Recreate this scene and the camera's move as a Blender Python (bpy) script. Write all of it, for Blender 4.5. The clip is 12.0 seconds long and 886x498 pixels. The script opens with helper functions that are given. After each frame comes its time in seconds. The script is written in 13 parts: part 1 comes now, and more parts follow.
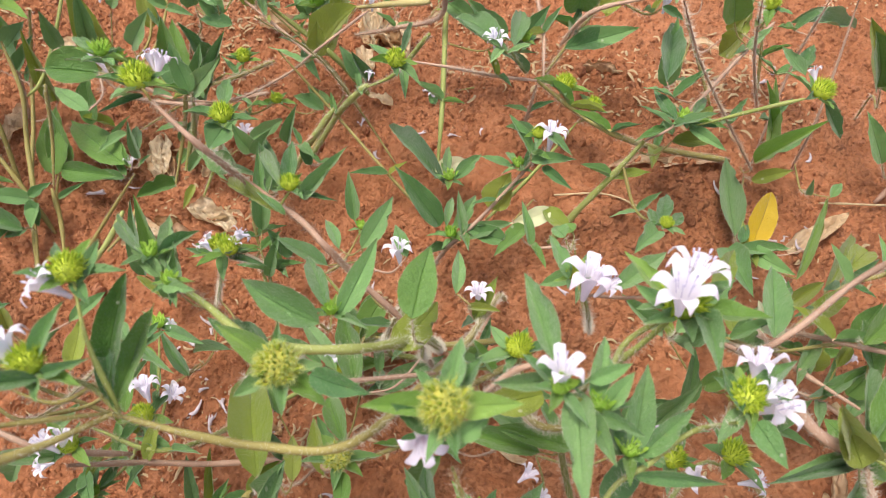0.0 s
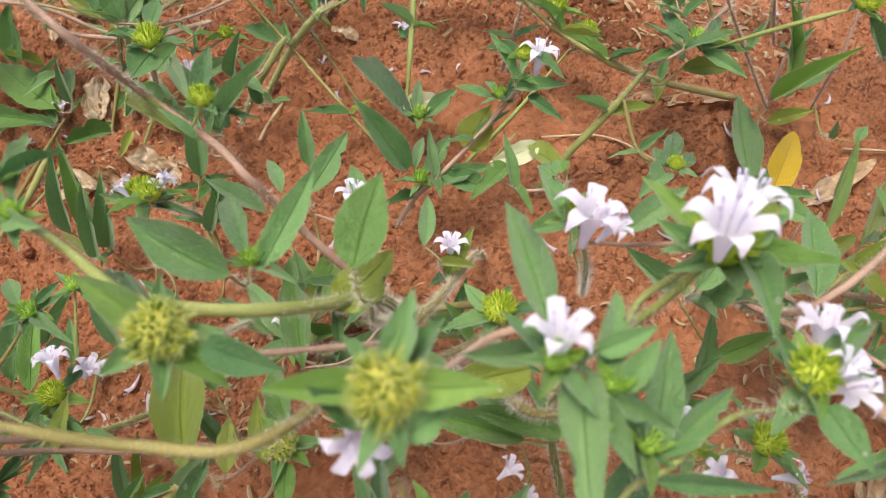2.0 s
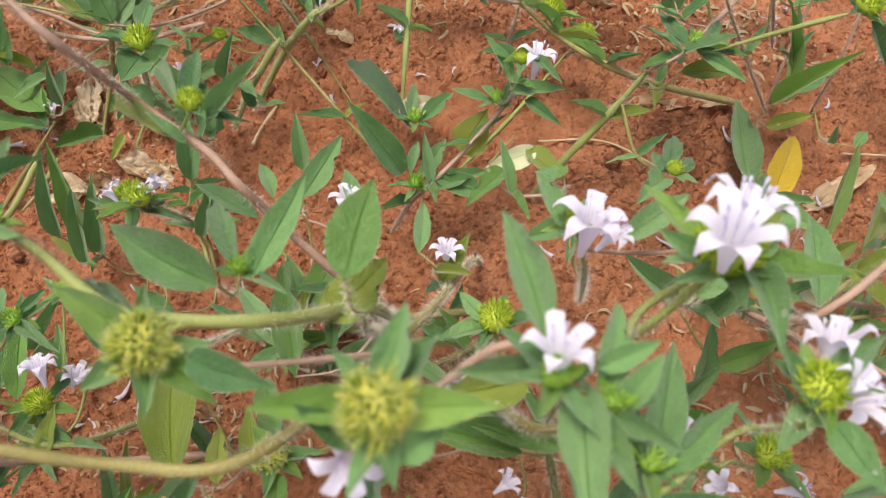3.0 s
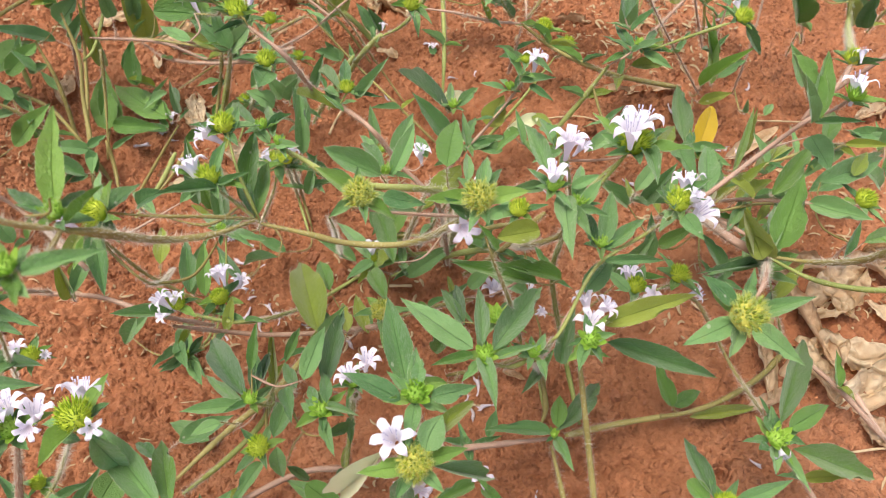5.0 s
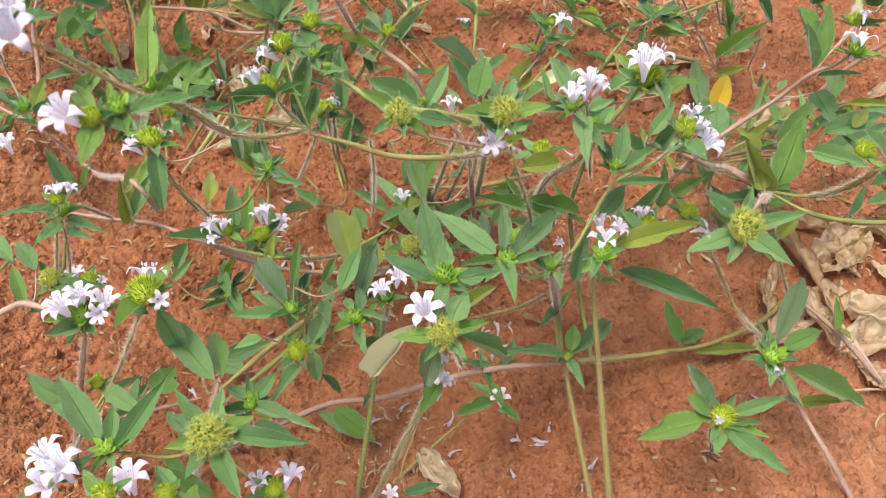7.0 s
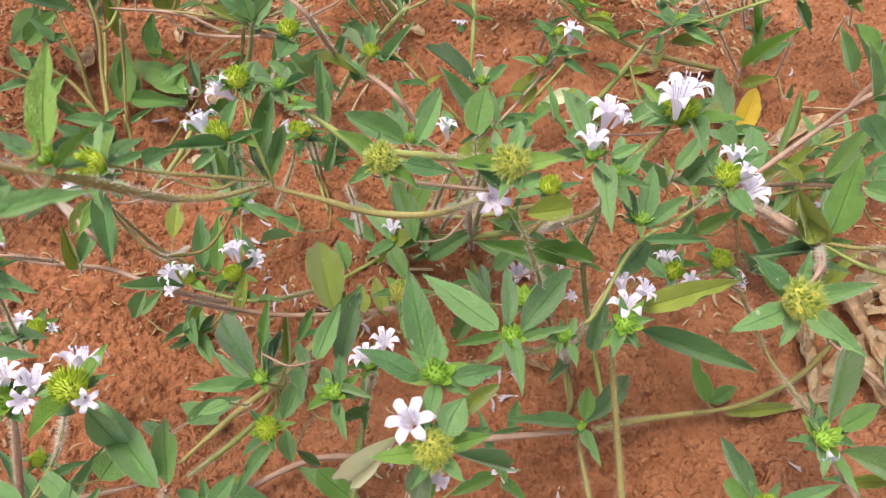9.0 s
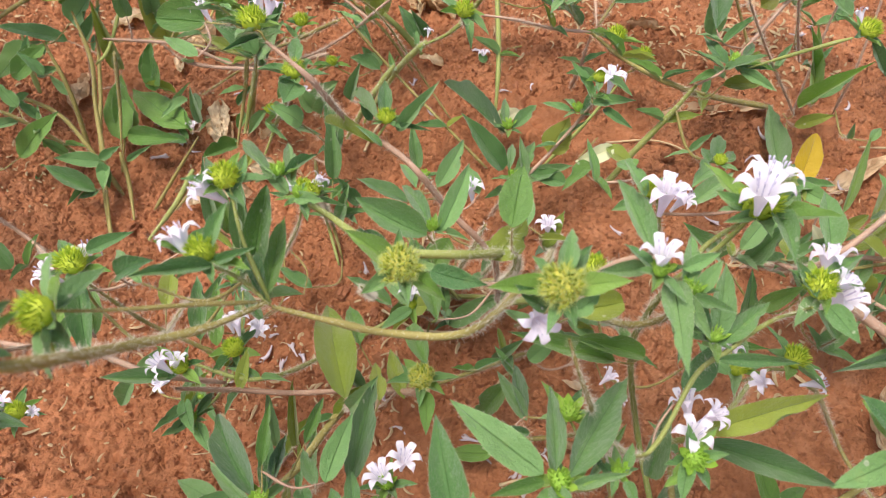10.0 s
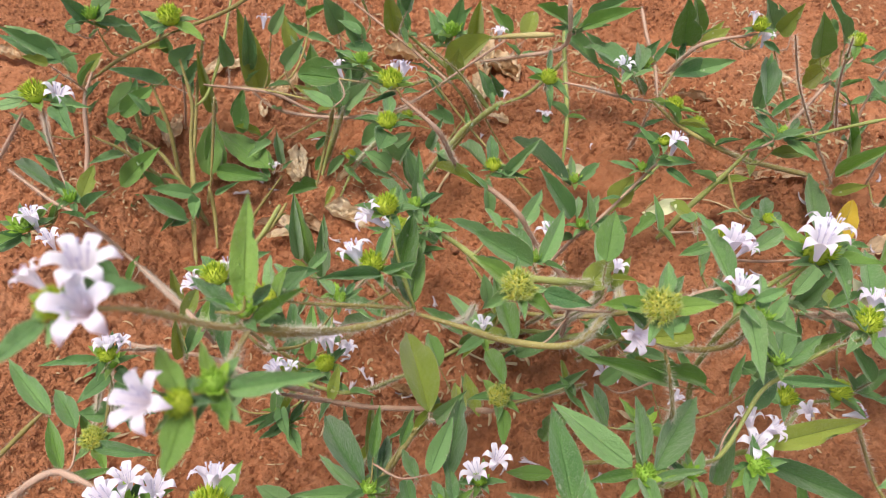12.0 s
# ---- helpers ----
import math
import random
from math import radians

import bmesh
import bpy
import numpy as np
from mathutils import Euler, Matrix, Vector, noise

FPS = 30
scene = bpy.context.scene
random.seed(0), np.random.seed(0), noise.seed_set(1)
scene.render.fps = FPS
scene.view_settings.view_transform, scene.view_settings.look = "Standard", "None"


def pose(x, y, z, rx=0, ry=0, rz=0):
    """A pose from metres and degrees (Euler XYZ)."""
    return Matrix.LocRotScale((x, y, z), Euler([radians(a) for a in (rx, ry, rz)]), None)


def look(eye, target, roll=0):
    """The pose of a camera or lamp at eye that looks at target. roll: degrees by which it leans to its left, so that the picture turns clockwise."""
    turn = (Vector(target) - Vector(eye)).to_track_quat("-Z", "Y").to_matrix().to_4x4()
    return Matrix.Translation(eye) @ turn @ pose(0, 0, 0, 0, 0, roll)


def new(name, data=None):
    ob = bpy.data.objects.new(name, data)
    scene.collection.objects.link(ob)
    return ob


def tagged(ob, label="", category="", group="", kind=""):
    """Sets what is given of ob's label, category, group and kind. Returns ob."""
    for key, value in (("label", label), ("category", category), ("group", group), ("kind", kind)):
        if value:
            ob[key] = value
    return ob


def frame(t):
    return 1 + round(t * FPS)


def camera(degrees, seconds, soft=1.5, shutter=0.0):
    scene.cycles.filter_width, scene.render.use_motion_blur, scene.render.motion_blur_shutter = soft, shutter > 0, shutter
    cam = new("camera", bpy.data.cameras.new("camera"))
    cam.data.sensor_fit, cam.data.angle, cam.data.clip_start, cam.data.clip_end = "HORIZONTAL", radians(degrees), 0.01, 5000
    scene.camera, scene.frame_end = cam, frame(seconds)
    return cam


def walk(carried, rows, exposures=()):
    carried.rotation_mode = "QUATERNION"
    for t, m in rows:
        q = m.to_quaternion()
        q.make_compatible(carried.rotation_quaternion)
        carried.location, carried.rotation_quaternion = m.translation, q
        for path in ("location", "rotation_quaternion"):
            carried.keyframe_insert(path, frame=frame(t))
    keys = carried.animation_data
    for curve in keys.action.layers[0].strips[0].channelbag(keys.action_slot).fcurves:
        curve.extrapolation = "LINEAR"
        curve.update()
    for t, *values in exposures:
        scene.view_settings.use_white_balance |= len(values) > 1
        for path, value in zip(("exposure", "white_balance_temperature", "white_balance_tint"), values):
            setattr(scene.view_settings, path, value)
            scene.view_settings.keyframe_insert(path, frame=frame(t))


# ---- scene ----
cam = camera(60.9, 12.0, soft=0.55)
PATH = [
    (0, (0.00137, -0.00203, 0.31782), (-0.00069, 0.57110, -0.50164), -0.06),
    (0.5, (0.00089, 0.00470, 0.30654), (0.00710, 0.57364, -0.51582), 0.58),
    (1, (0.00231, 0.01041, 0.29018), (0.02157, 0.56839, -0.53945), 2.09),
    (1.5, (0.00672, 0.01865, 0.27944), (0.03057, 0.56236, -0.55949), 2.01),
    (2, (0.00679, 0.01834, 0.27459), (0.02639, 0.55934, -0.56621), 1.76),
    (2.5, (0.00798, 0.02416, 0.27138), (0.02870, 0.56426, -0.56997), 1.75),
    (3, (0.00709, 0.02155, 0.27163), (0.03189, 0.56564, -0.56703), 2.29),
    (3.2, (0.00601, 0.01486, 0.27081), (0.03302, 0.56222, -0.56565), 2.93),
    (4.8, (-0.01290, -0.07247, 0.35133), (0.01553, 0.48645, -0.47740), 0.31),
    (5, (-0.01450, -0.08041, 0.35744), (0.00786, 0.48288, -0.46851), -0.36),
    (5.5, (-0.01536, -0.10049, 0.36503), (0.00521, 0.47703, -0.45108), 0.23),
    (6, (-0.01630, -0.11447, 0.36635), (0.00417, 0.47132, -0.44386), 0.70),
    (6.5, (-0.01681, -0.12314, 0.35546), (-0.00661, 0.45285, -0.46193), 0.48),
    (6.7, (-0.01799, -0.12463, 0.36095), (-0.02099, 0.45342, -0.45505), -0.53),
    (8.3, (-0.01482, -0.10636, 0.35013), (-0.02310, 0.47189, -0.46568), -1.34),
    (8.5, (-0.01105, -0.09814, 0.34723), (-0.00958, 0.47126, -0.47483), -0.39),
    (9, (-0.01610, -0.07640, 0.33905), (-0.02023, 0.48331, -0.48962), -1.01),
    (9.5, (-0.02141, -0.05243, 0.33042), (-0.03775, 0.49710, -0.50489), -2.03),
    (10, (-0.02058, -0.02865, 0.32513), (-0.04175, 0.52626, -0.50651), -2.66),
    (10.5, (-0.02148, -0.02567, 0.32446), (-0.03367, 0.53510, -0.50342), -1.55),
    (11, (-0.02704, -0.04792, 0.33610), (-0.03277, 0.53659, -0.47527), 1.16),
    (11.5, (-0.04456, -0.06644, 0.34817), (-0.07624, 0.52910, -0.45453), 0.55),
    (12, (-0.04929, -0.05880, 0.35346), (-0.08762, 0.55279, -0.43679), -0.76),
]
walk(cam, [(t, look(eye, target, roll)) for t, eye, target, roll in PATH], [(0.0, 0.57), (0.5, 0.48), (2.0, 0.41), (3.0, 0.37), (5.0, 0.58), (6.0, 0.55), (8.5, 0.53), (10.5, 0.54), (12.0, 0.38)])
SKY, SUN = 0.14, 2.1
cam.data.dof.use_dof = True
cam.data.dof.focus_distance, cam.data.dof.aperture_fstop = 0.30, 30.0
BASE = 0.0148
MOUNDS = [
    (0.11, 0.04, 0.09, 0.0372),
    (0.1, 0.25, 0.09, 0.0372),
    (-0.17, 0.12, 0.1, -0.0650),
    (0, 0.07, 0.08, -0.0256),
    (0.22, 0.12, 0.09, -0.0124),
    (-0.06, 0.2, 0.09, 0.0237),
    (-0.2, 0.3, 0.1, -0.0486),
    (0.2, 0.28, 0.1, -0.0110),
    (-0.05, -0.05, 0.1, -0.0260),
    (0, 0.35, 0.12, -0.0085),
]

# ---- light ----
world = bpy.data.worlds.new("sky")
scene.world = world
world.use_nodes = True
wn = world.node_tree
sky = wn.nodes.new("ShaderNodeTexSky")
sky.sky_type = 'NISHITA'
sky.sun_disc = False
sky.sun_elevation, sky.sun_rotation = radians(78), radians(264)
sky.air_density, sky.dust_density = 1.0, 5.0
wn.links.new(sky.outputs[0], wn.nodes["Background"].inputs[0])
wn.nodes["Background"].inputs[1].default_value = SKY
sun_data = bpy.data.lights.new("sun", 'SUN')
sun_data.energy, sun_data.angle, sun_data.color = SUN, radians(24), (1.0, 0.96, 0.91)
sun = new("sun", sun_data)
sun.matrix_world = look((-0.2, -0.02, 1.0), (0, 0, 0))


# ---- materials ----
def shader(name, rough=0.7):
    m = bpy.data.materials.new(name)
    m.use_nodes = True
    nt = m.node_tree
    b = nt.nodes["Principled BSDF"]
    b.inputs["Roughness"].default_value = rough
    b.inputs["Specular IOR Level"].default_value = 0.25
    return m, nt, b


def node(nt, kind, **values):
    n = nt.nodes.new(kind)
    for key, value in values.items():
        n.inputs[key].default_value = value
    return n


def noise_of(nt, coord, scale, detail=4.0, rough=0.55):
    n = node(nt, "ShaderNodeTexNoise", Scale=scale, Detail=detail, Roughness=rough)
    nt.links.new(coord, n.inputs["Vector"])
    return n.outputs["Fac"]


def ramp(nt, fac, *stops):
    r = nt.nodes.new("ShaderNodeValToRGB")
    while len(r.color_ramp.elements) < len(stops):
        r.color_ramp.elements.new(0.5)
    for e, (pos, col) in zip(r.color_ramp.elements, stops):
        e.position, e.color = pos, (*col, 1)
    nt.links.new(fac, r.inputs[0])
    return r.outputs["Color"]


def blend(nt, fac, a, b, mode='MIX'):
    m = nt.nodes.new("ShaderNodeMix")
    m.data_type, m.blend_type = 'RGBA', mode
    for slot, value in ((m.inputs[0], fac), (m.inputs[6], a), (m.inputs[7], b)):
        if isinstance(value, (int, float)):
            slot.default_value = value
        elif isinstance(value, tuple):
            slot.default_value = (*value, 1)
        else:
            nt.links.new(value, slot)
    return m.outputs[2]


def maths(nt, op, a, b=0.0, c=0.0):
    m = nt.nodes.new("ShaderNodeMath")
    m.operation = op
    for slot, value in zip(m.inputs, (a, b, c)):
        if isinstance(value, (int, float)):
            slot.default_value = value
        else:
            nt.links.new(value, slot)
    return m.outputs[0]


def bump(nt, b, height, strength, distance):
    n = node(nt, "ShaderNodeBump", Strength=strength, Distance=distance)
    nt.links.new(height, n.inputs["Height"])
    nt.links.new(n.outputs[0], b.inputs["Normal"])


def see_through(m, nt, b, colour, share):
    """Lets some light through a thin sheet."""
    t = nt.nodes.new("ShaderNodeBsdfTranslucent")
    nt.links.new(colour, t.inputs[0])
    mix = nt.nodes.new("ShaderNodeMixShader")
    mix.inputs[0].default_value = share
    nt.links.new(b.outputs[0], mix.inputs[1])
    nt.links.new(t.outputs[0], mix.inputs[2])
    nt.links.new(mix.outputs[0], nt.nodes["Material Output"].inputs[0])


def leaf_material(name, dark, light, vein, share=0.3, spots=0.5):
    m, nt, b = shader(name, 0.42)
    b.inputs["Specular IOR Level"].default_value = 0.55
    tc = nt.nodes.new("ShaderNodeTexCoord")
    geo = nt.nodes.new("ShaderNodeNewGeometry")
    info = nt.nodes.new("ShaderNodeObjectInfo")
    sep = nt.nodes.new("ShaderNodeSeparateXYZ")
    nt.links.new(tc.outputs["UV"], sep.inputs[0])
    u = maths(nt, 'ABSOLUTE', maths(nt, 'SUBTRACT', sep.outputs[0], 0.5))
    v = sep.outputs[1]
    shift = nt.nodes.new("ShaderNodeVectorMath")
    nt.links.new(geo.outputs["Position"], shift.inputs[0])
    nt.links.new(info.outputs["Random"], shift.inputs[1])
    pos = shift.outputs[0]
    tone = maths(nt, 'ADD', maths(nt, 'MULTIPLY', noise_of(nt, pos, 90.0, 3.0), 0.45),
                 maths(nt, 'MULTIPLY', info.outputs["Random"], 0.72))
    col = ramp(nt, tone, (0.18, dark), (0.86, light))
    fine = noise_of(nt, pos, 1600.0, 3.0, 0.7)
    col = blend(nt, maths(nt, 'MULTIPLY', fine, 0.22), col, light)
    old = maths(nt, 'POWER', maths(nt, 'FRACT', maths(nt, 'MULTIPLY', info.outputs["Random"], 7.31)), 3.0)
    col = blend(nt, maths(nt, 'MULTIPLY', old, 0.35), col, vein)
    wob = maths(nt, 'MULTIPLY', noise_of(nt, pos, 260.0, 2.0), 3.0)
    side = maths(nt, 'SINE', maths(nt, 'ADD', maths(nt, 'MULTIPLY', maths(nt, 'SUBTRACT', v, maths(nt, 'MULTIPLY', u, 0.6)), 48.0), wob))
    side = maths(nt, 'MAXIMUM', maths(nt, 'MULTIPLY', maths(nt, 'ADD', side, -0.6), 2.0), 0.0)
    rib = maths(nt, 'MAXIMUM', maths(nt, 'SUBTRACT', 1.0, maths(nt, 'MULTIPLY', u, 26.0)), 0.0)
    col = blend(nt, maths(nt, 'MULTIPLY', rib, 0.40), col, dark)
    col = blend(nt, maths(nt, 'MULTIPLY', side, 0.06), col, vein)
    rim = maths(nt, 'MULTIPLY', maths(nt, 'MAXIMUM', maths(nt, 'SUBTRACT', u, 0.465), 0.0), 11.0)
    col = blend(nt, rim, col, vein)
    patch = noise_of(nt, pos, 210.0, 3.0, 0.65)
    col = blend(nt, maths(nt, 'MULTIPLY', maths(nt, 'MAXIMUM', maths(nt, 'SUBTRACT', patch, 0.64), 0.0), 2.0), col, (0.30, 0.30, 0.07))
    cell = node(nt, "ShaderNodeTexVoronoi", Scale=150.0)
    nt.links.new(pos, cell.inputs["Vector"])
    pick = nt.nodes.new("ShaderNodeSeparateXYZ")
    nt.links.new(cell.outputs["Color"], pick.inputs[0])
    spot = maths(nt, 'LESS_THAN', cell.outputs["Distance"], maths(nt, 'MULTIPLY', maths(nt, 'MAXIMUM', maths(nt, 'SUBTRACT', pick.outputs[0], 0.62), 0.0), 0.34))
    col = blend(nt, maths(nt, 'MULTIPLY', spot, spots), col, (0.62, 0.62, 0.48))
    dots = node(nt, "ShaderNodeTexVoronoi", Scale=1700.0)
    nt.links.new(pos, dots.inputs["Vector"])
    bristle = maths(nt, 'MAXIMUM', maths(nt, 'SUBTRACT', 1.0, maths(nt, 'MULTIPLY', dots.outputs["Distance"], 2.6)), 0.0)
    col = blend(nt, maths(nt, 'MULTIPLY', bristle, 0.30), col, vein)
    nt.links.new(col, b.inputs["Base Color"])
    blister = noise_of(nt, pos, 520.0, 2.0)
    height = maths(nt, 'ADD', maths(nt, 'MULTIPLY', maths(nt, 'MAXIMUM', maths(nt, 'MULTIPLY', side, 0.10), rib), -1.4),
                   maths(nt, 'ADD', maths(nt, 'ADD', maths(nt, 'MULTIPLY', fine, 0.8), maths(nt, 'MULTIPLY', bristle, 0.7)), maths(nt, 'MULTIPLY', blister, 1.5)))
    bump(nt, b, height, 0.6, 0.0008)
    b.inputs["Sheen Weight"].default_value = 0.35
    b.inputs["Sheen Roughness"].default_value = 0.35
    see_through(m, nt, b, col, share)
    return m


def plain_material(name, stops, scale, rough=0.7, share=0.0, relief=0.0003, detail=5.0, stretch=None):
    m, nt, b = shader(name, rough)
    tc = nt.nodes.new("ShaderNodeTexCoord")
    info = nt.nodes.new("ShaderNodeObjectInfo")
    geo = nt.nodes.new("ShaderNodeNewGeometry")
    pos = geo.outputs["Position"]
    if stretch:
        k = nt.nodes.new("ShaderNodeMapping")
        k.inputs["Scale"].default_value = stretch
        nt.links.new(tc.outputs["UV"], k.inputs[0])
        pos = k.outputs[0]
    big = noise_of(nt, pos, scale, detail)
    fine = noise_of(nt, geo.outputs["Position"], 2200.0, 3.0, 0.7)
    tone = maths(nt, 'ADD', maths(nt, 'MULTIPLY', big, 0.7),
                 maths(nt, 'ADD', maths(nt, 'MULTIPLY', info.outputs["Random"], 0.3), maths(nt, 'MULTIPLY', fine, 0.15)))
    col = ramp(nt, tone, *stops)
    nt.links.new(col, b.inputs["Base Color"])
    bump(nt, b, maths(nt, 'ADD', big, fine), 0.5, relief)
    if share:
        see_through(m, nt, b, col, share)
    return m


def soil_material():
    m, nt, b = shader("red_soil", 0.95)
    geo = nt.nodes.new("ShaderNodeNewGeometry")
    pos = geo.outputs["Position"]
    wide = noise_of(nt, pos, 9.0, 4.0)
    mid = noise_of(nt, pos, 95.0, 6.0, 0.62)
    fine = noise_of(nt, pos, 700.0, 3.0, 0.6)
    col = ramp(nt, maths(nt, 'ADD', maths(nt, 'MULTIPLY', wide, 0.5), maths(nt, 'MULTIPLY', mid, 0.5)),
               (0.28, (0.25, 0.096, 0.041)), (0.5, (0.37, 0.152, 0.072)), (0.72, (0.46, 0.218, 0.115)))
    crust = ramp(nt, noise_of(nt, pos, 16.0, 3.0, 0.6), (0.40, (0.4, 0.4, 0.4)), (0.54, (1.0, 1.0, 1.0)))
    grit = ramp(nt, fine, (0.30, (0.62, 0.54, 0.50)), (0.38, (1.0, 1.0, 1.0)), (0.68, (1.05, 1.05, 1.05)))
    col = blend(nt, crust, col, blend(nt, 1.0, col, grit, 'MULTIPLY'))
    lumps = ramp(nt, noise_of(nt, pos, 330.0, 4.0, 0.65), (0.30, (0.84, 0.80, 0.77)), (0.44, (1.0, 1.0, 1.0)), (0.68, (1.08, 1.09, 1.10)))
    col = blend(nt, 1.0, col, lumps, 'MULTIPLY')
    cells = node(nt, "ShaderNodeTexVoronoi", Scale=330.0)
    nt.links.new(pos, cells.inputs["Vector"])
    cell = cells.outputs["Distance"]
    nt.links.new(col, b.inputs["Base Color"])
    bump(nt, b, maths(nt, 'SUBTRACT', maths(nt, 'ADD', maths(nt, 'MULTIPLY', mid, 1.3), maths(nt, 'MULTIPLY', fine, maths(nt, 'MULTIPLY', crust, 0.9))), maths(nt, 'MULTIPLY', cell, maths(nt, 'MULTIPLY', crust, 1.2))), 1.0, 0.0021)
    b.inputs["Specular IOR Level"].default_value = 0.1
    return m


def dead_material(name, low, mid, high):
    """Brittle leaf, wrinkled in small cells, with darker creases."""
    m, nt, b = shader(name, 0.7)
    geo = nt.nodes.new("ShaderNodeNewGeometry")
    info = nt.nodes.new("ShaderNodeObjectInfo")
    pos = geo.outputs["Position"]
    warp = nt.nodes.new("ShaderNodeTexNoise")
    warp.inputs["Scale"].default_value = 140.0
    nt.links.new(pos, warp.inputs["Vector"])
    mixed = nt.nodes.new("ShaderNodeVectorMath")
    mixed.operation = 'MULTIPLY_ADD'
    nt.links.new(warp.outputs["Color"], mixed.inputs[0])
    mixed.inputs[1].default_value = (0.006, 0.006, 0.006)
    nt.links.new(pos, mixed.inputs[2])
    web = nt.nodes.new("ShaderNodeTexVoronoi")
    web.feature = 'DISTANCE_TO_EDGE'
    web.inputs["Scale"].default_value = 130.0
    nt.links.new(mixed.outputs[0], web.inputs["Vector"])
    crease = maths(nt, 'MINIMUM', maths(nt, 'MULTIPLY', web.outputs["Distance"], 5.0), 1.0)
    big = noise_of(nt, pos, 110.0, 4.0)
    fine = noise_of(nt, pos, 1400.0, 4.0, 0.7)
    tone = maths(nt, 'ADD', maths(nt, 'MULTIPLY', big, 0.65), maths(nt, 'ADD', maths(nt, 'MULTIPLY', info.outputs["Random"], 0.22), maths(nt, 'MULTIPLY', fine, 0.22)))
    col = ramp(nt, tone, (0.28, low), (0.44, mid), (0.66, high))
    col = blend(nt, maths(nt, 'MULTIPLY', maths(nt, 'SUBTRACT', 1.0, crease), 0.28), col, low)
    nt.links.new(col, b.inputs["Base Color"])
    bump(nt, b, maths(nt, 'ADD', maths(nt, 'MULTIPLY', crease, 0.7), maths(nt, 'ADD', big, maths(nt, 'MULTIPLY', fine, 0.25))), 0.8, 0.0009)
    see_through(m, nt, b, col, 0.1)
    return m


def calyx_material(name, low, mid, high):
    """Each calyx lobe takes its own tone."""
    m, nt, b = shader(name, 0.5)
    geo = nt.nodes.new("ShaderNodeNewGeometry")
    grain = noise_of(nt, geo.outputs["Position"], 700.0, 3.0)
    tone = maths(nt, 'ADD', maths(nt, 'MULTIPLY', geo.outputs["Random Per Island"], 0.6), maths(nt, 'MULTIPLY', grain, 0.4))
    col = ramp(nt, tone, (0.12, low), (0.5, mid), (0.88, high))
    nt.links.new(col, b.inputs["Base Color"])
    see_through(m, nt, b, col, 0.28)
    return m


def crumb_material():
    m, nt, b = shader("soil_crumb", 0.95)
    geo = nt.nodes.new("ShaderNodeNewGeometry")
    fine = noise_of(nt, geo.outputs["Position"], 1500.0, 4.0, 0.7)
    tone = maths(nt, 'ADD', maths(nt, 'MULTIPLY', geo.outputs["Random Per Island"], 0.6), maths(nt, 'MULTIPLY', fine, 0.4))
    col = ramp(nt, tone, (0.1, (0.25, 0.099, 0.047)), (0.5, (0.345, 0.144, 0.074)), (0.95, (0.43, 0.192, 0.104)))
    nt.links.new(col, b.inputs["Base Color"])
    bump(nt, b, fine, 0.8, 0.001)
    b.inputs["Specular IOR Level"].default_value = 0.1
    return m


def petal_material():
    m, nt, b = shader("lilac_petal", 0.55)
    tc = nt.nodes.new("ShaderNodeTexCoord")
    info = nt.nodes.new("ShaderNodeObjectInfo")
    sep = nt.nodes.new("ShaderNodeSeparateXYZ")
    nt.links.new(tc.outputs["UV"], sep.inputs[0])
    u = maths(nt, 'ABSOLUTE', maths(nt, 'SUBTRACT', sep.outputs[0], 0.5))
    v = sep.outputs[1]
    tint = blend(nt, info.outputs["Random"], (0.93, 0.905, 0.95), (0.88, 0.82, 0.93))
    edge = maths(nt, 'MULTIPLY', maths(nt, 'MAXIMUM', maths(nt, 'SUBTRACT', v, 0.72), 0.0), 1.6)
    col = blend(nt, edge, tint, (0.84, 0.68, 0.86))
    line = maths(nt, 'MAXIMUM', maths(nt, 'SUBTRACT', 1.0, maths(nt, 'MULTIPLY', u, 14.0)), 0.0)
    col = blend(nt, maths(nt, 'MULTIPLY', line, 0.10), col, (0.62, 0.52, 0.74))
    throat = maths(nt, 'MAXIMUM', maths(nt, 'SUBTRACT', 0.52, v), 0.0)
    col = blend(nt, maths(nt, 'MULTIPLY', throat, 0.35), col, (0.66, 0.62, 0.74))
    nt.links.new(col, b.inputs["Base Color"])
    see_through(m, nt, b, col, 0.35)
    return m


LEAF = {
    "g": leaf_material("leaf_green", (0.048, 0.142, 0.034), (0.190, 0.365, 0.108), (0.30, 0.44, 0.18), 0.24),
    "d": leaf_material("leaf_deep_green", (0.066, 0.172, 0.026), (0.165, 0.320, 0.055), (0.24, 0.38, 0.09), 0.24),
    "o": leaf_material("leaf_olive", (0.170, 0.245, 0.020), (0.310, 0.385, 0.050), (0.30, 0.32, 0.07), 0.3),
    "c": leaf_material("leaf_cream_green", (0.74, 0.78, 0.44), (0.88, 0.89, 0.60), (0.66, 0.72, 0.40), 0.35),
    "f": leaf_material("leaf_fresh_green", (0.120, 0.260, 0.035), (0.260, 0.450, 0.075), (0.34, 0.50, 0.14), 0.35, 0.1),
    "y": leaf_material("leaf_yellowed", (0.46, 0.30, 0.004), (0.66, 0.46, 0.008), (0.68, 0.46, 0.02), 0.25),
}
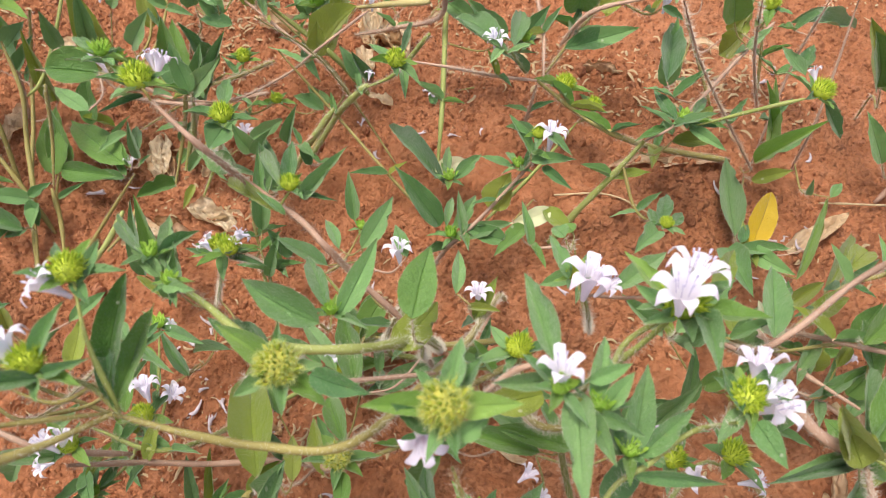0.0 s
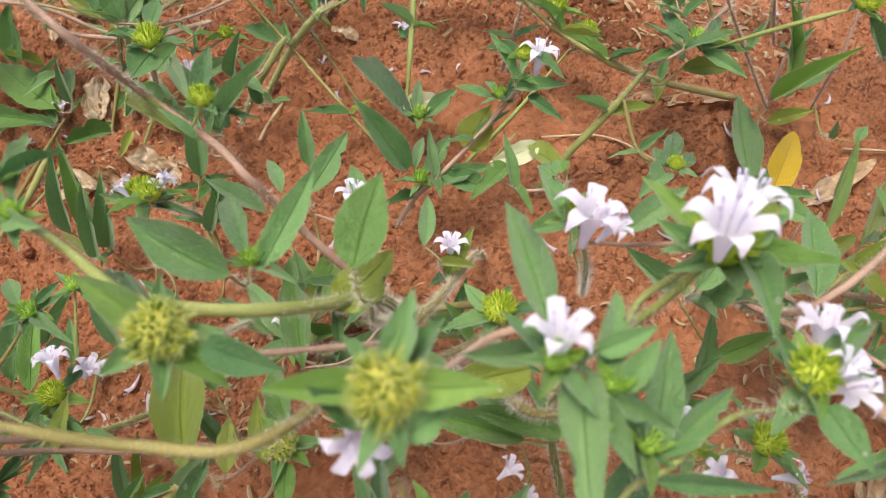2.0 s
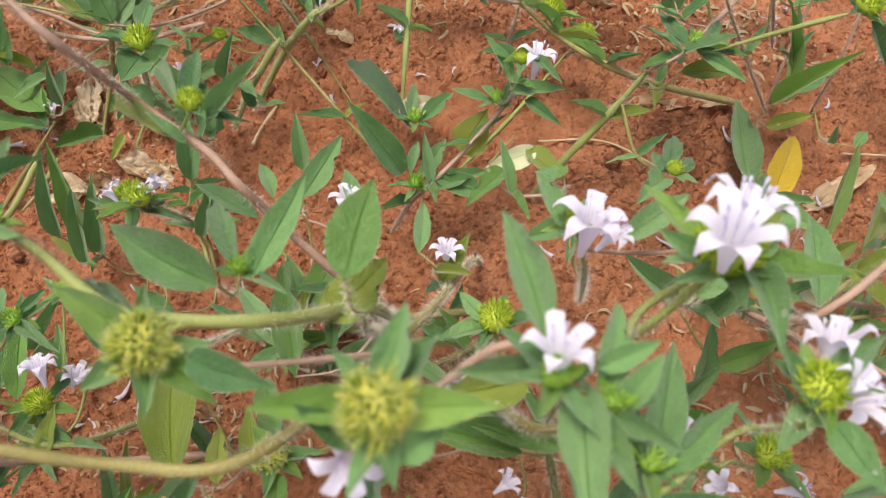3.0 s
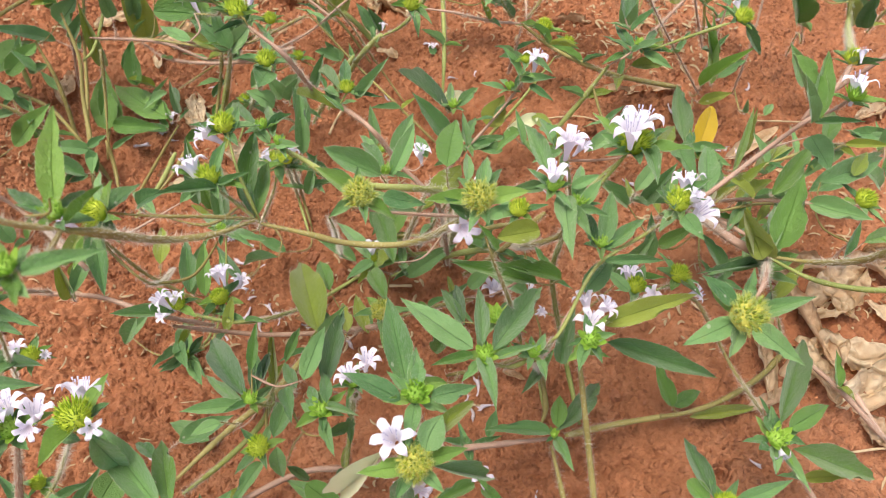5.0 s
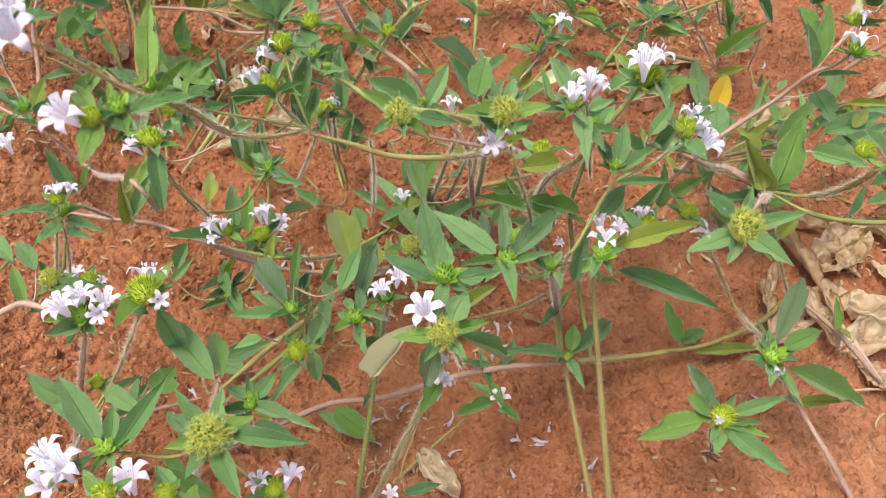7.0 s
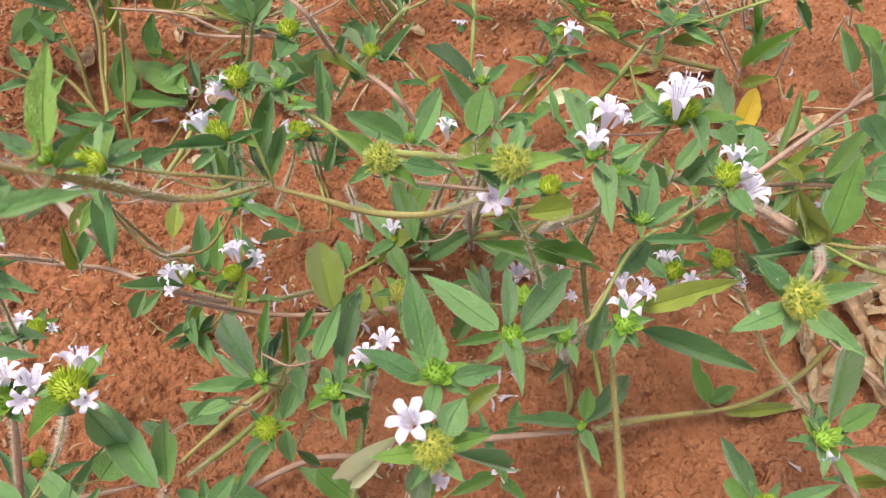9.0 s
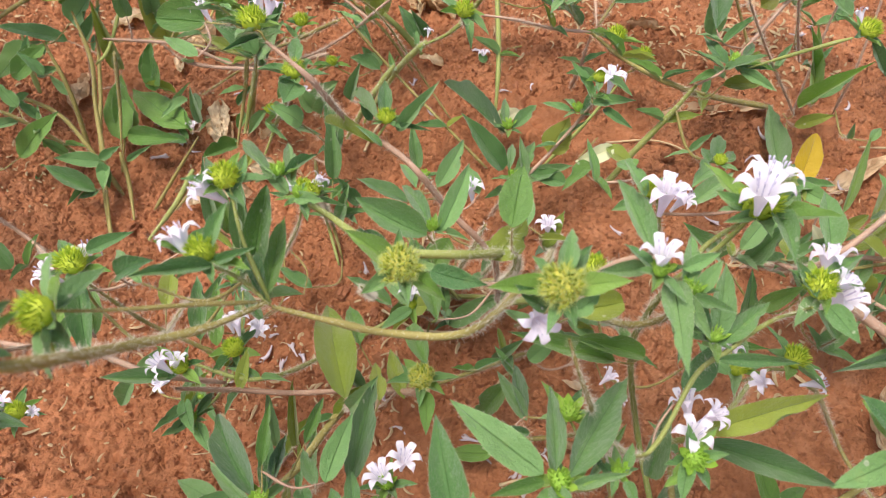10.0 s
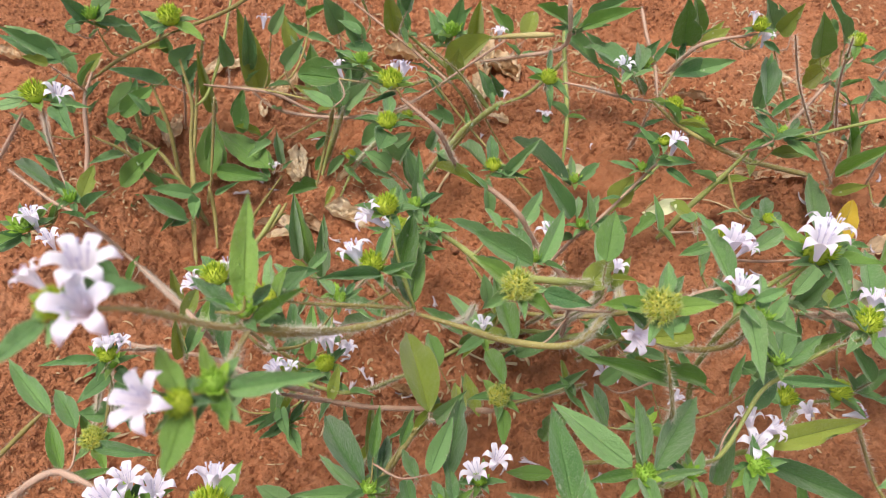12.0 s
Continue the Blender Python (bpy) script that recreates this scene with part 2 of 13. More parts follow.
STEM = {
    "g": plain_material("stem_green", ((0.3, (0.19, 0.225, 0.045)), (0.75, (0.36, 0.39, 0.125))), 60.0, 0.55),
    "b": plain_material("stem_olive_brown", ((0.3, (0.19, 0.155, 0.042)), (0.75, (0.35, 0.295, 0.10))), 60.0, 0.55),
    "p": plain_material("stem_pinkish_brown", ((0.3, (0.34, 0.195, 0.13)), (0.75, (0.54, 0.36, 0.26))), 60.0, 0.55),
    "o": plain_material("stem_straw", ((0.3, (0.38, 0.31, 0.11)), (0.75, (0.58, 0.49, 0.23))), 60.0, 0.6),
}
HAIR = plain_material("pale_hair", ((0.3, (0.62, 0.56, 0.44)), (0.8, (0.84, 0.80, 0.69))), 300.0, 0.5, 0.4)
FUZZ = plain_material("greenish_fuzz", ((0.3, (0.50, 0.58, 0.16)), (0.8, (0.72, 0.76, 0.36))), 300.0, 0.5, 0.4)
CALYX = {
    "s": calyx_material("calyx_green", (0.16, 0.30, 0.02), (0.42, 0.56, 0.035), (0.66, 0.72, 0.08)),
    "y": calyx_material("calyx_yellow_green", (0.15, 0.24, 0.03), (0.42, 0.48, 0.05), (0.74, 0.66, 0.15)),
    "b": plain_material("bud_green", ((0.3, (0.22, 0.42, 0.04)), (0.8, (0.46, 0.68, 0.11))), 260.0, 0.5, 0.3),
}
PETAL = petal_material()
ANTHER = plain_material("lilac_anther", ((0.3, (0.42, 0.36, 0.55)), (0.8, (0.72, 0.68, 0.8))), 900.0, 0.6)
SOIL = soil_material()
CRUMB = crumb_material()
DRY = dead_material("dry_leaf", (0.54, 0.36, 0.19), (0.82, 0.63, 0.40), (0.93, 0.81, 0.60))
DRYBROWN = dead_material("dry_leaf_brown", (0.20, 0.09, 0.035), (0.42, 0.23, 0.10), (0.55, 0.36, 0.19))
STRAW = plain_material("dry_straw", ((0.2, (0.40, 0.28, 0.14)), (0.9, (0.66, 0.52, 0.32))), 300.0, 0.7)
DRYTAN = dead_material("dry_leaf_tan", (0.44, 0.26, 0.14), (0.66, 0.45, 0.27), (0.78, 0.60, 0.40))
WILTED = plain_material("wilted_petal", ((0.25, (0.44, 0.36, 0.34)), (0.8, (0.70, 0.62, 0.68))), 400.0, 0.6, 0.15)


# ---- the ground ----
def ground_height(x, y):
    """Gentle mounds and hollows of the bed; level beyond it."""
    z = BASE
    for cx, cy, s, h in MOUNDS:
        z += h * math.exp(-((x - cx) ** 2 + (y - cy) ** 2) / (2 * s * s))
    return z


def rough_height(x, y):
    v = Vector((x, y, 0.0))
    fade = 1.0 / (1.0 + (max(abs(x), abs(y - 0.15)) / 1.2) ** 2)
    n = noise.fractal(v * 24, 0.9, 2.1, 3) * 0.0035 + noise.fractal(v * 130 + Vector((5, 3, 0)), 0.8, 2.1, 3) * 0.0024
    n += abs(noise.noise(v * 55 + Vector((2, 7, 1)))) * 0.003 - 0.0012
    if fade > 0.8:
        tilled = min(1.0, max(0.42, 0.7 - 4.0 * (x - 0.06) + 1.6 * max(0.0, y - 0.1) + 1.3 * noise.noise(v * 9 + Vector((4, 1, 2)))))
        a, b = noise.voronoi(v * 170)[0][0], noise.voronoi(v * 380 + Vector((1, 9, 0)))[0][0]
        c = noise.voronoi(v * 480 + Vector((6, 2, 0)))[0][0]
        n += tilled * ((0.35 - a * a * 1.6) * 0.0042 + (0.3 - b * b * 1.6) * 0.0032) + 0.0018 * (0.35 - c)
    pit = 0.011 * math.exp(-(((x - 0.1106) / 0.0024) ** 2 + ((y - 0.0189) / 0.0024) ** 2) ** 2)
    return ground_height(x, y) + n * (0.25 + 0.75 * fade) - pit


def spread(n, near, far):
    """Steps fine near the middle that widen outwards to far."""
    half = [near * i / n for i in range(n + 1)]
    step = near / n
    while half[-1] < far:
        step *= 1.22
        half.append(half[-1] + step)
    return [-h for h in half[:0:-1]] + half


def part(name, bm, material, parent=None, label="", smooth=True, world_pose=None):
    me = bpy.data.meshes.new(name)
    bm.to_mesh(me)
    bm.free()
    return placed(name, me, material, parent, label, smooth, world_pose)


WORLD = {}


def placed(name, me, material, parent=None, label="", smooth=True, world_pose=None):
    if material and not me.materials:
        for m in (material if isinstance(material, (list, tuple)) else [material]):
            me.materials.append(m)
        if smooth:
            me.polygons.foreach_set("use_smooth", [True] * len(me.polygons))
    ob = new(name, me)
    m = world_pose or Matrix.Identity(4)
    if parent:
        ob.parent = parent
        ob.matrix_parent_inverse = WORLD[parent.name].inverted()
    ob.matrix_basis = m
    WORLD[ob.name] = m.copy()
    if label:
        tagged(ob, label)
    return ob


def build_ground():
    xs, ys = spread(300, 0.36, 60.0), [y + 0.14 for y in spread(300, 0.36, 60.0)]
    verts = [(x, y, rough_height(x, y)) for y in ys for x in xs]
    nx = len(xs)
    faces = [(j * nx + i, j * nx + i + 1, (j + 1) * nx + i + 1, (j + 1) * nx + i) for j in range(len(ys) - 1) for i in range(nx - 1)]
    me = bpy.data.meshes.new("ground")
    me.from_pydata(verts, [], faces)
    ob = placed("ground", me, SOIL)
    tagged(ob, "bare crumbly reddish-brown clay soil of a garden bed", "soil", kind="structure")


def crumb_shape(rng, r):
    bm = bmesh.new()
    bmesh.ops.create_icosphere(bm, subdivisions=1, radius=r)
    for v in bm.verts:
        v.co *= rng.uniform(0.45, 1.3)
        v.co.z *= 0.7
    return bm


def clod_shape(seed):
    bm = bmesh.new()
    bmesh.ops.create_icosphere(bm, subdivisions=3, radius=1.0)
    for v in bm.verts:
        v.co *= 1 + 0.55 * noise.noise(v.co * 1.3 + Vector((seed, 0, 0))) + 0.2 * noise.noise(v.co * 4 + Vector((0, seed, 0)))
        v.co.z *= 0.75
    return bm


def build_crumbs():
    rng = random.Random(7)
    verts, faces = [], []
    shapes = []
    for i in range(11):
        bm = crumb_shape(rng, 1.0) if i < 8 else clod_shape(i)
        bm.verts.index_update()
        shapes.append(([v.co.copy() for v in bm.verts], [[v.index for v in f.verts] for f in bm.faces]))
        bm.free()
    made = 0
    while made < 80000:
        x, y = rng.uniform(-0.42, 0.42), rng.uniform(-0.12, 0.6)
        if noise.noise(Vector((x * 14, y * 14, 3.0))) + 0.35 * noise.noise(Vector((x * 60, y * 60, 1.0))) < rng.uniform(-0.45, 0.4) + (0.3 if x > 0.04 and y < 0.15 else 0):
            continue
        clod = made % 420 == 0 and y > 0.05
        r = rng.uniform(0.002, 0.0042) if clod else 0.0003 + 0.0011 * rng.random() ** 3
        turn = Matrix.Translation((x, y, rough_height(x, y) + r * 0.15)) @ Euler((rng.random() * 6, rng.random() * 6, rng.random() * 6)).to_matrix().to_4x4() @ Matrix.Scale(r, 4)
        vs, fs = shapes[8 + made % 3] if clod else shapes[made % 8]
        k = len(verts)
        verts.extend(turn @ v for v in vs)
        faces.extend([i + k for i in f] for f in fs)
        made += 1
    me = bpy.data.meshes.new("soil_crumbs")
    me.from_pydata(verts, [], faces)
    ob = placed("soil_crumbs", me, CRUMB, smooth=False)
    tagged(ob, "loose reddish crumbs of dry clay soil", "soil crumbs", kind="stuff")


# ---- plant parts ----
def outline(v, style):
    if style == 1:      # broad
        return v ** 0.55 * (1 - v) ** 0.68 / 0.436
    return v ** 0.60 * (1 - v) ** 1.12 / 0.3205


def leaf_mesh(seed, style, fold, droop, twist):
    rng = random.Random(seed)
    rows, half = 16, 4
    me = bpy.data.meshes.new("leaf")
    verts, faces, uvs = [], [], []
    wave = rng.random() * 6
    sway = rng.uniform(-0.45, 0.45)
    lop = rng.uniform(-0.12, 0.12)
    for j in range(rows + 1):
        v = j / rows
        w = 0.5 * max(outline(v, style), 0.05 if v < 0.06 else 0.012)
        for i in range(-half, half + 1):
            u = i / half
            bite = 1 - (0.45 * math.exp(-((v - 0.62) / 0.07) ** 2) if seed % 3 == 0 and i == half else 0)
            edge = abs(u) ** 2 * 0.022 * math.sin(v * 17 + wave + (2 if u > 0 else 0)) + (rng.uniform(-0.008, 0.008) if abs(i) == half else 0)
            z = fold * abs(u) ** 1.5 * w * 0.50 - 0.22 * w * max(0.0, abs(u) - 0.7) - droop * (v * v - 0.25 * v) + edge + 0.02 * math.sin(v * 9 + wave) * (1 - v)
            z += twist * u * w * v
            side = 1 + (lop if u > 0 else -lop) + (rng.uniform(-0.035, 0.035) if abs(i) == half else 0)
            verts.append((u * w * bite * side + sway * (v * v - v), v, z))
            uvs.append((u * 0.5 + 0.5, v))
    n = 2 * half + 1
    for j in range(rows):
        for i in range(n - 1):
            faces.append((j * n + i, j * n + i + 1, (j + 1) * n + i + 1, (j + 1) * n + i))
    blade = len(faces)
    for j in range(1, rows):
        for i in (-half, half):
            p = Vector(verts[j * n + i + half])
            for _ in range(9):
                a = p + Vector((0, rng.uniform(-0.5, 0.5) / rows, 0))
                q = a + Vector(((0.016 + 0.040 * rng.random()) * (1 if i > 0 else -1), rng.uniform(-0.012, 0.02), rng.uniform(-0.02, 0.03)))
                k = len(verts)
                verts.extend(((a.x, a.y - 0.0011, a.z), (a.x, a.y + 0.0011, a.z), tuple(q)))
                uvs.extend(((0.5, 0.5),) * 3)
                faces.append((k, k + 1, k + 2))
    me.from_pydata(verts, [], faces)
    me.polygons.foreach_set("material_index", [0 if i < blade else 1 for i in range(len(faces))])
    layer = me.uv_layers.new(name="UVMap")
    layer.data.foreach_set("uv", [c for l in me.loops for c in uvs[l.vertex_index]])
    return me


LEAF_SHAPES = {}
for key in LEAF:
    LEAF_SHAPES[key] = [leaf_mesh(11 * k + ord(key), 1 if key == "y" or (key in "do" and k % 4 == 1) else 0,
                                  (0.75, 1.2, 0.55, 0.95, 0.7, 1.35, 0.45, 0.85)[k], (0.10, 0.22, 0.16, 0.05, 0.28, 0.12, 0.2, 0.02)[k],
                                  (0.0, 0.16, -0.16, 0.1, -0.12, 0.2, -0.2, 0.06)[k]) for k in range(8)]
LEAF_NOTE = {"g": "", "f": "fresh light green bract", "d": "", "o": "smooth olive-green leaf", "c": "pale cream-green underside of a leaf", "y": "yellowed leaf"}
tally = {"leaf": 0, "flower": 0, "head": 0}


def leaf(plant, base, tip, width, normal, kind="g"):
    base, tip = Vector(base), Vector(tip)
    along = tip - base
    length = along.length
    y = along.normalized()
    n = Vector(normal)
    x = y.cross(n).normalized()
    z = x.cross(y)
    tally["leaf"] += 1
    me = LEAF_SHAPES[kind][(tally["leaf"] * 5 + int(length * 4000)) % 8]
    m = Matrix((x * width * (0.80 if kind in "gd" else 0.88), y * length * 1.06, z * length * 0.8)).transposed().to_4x4()
    m.translation = base
    return placed("leaf", me, [LEAF[kind], HAIR], plant, LEAF_NOTE[kind], world_pose=m)


def glide(points, steps):
    """A smooth line through the points."""
    pts = [points[0] * 2 - points[1], *points, points[-1] * 2 - points[-2]]
    line = []
    for a, b, c, d in zip(pts, pts[1:], pts[2:], pts[3:]):
        for i in range(steps):
            t = i / steps
            line.append(0.5 * (2 * b + (c - a) * t + (2 * a - 5 * b + 4 * c - d) * t * t + (3 * b - a - 3 * c + d) * t ** 3))
    line.append(points[-1])
    return line


def stem(plant, radius, kind, *points):
    """A round hairy stem from its young end to its foot."""
    line = glide([Vector(p) for p in points], 7)
    rng = random.Random(int(radius * 1e7) + len(line))
    bm = bmesh.new()
    sides, rings = 7, []
    total = sum((b - a).length for a, b in zip(line, line[1:]))
    gone = 0.0
    ref = Vector((0.3, 0.2, 1)).normalized()
    for i, p in enumerate(line):
        d = (line[min(i + 1, len(line) - 1)] - line[max(i - 1, 0)]).normalized()
        x = d.cross(ref)
        if x.length < 1e-3:
            x = d.cross(Vector((1, 0, 0)))
        x.normalize()
        y = d.cross(x)
        if i:
            gone += (p - line[i - 1]).length
        r = (1.25 if radius > 0.0008 else 1.15) * radius * (0.55 + 0.45 * min(1.0, gone / 0.02)) * (0.8 + 0.25 * gone / total) * (1 + 0.07 * math.sin(gone * 420)) * (1.0 - 0.5 * max(0.0, (gone - total + 0.006) / 0.006))
        rings.append([bm.verts.new(p + (x * math.cos(k * 2 * math.pi / sides) + y * math.sin(k * 2 * math.pi / sides)) * r * (1 + 0.07 * (k % 2))) for k in range(sides)])
    for a, b in zip(rings, rings[1:]):
        for k in range(sides):
            bm.faces.new((a[k], a[(k + 1) % sides], b[(k + 1) % sides], b[k]))
    for ring in (rings[0], rings[-1]):
        bm.faces.new(ring)
    # pale bristles stand off the bark
    for a, b in zip(line, line[1:]):
        seg = b - a
        for _ in range(int(seg.length * (14000 if radius > 0.0008 else 8500))):
            t = rng.random()
            d = Vector((rng.gauss(0, 1), rng.gauss(0, 1), rng.gauss(0, 1)))
            d -= seg * (d.dot(seg) / max(seg.length_squared, 1e-12))
            if d.length < 1e-3:
                continue
            d.normalize()
            p = a + seg * t + d * radius * 0.8
            q = p + (d + seg.normalized() * rng.uniform(-0.5, 0.3)) * rng.uniform(0.0007, 0.0027)
            s = d.cross(seg).normalized() * (0.00005 if radius > 0.0008 else 0.000045)
            f = bm.faces.new((bm.verts.new(p - s), bm.verts.new(p + s), bm.verts.new(q)))
            f.material_index = 1
    return part("stem", bm, [STEM[kind], HAIR], plant)


def lobe(bm, at, way, length, width, bend, mi=0, sides=4, flat=0.28):
    """A pointed, slightly curved scale."""
    side = way.cross(Vector((0.2, 0.1, 1))).normalized()
    up = side.cross(way)
    base = [bm.verts.new(at + side * width * 0.5 * math.cos(a) + up * width * flat * math.sin(a)) for a in [k * 2 * math.pi / sides for k in range(sides)]]
    c = at + way * length * 0.55 + bend * 0.4
    mid = [bm.verts.new(c + side * width * 0.42 * math.cos(a) + up * width * flat * 0.8 * math.sin(a)) for a in [k * 2 * math.pi / sides for k in range(sides)]]
    top = bm.verts.new(at + way * length + bend)
    for k in range(sides):
        q = (k + 1) % sides
        for loop in ((base[k], base[q], mid[q], mid[k]), (mid[k], mid[q], top)):
            bm.faces.new(loop).material_index = mi


def head_mesh(kind, seed):
    """A round head of packed, bristly calyx lobes, one unit across, its crown up z."""
    rng = random.Random(seed)
    bm = bmesh.new()
    bmesh.ops.create_icosphere(bm, subdivisions=2, radius=0.26 if kind == "b" else 0.36)
    for v in bm.verts:
        v.co.z = v.co.z * 0.8 - 0.02
    if kind == "b":
        # a few young blades fold up round the buds
        for i in range(7):
            a = i * 2.39996
            out, side = Vector((math.cos(a), math.sin(a), 0)), Vector((-math.sin(a), math.cos(a), 0))
            ln, steep, wide = rng.uniform(0.42, 0.62), rng.uniform(0.7, 1.25), rng.uniform(0.12, 0.17)
            rows = []
            for j in range(6):
                t = j / 5
                c = out * (0.10 + ln * t * math.cos(steep) + 0.05 * math.sin(3 * t)) + Vector((0, 0, -0.12 + ln * t * math.sin(steep)))
                w = wide * (0.55 + t) * (1 - t) ** 0.8 * 1.35 + 0.004
                rows.append([bm.verts.new(c - side * w + out * 0.25 * w * -1), bm.verts.new(c + out * 0.06 * (1 - t)), bm.verts.new(c + side * w + out * 0.25 * w * -1)])
            for p, q in zip(rows, rows[1:]):
                for m in (0, 1):
                    bm.faces.new((p[m], p[m + 1], q[m + 1], q[m]))
    n, length, width = {"s": (150, 0.19, 0.050), "y": (130, 0.11, 0.075), "b": (26, 0.22, 0.075)}[kind]
    lump = Vector((seed * 1.3, 0, 0))
    for i in range(n):
        cz = 1 - (i + 0.5) / n * (1.12 if kind != "b" else 1.15)
        a = i * 2.39996 + rng.uniform(-0.15, 0.15)
        s = math.sqrt(max(0.0, 1 - cz * cz))
        way = Vector((s * math.cos(a), s * math.sin(a), cz))
        if kind == "b":
            way = (way * 0.75 + Vector((0, 0, 0.75))).normalized()
        else:
            way = (way + Vector((0, 0, 0.35)) + Vector((rng.gauss(0, 0.13 if kind == "s" else 0.32), rng.gauss(0, 0.13 if kind == "s" else 0.32), 0))).normalized()
        reach = 0.2 if kind == "b" else 0.3 + (0.16 if kind == "y" else 0.08) * noise.noise(way * 2.2 + lump)
        root = Vector((s * math.cos(a) * reach, s * math.sin(a) * reach, cz * 0.24 * reach / 0.3))
        if kind == "y" and rng.random() < 0.22:
            # a dark dot where a corolla has dropped
            lobe(bm, root, way, length * 0.75, width * 0.5, Vector((0, 0, 0.0)), 2)
        lobe(bm, root, way, length * rng.uniform(0.75, 1.25), width * rng.uniform(0.8, 1.15), Vector((0, 0, 0.05)), flat=0.4 if kind == "y" else 0.28)
        for _ in range({"s": 1, "y": 22, "b": 4}[kind]):
            d = (way + Vector((rng.gauss(0, 0.5), rng.gauss(0, 0.5), rng.gauss(0, 0.4)))).normalized()
            p = root + way * length * rng.uniform(0.3, 0.95)
            q = p + d * rng.uniform(0.06, 0.17)
            t = d.cross(Vector((0.3, 0.5, 0.8))).normalized() * 0.0035
            bm.faces.new((bm.verts.new(p - t), bm.verts.new(p + t), bm.verts.new(q))).material_index = 1
    me = bpy.data.meshes.new("flower_head")
    bm.to_mesh(me)
    bm.free()
    return me


HEAD_SHAPES = {k: [head_mesh(k, 40 + s) for s in range(3)] for k in "syb"}
HEAD_NOTE = {"s": "bristly bright green seed head", "y": "fuzzy yellow-green head of spent calyces", "b": "tight bright green flower bud cluster"}


def stand(pos, axis, size, spin):
    """The pose of a thing whose z looks along axis."""
    q = Vector(axis).to_track_quat('Z', 'Y').to_matrix().to_4x4()
    return Matrix.Translation(pos) @ q @ Matrix.Rotation(spin, 4, 'Z') @ Matrix.Scale(size, 4)


def head(plant, pos, size, axis, kind="s", bracts=6):
    """A head with its ring of small pointed bracts."""
    tally["head"] += 1
    k = tally["head"]
    rng = random.Random(k)
    for i in range(bracts):
        m = stand(pos, axis, size, k * 1.7 + i * 2 * math.pi / bracts + rng.uniform(-0.3, 0.3))
        ln = rng.uniform(0.95, 1.5) if i % 3 == 0 else rng.uniform(0.55, 0.9)
        root, tip = m @ Vector((0.16, 0, -0.28)), m @ Vector((0.3 + ln * 0.8, 0, rng.uniform(-0.35, 0.25)))
        leaf(plant, root, tip, size * (0.3 + 0.16 * ln) * rng.uniform(0.85, 1.1), Vector(axis), "ggf"[(i + k) % 3])
    return placed("flower_head", HEAD_SHAPES[kind][k % 3], [CALYX[kind], FUZZ, DRYBROWN], plant, HEAD_NOTE[kind], True, stand(pos, axis, size * (1.0 if kind == "s" else 1.08), k * 1.7))


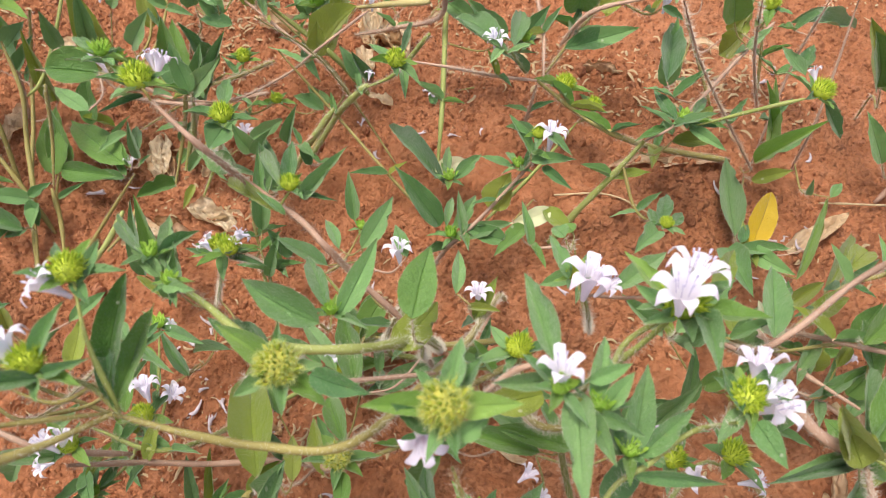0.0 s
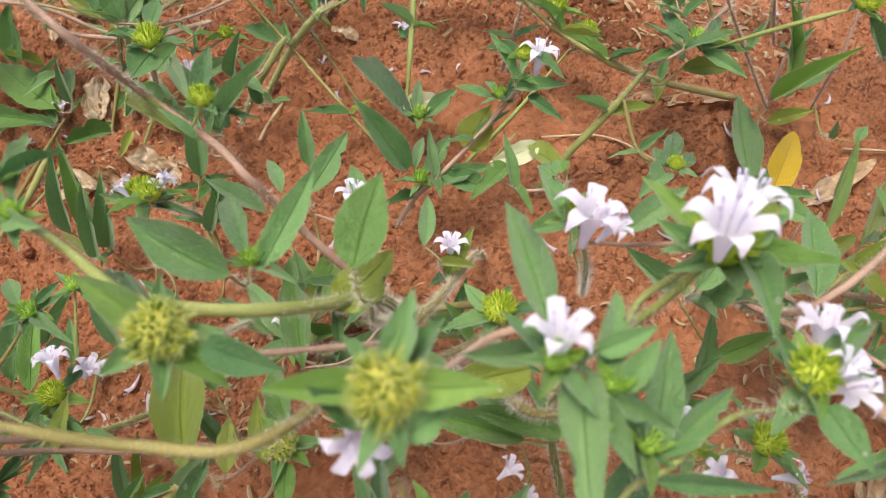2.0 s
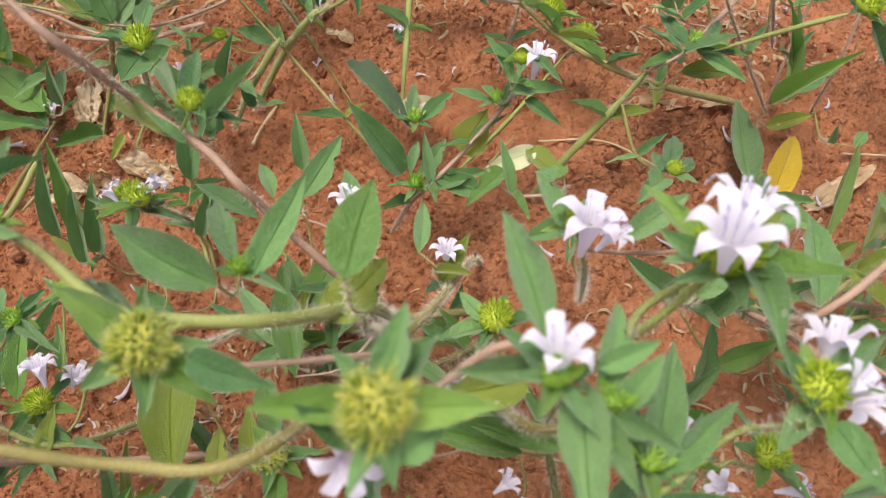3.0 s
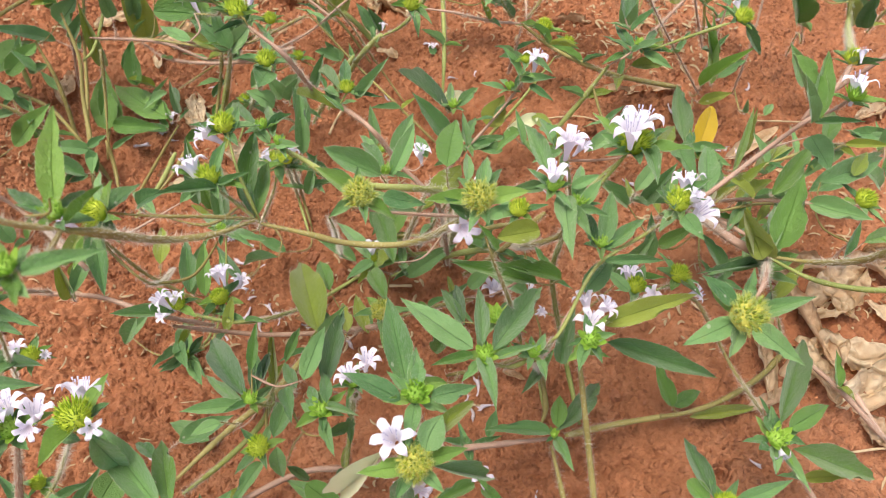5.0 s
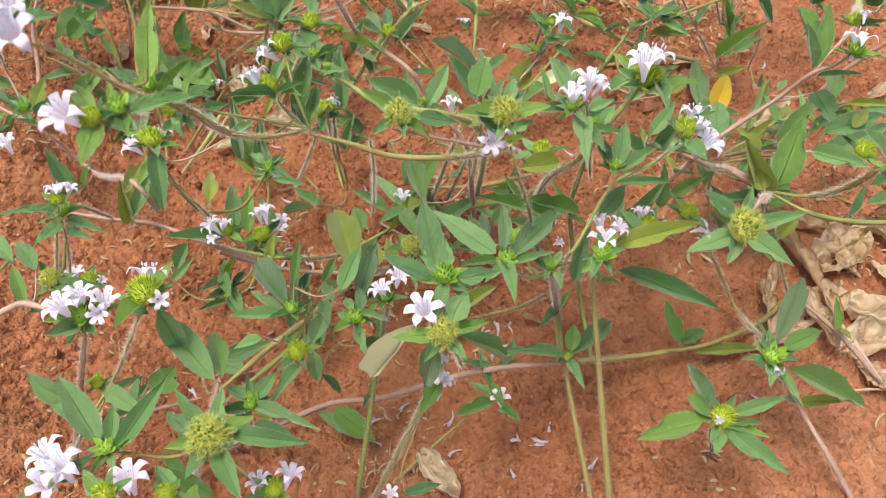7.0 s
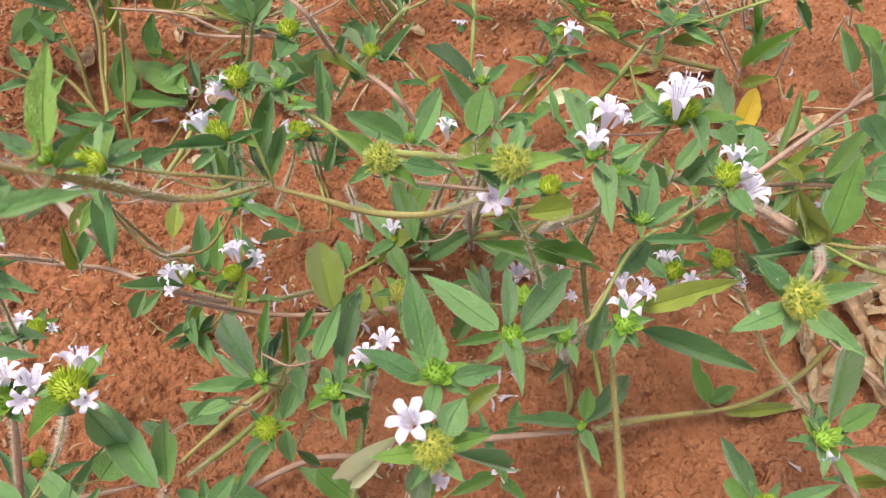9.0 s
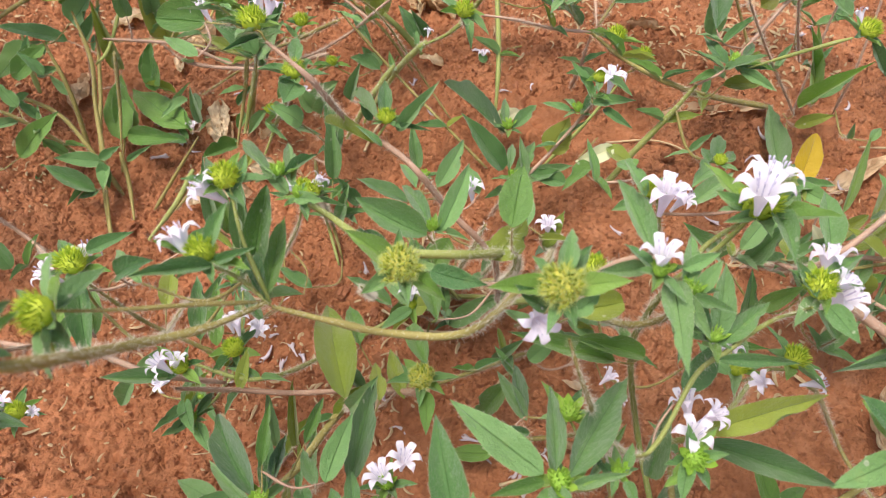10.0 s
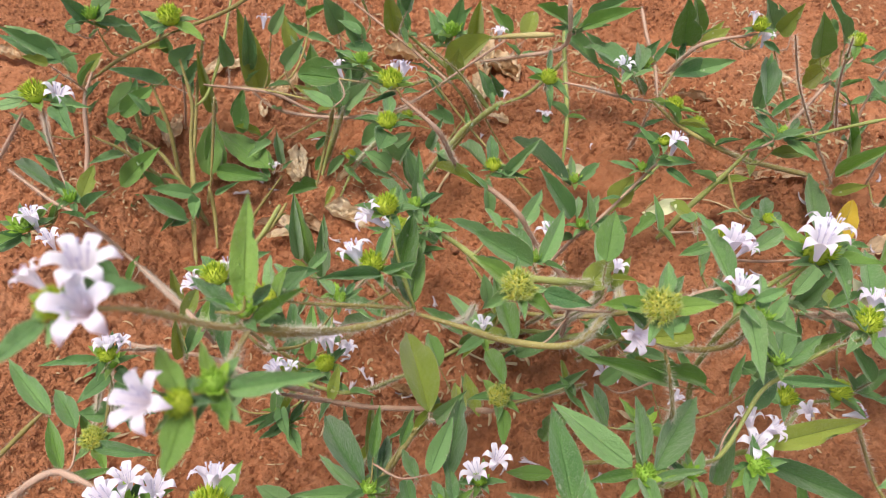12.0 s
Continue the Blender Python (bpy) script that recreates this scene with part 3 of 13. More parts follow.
def flower_mesh(seed, lobes, flare, closed=0.0, broad=0.045):
    """A funnel that opens into pointed lobes, one unit across, facing up z."""
    rng = random.Random(seed)
    verts, faces, uvs = [], [], []
    profile = [(-0.66, 0.045, 0.0), (-0.48, 0.068, 0.10), (-0.30, 0.105, 0.2), (-0.15, 0.15, 0.3), (-0.04, 0.195, 0.4)]
    seg = lobes * 4
    for z, r, v in profile:
        for i in range(seg):
            a = i * 2 * math.pi / seg
            verts.append((r * math.cos(a), r * math.sin(a), z))
            uvs.append(((i % 4) / 4, v))
    for j in range(len(profile) - 1):
        for i in range(seg):
            faces.append((j * seg + i, j * seg + (i + 1) % seg, (j + 1) * seg + (i + 1) % seg, (j + 1) * seg + i))
    ring = (len(profile) - 1) * seg
    # each lobe: rows of five points from the throat to a pointed, recurved tip
    rows = 6
    for k in range(lobes):
        a0 = (k + 0.5) * 2 * math.pi / lobes
        ln = rng.uniform(0.92, 1.08)
        lift = rng.uniform(-0.06, 0.08)
        turn = rng.uniform(-0.10, 0.10)
        start = len(verts)
        for j in range(1, rows + 1):
            t = j / rows
            r = 0.195 + 0.315 * t * ln * (1 - 0.45 * closed) * (1 - 0.12 * t * t)
            z = -0.04 + flare * math.sin(t * 1.9) * 0.20 + lift * t - 0.20 * t ** 3 + closed * 0.3 * t
            w = max((0.098 + broad * 0.55 * math.sin(math.pi * t ** 0.8)) * (1 - 0.12 * math.sin(math.pi * min(1.0, t * 2.2))) * (1 - t ** 2.6), 0.006)
            for i in range(5):
                u = i / 4 - 0.5
                aa = a0 + turn * t
                px, py = r * math.cos(aa) - u * 2 * w * math.sin(aa), r * math.sin(aa) + u * 2 * w * math.cos(aa)
                verts.append((px, py, z + (0.10 * (1 - t) - 0.14 * t) * u * u + 0.012 * math.sin(9 * t + 5 * u + k) + rng.uniform(-0.004, 0.004)))
                uvs.append((i / 4, 0.4 + 0.6 * t))
        first = [ring + (k * 4 + i) % seg for i in range(5)]
        prev = first
        for j in range(rows):
            cur = [start + j * 5 + i for i in range(5)]
            for i in range(4):
                faces.append((prev[i], prev[i + 1], cur[i + 1], cur[i]))
            prev = cur
    petals = len(faces)
    # stamens
    for k in range(lobes):
        a = k * 2 * math.pi / lobes
        bx, by = 0.09 * math.cos(a), 0.09 * math.sin(a)
        tx, ty, tz = 0.13 * math.cos(a), 0.13 * math.sin(a), 0.13 + rng.uniform(-0.03, 0.03)
        for p, q, r in (((bx, by, -0.15), (tx, ty, tz), 0.008), ((tx, ty, tz - 0.01), (tx * 1.1, ty * 1.1, tz + 0.05), 0.02)):
            s = len(verts)
            for c in (p, q):
                for i in range(3):
                    b = i * 2.094
                    verts.append((c[0] + r * math.cos(b), c[1] + r * math.sin(b), c[2]))
                    uvs.append((0.5, 0.9))
            faces.extend([(s + i, s + (i + 1) % 3, s + 3 + (i + 1) % 3, s + 3 + i) for i in range(3)] + [(s + 3, s + 4, s + 5)])
    me = bpy.data.meshes.new("flower")
    me.from_pydata([tuple(v) for v in verts], [], faces)
    me.uv_layers.new(name="UVMap").data.foreach_set("uv", [c for l in me.loops for c in uvs[l.vertex_index]])
    me.materials.append(PETAL)
    me.materials.append(ANTHER)
    me.polygons.foreach_set("material_index", [0 if i < petals else 1 for i in range(len(faces))])
    me.polygons.foreach_set("use_smooth", [True] * len(faces))
    return me


FLOWER_SHAPES = [flower_mesh(3, 6, 0.6, 0.05, 0.045), flower_mesh(4, 6, 0.75, 0.1, 0.04), flower_mesh(5, 5, 0.6, 0.0, 0.055), flower_mesh(6, 6, 0.5, 0.1, 0.035), flower_mesh(8, 5, 0.85, 0.25, 0.05)]


def flower(parent, pos, size, axis):
    tally["flower"] += 1
    k = tally["flower"]
    axis = (axis[0], axis[1] + 0.15, axis[2])
    return placed("flower", FLOWER_SHAPES[k % 5], None, parent, "pale lilac-white star flower", True, stand(pos, axis, size * 1.16, k * 2.1))


def plant(base, label):
    root = new("flowering_plant")
    root.empty_display_size = 0.01
    root.matrix_basis = Matrix.Translation(base)
    WORLD[root.name] = root.matrix_basis.copy()
    return tagged(root, label, "plant", group="flowering plants of the bed")


build_ground()
build_crumbs()

# ---- the plants, shoot by shoot ----
# back long
p = plant((-0.047, 0.129, -0.016), "hairy herb with few lilac-white flowers and bristly green heads")
stem(p, 0.00087, "p", (-0.0757, 0.1430, 0.1778), (-0.0626, 0.1319, 0.1736), (-0.0558, 0.1395, 0.1487), (-0.0406, 0.1297, 0.1444), (-0.0326, 0.1213, 0.1430), (-0.0239, 0.1213, 0.1237), (-0.0131, 0.1164, 0.1116), (-0.0074, 0.1173, 0.0949), (-0.0027, 0.1453, 0.0109))
stem(p, 0.00068, "g", (-0.0279, 0.0964, 0.1483), (-0.0239, 0.1123, 0.1368))
stem(p, 0.00066, "b", (-0.0796, 0.1470, 0.1786), (-0.0770, 0.1442, 0.1804), (-0.0757, 0.1430, 0.1778))
stem(p, 0.00066, "b", (-0.0905, 0.1610, 0.1753), (-0.0857, 0.1526, 0.1749), (-0.0796, 0.1470, 0.1786))
stem(p, 0.00066, "g", (-0.0426, 0.1347, 0.1516), (-0.0458, 0.1328, 0.1473), (-0.0463, 0.1334, 0.1460))
stem(p, 0.00047, "b", (-0.0293, 0.0887, 0.1562), (-0.0276, 0.0901, 0.1504), (-0.0279, 0.0964, 0.1483))
h = head(p, (-0.0796, 0.1481, 0.1814), 0.0101, (-0.00, 0.36, 0.93), "s")
flower(h, (-0.0755, 0.1574, 0.1806), 0.0084, (0.30, 0.57, 0.77))
h = head(p, (-0.0903, 0.1620, 0.1766), 0.0057, (0.10, 0.59, 0.80), "b")
flower(h, (-0.0798, 0.1596, 0.1797), 0.0062, (-0.33, 0.53, 0.78))
head(p, (-0.0426, 0.1354, 0.1536), 0.0070, (-0.00, 0.31, 0.95), "s")
head(p, (-0.0281, 0.0970, 0.1486), 0.0057, (0.11, 0.30, 0.95), "b")
leaf(p, (-0.0777, 0.1442, 0.1787), (-0.0864, 0.1366, 0.1806), 0.0022, (0.43, -0.28, 0.86))
leaf(p, (-0.0754, 0.1445, 0.1788), (-0.0690, 0.1409, 0.1828), 0.0028, (-0.58, -0.16, 0.80))
leaf(p, (-0.0894, 0.1581, 0.1764), (-0.1093, 0.1681, 0.1713), 0.0024, (-0.34, -0.22, 0.91))
leaf(p, (-0.0894, 0.1589, 0.1769), (-0.1000, 0.1697, 0.1732), 0.0027, (-0.29, 0.04, 0.95))
leaf(p, (-0.0430, 0.1347, 0.1531), (-0.0437, 0.1512, 0.1536), 0.0056, (0.12, -0.02, 0.99))
leaf(p, (-0.0389, 0.1319, 0.1511), (-0.0270, 0.1384, 0.1644), 0.0056, (-0.31, -0.71, 0.63))
leaf(p, (-0.0405, 0.1332, 0.1520), (-0.0300, 0.1281, 0.1563), 0.0023, (-0.44, -0.19, 0.88))
leaf(p, (-0.0450, 0.1341, 0.1527), (-0.0557, 0.1552, 0.1468), 0.0043, (-0.17, 0.18, 0.97))
leaf(p, (-0.0466, 0.1301, 0.1473), (-0.0643, 0.1446, 0.1444), 0.0044, (-0.23, -0.09, 0.97), "o")
leaf(p, (-0.0442, 0.1295, 0.1468), (-0.0518, 0.1334, 0.1522), 0.0029, (0.33, -0.48, 0.81))
leaf(p, (-0.0293, 0.0887, 0.1562), (-0.0481, 0.0983, 0.1608), 0.0104, (0.02, -0.41, 0.91))
leaf(p, (-0.0259, 0.0955, 0.1476), (-0.0173, 0.1170, 0.1524), 0.0076, (0.09, -0.25, 0.96))
leaf(p, (-0.0289, 0.0974, 0.1489), (-0.0387, 0.1195, 0.1430), 0.0060, (-0.25, 0.14, 0.96))
leaf(p, (-0.0242, 0.0954, 0.1476), (-0.0181, 0.0894, 0.1525), 0.0028, (-0.61, 0.03, 0.79))
# hairy yellow
p = plant((-0.050, 0.109, -0.024), "hairy herb with few lilac-white flowers and fuzzy yellowish heads")
stem(p, 0.00111, "g", (-0.0625, 0.0929, 0.1678), (-0.0540, 0.0874, 0.1674), (-0.0438, 0.0797, 0.1660), (-0.0339, 0.0775, 0.1647), (-0.0180, 0.0810, 0.1580), (-0.0049, 0.0951, 0.1363), (-0.0008, 0.1118, 0.1004), (-0.0011, 0.1550, 0.0156))
stem(p, 0.00055, "p", (-0.0382, 0.0725, 0.1593), (-0.0264, 0.0740, 0.1543), (-0.0008, 0.0858, 0.1345))
stem(p, 0.00077, "g", (-0.0797, 0.1582, 0.0840), (-0.0908, 0.2063, 0.0031), (-0.0851, 0.1889, -0.0152))
stem(p, 0.00066, "b", (-0.0680, 0.0985, 0.1704), (-0.0658, 0.0961, 0.1644), (-0.0625, 0.0929, 0.1678))
head(p, (-0.0350, 0.0713, 0.1681), 0.0113, (0.09, -0.29, 0.95), "y")
head(p, (-0.0680, 0.0992, 0.1721), 0.0061, (0.01, 0.39, 0.92), "b")
head(p, (-0.0615, 0.0907, 0.1729), 0.0052, (0.11, 0.24, 0.96), "b")
h = head(p, (-0.0796, 0.1607, 0.0858), 0.0096, (0.01, 0.51, 0.86), "s")
flower(h, (-0.0895, 0.1624, 0.0867), 0.0068, (-0.63, 0.30, 0.72))
flower(h, (-0.0776, 0.1627, 0.0872), 0.0062, (0.58, 0.28, 0.77))
leaf(p, (-0.0276, 0.0688, 0.1696), (-0.0151, 0.0634, 0.1725), 0.0068, (-0.33, -0.28, 0.90))
leaf(p, (-0.0378, 0.0762, 0.1651), (-0.0492, 0.0849, 0.1646), 0.0062, (-0.21, -0.22, 0.95))
leaf(p, (-0.0664, 0.0984, 0.1715), (-0.0594, 0.1078, 0.1684), 0.0040, (0.47, -0.05, 0.88))
leaf(p, (-0.0694, 0.0985, 0.1715), (-0.0809, 0.1133, 0.1684), 0.0039, (-0.26, -0.00, 0.96))
leaf(p, (-0.0625, 0.0902, 0.1725), (-0.0551, 0.0861, 0.1765), 0.0044, (-0.54, -0.20, 0.82))
leaf(p, (-0.0644, 0.0958, 0.1698), (-0.0682, 0.1136, 0.1689), 0.0046, (0.01, 0.05, 1.00))
leaf(p, (-0.0655, 0.0942, 0.1686), (-0.0728, 0.1002, 0.1727), 0.0046, (0.13, -0.45, 0.89))
# white left
p = plant((-0.070, 0.054, -0.038), "hairy herb with many lilac-white flowers and bristly green heads")
stem(p, 0.00057, "g", (-0.0729, 0.0790, 0.1906), (-0.0699, 0.0685, 0.1832), (-0.0648, 0.0587, 0.1725))
stem(p, 0.00054, "g", (-0.0748, 0.0582, 0.1907), (-0.0718, 0.0634, 0.1757), (-0.0649, 0.0583, 0.1722))
stem(p, 0.00094, "b", (-0.0645, 0.0580, 0.1720), (-0.0516, 0.0552, 0.1703), (-0.0372, 0.0547, 0.1643), (-0.0183, 0.0566, 0.1611), (-0.0017, 0.0881, 0.1291), (0.0082, 0.1074, 0.1114), (0.0238, 0.1639, 0.0446), (0.0286, 0.1719, 0.0296))
stem(p, 0.00087, "b", (-0.0651, 0.0570, 0.1755), (-0.0750, 0.0475, 0.1820), (-0.0842, 0.0377, 0.1937), (-0.0876, 0.0209, 0.2206), (-0.0929, 0.0180, 0.2262))
stem(p, 0.00048, "b", (-0.0962, 0.0393, 0.2045), (-0.0880, 0.0445, 0.1955), (-0.0760, 0.0515, 0.1850), (-0.0655, 0.0572, 0.1757))
stem(p, 0.00055, "o", (-0.1083, -0.0010, 0.2610), (-0.1021, 0.0045, 0.2530), (-0.0970, 0.0120, 0.2370), (-0.0929, 0.0180, 0.2262))
head(p, (-0.0979, 0.0382, 0.2058), 0.0096, (-0.66, -0.40, 0.63), "s")
leaf(p, (-0.0955, 0.0400, 0.2040), (-0.0905, 0.0505, 0.2015), 0.0058, (-0.10, -0.45, 0.88))
leaf(p, (-0.0965, 0.0380, 0.2040), (-0.0925, 0.0330, 0.2000), 0.0045, (-0.20, -0.30, 0.93))
stem(p, 0.00047, "b", (-0.0710, 0.0675, 0.1703), (-0.0709, 0.0650, 0.1734), (-0.0683, 0.0609, 0.1740))
h = head(p, (-0.0741, 0.0810, 0.1920), 0.0084, (0.21, 0.08, 0.97), "s")
flower(h, (-0.0798, 0.0784, 0.1919), 0.0099, (-0.71, -0.04, 0.70))
h = head(p, (-0.0756, 0.0603, 0.1922), 0.0080, (0.00, 0.17, 0.99), "s")
flower(h, (-0.0810, 0.0636, 0.1945), 0.0105, (-0.44, 0.47, 0.76))
h = head(p, (-0.1098, -0.0011, 0.2623), 0.0062, (-0.30, -0.20, 0.93), "s")
flower(h, (-0.1048, -0.0026, 0.2649), 0.0108, (0.13, -0.48, 0.87))
flower(h, (-0.1058, 0.0040, 0.2674), 0.0106, (0.22, -0.09, 0.97))
flower(h, (-0.1184, 0.0064, 0.2591), 0.0061, (-0.58, 0.07, 0.81))
leaf(p, (-0.0724, 0.0783, 0.1901), (-0.0705, 0.0886, 0.1915), 0.0038, (0.20, -0.16, 0.97))
leaf(p, (-0.0733, 0.0783, 0.1901), (-0.0814, 0.0901, 0.1892), 0.0034, (-0.16, -0.04, 0.99))
leaf(p, (-0.0734, 0.0577, 0.1904), (-0.0877, 0.0529, 0.1952), 0.0043, (0.40, -0.34, 0.85))
leaf(p, (-0.0742, 0.0603, 0.1922), (-0.0717, 0.0714, 0.1945), 0.0043, (0.19, -0.23, 0.95))
leaf(p, (-0.0725, 0.0585, 0.1910), (-0.0640, 0.0595, 0.1948), 0.0030, (-0.30, -0.51, 0.80))
leaf(p, (-0.0710, 0.0675, 0.1703), (-0.0673, 0.0845, 0.1825), 0.0085, (0.09, -0.59, 0.80), "d")
leaf(p, (-0.0663, 0.0592, 0.1728), (-0.0656, 0.0857, 0.1696), 0.0066, (0.15, 0.11, 0.98), "d")
leaf(p, (-0.0670, 0.0607, 0.1739), (-0.0738, 0.0779, 0.1737), 0.0049, (-0.03, -0.00, 1.00))
leaf(p, (-0.1053, 0.0011, 0.2638), (-0.0961, 0.0000, 0.2666), 0.0038, (-0.31, -0.30, 0.90))
leaf(p, (-0.1115, -0.0026, 0.2599), (-0.1169, -0.0102, 0.2596), 0.0043, (0.32, -0.25, 0.91))
# near spray
p = plant((-0.093, 0.006, -0.036), "hairy herb with few lilac-white flowers and bristly green heads")
stem(p, 0.00087, "o", (-0.0927, 0.0182, 0.2263), (-0.0941, 0.0114, 0.2269), (-0.0890, -0.0039, 0.2435))
stem(p, 0.00066, "b", (-0.0938, -0.0069, 0.2438), (-0.0934, -0.0041, 0.2407), (-0.0890, -0.0039, 0.2435))
head(p, (-0.0939, 0.0209, 0.2285), 0.0065, (0.01, 0.05, 1.00), "b")
head(p, (-0.0903, -0.0032, 0.2441), 0.0064, (0.01, -0.02, 1.00), "b")
h = head(p, (-0.0943, -0.0075, 0.2454), 0.0059, (-0.28, -0.33, 0.90), "s")
flower(h, (-0.0998, -0.0090, 0.2487), 0.0105, (-0.27, -0.43, 0.86))
leaf(p, (-0.0939, 0.0216, 0.2291), (-0.0956, 0.0418, 0.2391), 0.0062, (0.18, -0.43, 0.89), "f")
leaf(p, (-0.0947, 0.0203, 0.2281), (-0.1072, 0.0296, 0.2264), 0.0039, (-0.18, -0.06, 0.98))
leaf(p, (-0.0912, 0.0190, 0.2269), (-0.0809, 0.0207, 0.2372), 0.0030, (-0.52, -0.59, 0.62), "f")
leaf(p, (-0.0930, 0.0213, 0.2287), (-0.0909, 0.0302, 0.2250), 0.0031, (0.37, 0.28, 0.88))
leaf(p, (-0.0940, -0.0066, 0.2460), (-0.1000, 0.0015, 0.2466), 0.0044, (0.05, -0.03, 1.00), "f")
leaf(p, (-0.0878, -0.0040, 0.2434), (-0.0728, -0.0027, 0.2483), 0.0045, (-0.27, -0.33, 0.90))
leaf(p, (-0.0936, -0.0091, 0.2441), (-0.0947, -0.0182, 0.2431), 0.0058, (0.22, -0.13, 0.97), "f")
leaf(p, (-0.0895, -0.0055, 0.2423), (-0.0847, -0.0094, 0.2437), 0.0036, (-0.23, 0.07, 0.97))
# spiky far left
p = plant((-0.162, 0.122, -0.057), "hairy herb with few lilac-white flowers and bristly green heads")
stem(p, 0.00065, "b", (-0.1427, 0.0982, 0.1216), (-0.1397, 0.0937, 0.1069), (-0.1320, 0.0955, 0.0810), (-0.1784, 0.1918, -0.0523))
stem(p, 0.00047, "p", (-0.2550, 0.1819, -0.0027), (-0.2489, 0.1849, -0.0059), (-0.2419, 0.1926, -0.0001))
stem(p, 0.00047, "b", (-0.2279, 0.1898, -0.0310), (-0.2251, 0.1887, -0.0485), (-0.2217, 0.1980, -0.0426), (-0.2159, 0.2083, -0.0542))
h = head(p, (-0.1450, 0.1022, 0.1244), 0.0123, (-0.01, 0.35, 0.94), "s")
flower(h, (-0.1547, 0.1000, 0.1232), 0.0102, (-0.56, -0.09, 0.82))
flower(h, (-0.1428, 0.1092, 0.1226), 0.0104, (0.10, 0.53, 0.84))
leaf(p, (-0.1435, 0.0972, 0.1209), (-0.1376, 0.0732, 0.1118), 0.0095, (0.21, -0.30, 0.93))
leaf(p, (-0.1456, 0.0947, 0.1191), (-0.1471, 0.0799, 0.1204), 0.0054, (0.31, 0.05, 0.95), "f")
leaf(p, (-0.1403, 0.1050, 0.1264), (-0.1255, 0.1097, 0.1299), 0.0061, (-0.04, -0.52, 0.85))
leaf(p, (-0.2550, 0.1819, -0.0027), (-0.2638, 0.1930, 0.0209), 0.0124, (0.53, -0.67, 0.51))
leaf(p, (-0.2279, 0.1898, -0.0310), (-0.2291, 0.1985, -0.0102), 0.0081, (0.38, -0.84, 0.38), "o")
leaf(p, (-0.2489, 0.1849, -0.0059), (-0.2508, 0.1736, 0.0017), 0.0036, (0.09, 0.55, 0.83))
leaf(p, (-0.2489, 0.1849, -0.0059), (-0.2463, 0.2013, -0.0005), 0.0064, (-0.05, -0.31, 0.95), "d")
# center olive
p = plant((-0.010, 0.104, -0.009), "hairy herb with no open flowers")
stem(p, 0.00067, "g", (-0.0042, 0.0883, 0.1468), (-0.0047, 0.0959, 0.1240), (-0.0059, 0.1563, 0.0140))
stem(p, 0.00047, "b", (-0.0064, 0.0870, 0.1616), (-0.0059, 0.0867, 0.1514), (-0.0042, 0.0883, 0.1468))
stem(p, 0.00047, "p", (-0.0292, 0.1078, 0.0720), (-0.0163, 0.1125, 0.0681), (-0.0053, 0.1261, 0.0690))
leaf(p, (-0.0064, 0.0870, 0.1616), (-0.0023, 0.1057, 0.1648), 0.0113, (0.03, -0.18, 0.98), "d")
leaf(p, (-0.0118, 0.0872, 0.1458), (-0.0008, 0.1011, 0.1454), 0.0103, (0.21, -0.14, 0.97), "o")
leaf(p, (-0.0292, 0.1078, 0.0720), (-0.0383, 0.1485, 0.0654), 0.0112, (-0.09, 0.14, 0.99), "d")
# big fuzzy
p = plant((0.008, 0.051, -0.009), "hairy herb with few lilac-white flowers and fuzzy yellowish heads")
stem(p, 0.00062, "b", (0.0029, 0.0454, 0.1785), (0.0056, 0.0416, 0.1701), (0.0115, 0.0423, 0.1475), (0.0158, 0.0491, 0.1234), (0.0155, 0.0326, 0.1349))
stem(p, 0.00062, "p", (0.0050, 0.0545, 0.1850), (0.0166, 0.0683, 0.1727), (0.0249, 0.0685, 0.1760))
h = head(p, (0.0018, 0.0549, 0.1852), 0.0110, (-0.22, -0.28, 0.94), "y")
flower(h, (-0.0024, 0.0506, 0.1751), 0.0102, (0.18, -0.80, 0.58))
leaf(p, (0.0015, 0.0564, 0.1862), (0.0046, 0.0676, 0.1884), 0.0054, (0.02, -0.20, 0.98))
leaf(p, (-0.0012, 0.0535, 0.1772), (-0.0080, 0.0549, 0.1850), 0.0053, (0.52, -0.64, 0.57))
leaf(p, (0.0034, 0.0498, 0.1816), (0.0100, 0.0544, 0.1822), 0.0048, (0.11, -0.28, 0.95))
# star white
p = plant((0.031, 0.070, 0.005), "hairy herb with few lilac-white flowers")
stem(p, 0.00088, "b", (0.0311, 0.0608, 0.1716), (0.0311, 0.0638, 0.1524), (0.0238, 0.0779, 0.1255), (0.0310, 0.1433, 0.0302))
stem(p, 0.00066, "g", (0.0325, 0.0591, 0.1736), (0.0451, 0.0844, 0.1529), (0.0535, 0.0873, 0.1617))
stem(p, 0.00066, "g", (0.0242, 0.0606, 0.1801), (0.0287, 0.0603, 0.1759), (0.0325, 0.0591, 0.1736))
h = head(p, (0.0242, 0.0605, 0.1821), 0.0066, (-0.00, -0.06, 1.00), "b")
flower(h, (0.0243, 0.0626, 0.1865), 0.0101, (0.00, 0.17, 0.99))
head(p, (0.0329, 0.0599, 0.1741), 0.0064, (0.11, 0.24, 0.96), "b")
leaf(p, (0.0238, 0.0671, 0.1789), (0.0188, 0.0875, 0.1810), 0.0066, (-0.17, -0.14, 0.98))
leaf(p, (0.0224, 0.0640, 0.1768), (0.0118, 0.0627, 0.1786), 0.0047, (0.21, -0.38, 0.90))
leaf(p, (0.0289, 0.0620, 0.1755), (0.0272, 0.0392, 0.1807), 0.0080, (-0.08, 0.23, 0.97))
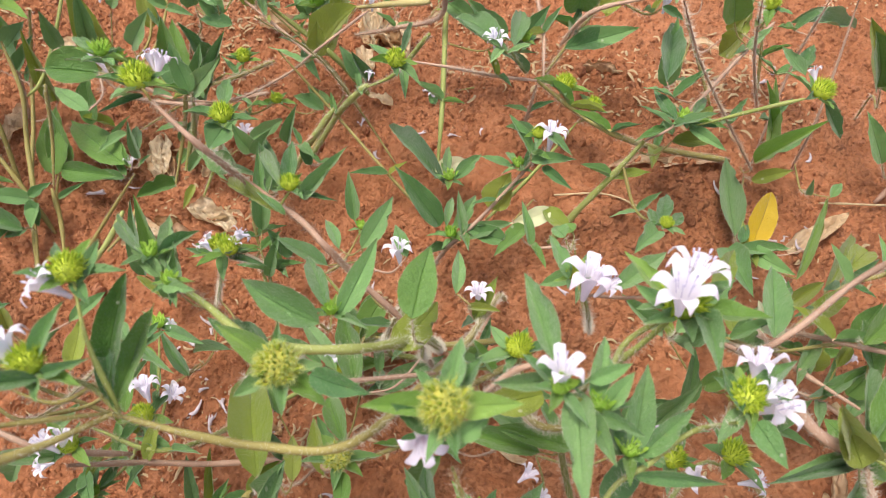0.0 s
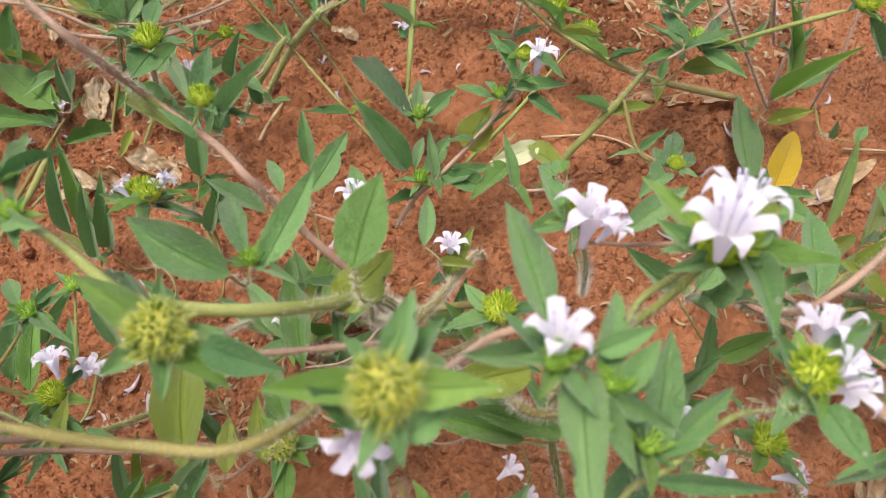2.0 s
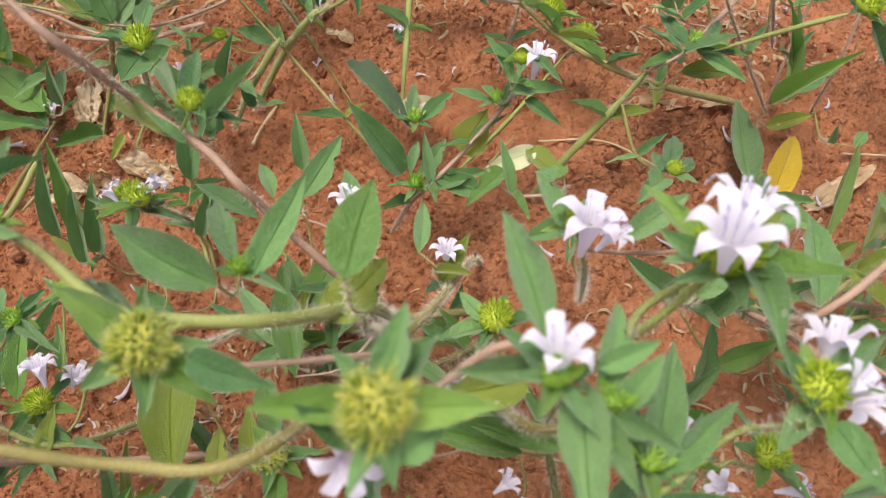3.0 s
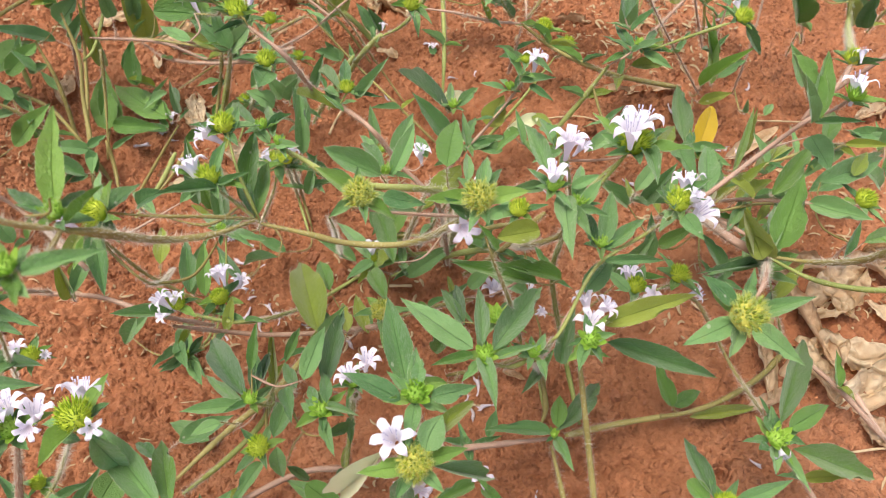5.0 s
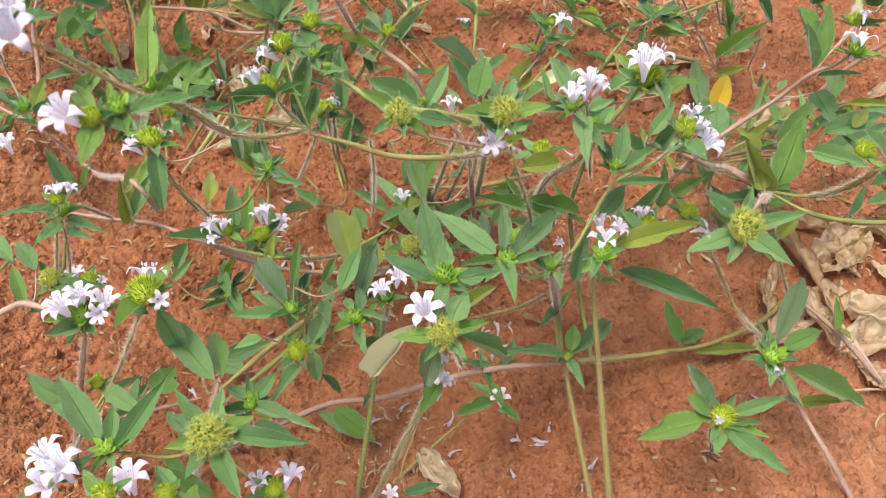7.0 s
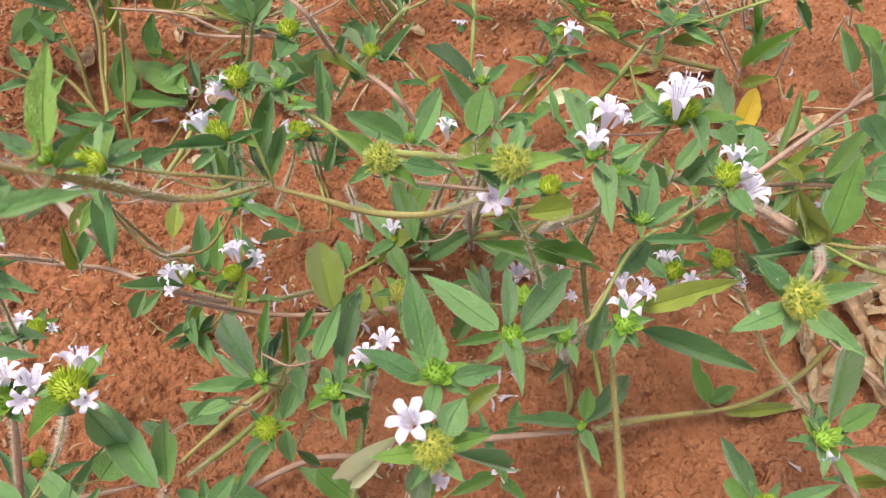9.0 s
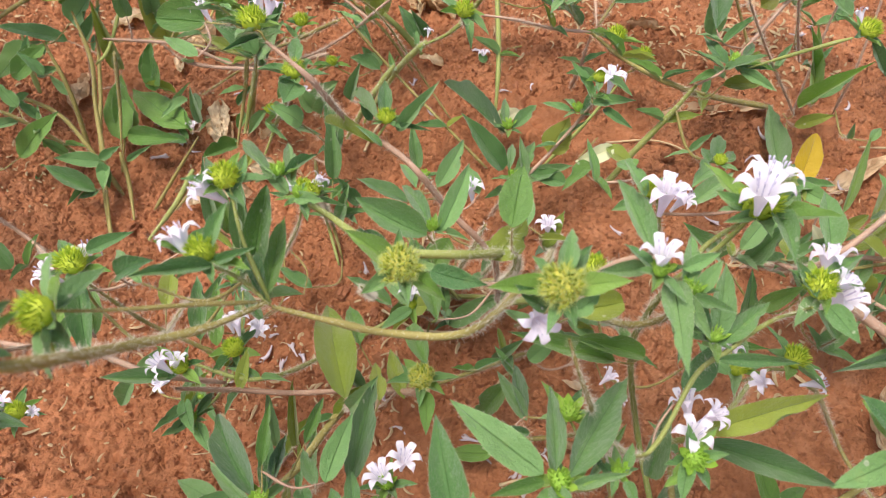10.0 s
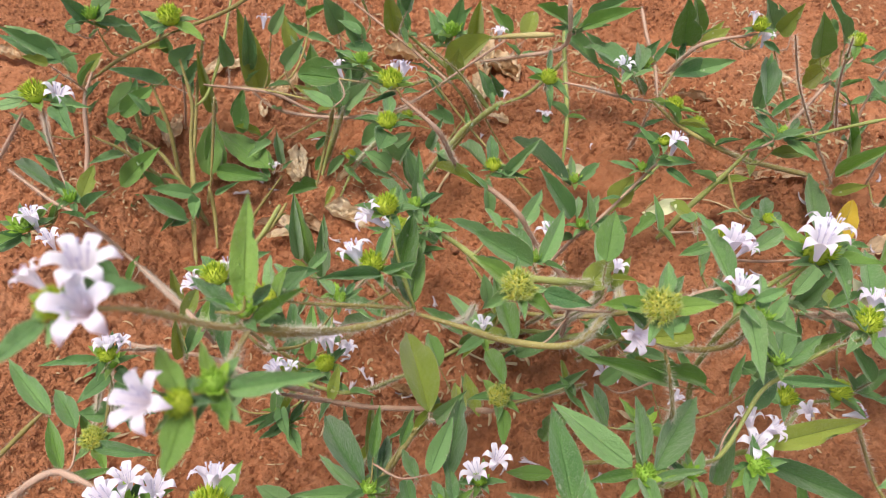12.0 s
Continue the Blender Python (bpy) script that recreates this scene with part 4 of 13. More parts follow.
leaf(p, (0.0308, 0.0638, 0.1768), (0.0393, 0.0666, 0.1790), 0.0043, (-0.10, -0.40, 0.91))
leaf(p, (0.0316, 0.0604, 0.1744), (0.0364, 0.0766, 0.1738), 0.0057, (0.01, 0.04, 1.00))
leaf(p, (0.0340, 0.0591, 0.1736), (0.0398, 0.0650, 0.1779), 0.0049, (-0.19, -0.46, 0.87))
leaf(p, (0.0325, 0.0584, 0.1730), (0.0401, 0.0518, 0.1777), 0.0039, (-0.58, -0.08, 0.81))
leaf(p, (0.0307, 0.0592, 0.1736), (0.0345, 0.0476, 0.1746), 0.0049, (-0.26, -0.00, 0.96))
# big white
p = plant((0.048, 0.093, 0.016), "hairy herb with many lilac-white flowers and bristly green heads")
stem(p, 0.00094, "g", (0.0529, 0.0834, 0.1688), (0.0460, 0.0808, 0.1570), (0.0401, 0.0819, 0.1412), (0.0381, 0.0851, 0.1172), (0.0380, 0.0853, 0.0878), (0.0490, 0.0773, 0.0342), (0.0547, 0.0488, 0.0166))
stem(p, 0.00070, "g", (0.0383, 0.1075, 0.1455), (0.0440, 0.1107, 0.1230), (0.0615, 0.1494, 0.0414))
h = head(p, (0.0556, 0.0866, 0.1712), 0.0132, (0.00, 0.09, 1.00), "s")
flower(h, (0.0585, 0.0918, 0.1782), 0.0151, (0.27, 0.36, 0.89))
flower(h, (0.0516, 0.0821, 0.1843), 0.0141, (-0.11, -0.08, 0.99))
h = head(p, (0.0372, 0.1099, 0.1472), 0.0081, (0.01, 0.39, 0.92), "s")
flower(h, (0.0397, 0.1054, 0.1548), 0.0144, (0.11, 0.09, 0.99))
flower(h, (0.0444, 0.1030, 0.1532), 0.0087, (0.54, 0.05, 0.84))
leaf(p, (0.0526, 0.0851, 0.1700), (0.0451, 0.0894, 0.1729), 0.0046, (0.02, -0.53, 0.85))
leaf(p, (0.0596, 0.0848, 0.1700), (0.0596, 0.0691, 0.1720), 0.0068, (-0.20, 0.12, 0.97))
leaf(p, (0.0586, 0.0857, 0.1706), (0.0647, 0.0893, 0.1733), 0.0045, (-0.15, -0.41, 0.90))
leaf(p, (0.0545, 0.0842, 0.1694), (0.0452, 0.0799, 0.1727), 0.0038, (0.42, -0.23, 0.88))
leaf(p, (0.0345, 0.1068, 0.1485), (0.0305, 0.1221, 0.1485), 0.0051, (-0.21, -0.06, 0.98))
leaf(p, (0.0467, 0.1043, 0.1470), (0.0625, 0.1170, 0.1457), 0.0070, (0.22, -0.17, 0.96))
leaf(p, (0.0380, 0.0853, 0.0878), (0.0436, 0.0783, 0.0949), 0.0030, (-0.38, 0.48, 0.79))
leaf(p, (0.0380, 0.0853, 0.0878), (0.0293, 0.0963, 0.1005), 0.0050, (0.42, -0.53, 0.74))
# pair white
p = plant((0.059, 0.063, 0.018), "hairy herb with few lilac-white flowers and bristly green heads")
stem(p, 0.00068, "g", (0.0639, 0.0599, 0.1649), (0.0591, 0.0638, 0.1497), (0.0457, 0.0542, 0.1530), (0.0397, 0.0517, 0.1446), (0.0303, 0.0382, 0.1344), (0.0271, 0.0393, 0.1186), (0.0361, 0.0726, 0.0318), (0.0399, 0.0589, 0.0087))
stem(p, 0.00120, "p", (0.0901, 0.1142, 0.1000), (0.1016, 0.1043, 0.1017), (0.0934, 0.0687, 0.1384), (0.1094, 0.0666, 0.1279))
stem(p, 0.00066, "b", (0.0677, 0.0650, 0.1627), (0.0652, 0.0652, 0.1596), (0.0627, 0.0609, 0.1611))
stem(p, 0.00047, "p", (0.0397, 0.0529, 0.1319), (0.0321, 0.0439, 0.1295), (0.0295, 0.0385, 0.1305))
h = head(p, (0.0674, 0.0653, 0.1656), 0.0098, (-0.11, 0.10, 0.99), "s")
flower(h, (0.0718, 0.0741, 0.1661), 0.0119, (0.01, 0.49, 0.87))
flower(h, (0.0789, 0.0680, 0.1573), 0.0133, (0.41, -0.24, 0.88))
flower(h, (0.0724, 0.0650, 0.1687), 0.0085, (0.51, 0.13, 0.85))
head(p, (0.0425, 0.0575, 0.1552), 0.0067, (0.12, 0.38, 0.92), "b")
leaf(p, (0.0678, 0.0601, 0.1651), (0.0708, 0.0498, 0.1673), 0.0068, (-0.37, 0.09, 0.93))
leaf(p, (0.0650, 0.0618, 0.1662), (0.0636, 0.0733, 0.1648), 0.0040, (-0.26, 0.08, 0.96))
leaf(p, (0.0432, 0.0567, 0.1547), (0.0487, 0.0759, 0.1587), 0.0076, (-0.08, -0.18, 0.98))
leaf(p, (0.0444, 0.0558, 0.1541), (0.0590, 0.0676, 0.1531), 0.0061, (0.17, -0.13, 0.98))
leaf(p, (0.0408, 0.0567, 0.1547), (0.0388, 0.0716, 0.1554), 0.0053, (-0.17, -0.07, 0.98))
leaf(p, (0.0437, 0.0526, 0.1518), (0.0609, 0.0494, 0.1565), 0.0041, (-0.30, -0.32, 0.90))
leaf(p, (0.0397, 0.0529, 0.1319), (0.0514, 0.0660, 0.1349), 0.0094, (-0.01, -0.21, 0.98))
# right leaf
p = plant((0.116, 0.062, 0.036), "hairy herb with no open flowers and fuzzy yellowish heads")
stem(p, 0.00094, "b", (0.1105, 0.0670, 0.1281), (0.1230, 0.0616, 0.1318), (0.1219, 0.0452, 0.1571), (0.1214, 0.0366, 0.1766))
stem(p, 0.00086, "g", (0.1105, 0.0666, 0.1279), (0.1242, 0.0582, 0.1259), (0.1383, 0.0515, 0.1287), (0.1535, 0.0476, 0.1335), (0.1790, 0.0474, 0.1375))
stem(p, 0.00077, "p", (0.1100, 0.0663, 0.1276), (0.0885, 0.0368, 0.1606), (0.0836, 0.0305, 0.1619))
stem(p, 0.00090, "p", (0.1348, 0.0947, 0.0901), (0.1194, 0.1091, 0.0888), (0.1166, 0.1209, 0.0803), (0.1242, 0.1424, 0.0552), (0.1265, 0.1435, 0.0364))
stem(p, 0.00066, "g", (0.0809, 0.0278, 0.1551), (0.0825, 0.0314, 0.1582), (0.0836, 0.0305, 0.1619))
stem(p, 0.00066, "b", (0.1271, 0.0369, 0.1735), (0.1251, 0.0374, 0.1708), (0.1215, 0.0387, 0.1718))
head(p, (0.0813, 0.0265, 0.1591), 0.0139, (0.09, -0.29, 0.95), "y")
head(p, (0.1271, 0.0364, 0.1767), 0.0106, (-0.01, -0.15, 0.99), "b")
leaf(p, (0.1140, 0.0694, 0.1295), (0.1226, 0.0886, 0.1464), 0.0140, (-0.35, -0.53, 0.77), "d")
leaf(p, (0.1022, 0.0591, 0.1387), (0.0971, 0.0704, 0.1465), 0.0099, (-0.14, -0.61, 0.78), "o")
leaf(p, (0.1105, 0.0675, 0.1285), (0.1220, 0.0927, 0.1251), 0.0068, (-0.04, 0.15, 0.99))
leaf(p, (0.1083, 0.0676, 0.1285), (0.0934, 0.0636, 0.1561), 0.0085, (-0.20, -0.70, 0.68), "o")
leaf(p, (0.1083, 0.0663, 0.1276), (0.0864, 0.0588, 0.1325), 0.0063, (0.28, -0.19, 0.94))
leaf(p, (0.1087, 0.0652, 0.1269), (0.0812, 0.0559, 0.1375), 0.0045, (0.41, -0.18, 0.90))
leaf(p, (0.0772, 0.0292, 0.1609), (0.0688, 0.0365, 0.1658), 0.0065, (0.02, -0.55, 0.84))
leaf(p, (0.0824, 0.0226, 0.1593), (0.0881, 0.0081, 0.1671), 0.0082, (-0.52, 0.24, 0.82))
leaf(p, (0.1260, 0.0400, 0.1792), (0.1327, 0.0530, 0.1828), 0.0108, (-0.23, -0.14, 0.96))
leaf(p, (0.1249, 0.0343, 0.1751), (0.1292, 0.0272, 0.1789), 0.0093, (-0.61, 0.05, 0.79))
leaf(p, (0.1194, 0.1091, 0.0888), (0.1274, 0.1208, 0.0981), 0.0060, (-0.31, -0.46, 0.83))
leaf(p, (0.1194, 0.1091, 0.0888), (0.1139, 0.1010, 0.0982), 0.0047, (0.39, 0.58, 0.72), "d")
leaf(p, (0.1242, 0.1424, 0.0552), (0.1111, 0.1453, 0.0641), 0.0050, (0.54, -0.12, 0.83))
leaf(p, (0.1242, 0.1424, 0.0552), (0.1336, 0.1403, 0.0592), 0.0033, (-0.38, 0.08, 0.92))
# right back
p = plant((0.141, 0.124, 0.034), "hairy herb with few lilac-white flowers and bristly green heads")
stem(p, 0.00091, "p", (0.1520, 0.1248, 0.1488), (0.1488, 0.1267, 0.1407), (0.1392, 0.1241, 0.1386), (0.1264, 0.1214, 0.1247), (0.1027, 0.1041, 0.1242), (0.0959, 0.1070, 0.1067), (0.1070, 0.1456, 0.0484), (0.1038, 0.1499, 0.0391))
stem(p, 0.00074, "p", (0.1404, 0.1244, 0.1389), (0.1446, 0.1287, 0.1438), (0.1527, 0.1363, 0.1460), (0.1650, 0.1513, 0.1419))
stem(p, 0.00076, "p", (0.1635, 0.0994, 0.1134), (0.1417, 0.1011, 0.1141), (0.1264, 0.1127, 0.1026), (0.1193, 0.1307, 0.0789))
stem(p, 0.00047, "p", (0.1480, 0.1291, 0.1230), (0.1389, 0.1290, 0.1197), (0.1264, 0.1214, 0.1247))
stem(p, 0.00047, "b", (0.1468, 0.1079, 0.1190), (0.1447, 0.1029, 0.1174), (0.1472, 0.1007, 0.1139))
stem(p, 0.00047, "b", (0.1267, 0.1039, 0.1169), (0.1291, 0.1077, 0.1117), (0.1340, 0.1069, 0.1083))
stem(p, 0.00047, "p", (0.1719, 0.1370, 0.1085), (0.1690, 0.1429, 0.1019), (0.1696, 0.1481, 0.0976))
h = head(p, (0.1522, 0.1235, 0.1516), 0.0101, (0.22, 0.23, 0.95), "b")
flower(h, (0.1536, 0.1283, 0.1554), 0.0138, (0.11, 0.30, 0.95))
h = head(p, (0.1658, 0.1533, 0.1433), 0.0099, (0.01, 0.47, 0.88), "s")
flower(h, (0.1660, 0.1511, 0.1493), 0.0068, (0.13, 0.66, 0.74))
head(p, (0.1648, 0.1013, 0.1148), 0.0107, (0.36, 0.06, 0.93), "s")
leaf(p, (0.1237, 0.1009, 0.1620), (0.1171, 0.1062, 0.1791), 0.0058, (0.10, -0.75, 0.65))
leaf(p, (0.1237, 0.1009, 0.1620), (0.1226, 0.1249, 0.1724), 0.0080, (0.20, -0.72, 0.65), "d")
leaf(p, (0.1237, 0.1009, 0.1620), (0.1311, 0.1216, 0.1749), 0.0080, (-0.20, -0.72, 0.65), "d")
leaf(p, (0.1416, 0.1230, 0.1379), (0.1554, 0.1161, 0.1451), 0.0040, (-0.55, -0.29, 0.78))
leaf(p, (0.1480, 0.1291, 0.1230), (0.1503, 0.1114, 0.1222), 0.0129, (-0.34, -0.09, 0.94))
leaf(p, (0.1468, 0.1079, 0.1190), (0.1794, 0.1218, 0.1178), 0.0112, (0.13, -0.21, 0.97))
leaf(p, (0.1267, 0.1039, 0.1169), (0.1422, 0.1190, 0.1267), 0.0097, (-0.24, -0.35, 0.91), "d")
leaf(p, (0.1719, 0.1370, 0.1085), (0.1859, 0.1298, 0.1156), 0.0044, (-0.55, -0.27, 0.79), "o")
leaf(p, (0.1602, 0.1094, 0.1204), (0.1702, 0.1215, 0.1213), 0.0064, (-0.04, -0.04, 1.00), "o")
leaf(p, (0.1264, 0.1127, 0.1026), (0.1379, 0.1049, 0.1126), 0.0057, (-0.49, 0.33, 0.81))
leaf(p, (0.1264, 0.1127, 0.1026), (0.1139, 0.1212, 0.1097), 0.0063, (0.35, -0.24, 0.90), "o")
leaf(p, (0.1690, 0.1429, 0.1019), (0.1653, 0.1546, 0.1127), 0.0061, (0.20, -0.63, 0.75), "o")
leaf(p, (0.1690, 0.1429, 0.1019), (0.1735, 0.1292, 0.1101), 0.0046, (-0.15, 0.47, 0.87), "o")
# center low
p = plant((0.021, 0.039, -0.003), "hairy herb with few lilac-white flowers")
stem(p, 0.00075, "g", (0.0035, 0.0244, 0.1382), (0.0129, 0.0286, 0.1258), (0.0207, 0.0333, 0.1231))
stem(p, 0.00105, "b", (0.0213, 0.0325, 0.1225), (0.0371, 0.0694, 0.0320), (0.0405, 0.0603, 0.0122), (0.0382, 0.0538, 0.0063))
stem(p, 0.00104, "b", (0.0402, 0.0455, 0.1069), (0.0476, 0.0079, 0.0585), (0.0551, -0.0298, 0.0100))
stem(p, 0.00098, "b", (0.0330, 0.0240, 0.0605), (0.0408, -0.0019, 0.0338), (0.0487, -0.0277, 0.0072))
stem(p, 0.00066, "g", (0.0108, 0.0527, 0.1135), (0.0167, 0.0431, 0.1077), (0.0233, 0.0371, 0.1112))
stem(p, 0.00047, "b", (-0.0019, 0.0527, 0.1143), (0.0047, 0.0526, 0.1128), (0.0108, 0.0527, 0.1135))
stem(p, 0.00047, "p", (-0.0013, 0.0460, 0.1190), (-0.0047, 0.0504, 0.1130), (-0.0019, 0.0527, 0.1143))
h = head(p, (0.0108, 0.0531, 0.1163), 0.0096, (0.00, 0.17, 0.99), "b")
flower(h, (0.0251, 0.0668, 0.1117), 0.0068, (0.58, 0.12, 0.81))
flower(h, (0.0301, 0.0643, 0.0991), 0.0052, (0.61, -0.25, 0.75))
head(p, (0.0028, 0.0255, 0.1421), 0.0088, (-0.00, 0.03, 1.00), "b")
head(p, (0.0201, 0.0320, 0.1284), 0.0061, (0.23, 0.16, 0.96), "b")
flower(p, (0.0208, 0.1280, 0.0154), 0.0144, (0.11, 0.09, 0.99))
leaf(p, (0.0019, 0.0278, 0.1437), (0.0021, 0.0484, 0.1458), 0.0059, (-0.04, -0.10, 0.99))
leaf(p, (0.0047, 0.0259, 0.1424), (0.0255, 0.0577, 0.1274), 0.0111, (0.32, 0.22, 0.92))
leaf(p, (-0.0010, 0.0272, 0.1432), (-0.0223, 0.0436, 0.1480), 0.0106, (-0.02, -0.31, 0.95))
leaf(p, (0.0018, 0.0247, 0.1415), (0.0043, 0.0072, 0.1448), 0.0064, (-0.11, 0.17, 0.98))
leaf(p, (-0.0010, 0.0256, 0.1421), (-0.0135, 0.0215, 0.1451), 0.0043, (0.29, -0.20, 0.93), "d")
leaf(p, (0.0057, 0.0246, 0.1415), (0.0188, 0.0260, 0.1460), 0.0039, (-0.27, -0.32, 0.91))
leaf(p, (0.0211, 0.0317, 0.1282), (0.0251, 0.0399, 0.1279), 0.0037, (0.06, 0.00, 1.00))
leaf(p, (0.0191, 0.0309, 0.1276), (0.0134, 0.0365, 0.1283), 0.0033, (-0.12, -0.24, 0.96))
leaf(p, (0.0221, 0.0300, 0.1270), (0.0232, 0.0226, 0.1280), 0.0040, (-0.15, 0.12, 0.98))
leaf(p, (-0.0019, 0.0527, 0.1143), (-0.0037, 0.0707, 0.1114), 0.0050, (-0.08, 0.15, 0.98))
leaf(p, (-0.0015, 0.0518, 0.1137), (-0.0092, 0.0665, 0.1146), 0.0054, (-0.13, -0.12, 0.98))
leaf(p, (-0.0013, 0.0460, 0.1190), (-0.0130, 0.0473, 0.1196), 0.0040, (0.01, -0.31, 0.95))
leaf(p, (0.0371, 0.0694, 0.0320), (0.0268, 0.0566, 0.0407), 0.0065, (0.30, 0.37, 0.88))
leaf(p, (0.0371, 0.0694, 0.0320), (0.0436, 0.0774, 0.0399), 0.0040, (-0.38, -0.47, 0.79), "d")
# lilac pair
p = plant((0.058, 0.056, 0.017), "hairy herb with many lilac-white flowers and bristly green heads")
stem(p, 0.00073, "g", (0.0821, 0.0711, 0.1047), (0.0781, 0.0753, 0.0922), (0.0485, 0.0455, 0.1236), (0.0370, 0.0447, 0.1129))
stem(p, 0.00066, "g", (0.0387, 0.0340, 0.1319), (0.0452, 0.0432, 0.1218), (0.0470, 0.0454, 0.1222))
stem(p, 0.00066, "b", (0.0708, 0.0768, 0.0907), (0.0727, 0.0736, 0.0907), (0.0781, 0.0753, 0.0922))
stem(p, 0.00047, "p", (0.0540, 0.0512, 0.0962), (0.0466, 0.0490, 0.0910), (0.0436, 0.0476, 0.0882))
stem(p, 0.00047, "b", (0.0316, 0.0352, 0.1126), (0.0371, 0.0395, 0.1115), (0.0370, 0.0447, 0.1129))
h = head(p, (0.0387, 0.0333, 0.1345), 0.0088, (-0.01, -0.29, 0.96), "b")
flower(h, (0.0398, 0.0400, 0.1360), 0.0113, (0.10, -0.06, 0.99))
flower(h, (0.0466, 0.0449, 0.1363), 0.0094, (0.57, -0.04, 0.82))
flower(h, (0.0396, 0.0501, 0.1332), 0.0096, (-0.21, 0.55, 0.81))
h = head(p, (0.0845, 0.0739, 0.1068), 0.0099, (0.22, 0.23, 0.95), "s")
flower(h, (0.0910, 0.0662, 0.1053), 0.0084, (0.80, -0.27, 0.54))
h = head(p, (0.0708, 0.0775, 0.0936), 0.0098, (0.01, 0.24, 0.97), "s")
flower(h, (0.0693, 0.0843, 0.0945), 0.0109, (0.01, 0.47, 0.88))
flower(h, (0.0733, 0.0685, 0.1027), 0.0080, (-0.60, -0.10, 0.79))
leaf(p, (0.0382, 0.0338, 0.1315), (0.0335, 0.0226, 0.1357), 0.0052, (0.13, 0.29, 0.95))
leaf(p, (0.0462, 0.0445, 0.1233), (0.0793, 0.0521, 0.1295), 0.0086, (-0.11, -0.30, 0.95), "o")
leaf(p, (0.0540, 0.0512, 0.0962), (0.0970, 0.0407, 0.0841), 0.0106, (0.17, -0.37, 0.91))
leaf(p, (0.0675, 0.0739, 0.0948), (0.0595, 0.0856, 0.0952), 0.0060, (-0.24, -0.20, 0.95))
leaf(p, (0.0316, 0.0352, 0.1126), (0.0365, 0.0496, 0.1295), 0.0076, (-0.24, -0.70, 0.67))
leaf(p, (0.0466, 0.0490, 0.0910), (0.0380, 0.0562, 0.0991), 0.0043, (0.45, -0.37, 0.81))
leaf(p, (0.0466, 0.0490, 0.0910), (0.0531, 0.0436, 0.0988), 0.0041, (-0.52, 0.44, 0.73), "d")
# cream leaf
p = plant((-0.030, 0.013, -0.025), "hairy herb with many lilac-white flowers and fuzzy yellowish heads")
stem(p, 0.00085, "g", (-0.0186, -0.0174, 0.1561), (-0.0245, -0.0068, 0.1063), (-0.0574, -0.0059, -0.0316))
stem(p, 0.00100, "g", (-0.0431, 0.0371, 0.0897), (-0.0495, 0.0442, 0.0472), (-0.0659, -0.0087, -0.0325))
stem(p, 0.00066, "b", (-0.0191, 0.0017, 0.1595), (-0.0171, 0.0072, 0.1175), (-0.0114, 0.0301, 0.0491))
stem(p, 0.00125, "p", (0.0328, 0.0285, 0.0558), (0.0081, 0.0271, 0.0549), (-0.0165, 0.0330, 0.0324), (-0.0519, 0.0426, -0.0116), (-0.0840, 0.0472, -0.0296), (-0.1153, 0.0325, -0.0286), (-0.1454, 0.0214, -0.0372))
stem(p, 0.00066, "b", (-0.0198, -0.0150, 0.1621), (-0.0181, -0.0144, 0.1590), (-0.0186, -0.0174, 0.1561))
stem(p, 0.00066, "b", (-0.0188, 0.0022, 0.1650), (-0.0200, 0.0017, 0.1596), (-0.0191, 0.0017, 0.1595))
stem(p, 0.00047, "b", (0.0016, 0.0142, 0.0457), (0.0011, 0.0245, 0.0430), (-0.0011, 0.0293, 0.0465))
h = head(p, (-0.0195, -0.0159, 0.1650), 0.0102, (0.09, -0.29, 0.95), "y")
flower(h, (-0.0253, -0.0105, 0.1703), 0.0120, (-0.11, -0.30, 0.95))
flower(h, (-0.0195, -0.0194, 0.1547), 0.0043, (0.33, -0.91, 0.24))
head(p, (-0.0189, 0.0021, 0.1678), 0.0096, (-0.00, -0.04, 1.00), "b")
h = head(p, (-0.0438, 0.0394, 0.0950), 0.0077, (0.00, 0.09, 1.00), "b")
flower(h, (-0.0457, 0.0414, 0.1000), 0.0112, (-0.30, 0.24, 0.92))
flower(h, (-0.0376, 0.0445, 0.1049), 0.0106, (0.21, 0.08, 0.97))
flower(p, (0.0049, 0.0167, 0.0476), 0.0098, (-0.00, -0.06, 1.00))
stem(p, 0.00085, "b", (-0.0088, 0.0290, -0.0063), (-0.0276, 0.0155, -0.0148), (-0.0474, 0.0029, -0.0314))
h = head(p, (-0.0235, -0.0060, 0.1185), 0.0050, (0.10, -0.20, 0.97), "b", 4)
flower(h, (-0.0230, -0.0085, 0.1235), 0.0090, (0.05, -0.60, 0.79))
flower(h, (-0.0185, -0.0100, 0.1200), 0.0060, (0.45, -0.50, 0.70))
leaf(p, (-0.0215, -0.0077, 0.1137), (-0.0276, -0.0200, 0.1149), 0.0075, (-0.20, -0.50, 0.84), "d")
leaf(p, (-0.0167, -0.0134, 0.1668), (-0.0120, -0.0046, 0.1680), 0.0090, (0.05, -0.16, 0.99))
leaf(p, (-0.0216, -0.0185, 0.1631), (-0.0264, -0.0229, 0.1388), 0.0090, (-0.37, -0.90, 0.24))
leaf(p, (-0.0274, -0.0105, 0.1608), (-0.0455, -0.0117, 0.1257), 0.0080, (-0.45, -0.55, 0.70), "c")
leaf(p, (-0.0152, -0.0167, 0.1645), (0.0037, -0.0116, 0.1374), 0.0060, (0.82, -0.17, 0.54))
leaf(p, (-0.0159, -0.0097, 0.1643), (-0.0036, 0.0007, 0.1642), 0.0050, (0.13, -0.14, 0.98), "o")
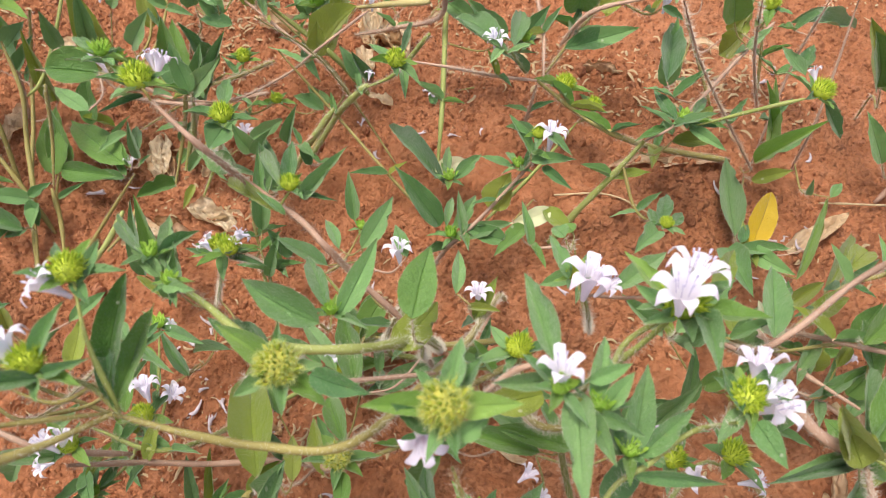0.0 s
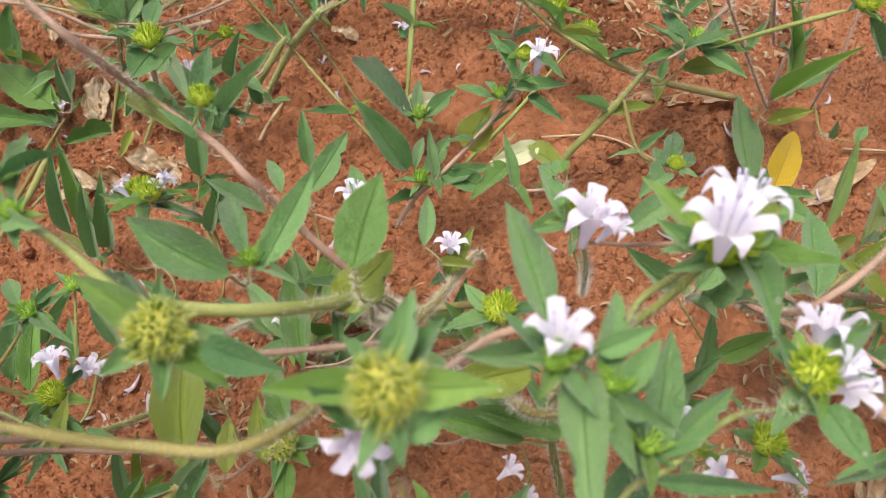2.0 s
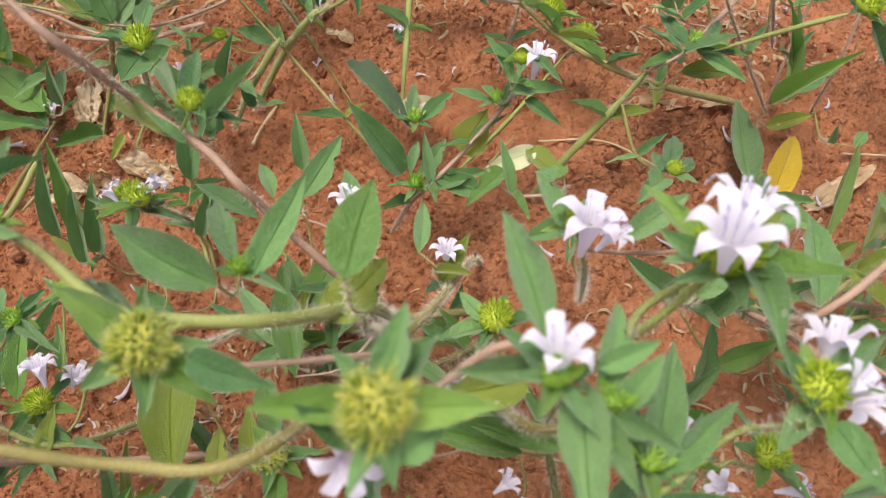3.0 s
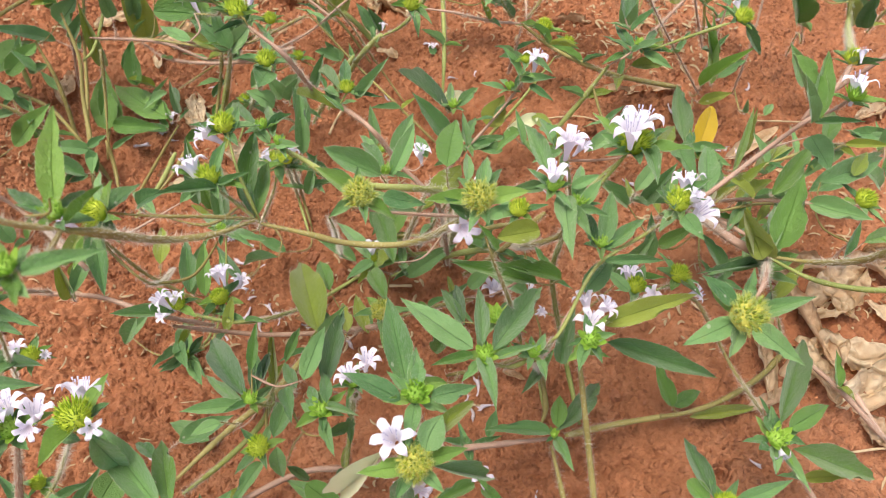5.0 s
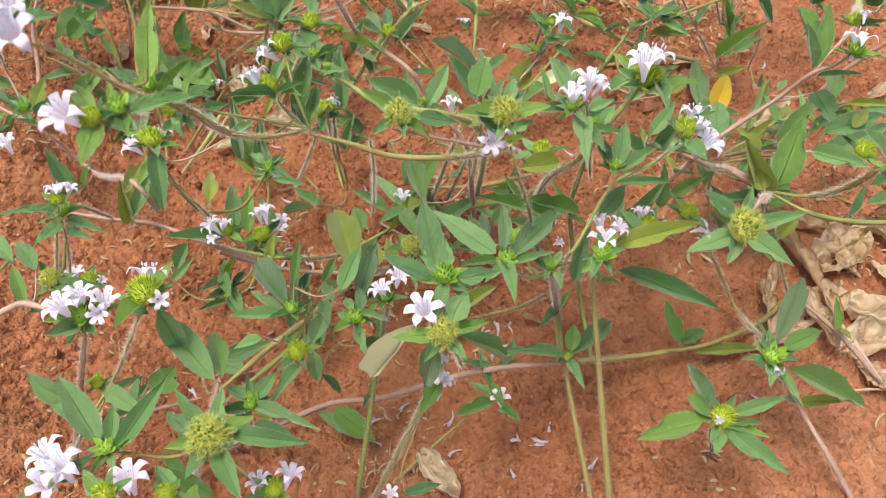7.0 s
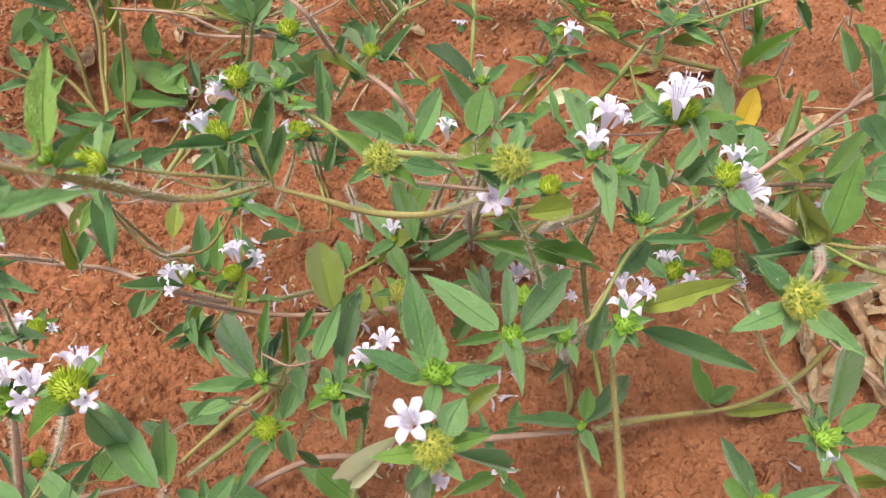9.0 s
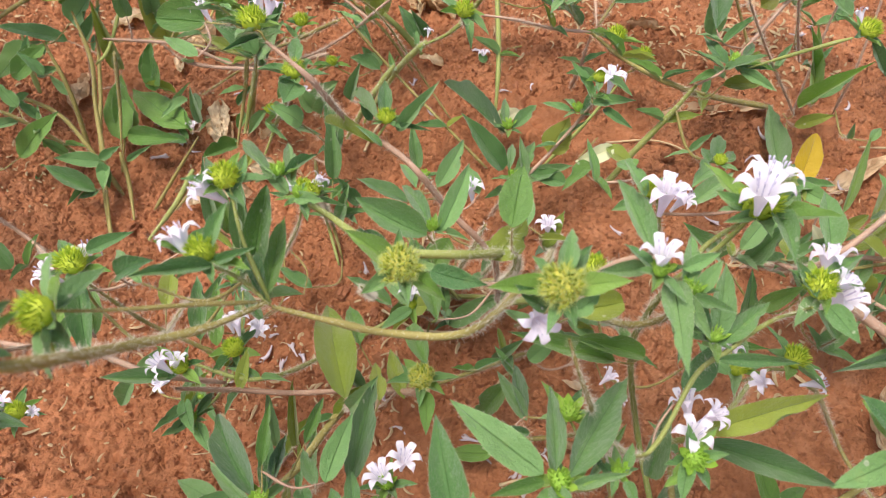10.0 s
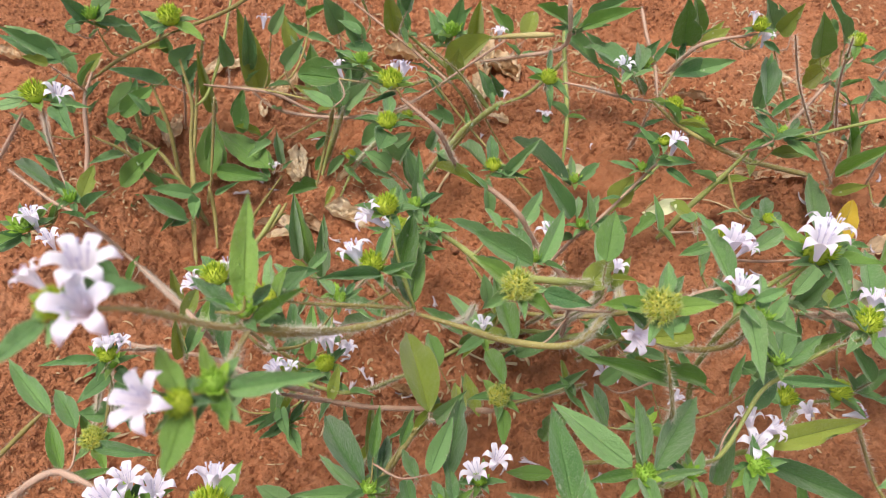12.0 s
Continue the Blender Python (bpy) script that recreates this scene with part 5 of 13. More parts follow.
leaf(p, (-0.0214, 0.0070, 0.1640), (-0.0261, 0.0317, 0.1675), 0.0097, (-0.01, -0.14, 0.99))
leaf(p, (-0.0185, 0.0038, 0.1691), (-0.0170, 0.0125, 0.1671), 0.0050, (0.10, 0.20, 0.97))
leaf(p, (-0.0230, 0.0009, 0.1669), (-0.0377, 0.0074, 0.1711), 0.0067, (0.13, -0.32, 0.94))
leaf(p, (-0.0147, 0.0013, 0.1674), (-0.0031, 0.0033, 0.1691), 0.0064, (-0.09, -0.29, 0.95))
leaf(p, (0.0016, 0.0142, 0.0457), (-0.0133, 0.0064, 0.0518), 0.0073, (0.38, -0.00, 0.92), "d")
leaf(p, (0.0053, 0.0131, 0.0450), (0.0121, 0.0046, 0.0512), 0.0064, (-0.45, 0.26, 0.85), "d")
leaf(p, (0.0045, 0.0185, 0.0408), (-0.0090, 0.0263, 0.0419), 0.0051, (-0.03, -0.20, 0.98))
leaf(p, (-0.0495, 0.0442, 0.0472), (-0.0501, 0.0577, 0.0529), 0.0047, (0.02, -0.38, 0.92))
leaf(p, (-0.0495, 0.0442, 0.0472), (-0.0489, 0.0319, 0.0537), 0.0046, (-0.02, 0.46, 0.89), "d")
leaf(p, (-0.0570, 0.0357, 0.0071), (-0.0593, 0.0267, 0.0151), 0.0045, (0.16, 0.64, 0.76))
leaf(p, (-0.0570, 0.0357, 0.0071), (-0.0538, 0.0486, 0.0114), 0.0041, (-0.08, -0.30, 0.95), "o")
leaf(p, (0.0011, 0.0245, 0.0430), (-0.0035, 0.0373, 0.0552), 0.0054, (0.23, -0.63, 0.75))
leaf(p, (0.0011, 0.0245, 0.0430), (0.0060, 0.0110, 0.0522), 0.0057, (-0.18, 0.51, 0.84), "d")
# seed pod
p = plant((-0.058, 0.101, -0.029), "hairy herb with no open flowers and fuzzy yellowish heads")
stem(p, 0.00103, "p", (-0.1285, 0.0852, 0.0626), (-0.1118, 0.0954, 0.0365), (-0.0914, 0.0988, 0.0251), (-0.0630, 0.1026, 0.0188), (-0.0371, 0.0883, 0.0486))
stem(p, 0.00085, "b", (-0.0342, 0.0881, 0.0530), (-0.0149, 0.0995, 0.0440), (0.0104, 0.1243, 0.0089))
stem(p, 0.00092, "g", (-0.1381, 0.1107, 0.0321), (-0.1041, 0.1007, 0.0356), (-0.0817, 0.1387, -0.0143), (-0.0354, 0.1593, -0.0033), (-0.0016, 0.1453, 0.0235))
stem(p, 0.00066, "b", (-0.0355, 0.0885, 0.0586), (-0.0350, 0.0872, 0.0533), (-0.0342, 0.0881, 0.0530))
stem(p, 0.00047, "p", (-0.0652, 0.0846, 0.0526), (-0.0539, 0.0849, 0.0428), (-0.0469, 0.0936, 0.0375))
stem(p, 0.00047, "b", (-0.0624, 0.1123, 0.0422), (-0.0562, 0.1026, 0.0361), (-0.0533, 0.0972, 0.0300))
stem(p, 0.00047, "b", (-0.0514, 0.0823, 0.0557), (-0.0542, 0.0792, 0.0512), (-0.0581, 0.0848, 0.0465))
stem(p, 0.00047, "p", (-0.0554, 0.0389, 0.0918), (-0.0487, 0.0378, 0.0889), (-0.0431, 0.0371, 0.0897))
head(p, (-0.0355, 0.0888, 0.0622), 0.0117, (0.00, 0.09, 1.00), "y")
leaf(p, (-0.0335, 0.0931, 0.0652), (-0.0409, 0.1113, 0.0605), 0.0099, (-0.19, 0.18, 0.97), "d")
leaf(p, (-0.0338, 0.0844, 0.0591), (-0.0336, 0.0683, 0.0608), 0.0074, (0.03, 0.10, 0.99), "d")
leaf(p, (-0.0652, 0.0846, 0.0526), (-0.0811, 0.1412, 0.0351), 0.0179, (-0.08, 0.27, 0.96), "o")
leaf(p, (-0.0624, 0.1123, 0.0422), (-0.0695, 0.1354, 0.0350), 0.0101, (-0.12, 0.27, 0.96), "d")
leaf(p, (-0.0514, 0.0823, 0.0557), (-0.0546, 0.1009, 0.0516), 0.0071, (-0.03, 0.21, 0.98), "o")
leaf(p, (-0.0554, 0.0389, 0.0918), (-0.0511, 0.0804, 0.0765), 0.0107, (0.16, 0.33, 0.93))
leaf(p, (-0.1118, 0.0954, 0.0365), (-0.1138, 0.0836, 0.0446), 0.0049, (0.09, 0.55, 0.83))
leaf(p, (-0.1118, 0.0954, 0.0365), (-0.1094, 0.1100, 0.0442), 0.0061, (-0.08, -0.46, 0.89), "o")
leaf(p, (-0.0630, 0.1026, 0.0188), (-0.0738, 0.1146, 0.0272), 0.0068, (0.31, -0.34, 0.89))
leaf(p, (-0.0630, 0.1026, 0.0188), (-0.0570, 0.0959, 0.0263), 0.0037, (-0.42, 0.47, 0.77))
leaf(p, (-0.0149, 0.0995, 0.0440), (-0.0238, 0.0973, 0.0519), 0.0039, (0.63, 0.16, 0.76), "d")
leaf(p, (-0.0149, 0.0995, 0.0440), (-0.0042, 0.1021, 0.0494), 0.0046, (-0.42, -0.10, 0.90))
leaf(p, (-0.1041, 0.1007, 0.0356), (-0.0917, 0.0980, 0.0393), 0.0043, (-0.27, 0.06, 0.96))
leaf(p, (-0.1041, 0.1007, 0.0356), (-0.1162, 0.1034, 0.0415), 0.0048, (0.42, -0.09, 0.90))
# mid left
p = plant((-0.088, 0.043, -0.041), "hairy herb with no open flowers and bristly green heads")
stem(p, 0.00128, "b", (-0.1254, 0.0239, 0.0372), (-0.1118, 0.0375, 0.0387), (-0.0987, 0.0461, 0.0452), (-0.0829, 0.0555, 0.0522), (-0.0717, 0.0841, 0.0343), (-0.0621, 0.0986, 0.0256))
stem(p, 0.00097, "g", (-0.1196, 0.0172, 0.0410), (-0.0975, 0.0239, 0.0614), (-0.0837, 0.0370, 0.0656), (-0.0774, 0.0440, 0.0780))
stem(p, 0.00066, "g", (-0.0829, 0.0350, 0.0914), (-0.0769, 0.0374, 0.0812), (-0.0774, 0.0440, 0.0780))
stem(p, 0.00066, "b", (-0.0543, 0.0266, 0.0981), (-0.0548, 0.0320, 0.0924), (-0.0554, 0.0389, 0.0918))
stem(p, 0.00066, "b", (-0.0788, 0.0190, 0.0841), (-0.0787, 0.0245, 0.0773), (-0.0784, 0.0368, 0.0837))
stem(p, 0.00066, "g", (-0.1324, 0.0868, 0.0263), (-0.1269, 0.1037, 0.0154), (-0.1227, 0.1146, 0.0252))
head(p, (-0.0824, 0.0352, 0.0936), 0.0076, (0.21, 0.08, 0.97), "b")
head(p, (-0.0543, 0.0267, 0.1008), 0.0091, (-0.00, 0.03, 1.00), "b")
head(p, (-0.0791, 0.0188, 0.0871), 0.0102, (-0.11, -0.05, 0.99), "s")
head(p, (-0.1324, 0.0870, 0.0284), 0.0068, (0.00, 0.09, 1.00), "b")
leaf(p, (-0.0840, 0.0361, 0.0942), (-0.1038, 0.0673, 0.0826), 0.0122, (-0.19, 0.23, 0.95))
leaf(p, (-0.0806, 0.0369, 0.0949), (-0.0830, 0.0562, 0.0902), 0.0065, (0.07, 0.24, 0.97))
leaf(p, (-0.0856, 0.0334, 0.0923), (-0.1058, 0.0302, 0.0968), 0.0068, (0.25, -0.24, 0.94))
leaf(p, (-0.0795, 0.0378, 0.0955), (-0.0782, 0.0585, 0.0883), 0.0051, (0.19, 0.31, 0.93))
leaf(p, (-0.0841, 0.0325, 0.0916), (-0.1033, 0.0506, 0.0821), 0.0056, (-0.32, 0.15, 0.93))
leaf(p, (-0.0558, 0.0288, 0.1023), (-0.0600, 0.0369, 0.0985), 0.0048, (-0.23, 0.31, 0.92))
leaf(p, (-0.0526, 0.0278, 0.1017), (-0.0413, 0.0223, 0.1052), 0.0039, (-0.33, -0.08, 0.94))
leaf(p, (-0.0525, 0.0287, 0.1023), (-0.0549, 0.0431, 0.0983), 0.0057, (-0.01, 0.27, 0.96))
leaf(p, (-0.0559, 0.0244, 0.0992), (-0.0632, 0.0316, 0.0971), 0.0053, (-0.24, 0.05, 0.97))
leaf(p, (-0.0538, 0.0235, 0.0986), (-0.0497, 0.0111, 0.1005), 0.0055, (-0.05, 0.14, 0.99))
leaf(p, (-0.0781, 0.0143, 0.0839), (-0.0858, -0.0031, 0.0895), 0.0066, (0.31, 0.16, 0.94))
leaf(p, (-0.0735, 0.0213, 0.0890), (-0.0702, 0.0405, 0.0846), 0.0091, (0.20, 0.19, 0.96))
leaf(p, (-0.0725, 0.0186, 0.0871), (-0.0717, 0.0108, 0.0744), 0.0076, (0.20, -0.83, 0.52))
leaf(p, (-0.1324, 0.0886, 0.0295), (-0.1385, 0.1052, 0.0271), 0.0076, (0.02, 0.15, 0.99))
leaf(p, (-0.1339, 0.0859, 0.0276), (-0.1420, 0.0784, 0.0314), 0.0058, (0.46, -0.05, 0.89))
leaf(p, (-0.1308, 0.0851, 0.0271), (-0.1234, 0.0732, 0.0282), 0.0073, (-0.04, 0.07, 1.00))
leaf(p, (-0.1304, 0.0881, 0.0292), (-0.1269, 0.1012, 0.0246), 0.0048, (0.35, 0.23, 0.91))
leaf(p, (-0.0717, 0.0841, 0.0343), (-0.0823, 0.0759, 0.0451), 0.0048, (0.49, 0.38, 0.78))
leaf(p, (-0.0717, 0.0841, 0.0343), (-0.0611, 0.0923, 0.0450), 0.0055, (-0.49, -0.38, 0.78), "o")
# lilac left
p = plant((-0.146, 0.119, -0.054), "hairy herb with many lilac-white flowers and bristly green heads")
stem(p, 0.00091, "p", (-0.2073, 0.1009, 0.0769), (-0.1814, 0.0971, 0.0749), (-0.1595, 0.0966, 0.0708), (-0.1364, 0.0901, 0.0651), (-0.1174, 0.0980, 0.0382))
stem(p, 0.00078, "b", (-0.1534, 0.1100, 0.1003), (-0.1462, 0.1135, 0.0644), (-0.1378, 0.1152, 0.0465), (-0.1227, 0.1146, 0.0252))
stem(p, 0.00132, "g", (-0.1989, 0.2163, -0.0281), (-0.1795, 0.2301, -0.0105), (-0.1688, 0.2428, 0.0024))
stem(p, 0.00066, "b", (-0.1216, 0.0865, 0.0767), (-0.1290, 0.0902, 0.0666), (-0.1364, 0.0901, 0.0651))
stem(p, 0.00066, "b", (-0.1165, 0.1131, 0.0355), (-0.1211, 0.1116, 0.0259), (-0.1246, 0.1147, 0.0278))
stem(p, 0.00066, "g", (-0.1175, 0.1512, 0.0416), (-0.1188, 0.1302, 0.0248), (-0.1165, 0.1131, 0.0355))
stem(p, 0.00047, "b", (-0.1333, 0.1201, 0.0336), (-0.1331, 0.1169, 0.0318), (-0.1283, 0.1148, 0.0332))
stem(p, 0.00047, "p", (-0.1682, 0.0930, 0.0766), (-0.1692, 0.0942, 0.0718), (-0.1677, 0.0968, 0.0723))
stem(p, 0.00047, "b", (-0.1634, 0.0891, 0.0869), (-0.1647, 0.0918, 0.0833), (-0.1682, 0.0930, 0.0766))
h = head(p, (-0.1216, 0.0867, 0.0794), 0.0092, (0.00, 0.09, 1.00), "s")
flower(h, (-0.1274, 0.0853, 0.0864), 0.0105, (-0.54, 0.08, 0.84))
flower(h, (-0.1217, 0.0876, 0.0841), 0.0091, (0.12, 0.46, 0.88))
flower(h, (-0.1244, 0.0756, 0.0878), 0.0068, (-0.46, -0.67, 0.59))
h = head(p, (-0.1165, 0.1134, 0.0388), 0.0110, (0.00, 0.09, 1.00), "s")
flower(h, (-0.1141, 0.1215, 0.0516), 0.0120, (-0.10, 0.39, 0.92))
flower(h, (-0.1117, 0.1289, 0.0259), 0.0116, (0.78, 0.08, 0.62))
h = head(p, (-0.1172, 0.1518, 0.0439), 0.0079, (0.11, 0.24, 0.96), "b")
flower(h, (-0.1118, 0.1516, 0.0439), 0.0055, (0.78, 0.08, 0.62))
leaf(p, (-0.1229, 0.0836, 0.0772), (-0.1465, 0.0811, 0.0829), 0.0067, (0.26, -0.30, 0.92))
leaf(p, (-0.1432, 0.0875, 0.0672), (-0.1525, 0.0831, 0.0517), 0.0085, (-0.34, -0.83, 0.44))
leaf(p, (-0.1237, 0.1144, 0.0392), (-0.1254, 0.1395, 0.0495), 0.0088, (0.16, -0.36, 0.92), "d")
leaf(p, (-0.1333, 0.1201, 0.0336), (-0.1386, 0.1482, 0.0409), 0.0109, (0.15, -0.22, 0.96))
leaf(p, (-0.1682, 0.0930, 0.0766), (-0.1644, 0.0952, 0.1041), 0.0066, (0.31, -0.95, 0.03), "o")
leaf(p, (-0.1580, 0.1019, 0.0746), (-0.1645, 0.1224, 0.0760), 0.0097, (0.14, -0.03, 0.99), "d")
leaf(p, (-0.1634, 0.0891, 0.0869), (-0.1585, 0.1148, 0.0923), 0.0078, (0.26, -0.25, 0.93))
leaf(p, (-0.1143, 0.1499, 0.0427), (-0.0967, 0.1397, 0.0504), 0.0063, (-0.45, -0.10, 0.89))
leaf(p, (-0.1211, 0.1116, 0.0259), (-0.1314, 0.1164, 0.0356), 0.0050, (0.59, -0.27, 0.76), "o")
leaf(p, (-0.1211, 0.1116, 0.0259), (-0.1079, 0.1055, 0.0330), 0.0053, (-0.40, 0.19, 0.90))
leaf(p, (-0.1188, 0.1302, 0.0248), (-0.1228, 0.1456, 0.0310), 0.0051, (0.09, -0.36, 0.93))
leaf(p, (-0.1188, 0.1302, 0.0248), (-0.1157, 0.1186, 0.0298), 0.0036, (-0.10, 0.38, 0.92))
# big left head
p = plant((-0.120, -0.002, -0.034), "hairy herb with few lilac-white flowers and bristly green heads")
stem(p, 0.00062, "g", (-0.1204, 0.0024, 0.1446), (-0.1524, 0.0097, 0.0840), (-0.1712, -0.0002, 0.0587), (-0.2162, 0.0114, -0.0240))
stem(p, 0.00099, "p", (-0.0951, -0.0141, 0.1286), (-0.0995, -0.0179, 0.1170), (-0.1128, -0.0200, 0.0796), (-0.1525, -0.0081, -0.0301))
stem(p, 0.00066, "b", (-0.1168, 0.0053, 0.1493), (-0.1175, 0.0048, 0.1473), (-0.1204, 0.0024, 0.1446))
stem(p, 0.00066, "b", (-0.1705, 0.0176, 0.0586), (-0.1682, 0.0106, 0.0556), (-0.1712, -0.0002, 0.0587))
stem(p, 0.00066, "g", (-0.0861, -0.0180, 0.1163), (-0.0938, -0.0204, 0.1142), (-0.0995, -0.0179, 0.1170))
stem(p, 0.00047, "b", (-0.1363, 0.0039, 0.0803), (-0.1466, 0.0034, 0.0776), (-0.1548, 0.0085, 0.0808))
stem(p, 0.00047, "p", (-0.0771, 0.0346, -0.0080), (-0.0726, 0.0355, -0.0089), (-0.0600, 0.0291, -0.0087))
h = head(p, (-0.1168, 0.0061, 0.1530), 0.0126, (0.00, 0.20, 0.98), "s")
flower(h, (-0.1193, 0.0175, 0.1481), 0.0146, (0.02, 0.72, 0.70))
flower(h, (-0.1091, 0.0002, 0.1576), 0.0068, (0.42, -0.62, 0.66))
head(p, (-0.1705, 0.0178, 0.0608), 0.0075, (0.00, 0.09, 1.00), "s")
head(p, (-0.0861, -0.0179, 0.1187), 0.0082, (-0.00, 0.03, 1.00), "b")
leaf(p, (-0.1126, 0.0016, 0.1499), (-0.1101, -0.0012, 0.1200), 0.0091, (0.68, -0.73, 0.13))
leaf(p, (-0.1152, 0.0003, 0.1489), (-0.1261, 0.0041, 0.1456), 0.0043, (-0.31, -0.07, 0.95))
leaf(p, (-0.0969, -0.0136, 0.1289), (-0.1224, 0.0139, 0.1239), 0.0117, (-0.09, 0.10, 0.99))
leaf(p, (-0.0941, -0.0130, 0.1294), (-0.1043, 0.0125, 0.1202), 0.0084, (-0.02, 0.33, 0.94), "d")
leaf(p, (-0.1363, 0.0039, 0.0803), (-0.1318, 0.0168, 0.0789), 0.0145, (0.29, 0.00, 0.96), "d")
leaf(p, (-0.1526, 0.0053, 0.0809), (-0.1405, 0.0093, 0.0840), 0.0045, (-0.13, -0.34, 0.93))
leaf(p, (-0.1558, 0.0054, 0.0808), (-0.1346, -0.0080, 0.0897), 0.0085, (-0.30, 0.15, 0.94))
leaf(p, (-0.0848, -0.0165, 0.1198), (-0.0788, -0.0073, 0.1204), 0.0065, (0.16, -0.17, 0.97))
leaf(p, (-0.0879, -0.0164, 0.1198), (-0.0959, -0.0106, 0.1176), 0.0056, (-0.21, 0.08, 0.97))
leaf(p, (-0.0880, -0.0194, 0.1177), (-0.0940, -0.0223, 0.1245), 0.0056, (0.75, 0.03, 0.66))
leaf(p, (-0.0834, -0.0188, 0.1182), (-0.0617, -0.0292, 0.1265), 0.0062, (-0.34, 0.04, 0.94))
leaf(p, (-0.0771, 0.0346, -0.0080), (-0.0565, 0.0201, -0.0138), 0.0143, (0.12, -0.22, 0.97), "d")
# flowers left near
p = plant((-0.153, 0.024, -0.039), "hairy herb with many lilac-white flowers and fuzzy yellowish heads")
stem(p, 0.00130, "p", (-0.1592, 0.0177, 0.1034), (-0.1764, 0.0157, 0.0636), (-0.1902, 0.0107, 0.0294), (-0.2119, 0.0056, -0.0232))
stem(p, 0.00061, "g", (-0.1777, 0.0664, 0.1136), (-0.1942, 0.0732, 0.0713), (-0.2498, 0.1106, -0.0380))
stem(p, 0.00062, "p", (-0.1863, 0.0738, 0.1150), (-0.1758, 0.0768, 0.1102), (-0.1792, 0.0979, 0.0744))
stem(p, 0.00066, "g", (-0.1533, 0.0165, 0.1176), (-0.1579, 0.0178, 0.1067), (-0.1592, 0.0177, 0.1034))
stem(p, 0.00066, "b", (-0.2030, 0.0872, 0.0325), (-0.2083, 0.0904, 0.0280), (-0.2151, 0.0872, 0.0303))
stem(p, 0.00066, "b", (-0.1812, 0.0449, 0.0989), (-0.1845, 0.0567, 0.0907), (-0.1839, 0.0690, 0.0977))
stem(p, 0.00066, "g", (-0.0801, -0.0396, 0.0916), (-0.0939, -0.0297, 0.0810), (-0.1095, -0.0195, 0.0890))
stem(p, 0.00066, "b", (-0.0958, -0.0315, 0.1227), (-0.0960, -0.0248, 0.1140), (-0.0945, -0.0201, 0.1146))
stem(p, 0.00066, "b", (-0.1282, -0.0364, 0.1247), (-0.1112, -0.0345, 0.1130), (-0.0958, -0.0315, 0.1227))
stem(p, 0.00047, "b", (-0.0383, -0.0141, 0.0086), (-0.0404, -0.0016, 0.0057), (-0.0354, 0.0148, 0.0056))
h = head(p, (-0.1534, 0.0163, 0.1209), 0.0111, (-0.00, -0.06, 1.00), "b")
flower(h, (-0.1545, 0.0236, 0.1260), 0.0131, (0.01, 0.24, 0.97))
flower(h, (-0.1443, 0.0217, 0.1249), 0.0119, (0.34, 0.15, 0.93))
flower(h, (-0.1581, 0.0159, 0.1302), 0.0134, (-0.21, -0.05, 0.98))
flower(h, (-0.1435, 0.0126, 0.1282), 0.0088, (0.21, -0.74, 0.63))
h = head(p, (-0.2030, 0.0875, 0.0356), 0.0101, (0.00, 0.09, 1.00), "s")
flower(h, (-0.2102, 0.0911, 0.0392), 0.0112, (0.01, 0.24, 0.97))
flower(h, (-0.1960, 0.0877, 0.0359), 0.0062, (0.78, 0.08, 0.62))
h = head(p, (-0.1748, 0.0659, 0.1204), 0.0088, (0.00, 0.09, 1.00), "b")
flower(h, (-0.1769, 0.0708, 0.1238), 0.0105, (-0.10, 0.39, 0.92))
head(p, (-0.1812, 0.0452, 0.1018), 0.0098, (0.00, 0.09, 1.00), "y")
h = head(p, (-0.0801, -0.0394, 0.0941), 0.0086, (-0.00, 0.09, 1.00), "s")
flower(h, (-0.0859, -0.0366, 0.0960), 0.0098, (-0.31, 0.24, 0.92))
flower(h, (-0.0741, -0.0343, 0.0978), 0.0110, (0.32, 0.45, 0.84))
head(p, (-0.0958, -0.0324, 0.1271), 0.0150, (-0.01, -0.19, 0.98), "y")
h = head(p, (-0.1282, -0.0363, 0.1270), 0.0078, (-0.00, 0.03, 1.00), "b")
flower(h, (-0.1361, -0.0455, 0.1393), 0.0145, (-0.11, 0.06, 0.99))
flower(h, (-0.1192, -0.0449, 0.1273), 0.0138, (-0.00, 0.17, 0.99))
flower(p, (-0.0451, -0.0140, 0.0086), 0.0088, (-0.00, 0.09, 1.00))
leaf(p, (-0.1553, 0.0137, 0.1125), (-0.1458, 0.0249, 0.1207), 0.0063, (0.02, -0.60, 0.80))
leaf(p, (-0.1544, 0.0131, 0.1186), (-0.1604, 0.0058, 0.1262), 0.0081, (0.70, 0.16, 0.69))
leaf(p, (-0.2087, 0.0865, 0.0347), (-0.2240, 0.0823, 0.0405), 0.0114, (0.40, -0.24, 0.89))
leaf(p, (-0.2115, 0.0843, 0.0331), (-0.1934, 0.0784, 0.0431), 0.0081, (-0.50, -0.09, 0.86))
leaf(p, (-0.1727, 0.0631, 0.1185), (-0.1553, 0.0547, 0.1237), 0.0058, (-0.31, -0.06, 0.95))
leaf(p, (-0.1749, 0.0623, 0.1179), (-0.1810, 0.0508, 0.1204), 0.0068, (0.45, -0.05, 0.89))
leaf(p, (-0.1728, 0.0595, 0.1160), (-0.1597, 0.0519, 0.1216), 0.0044, (-0.37, 0.04, 0.93))
leaf(p, (-0.1315, -0.0342, 0.1254), (-0.1503, -0.0119, 0.1283), 0.0110, (0.12, -0.03, 0.99))
leaf(p, (-0.1280, -0.0349, 0.1249), (-0.1317, -0.0190, 0.1235), 0.0063, (0.18, 0.12, 0.98))
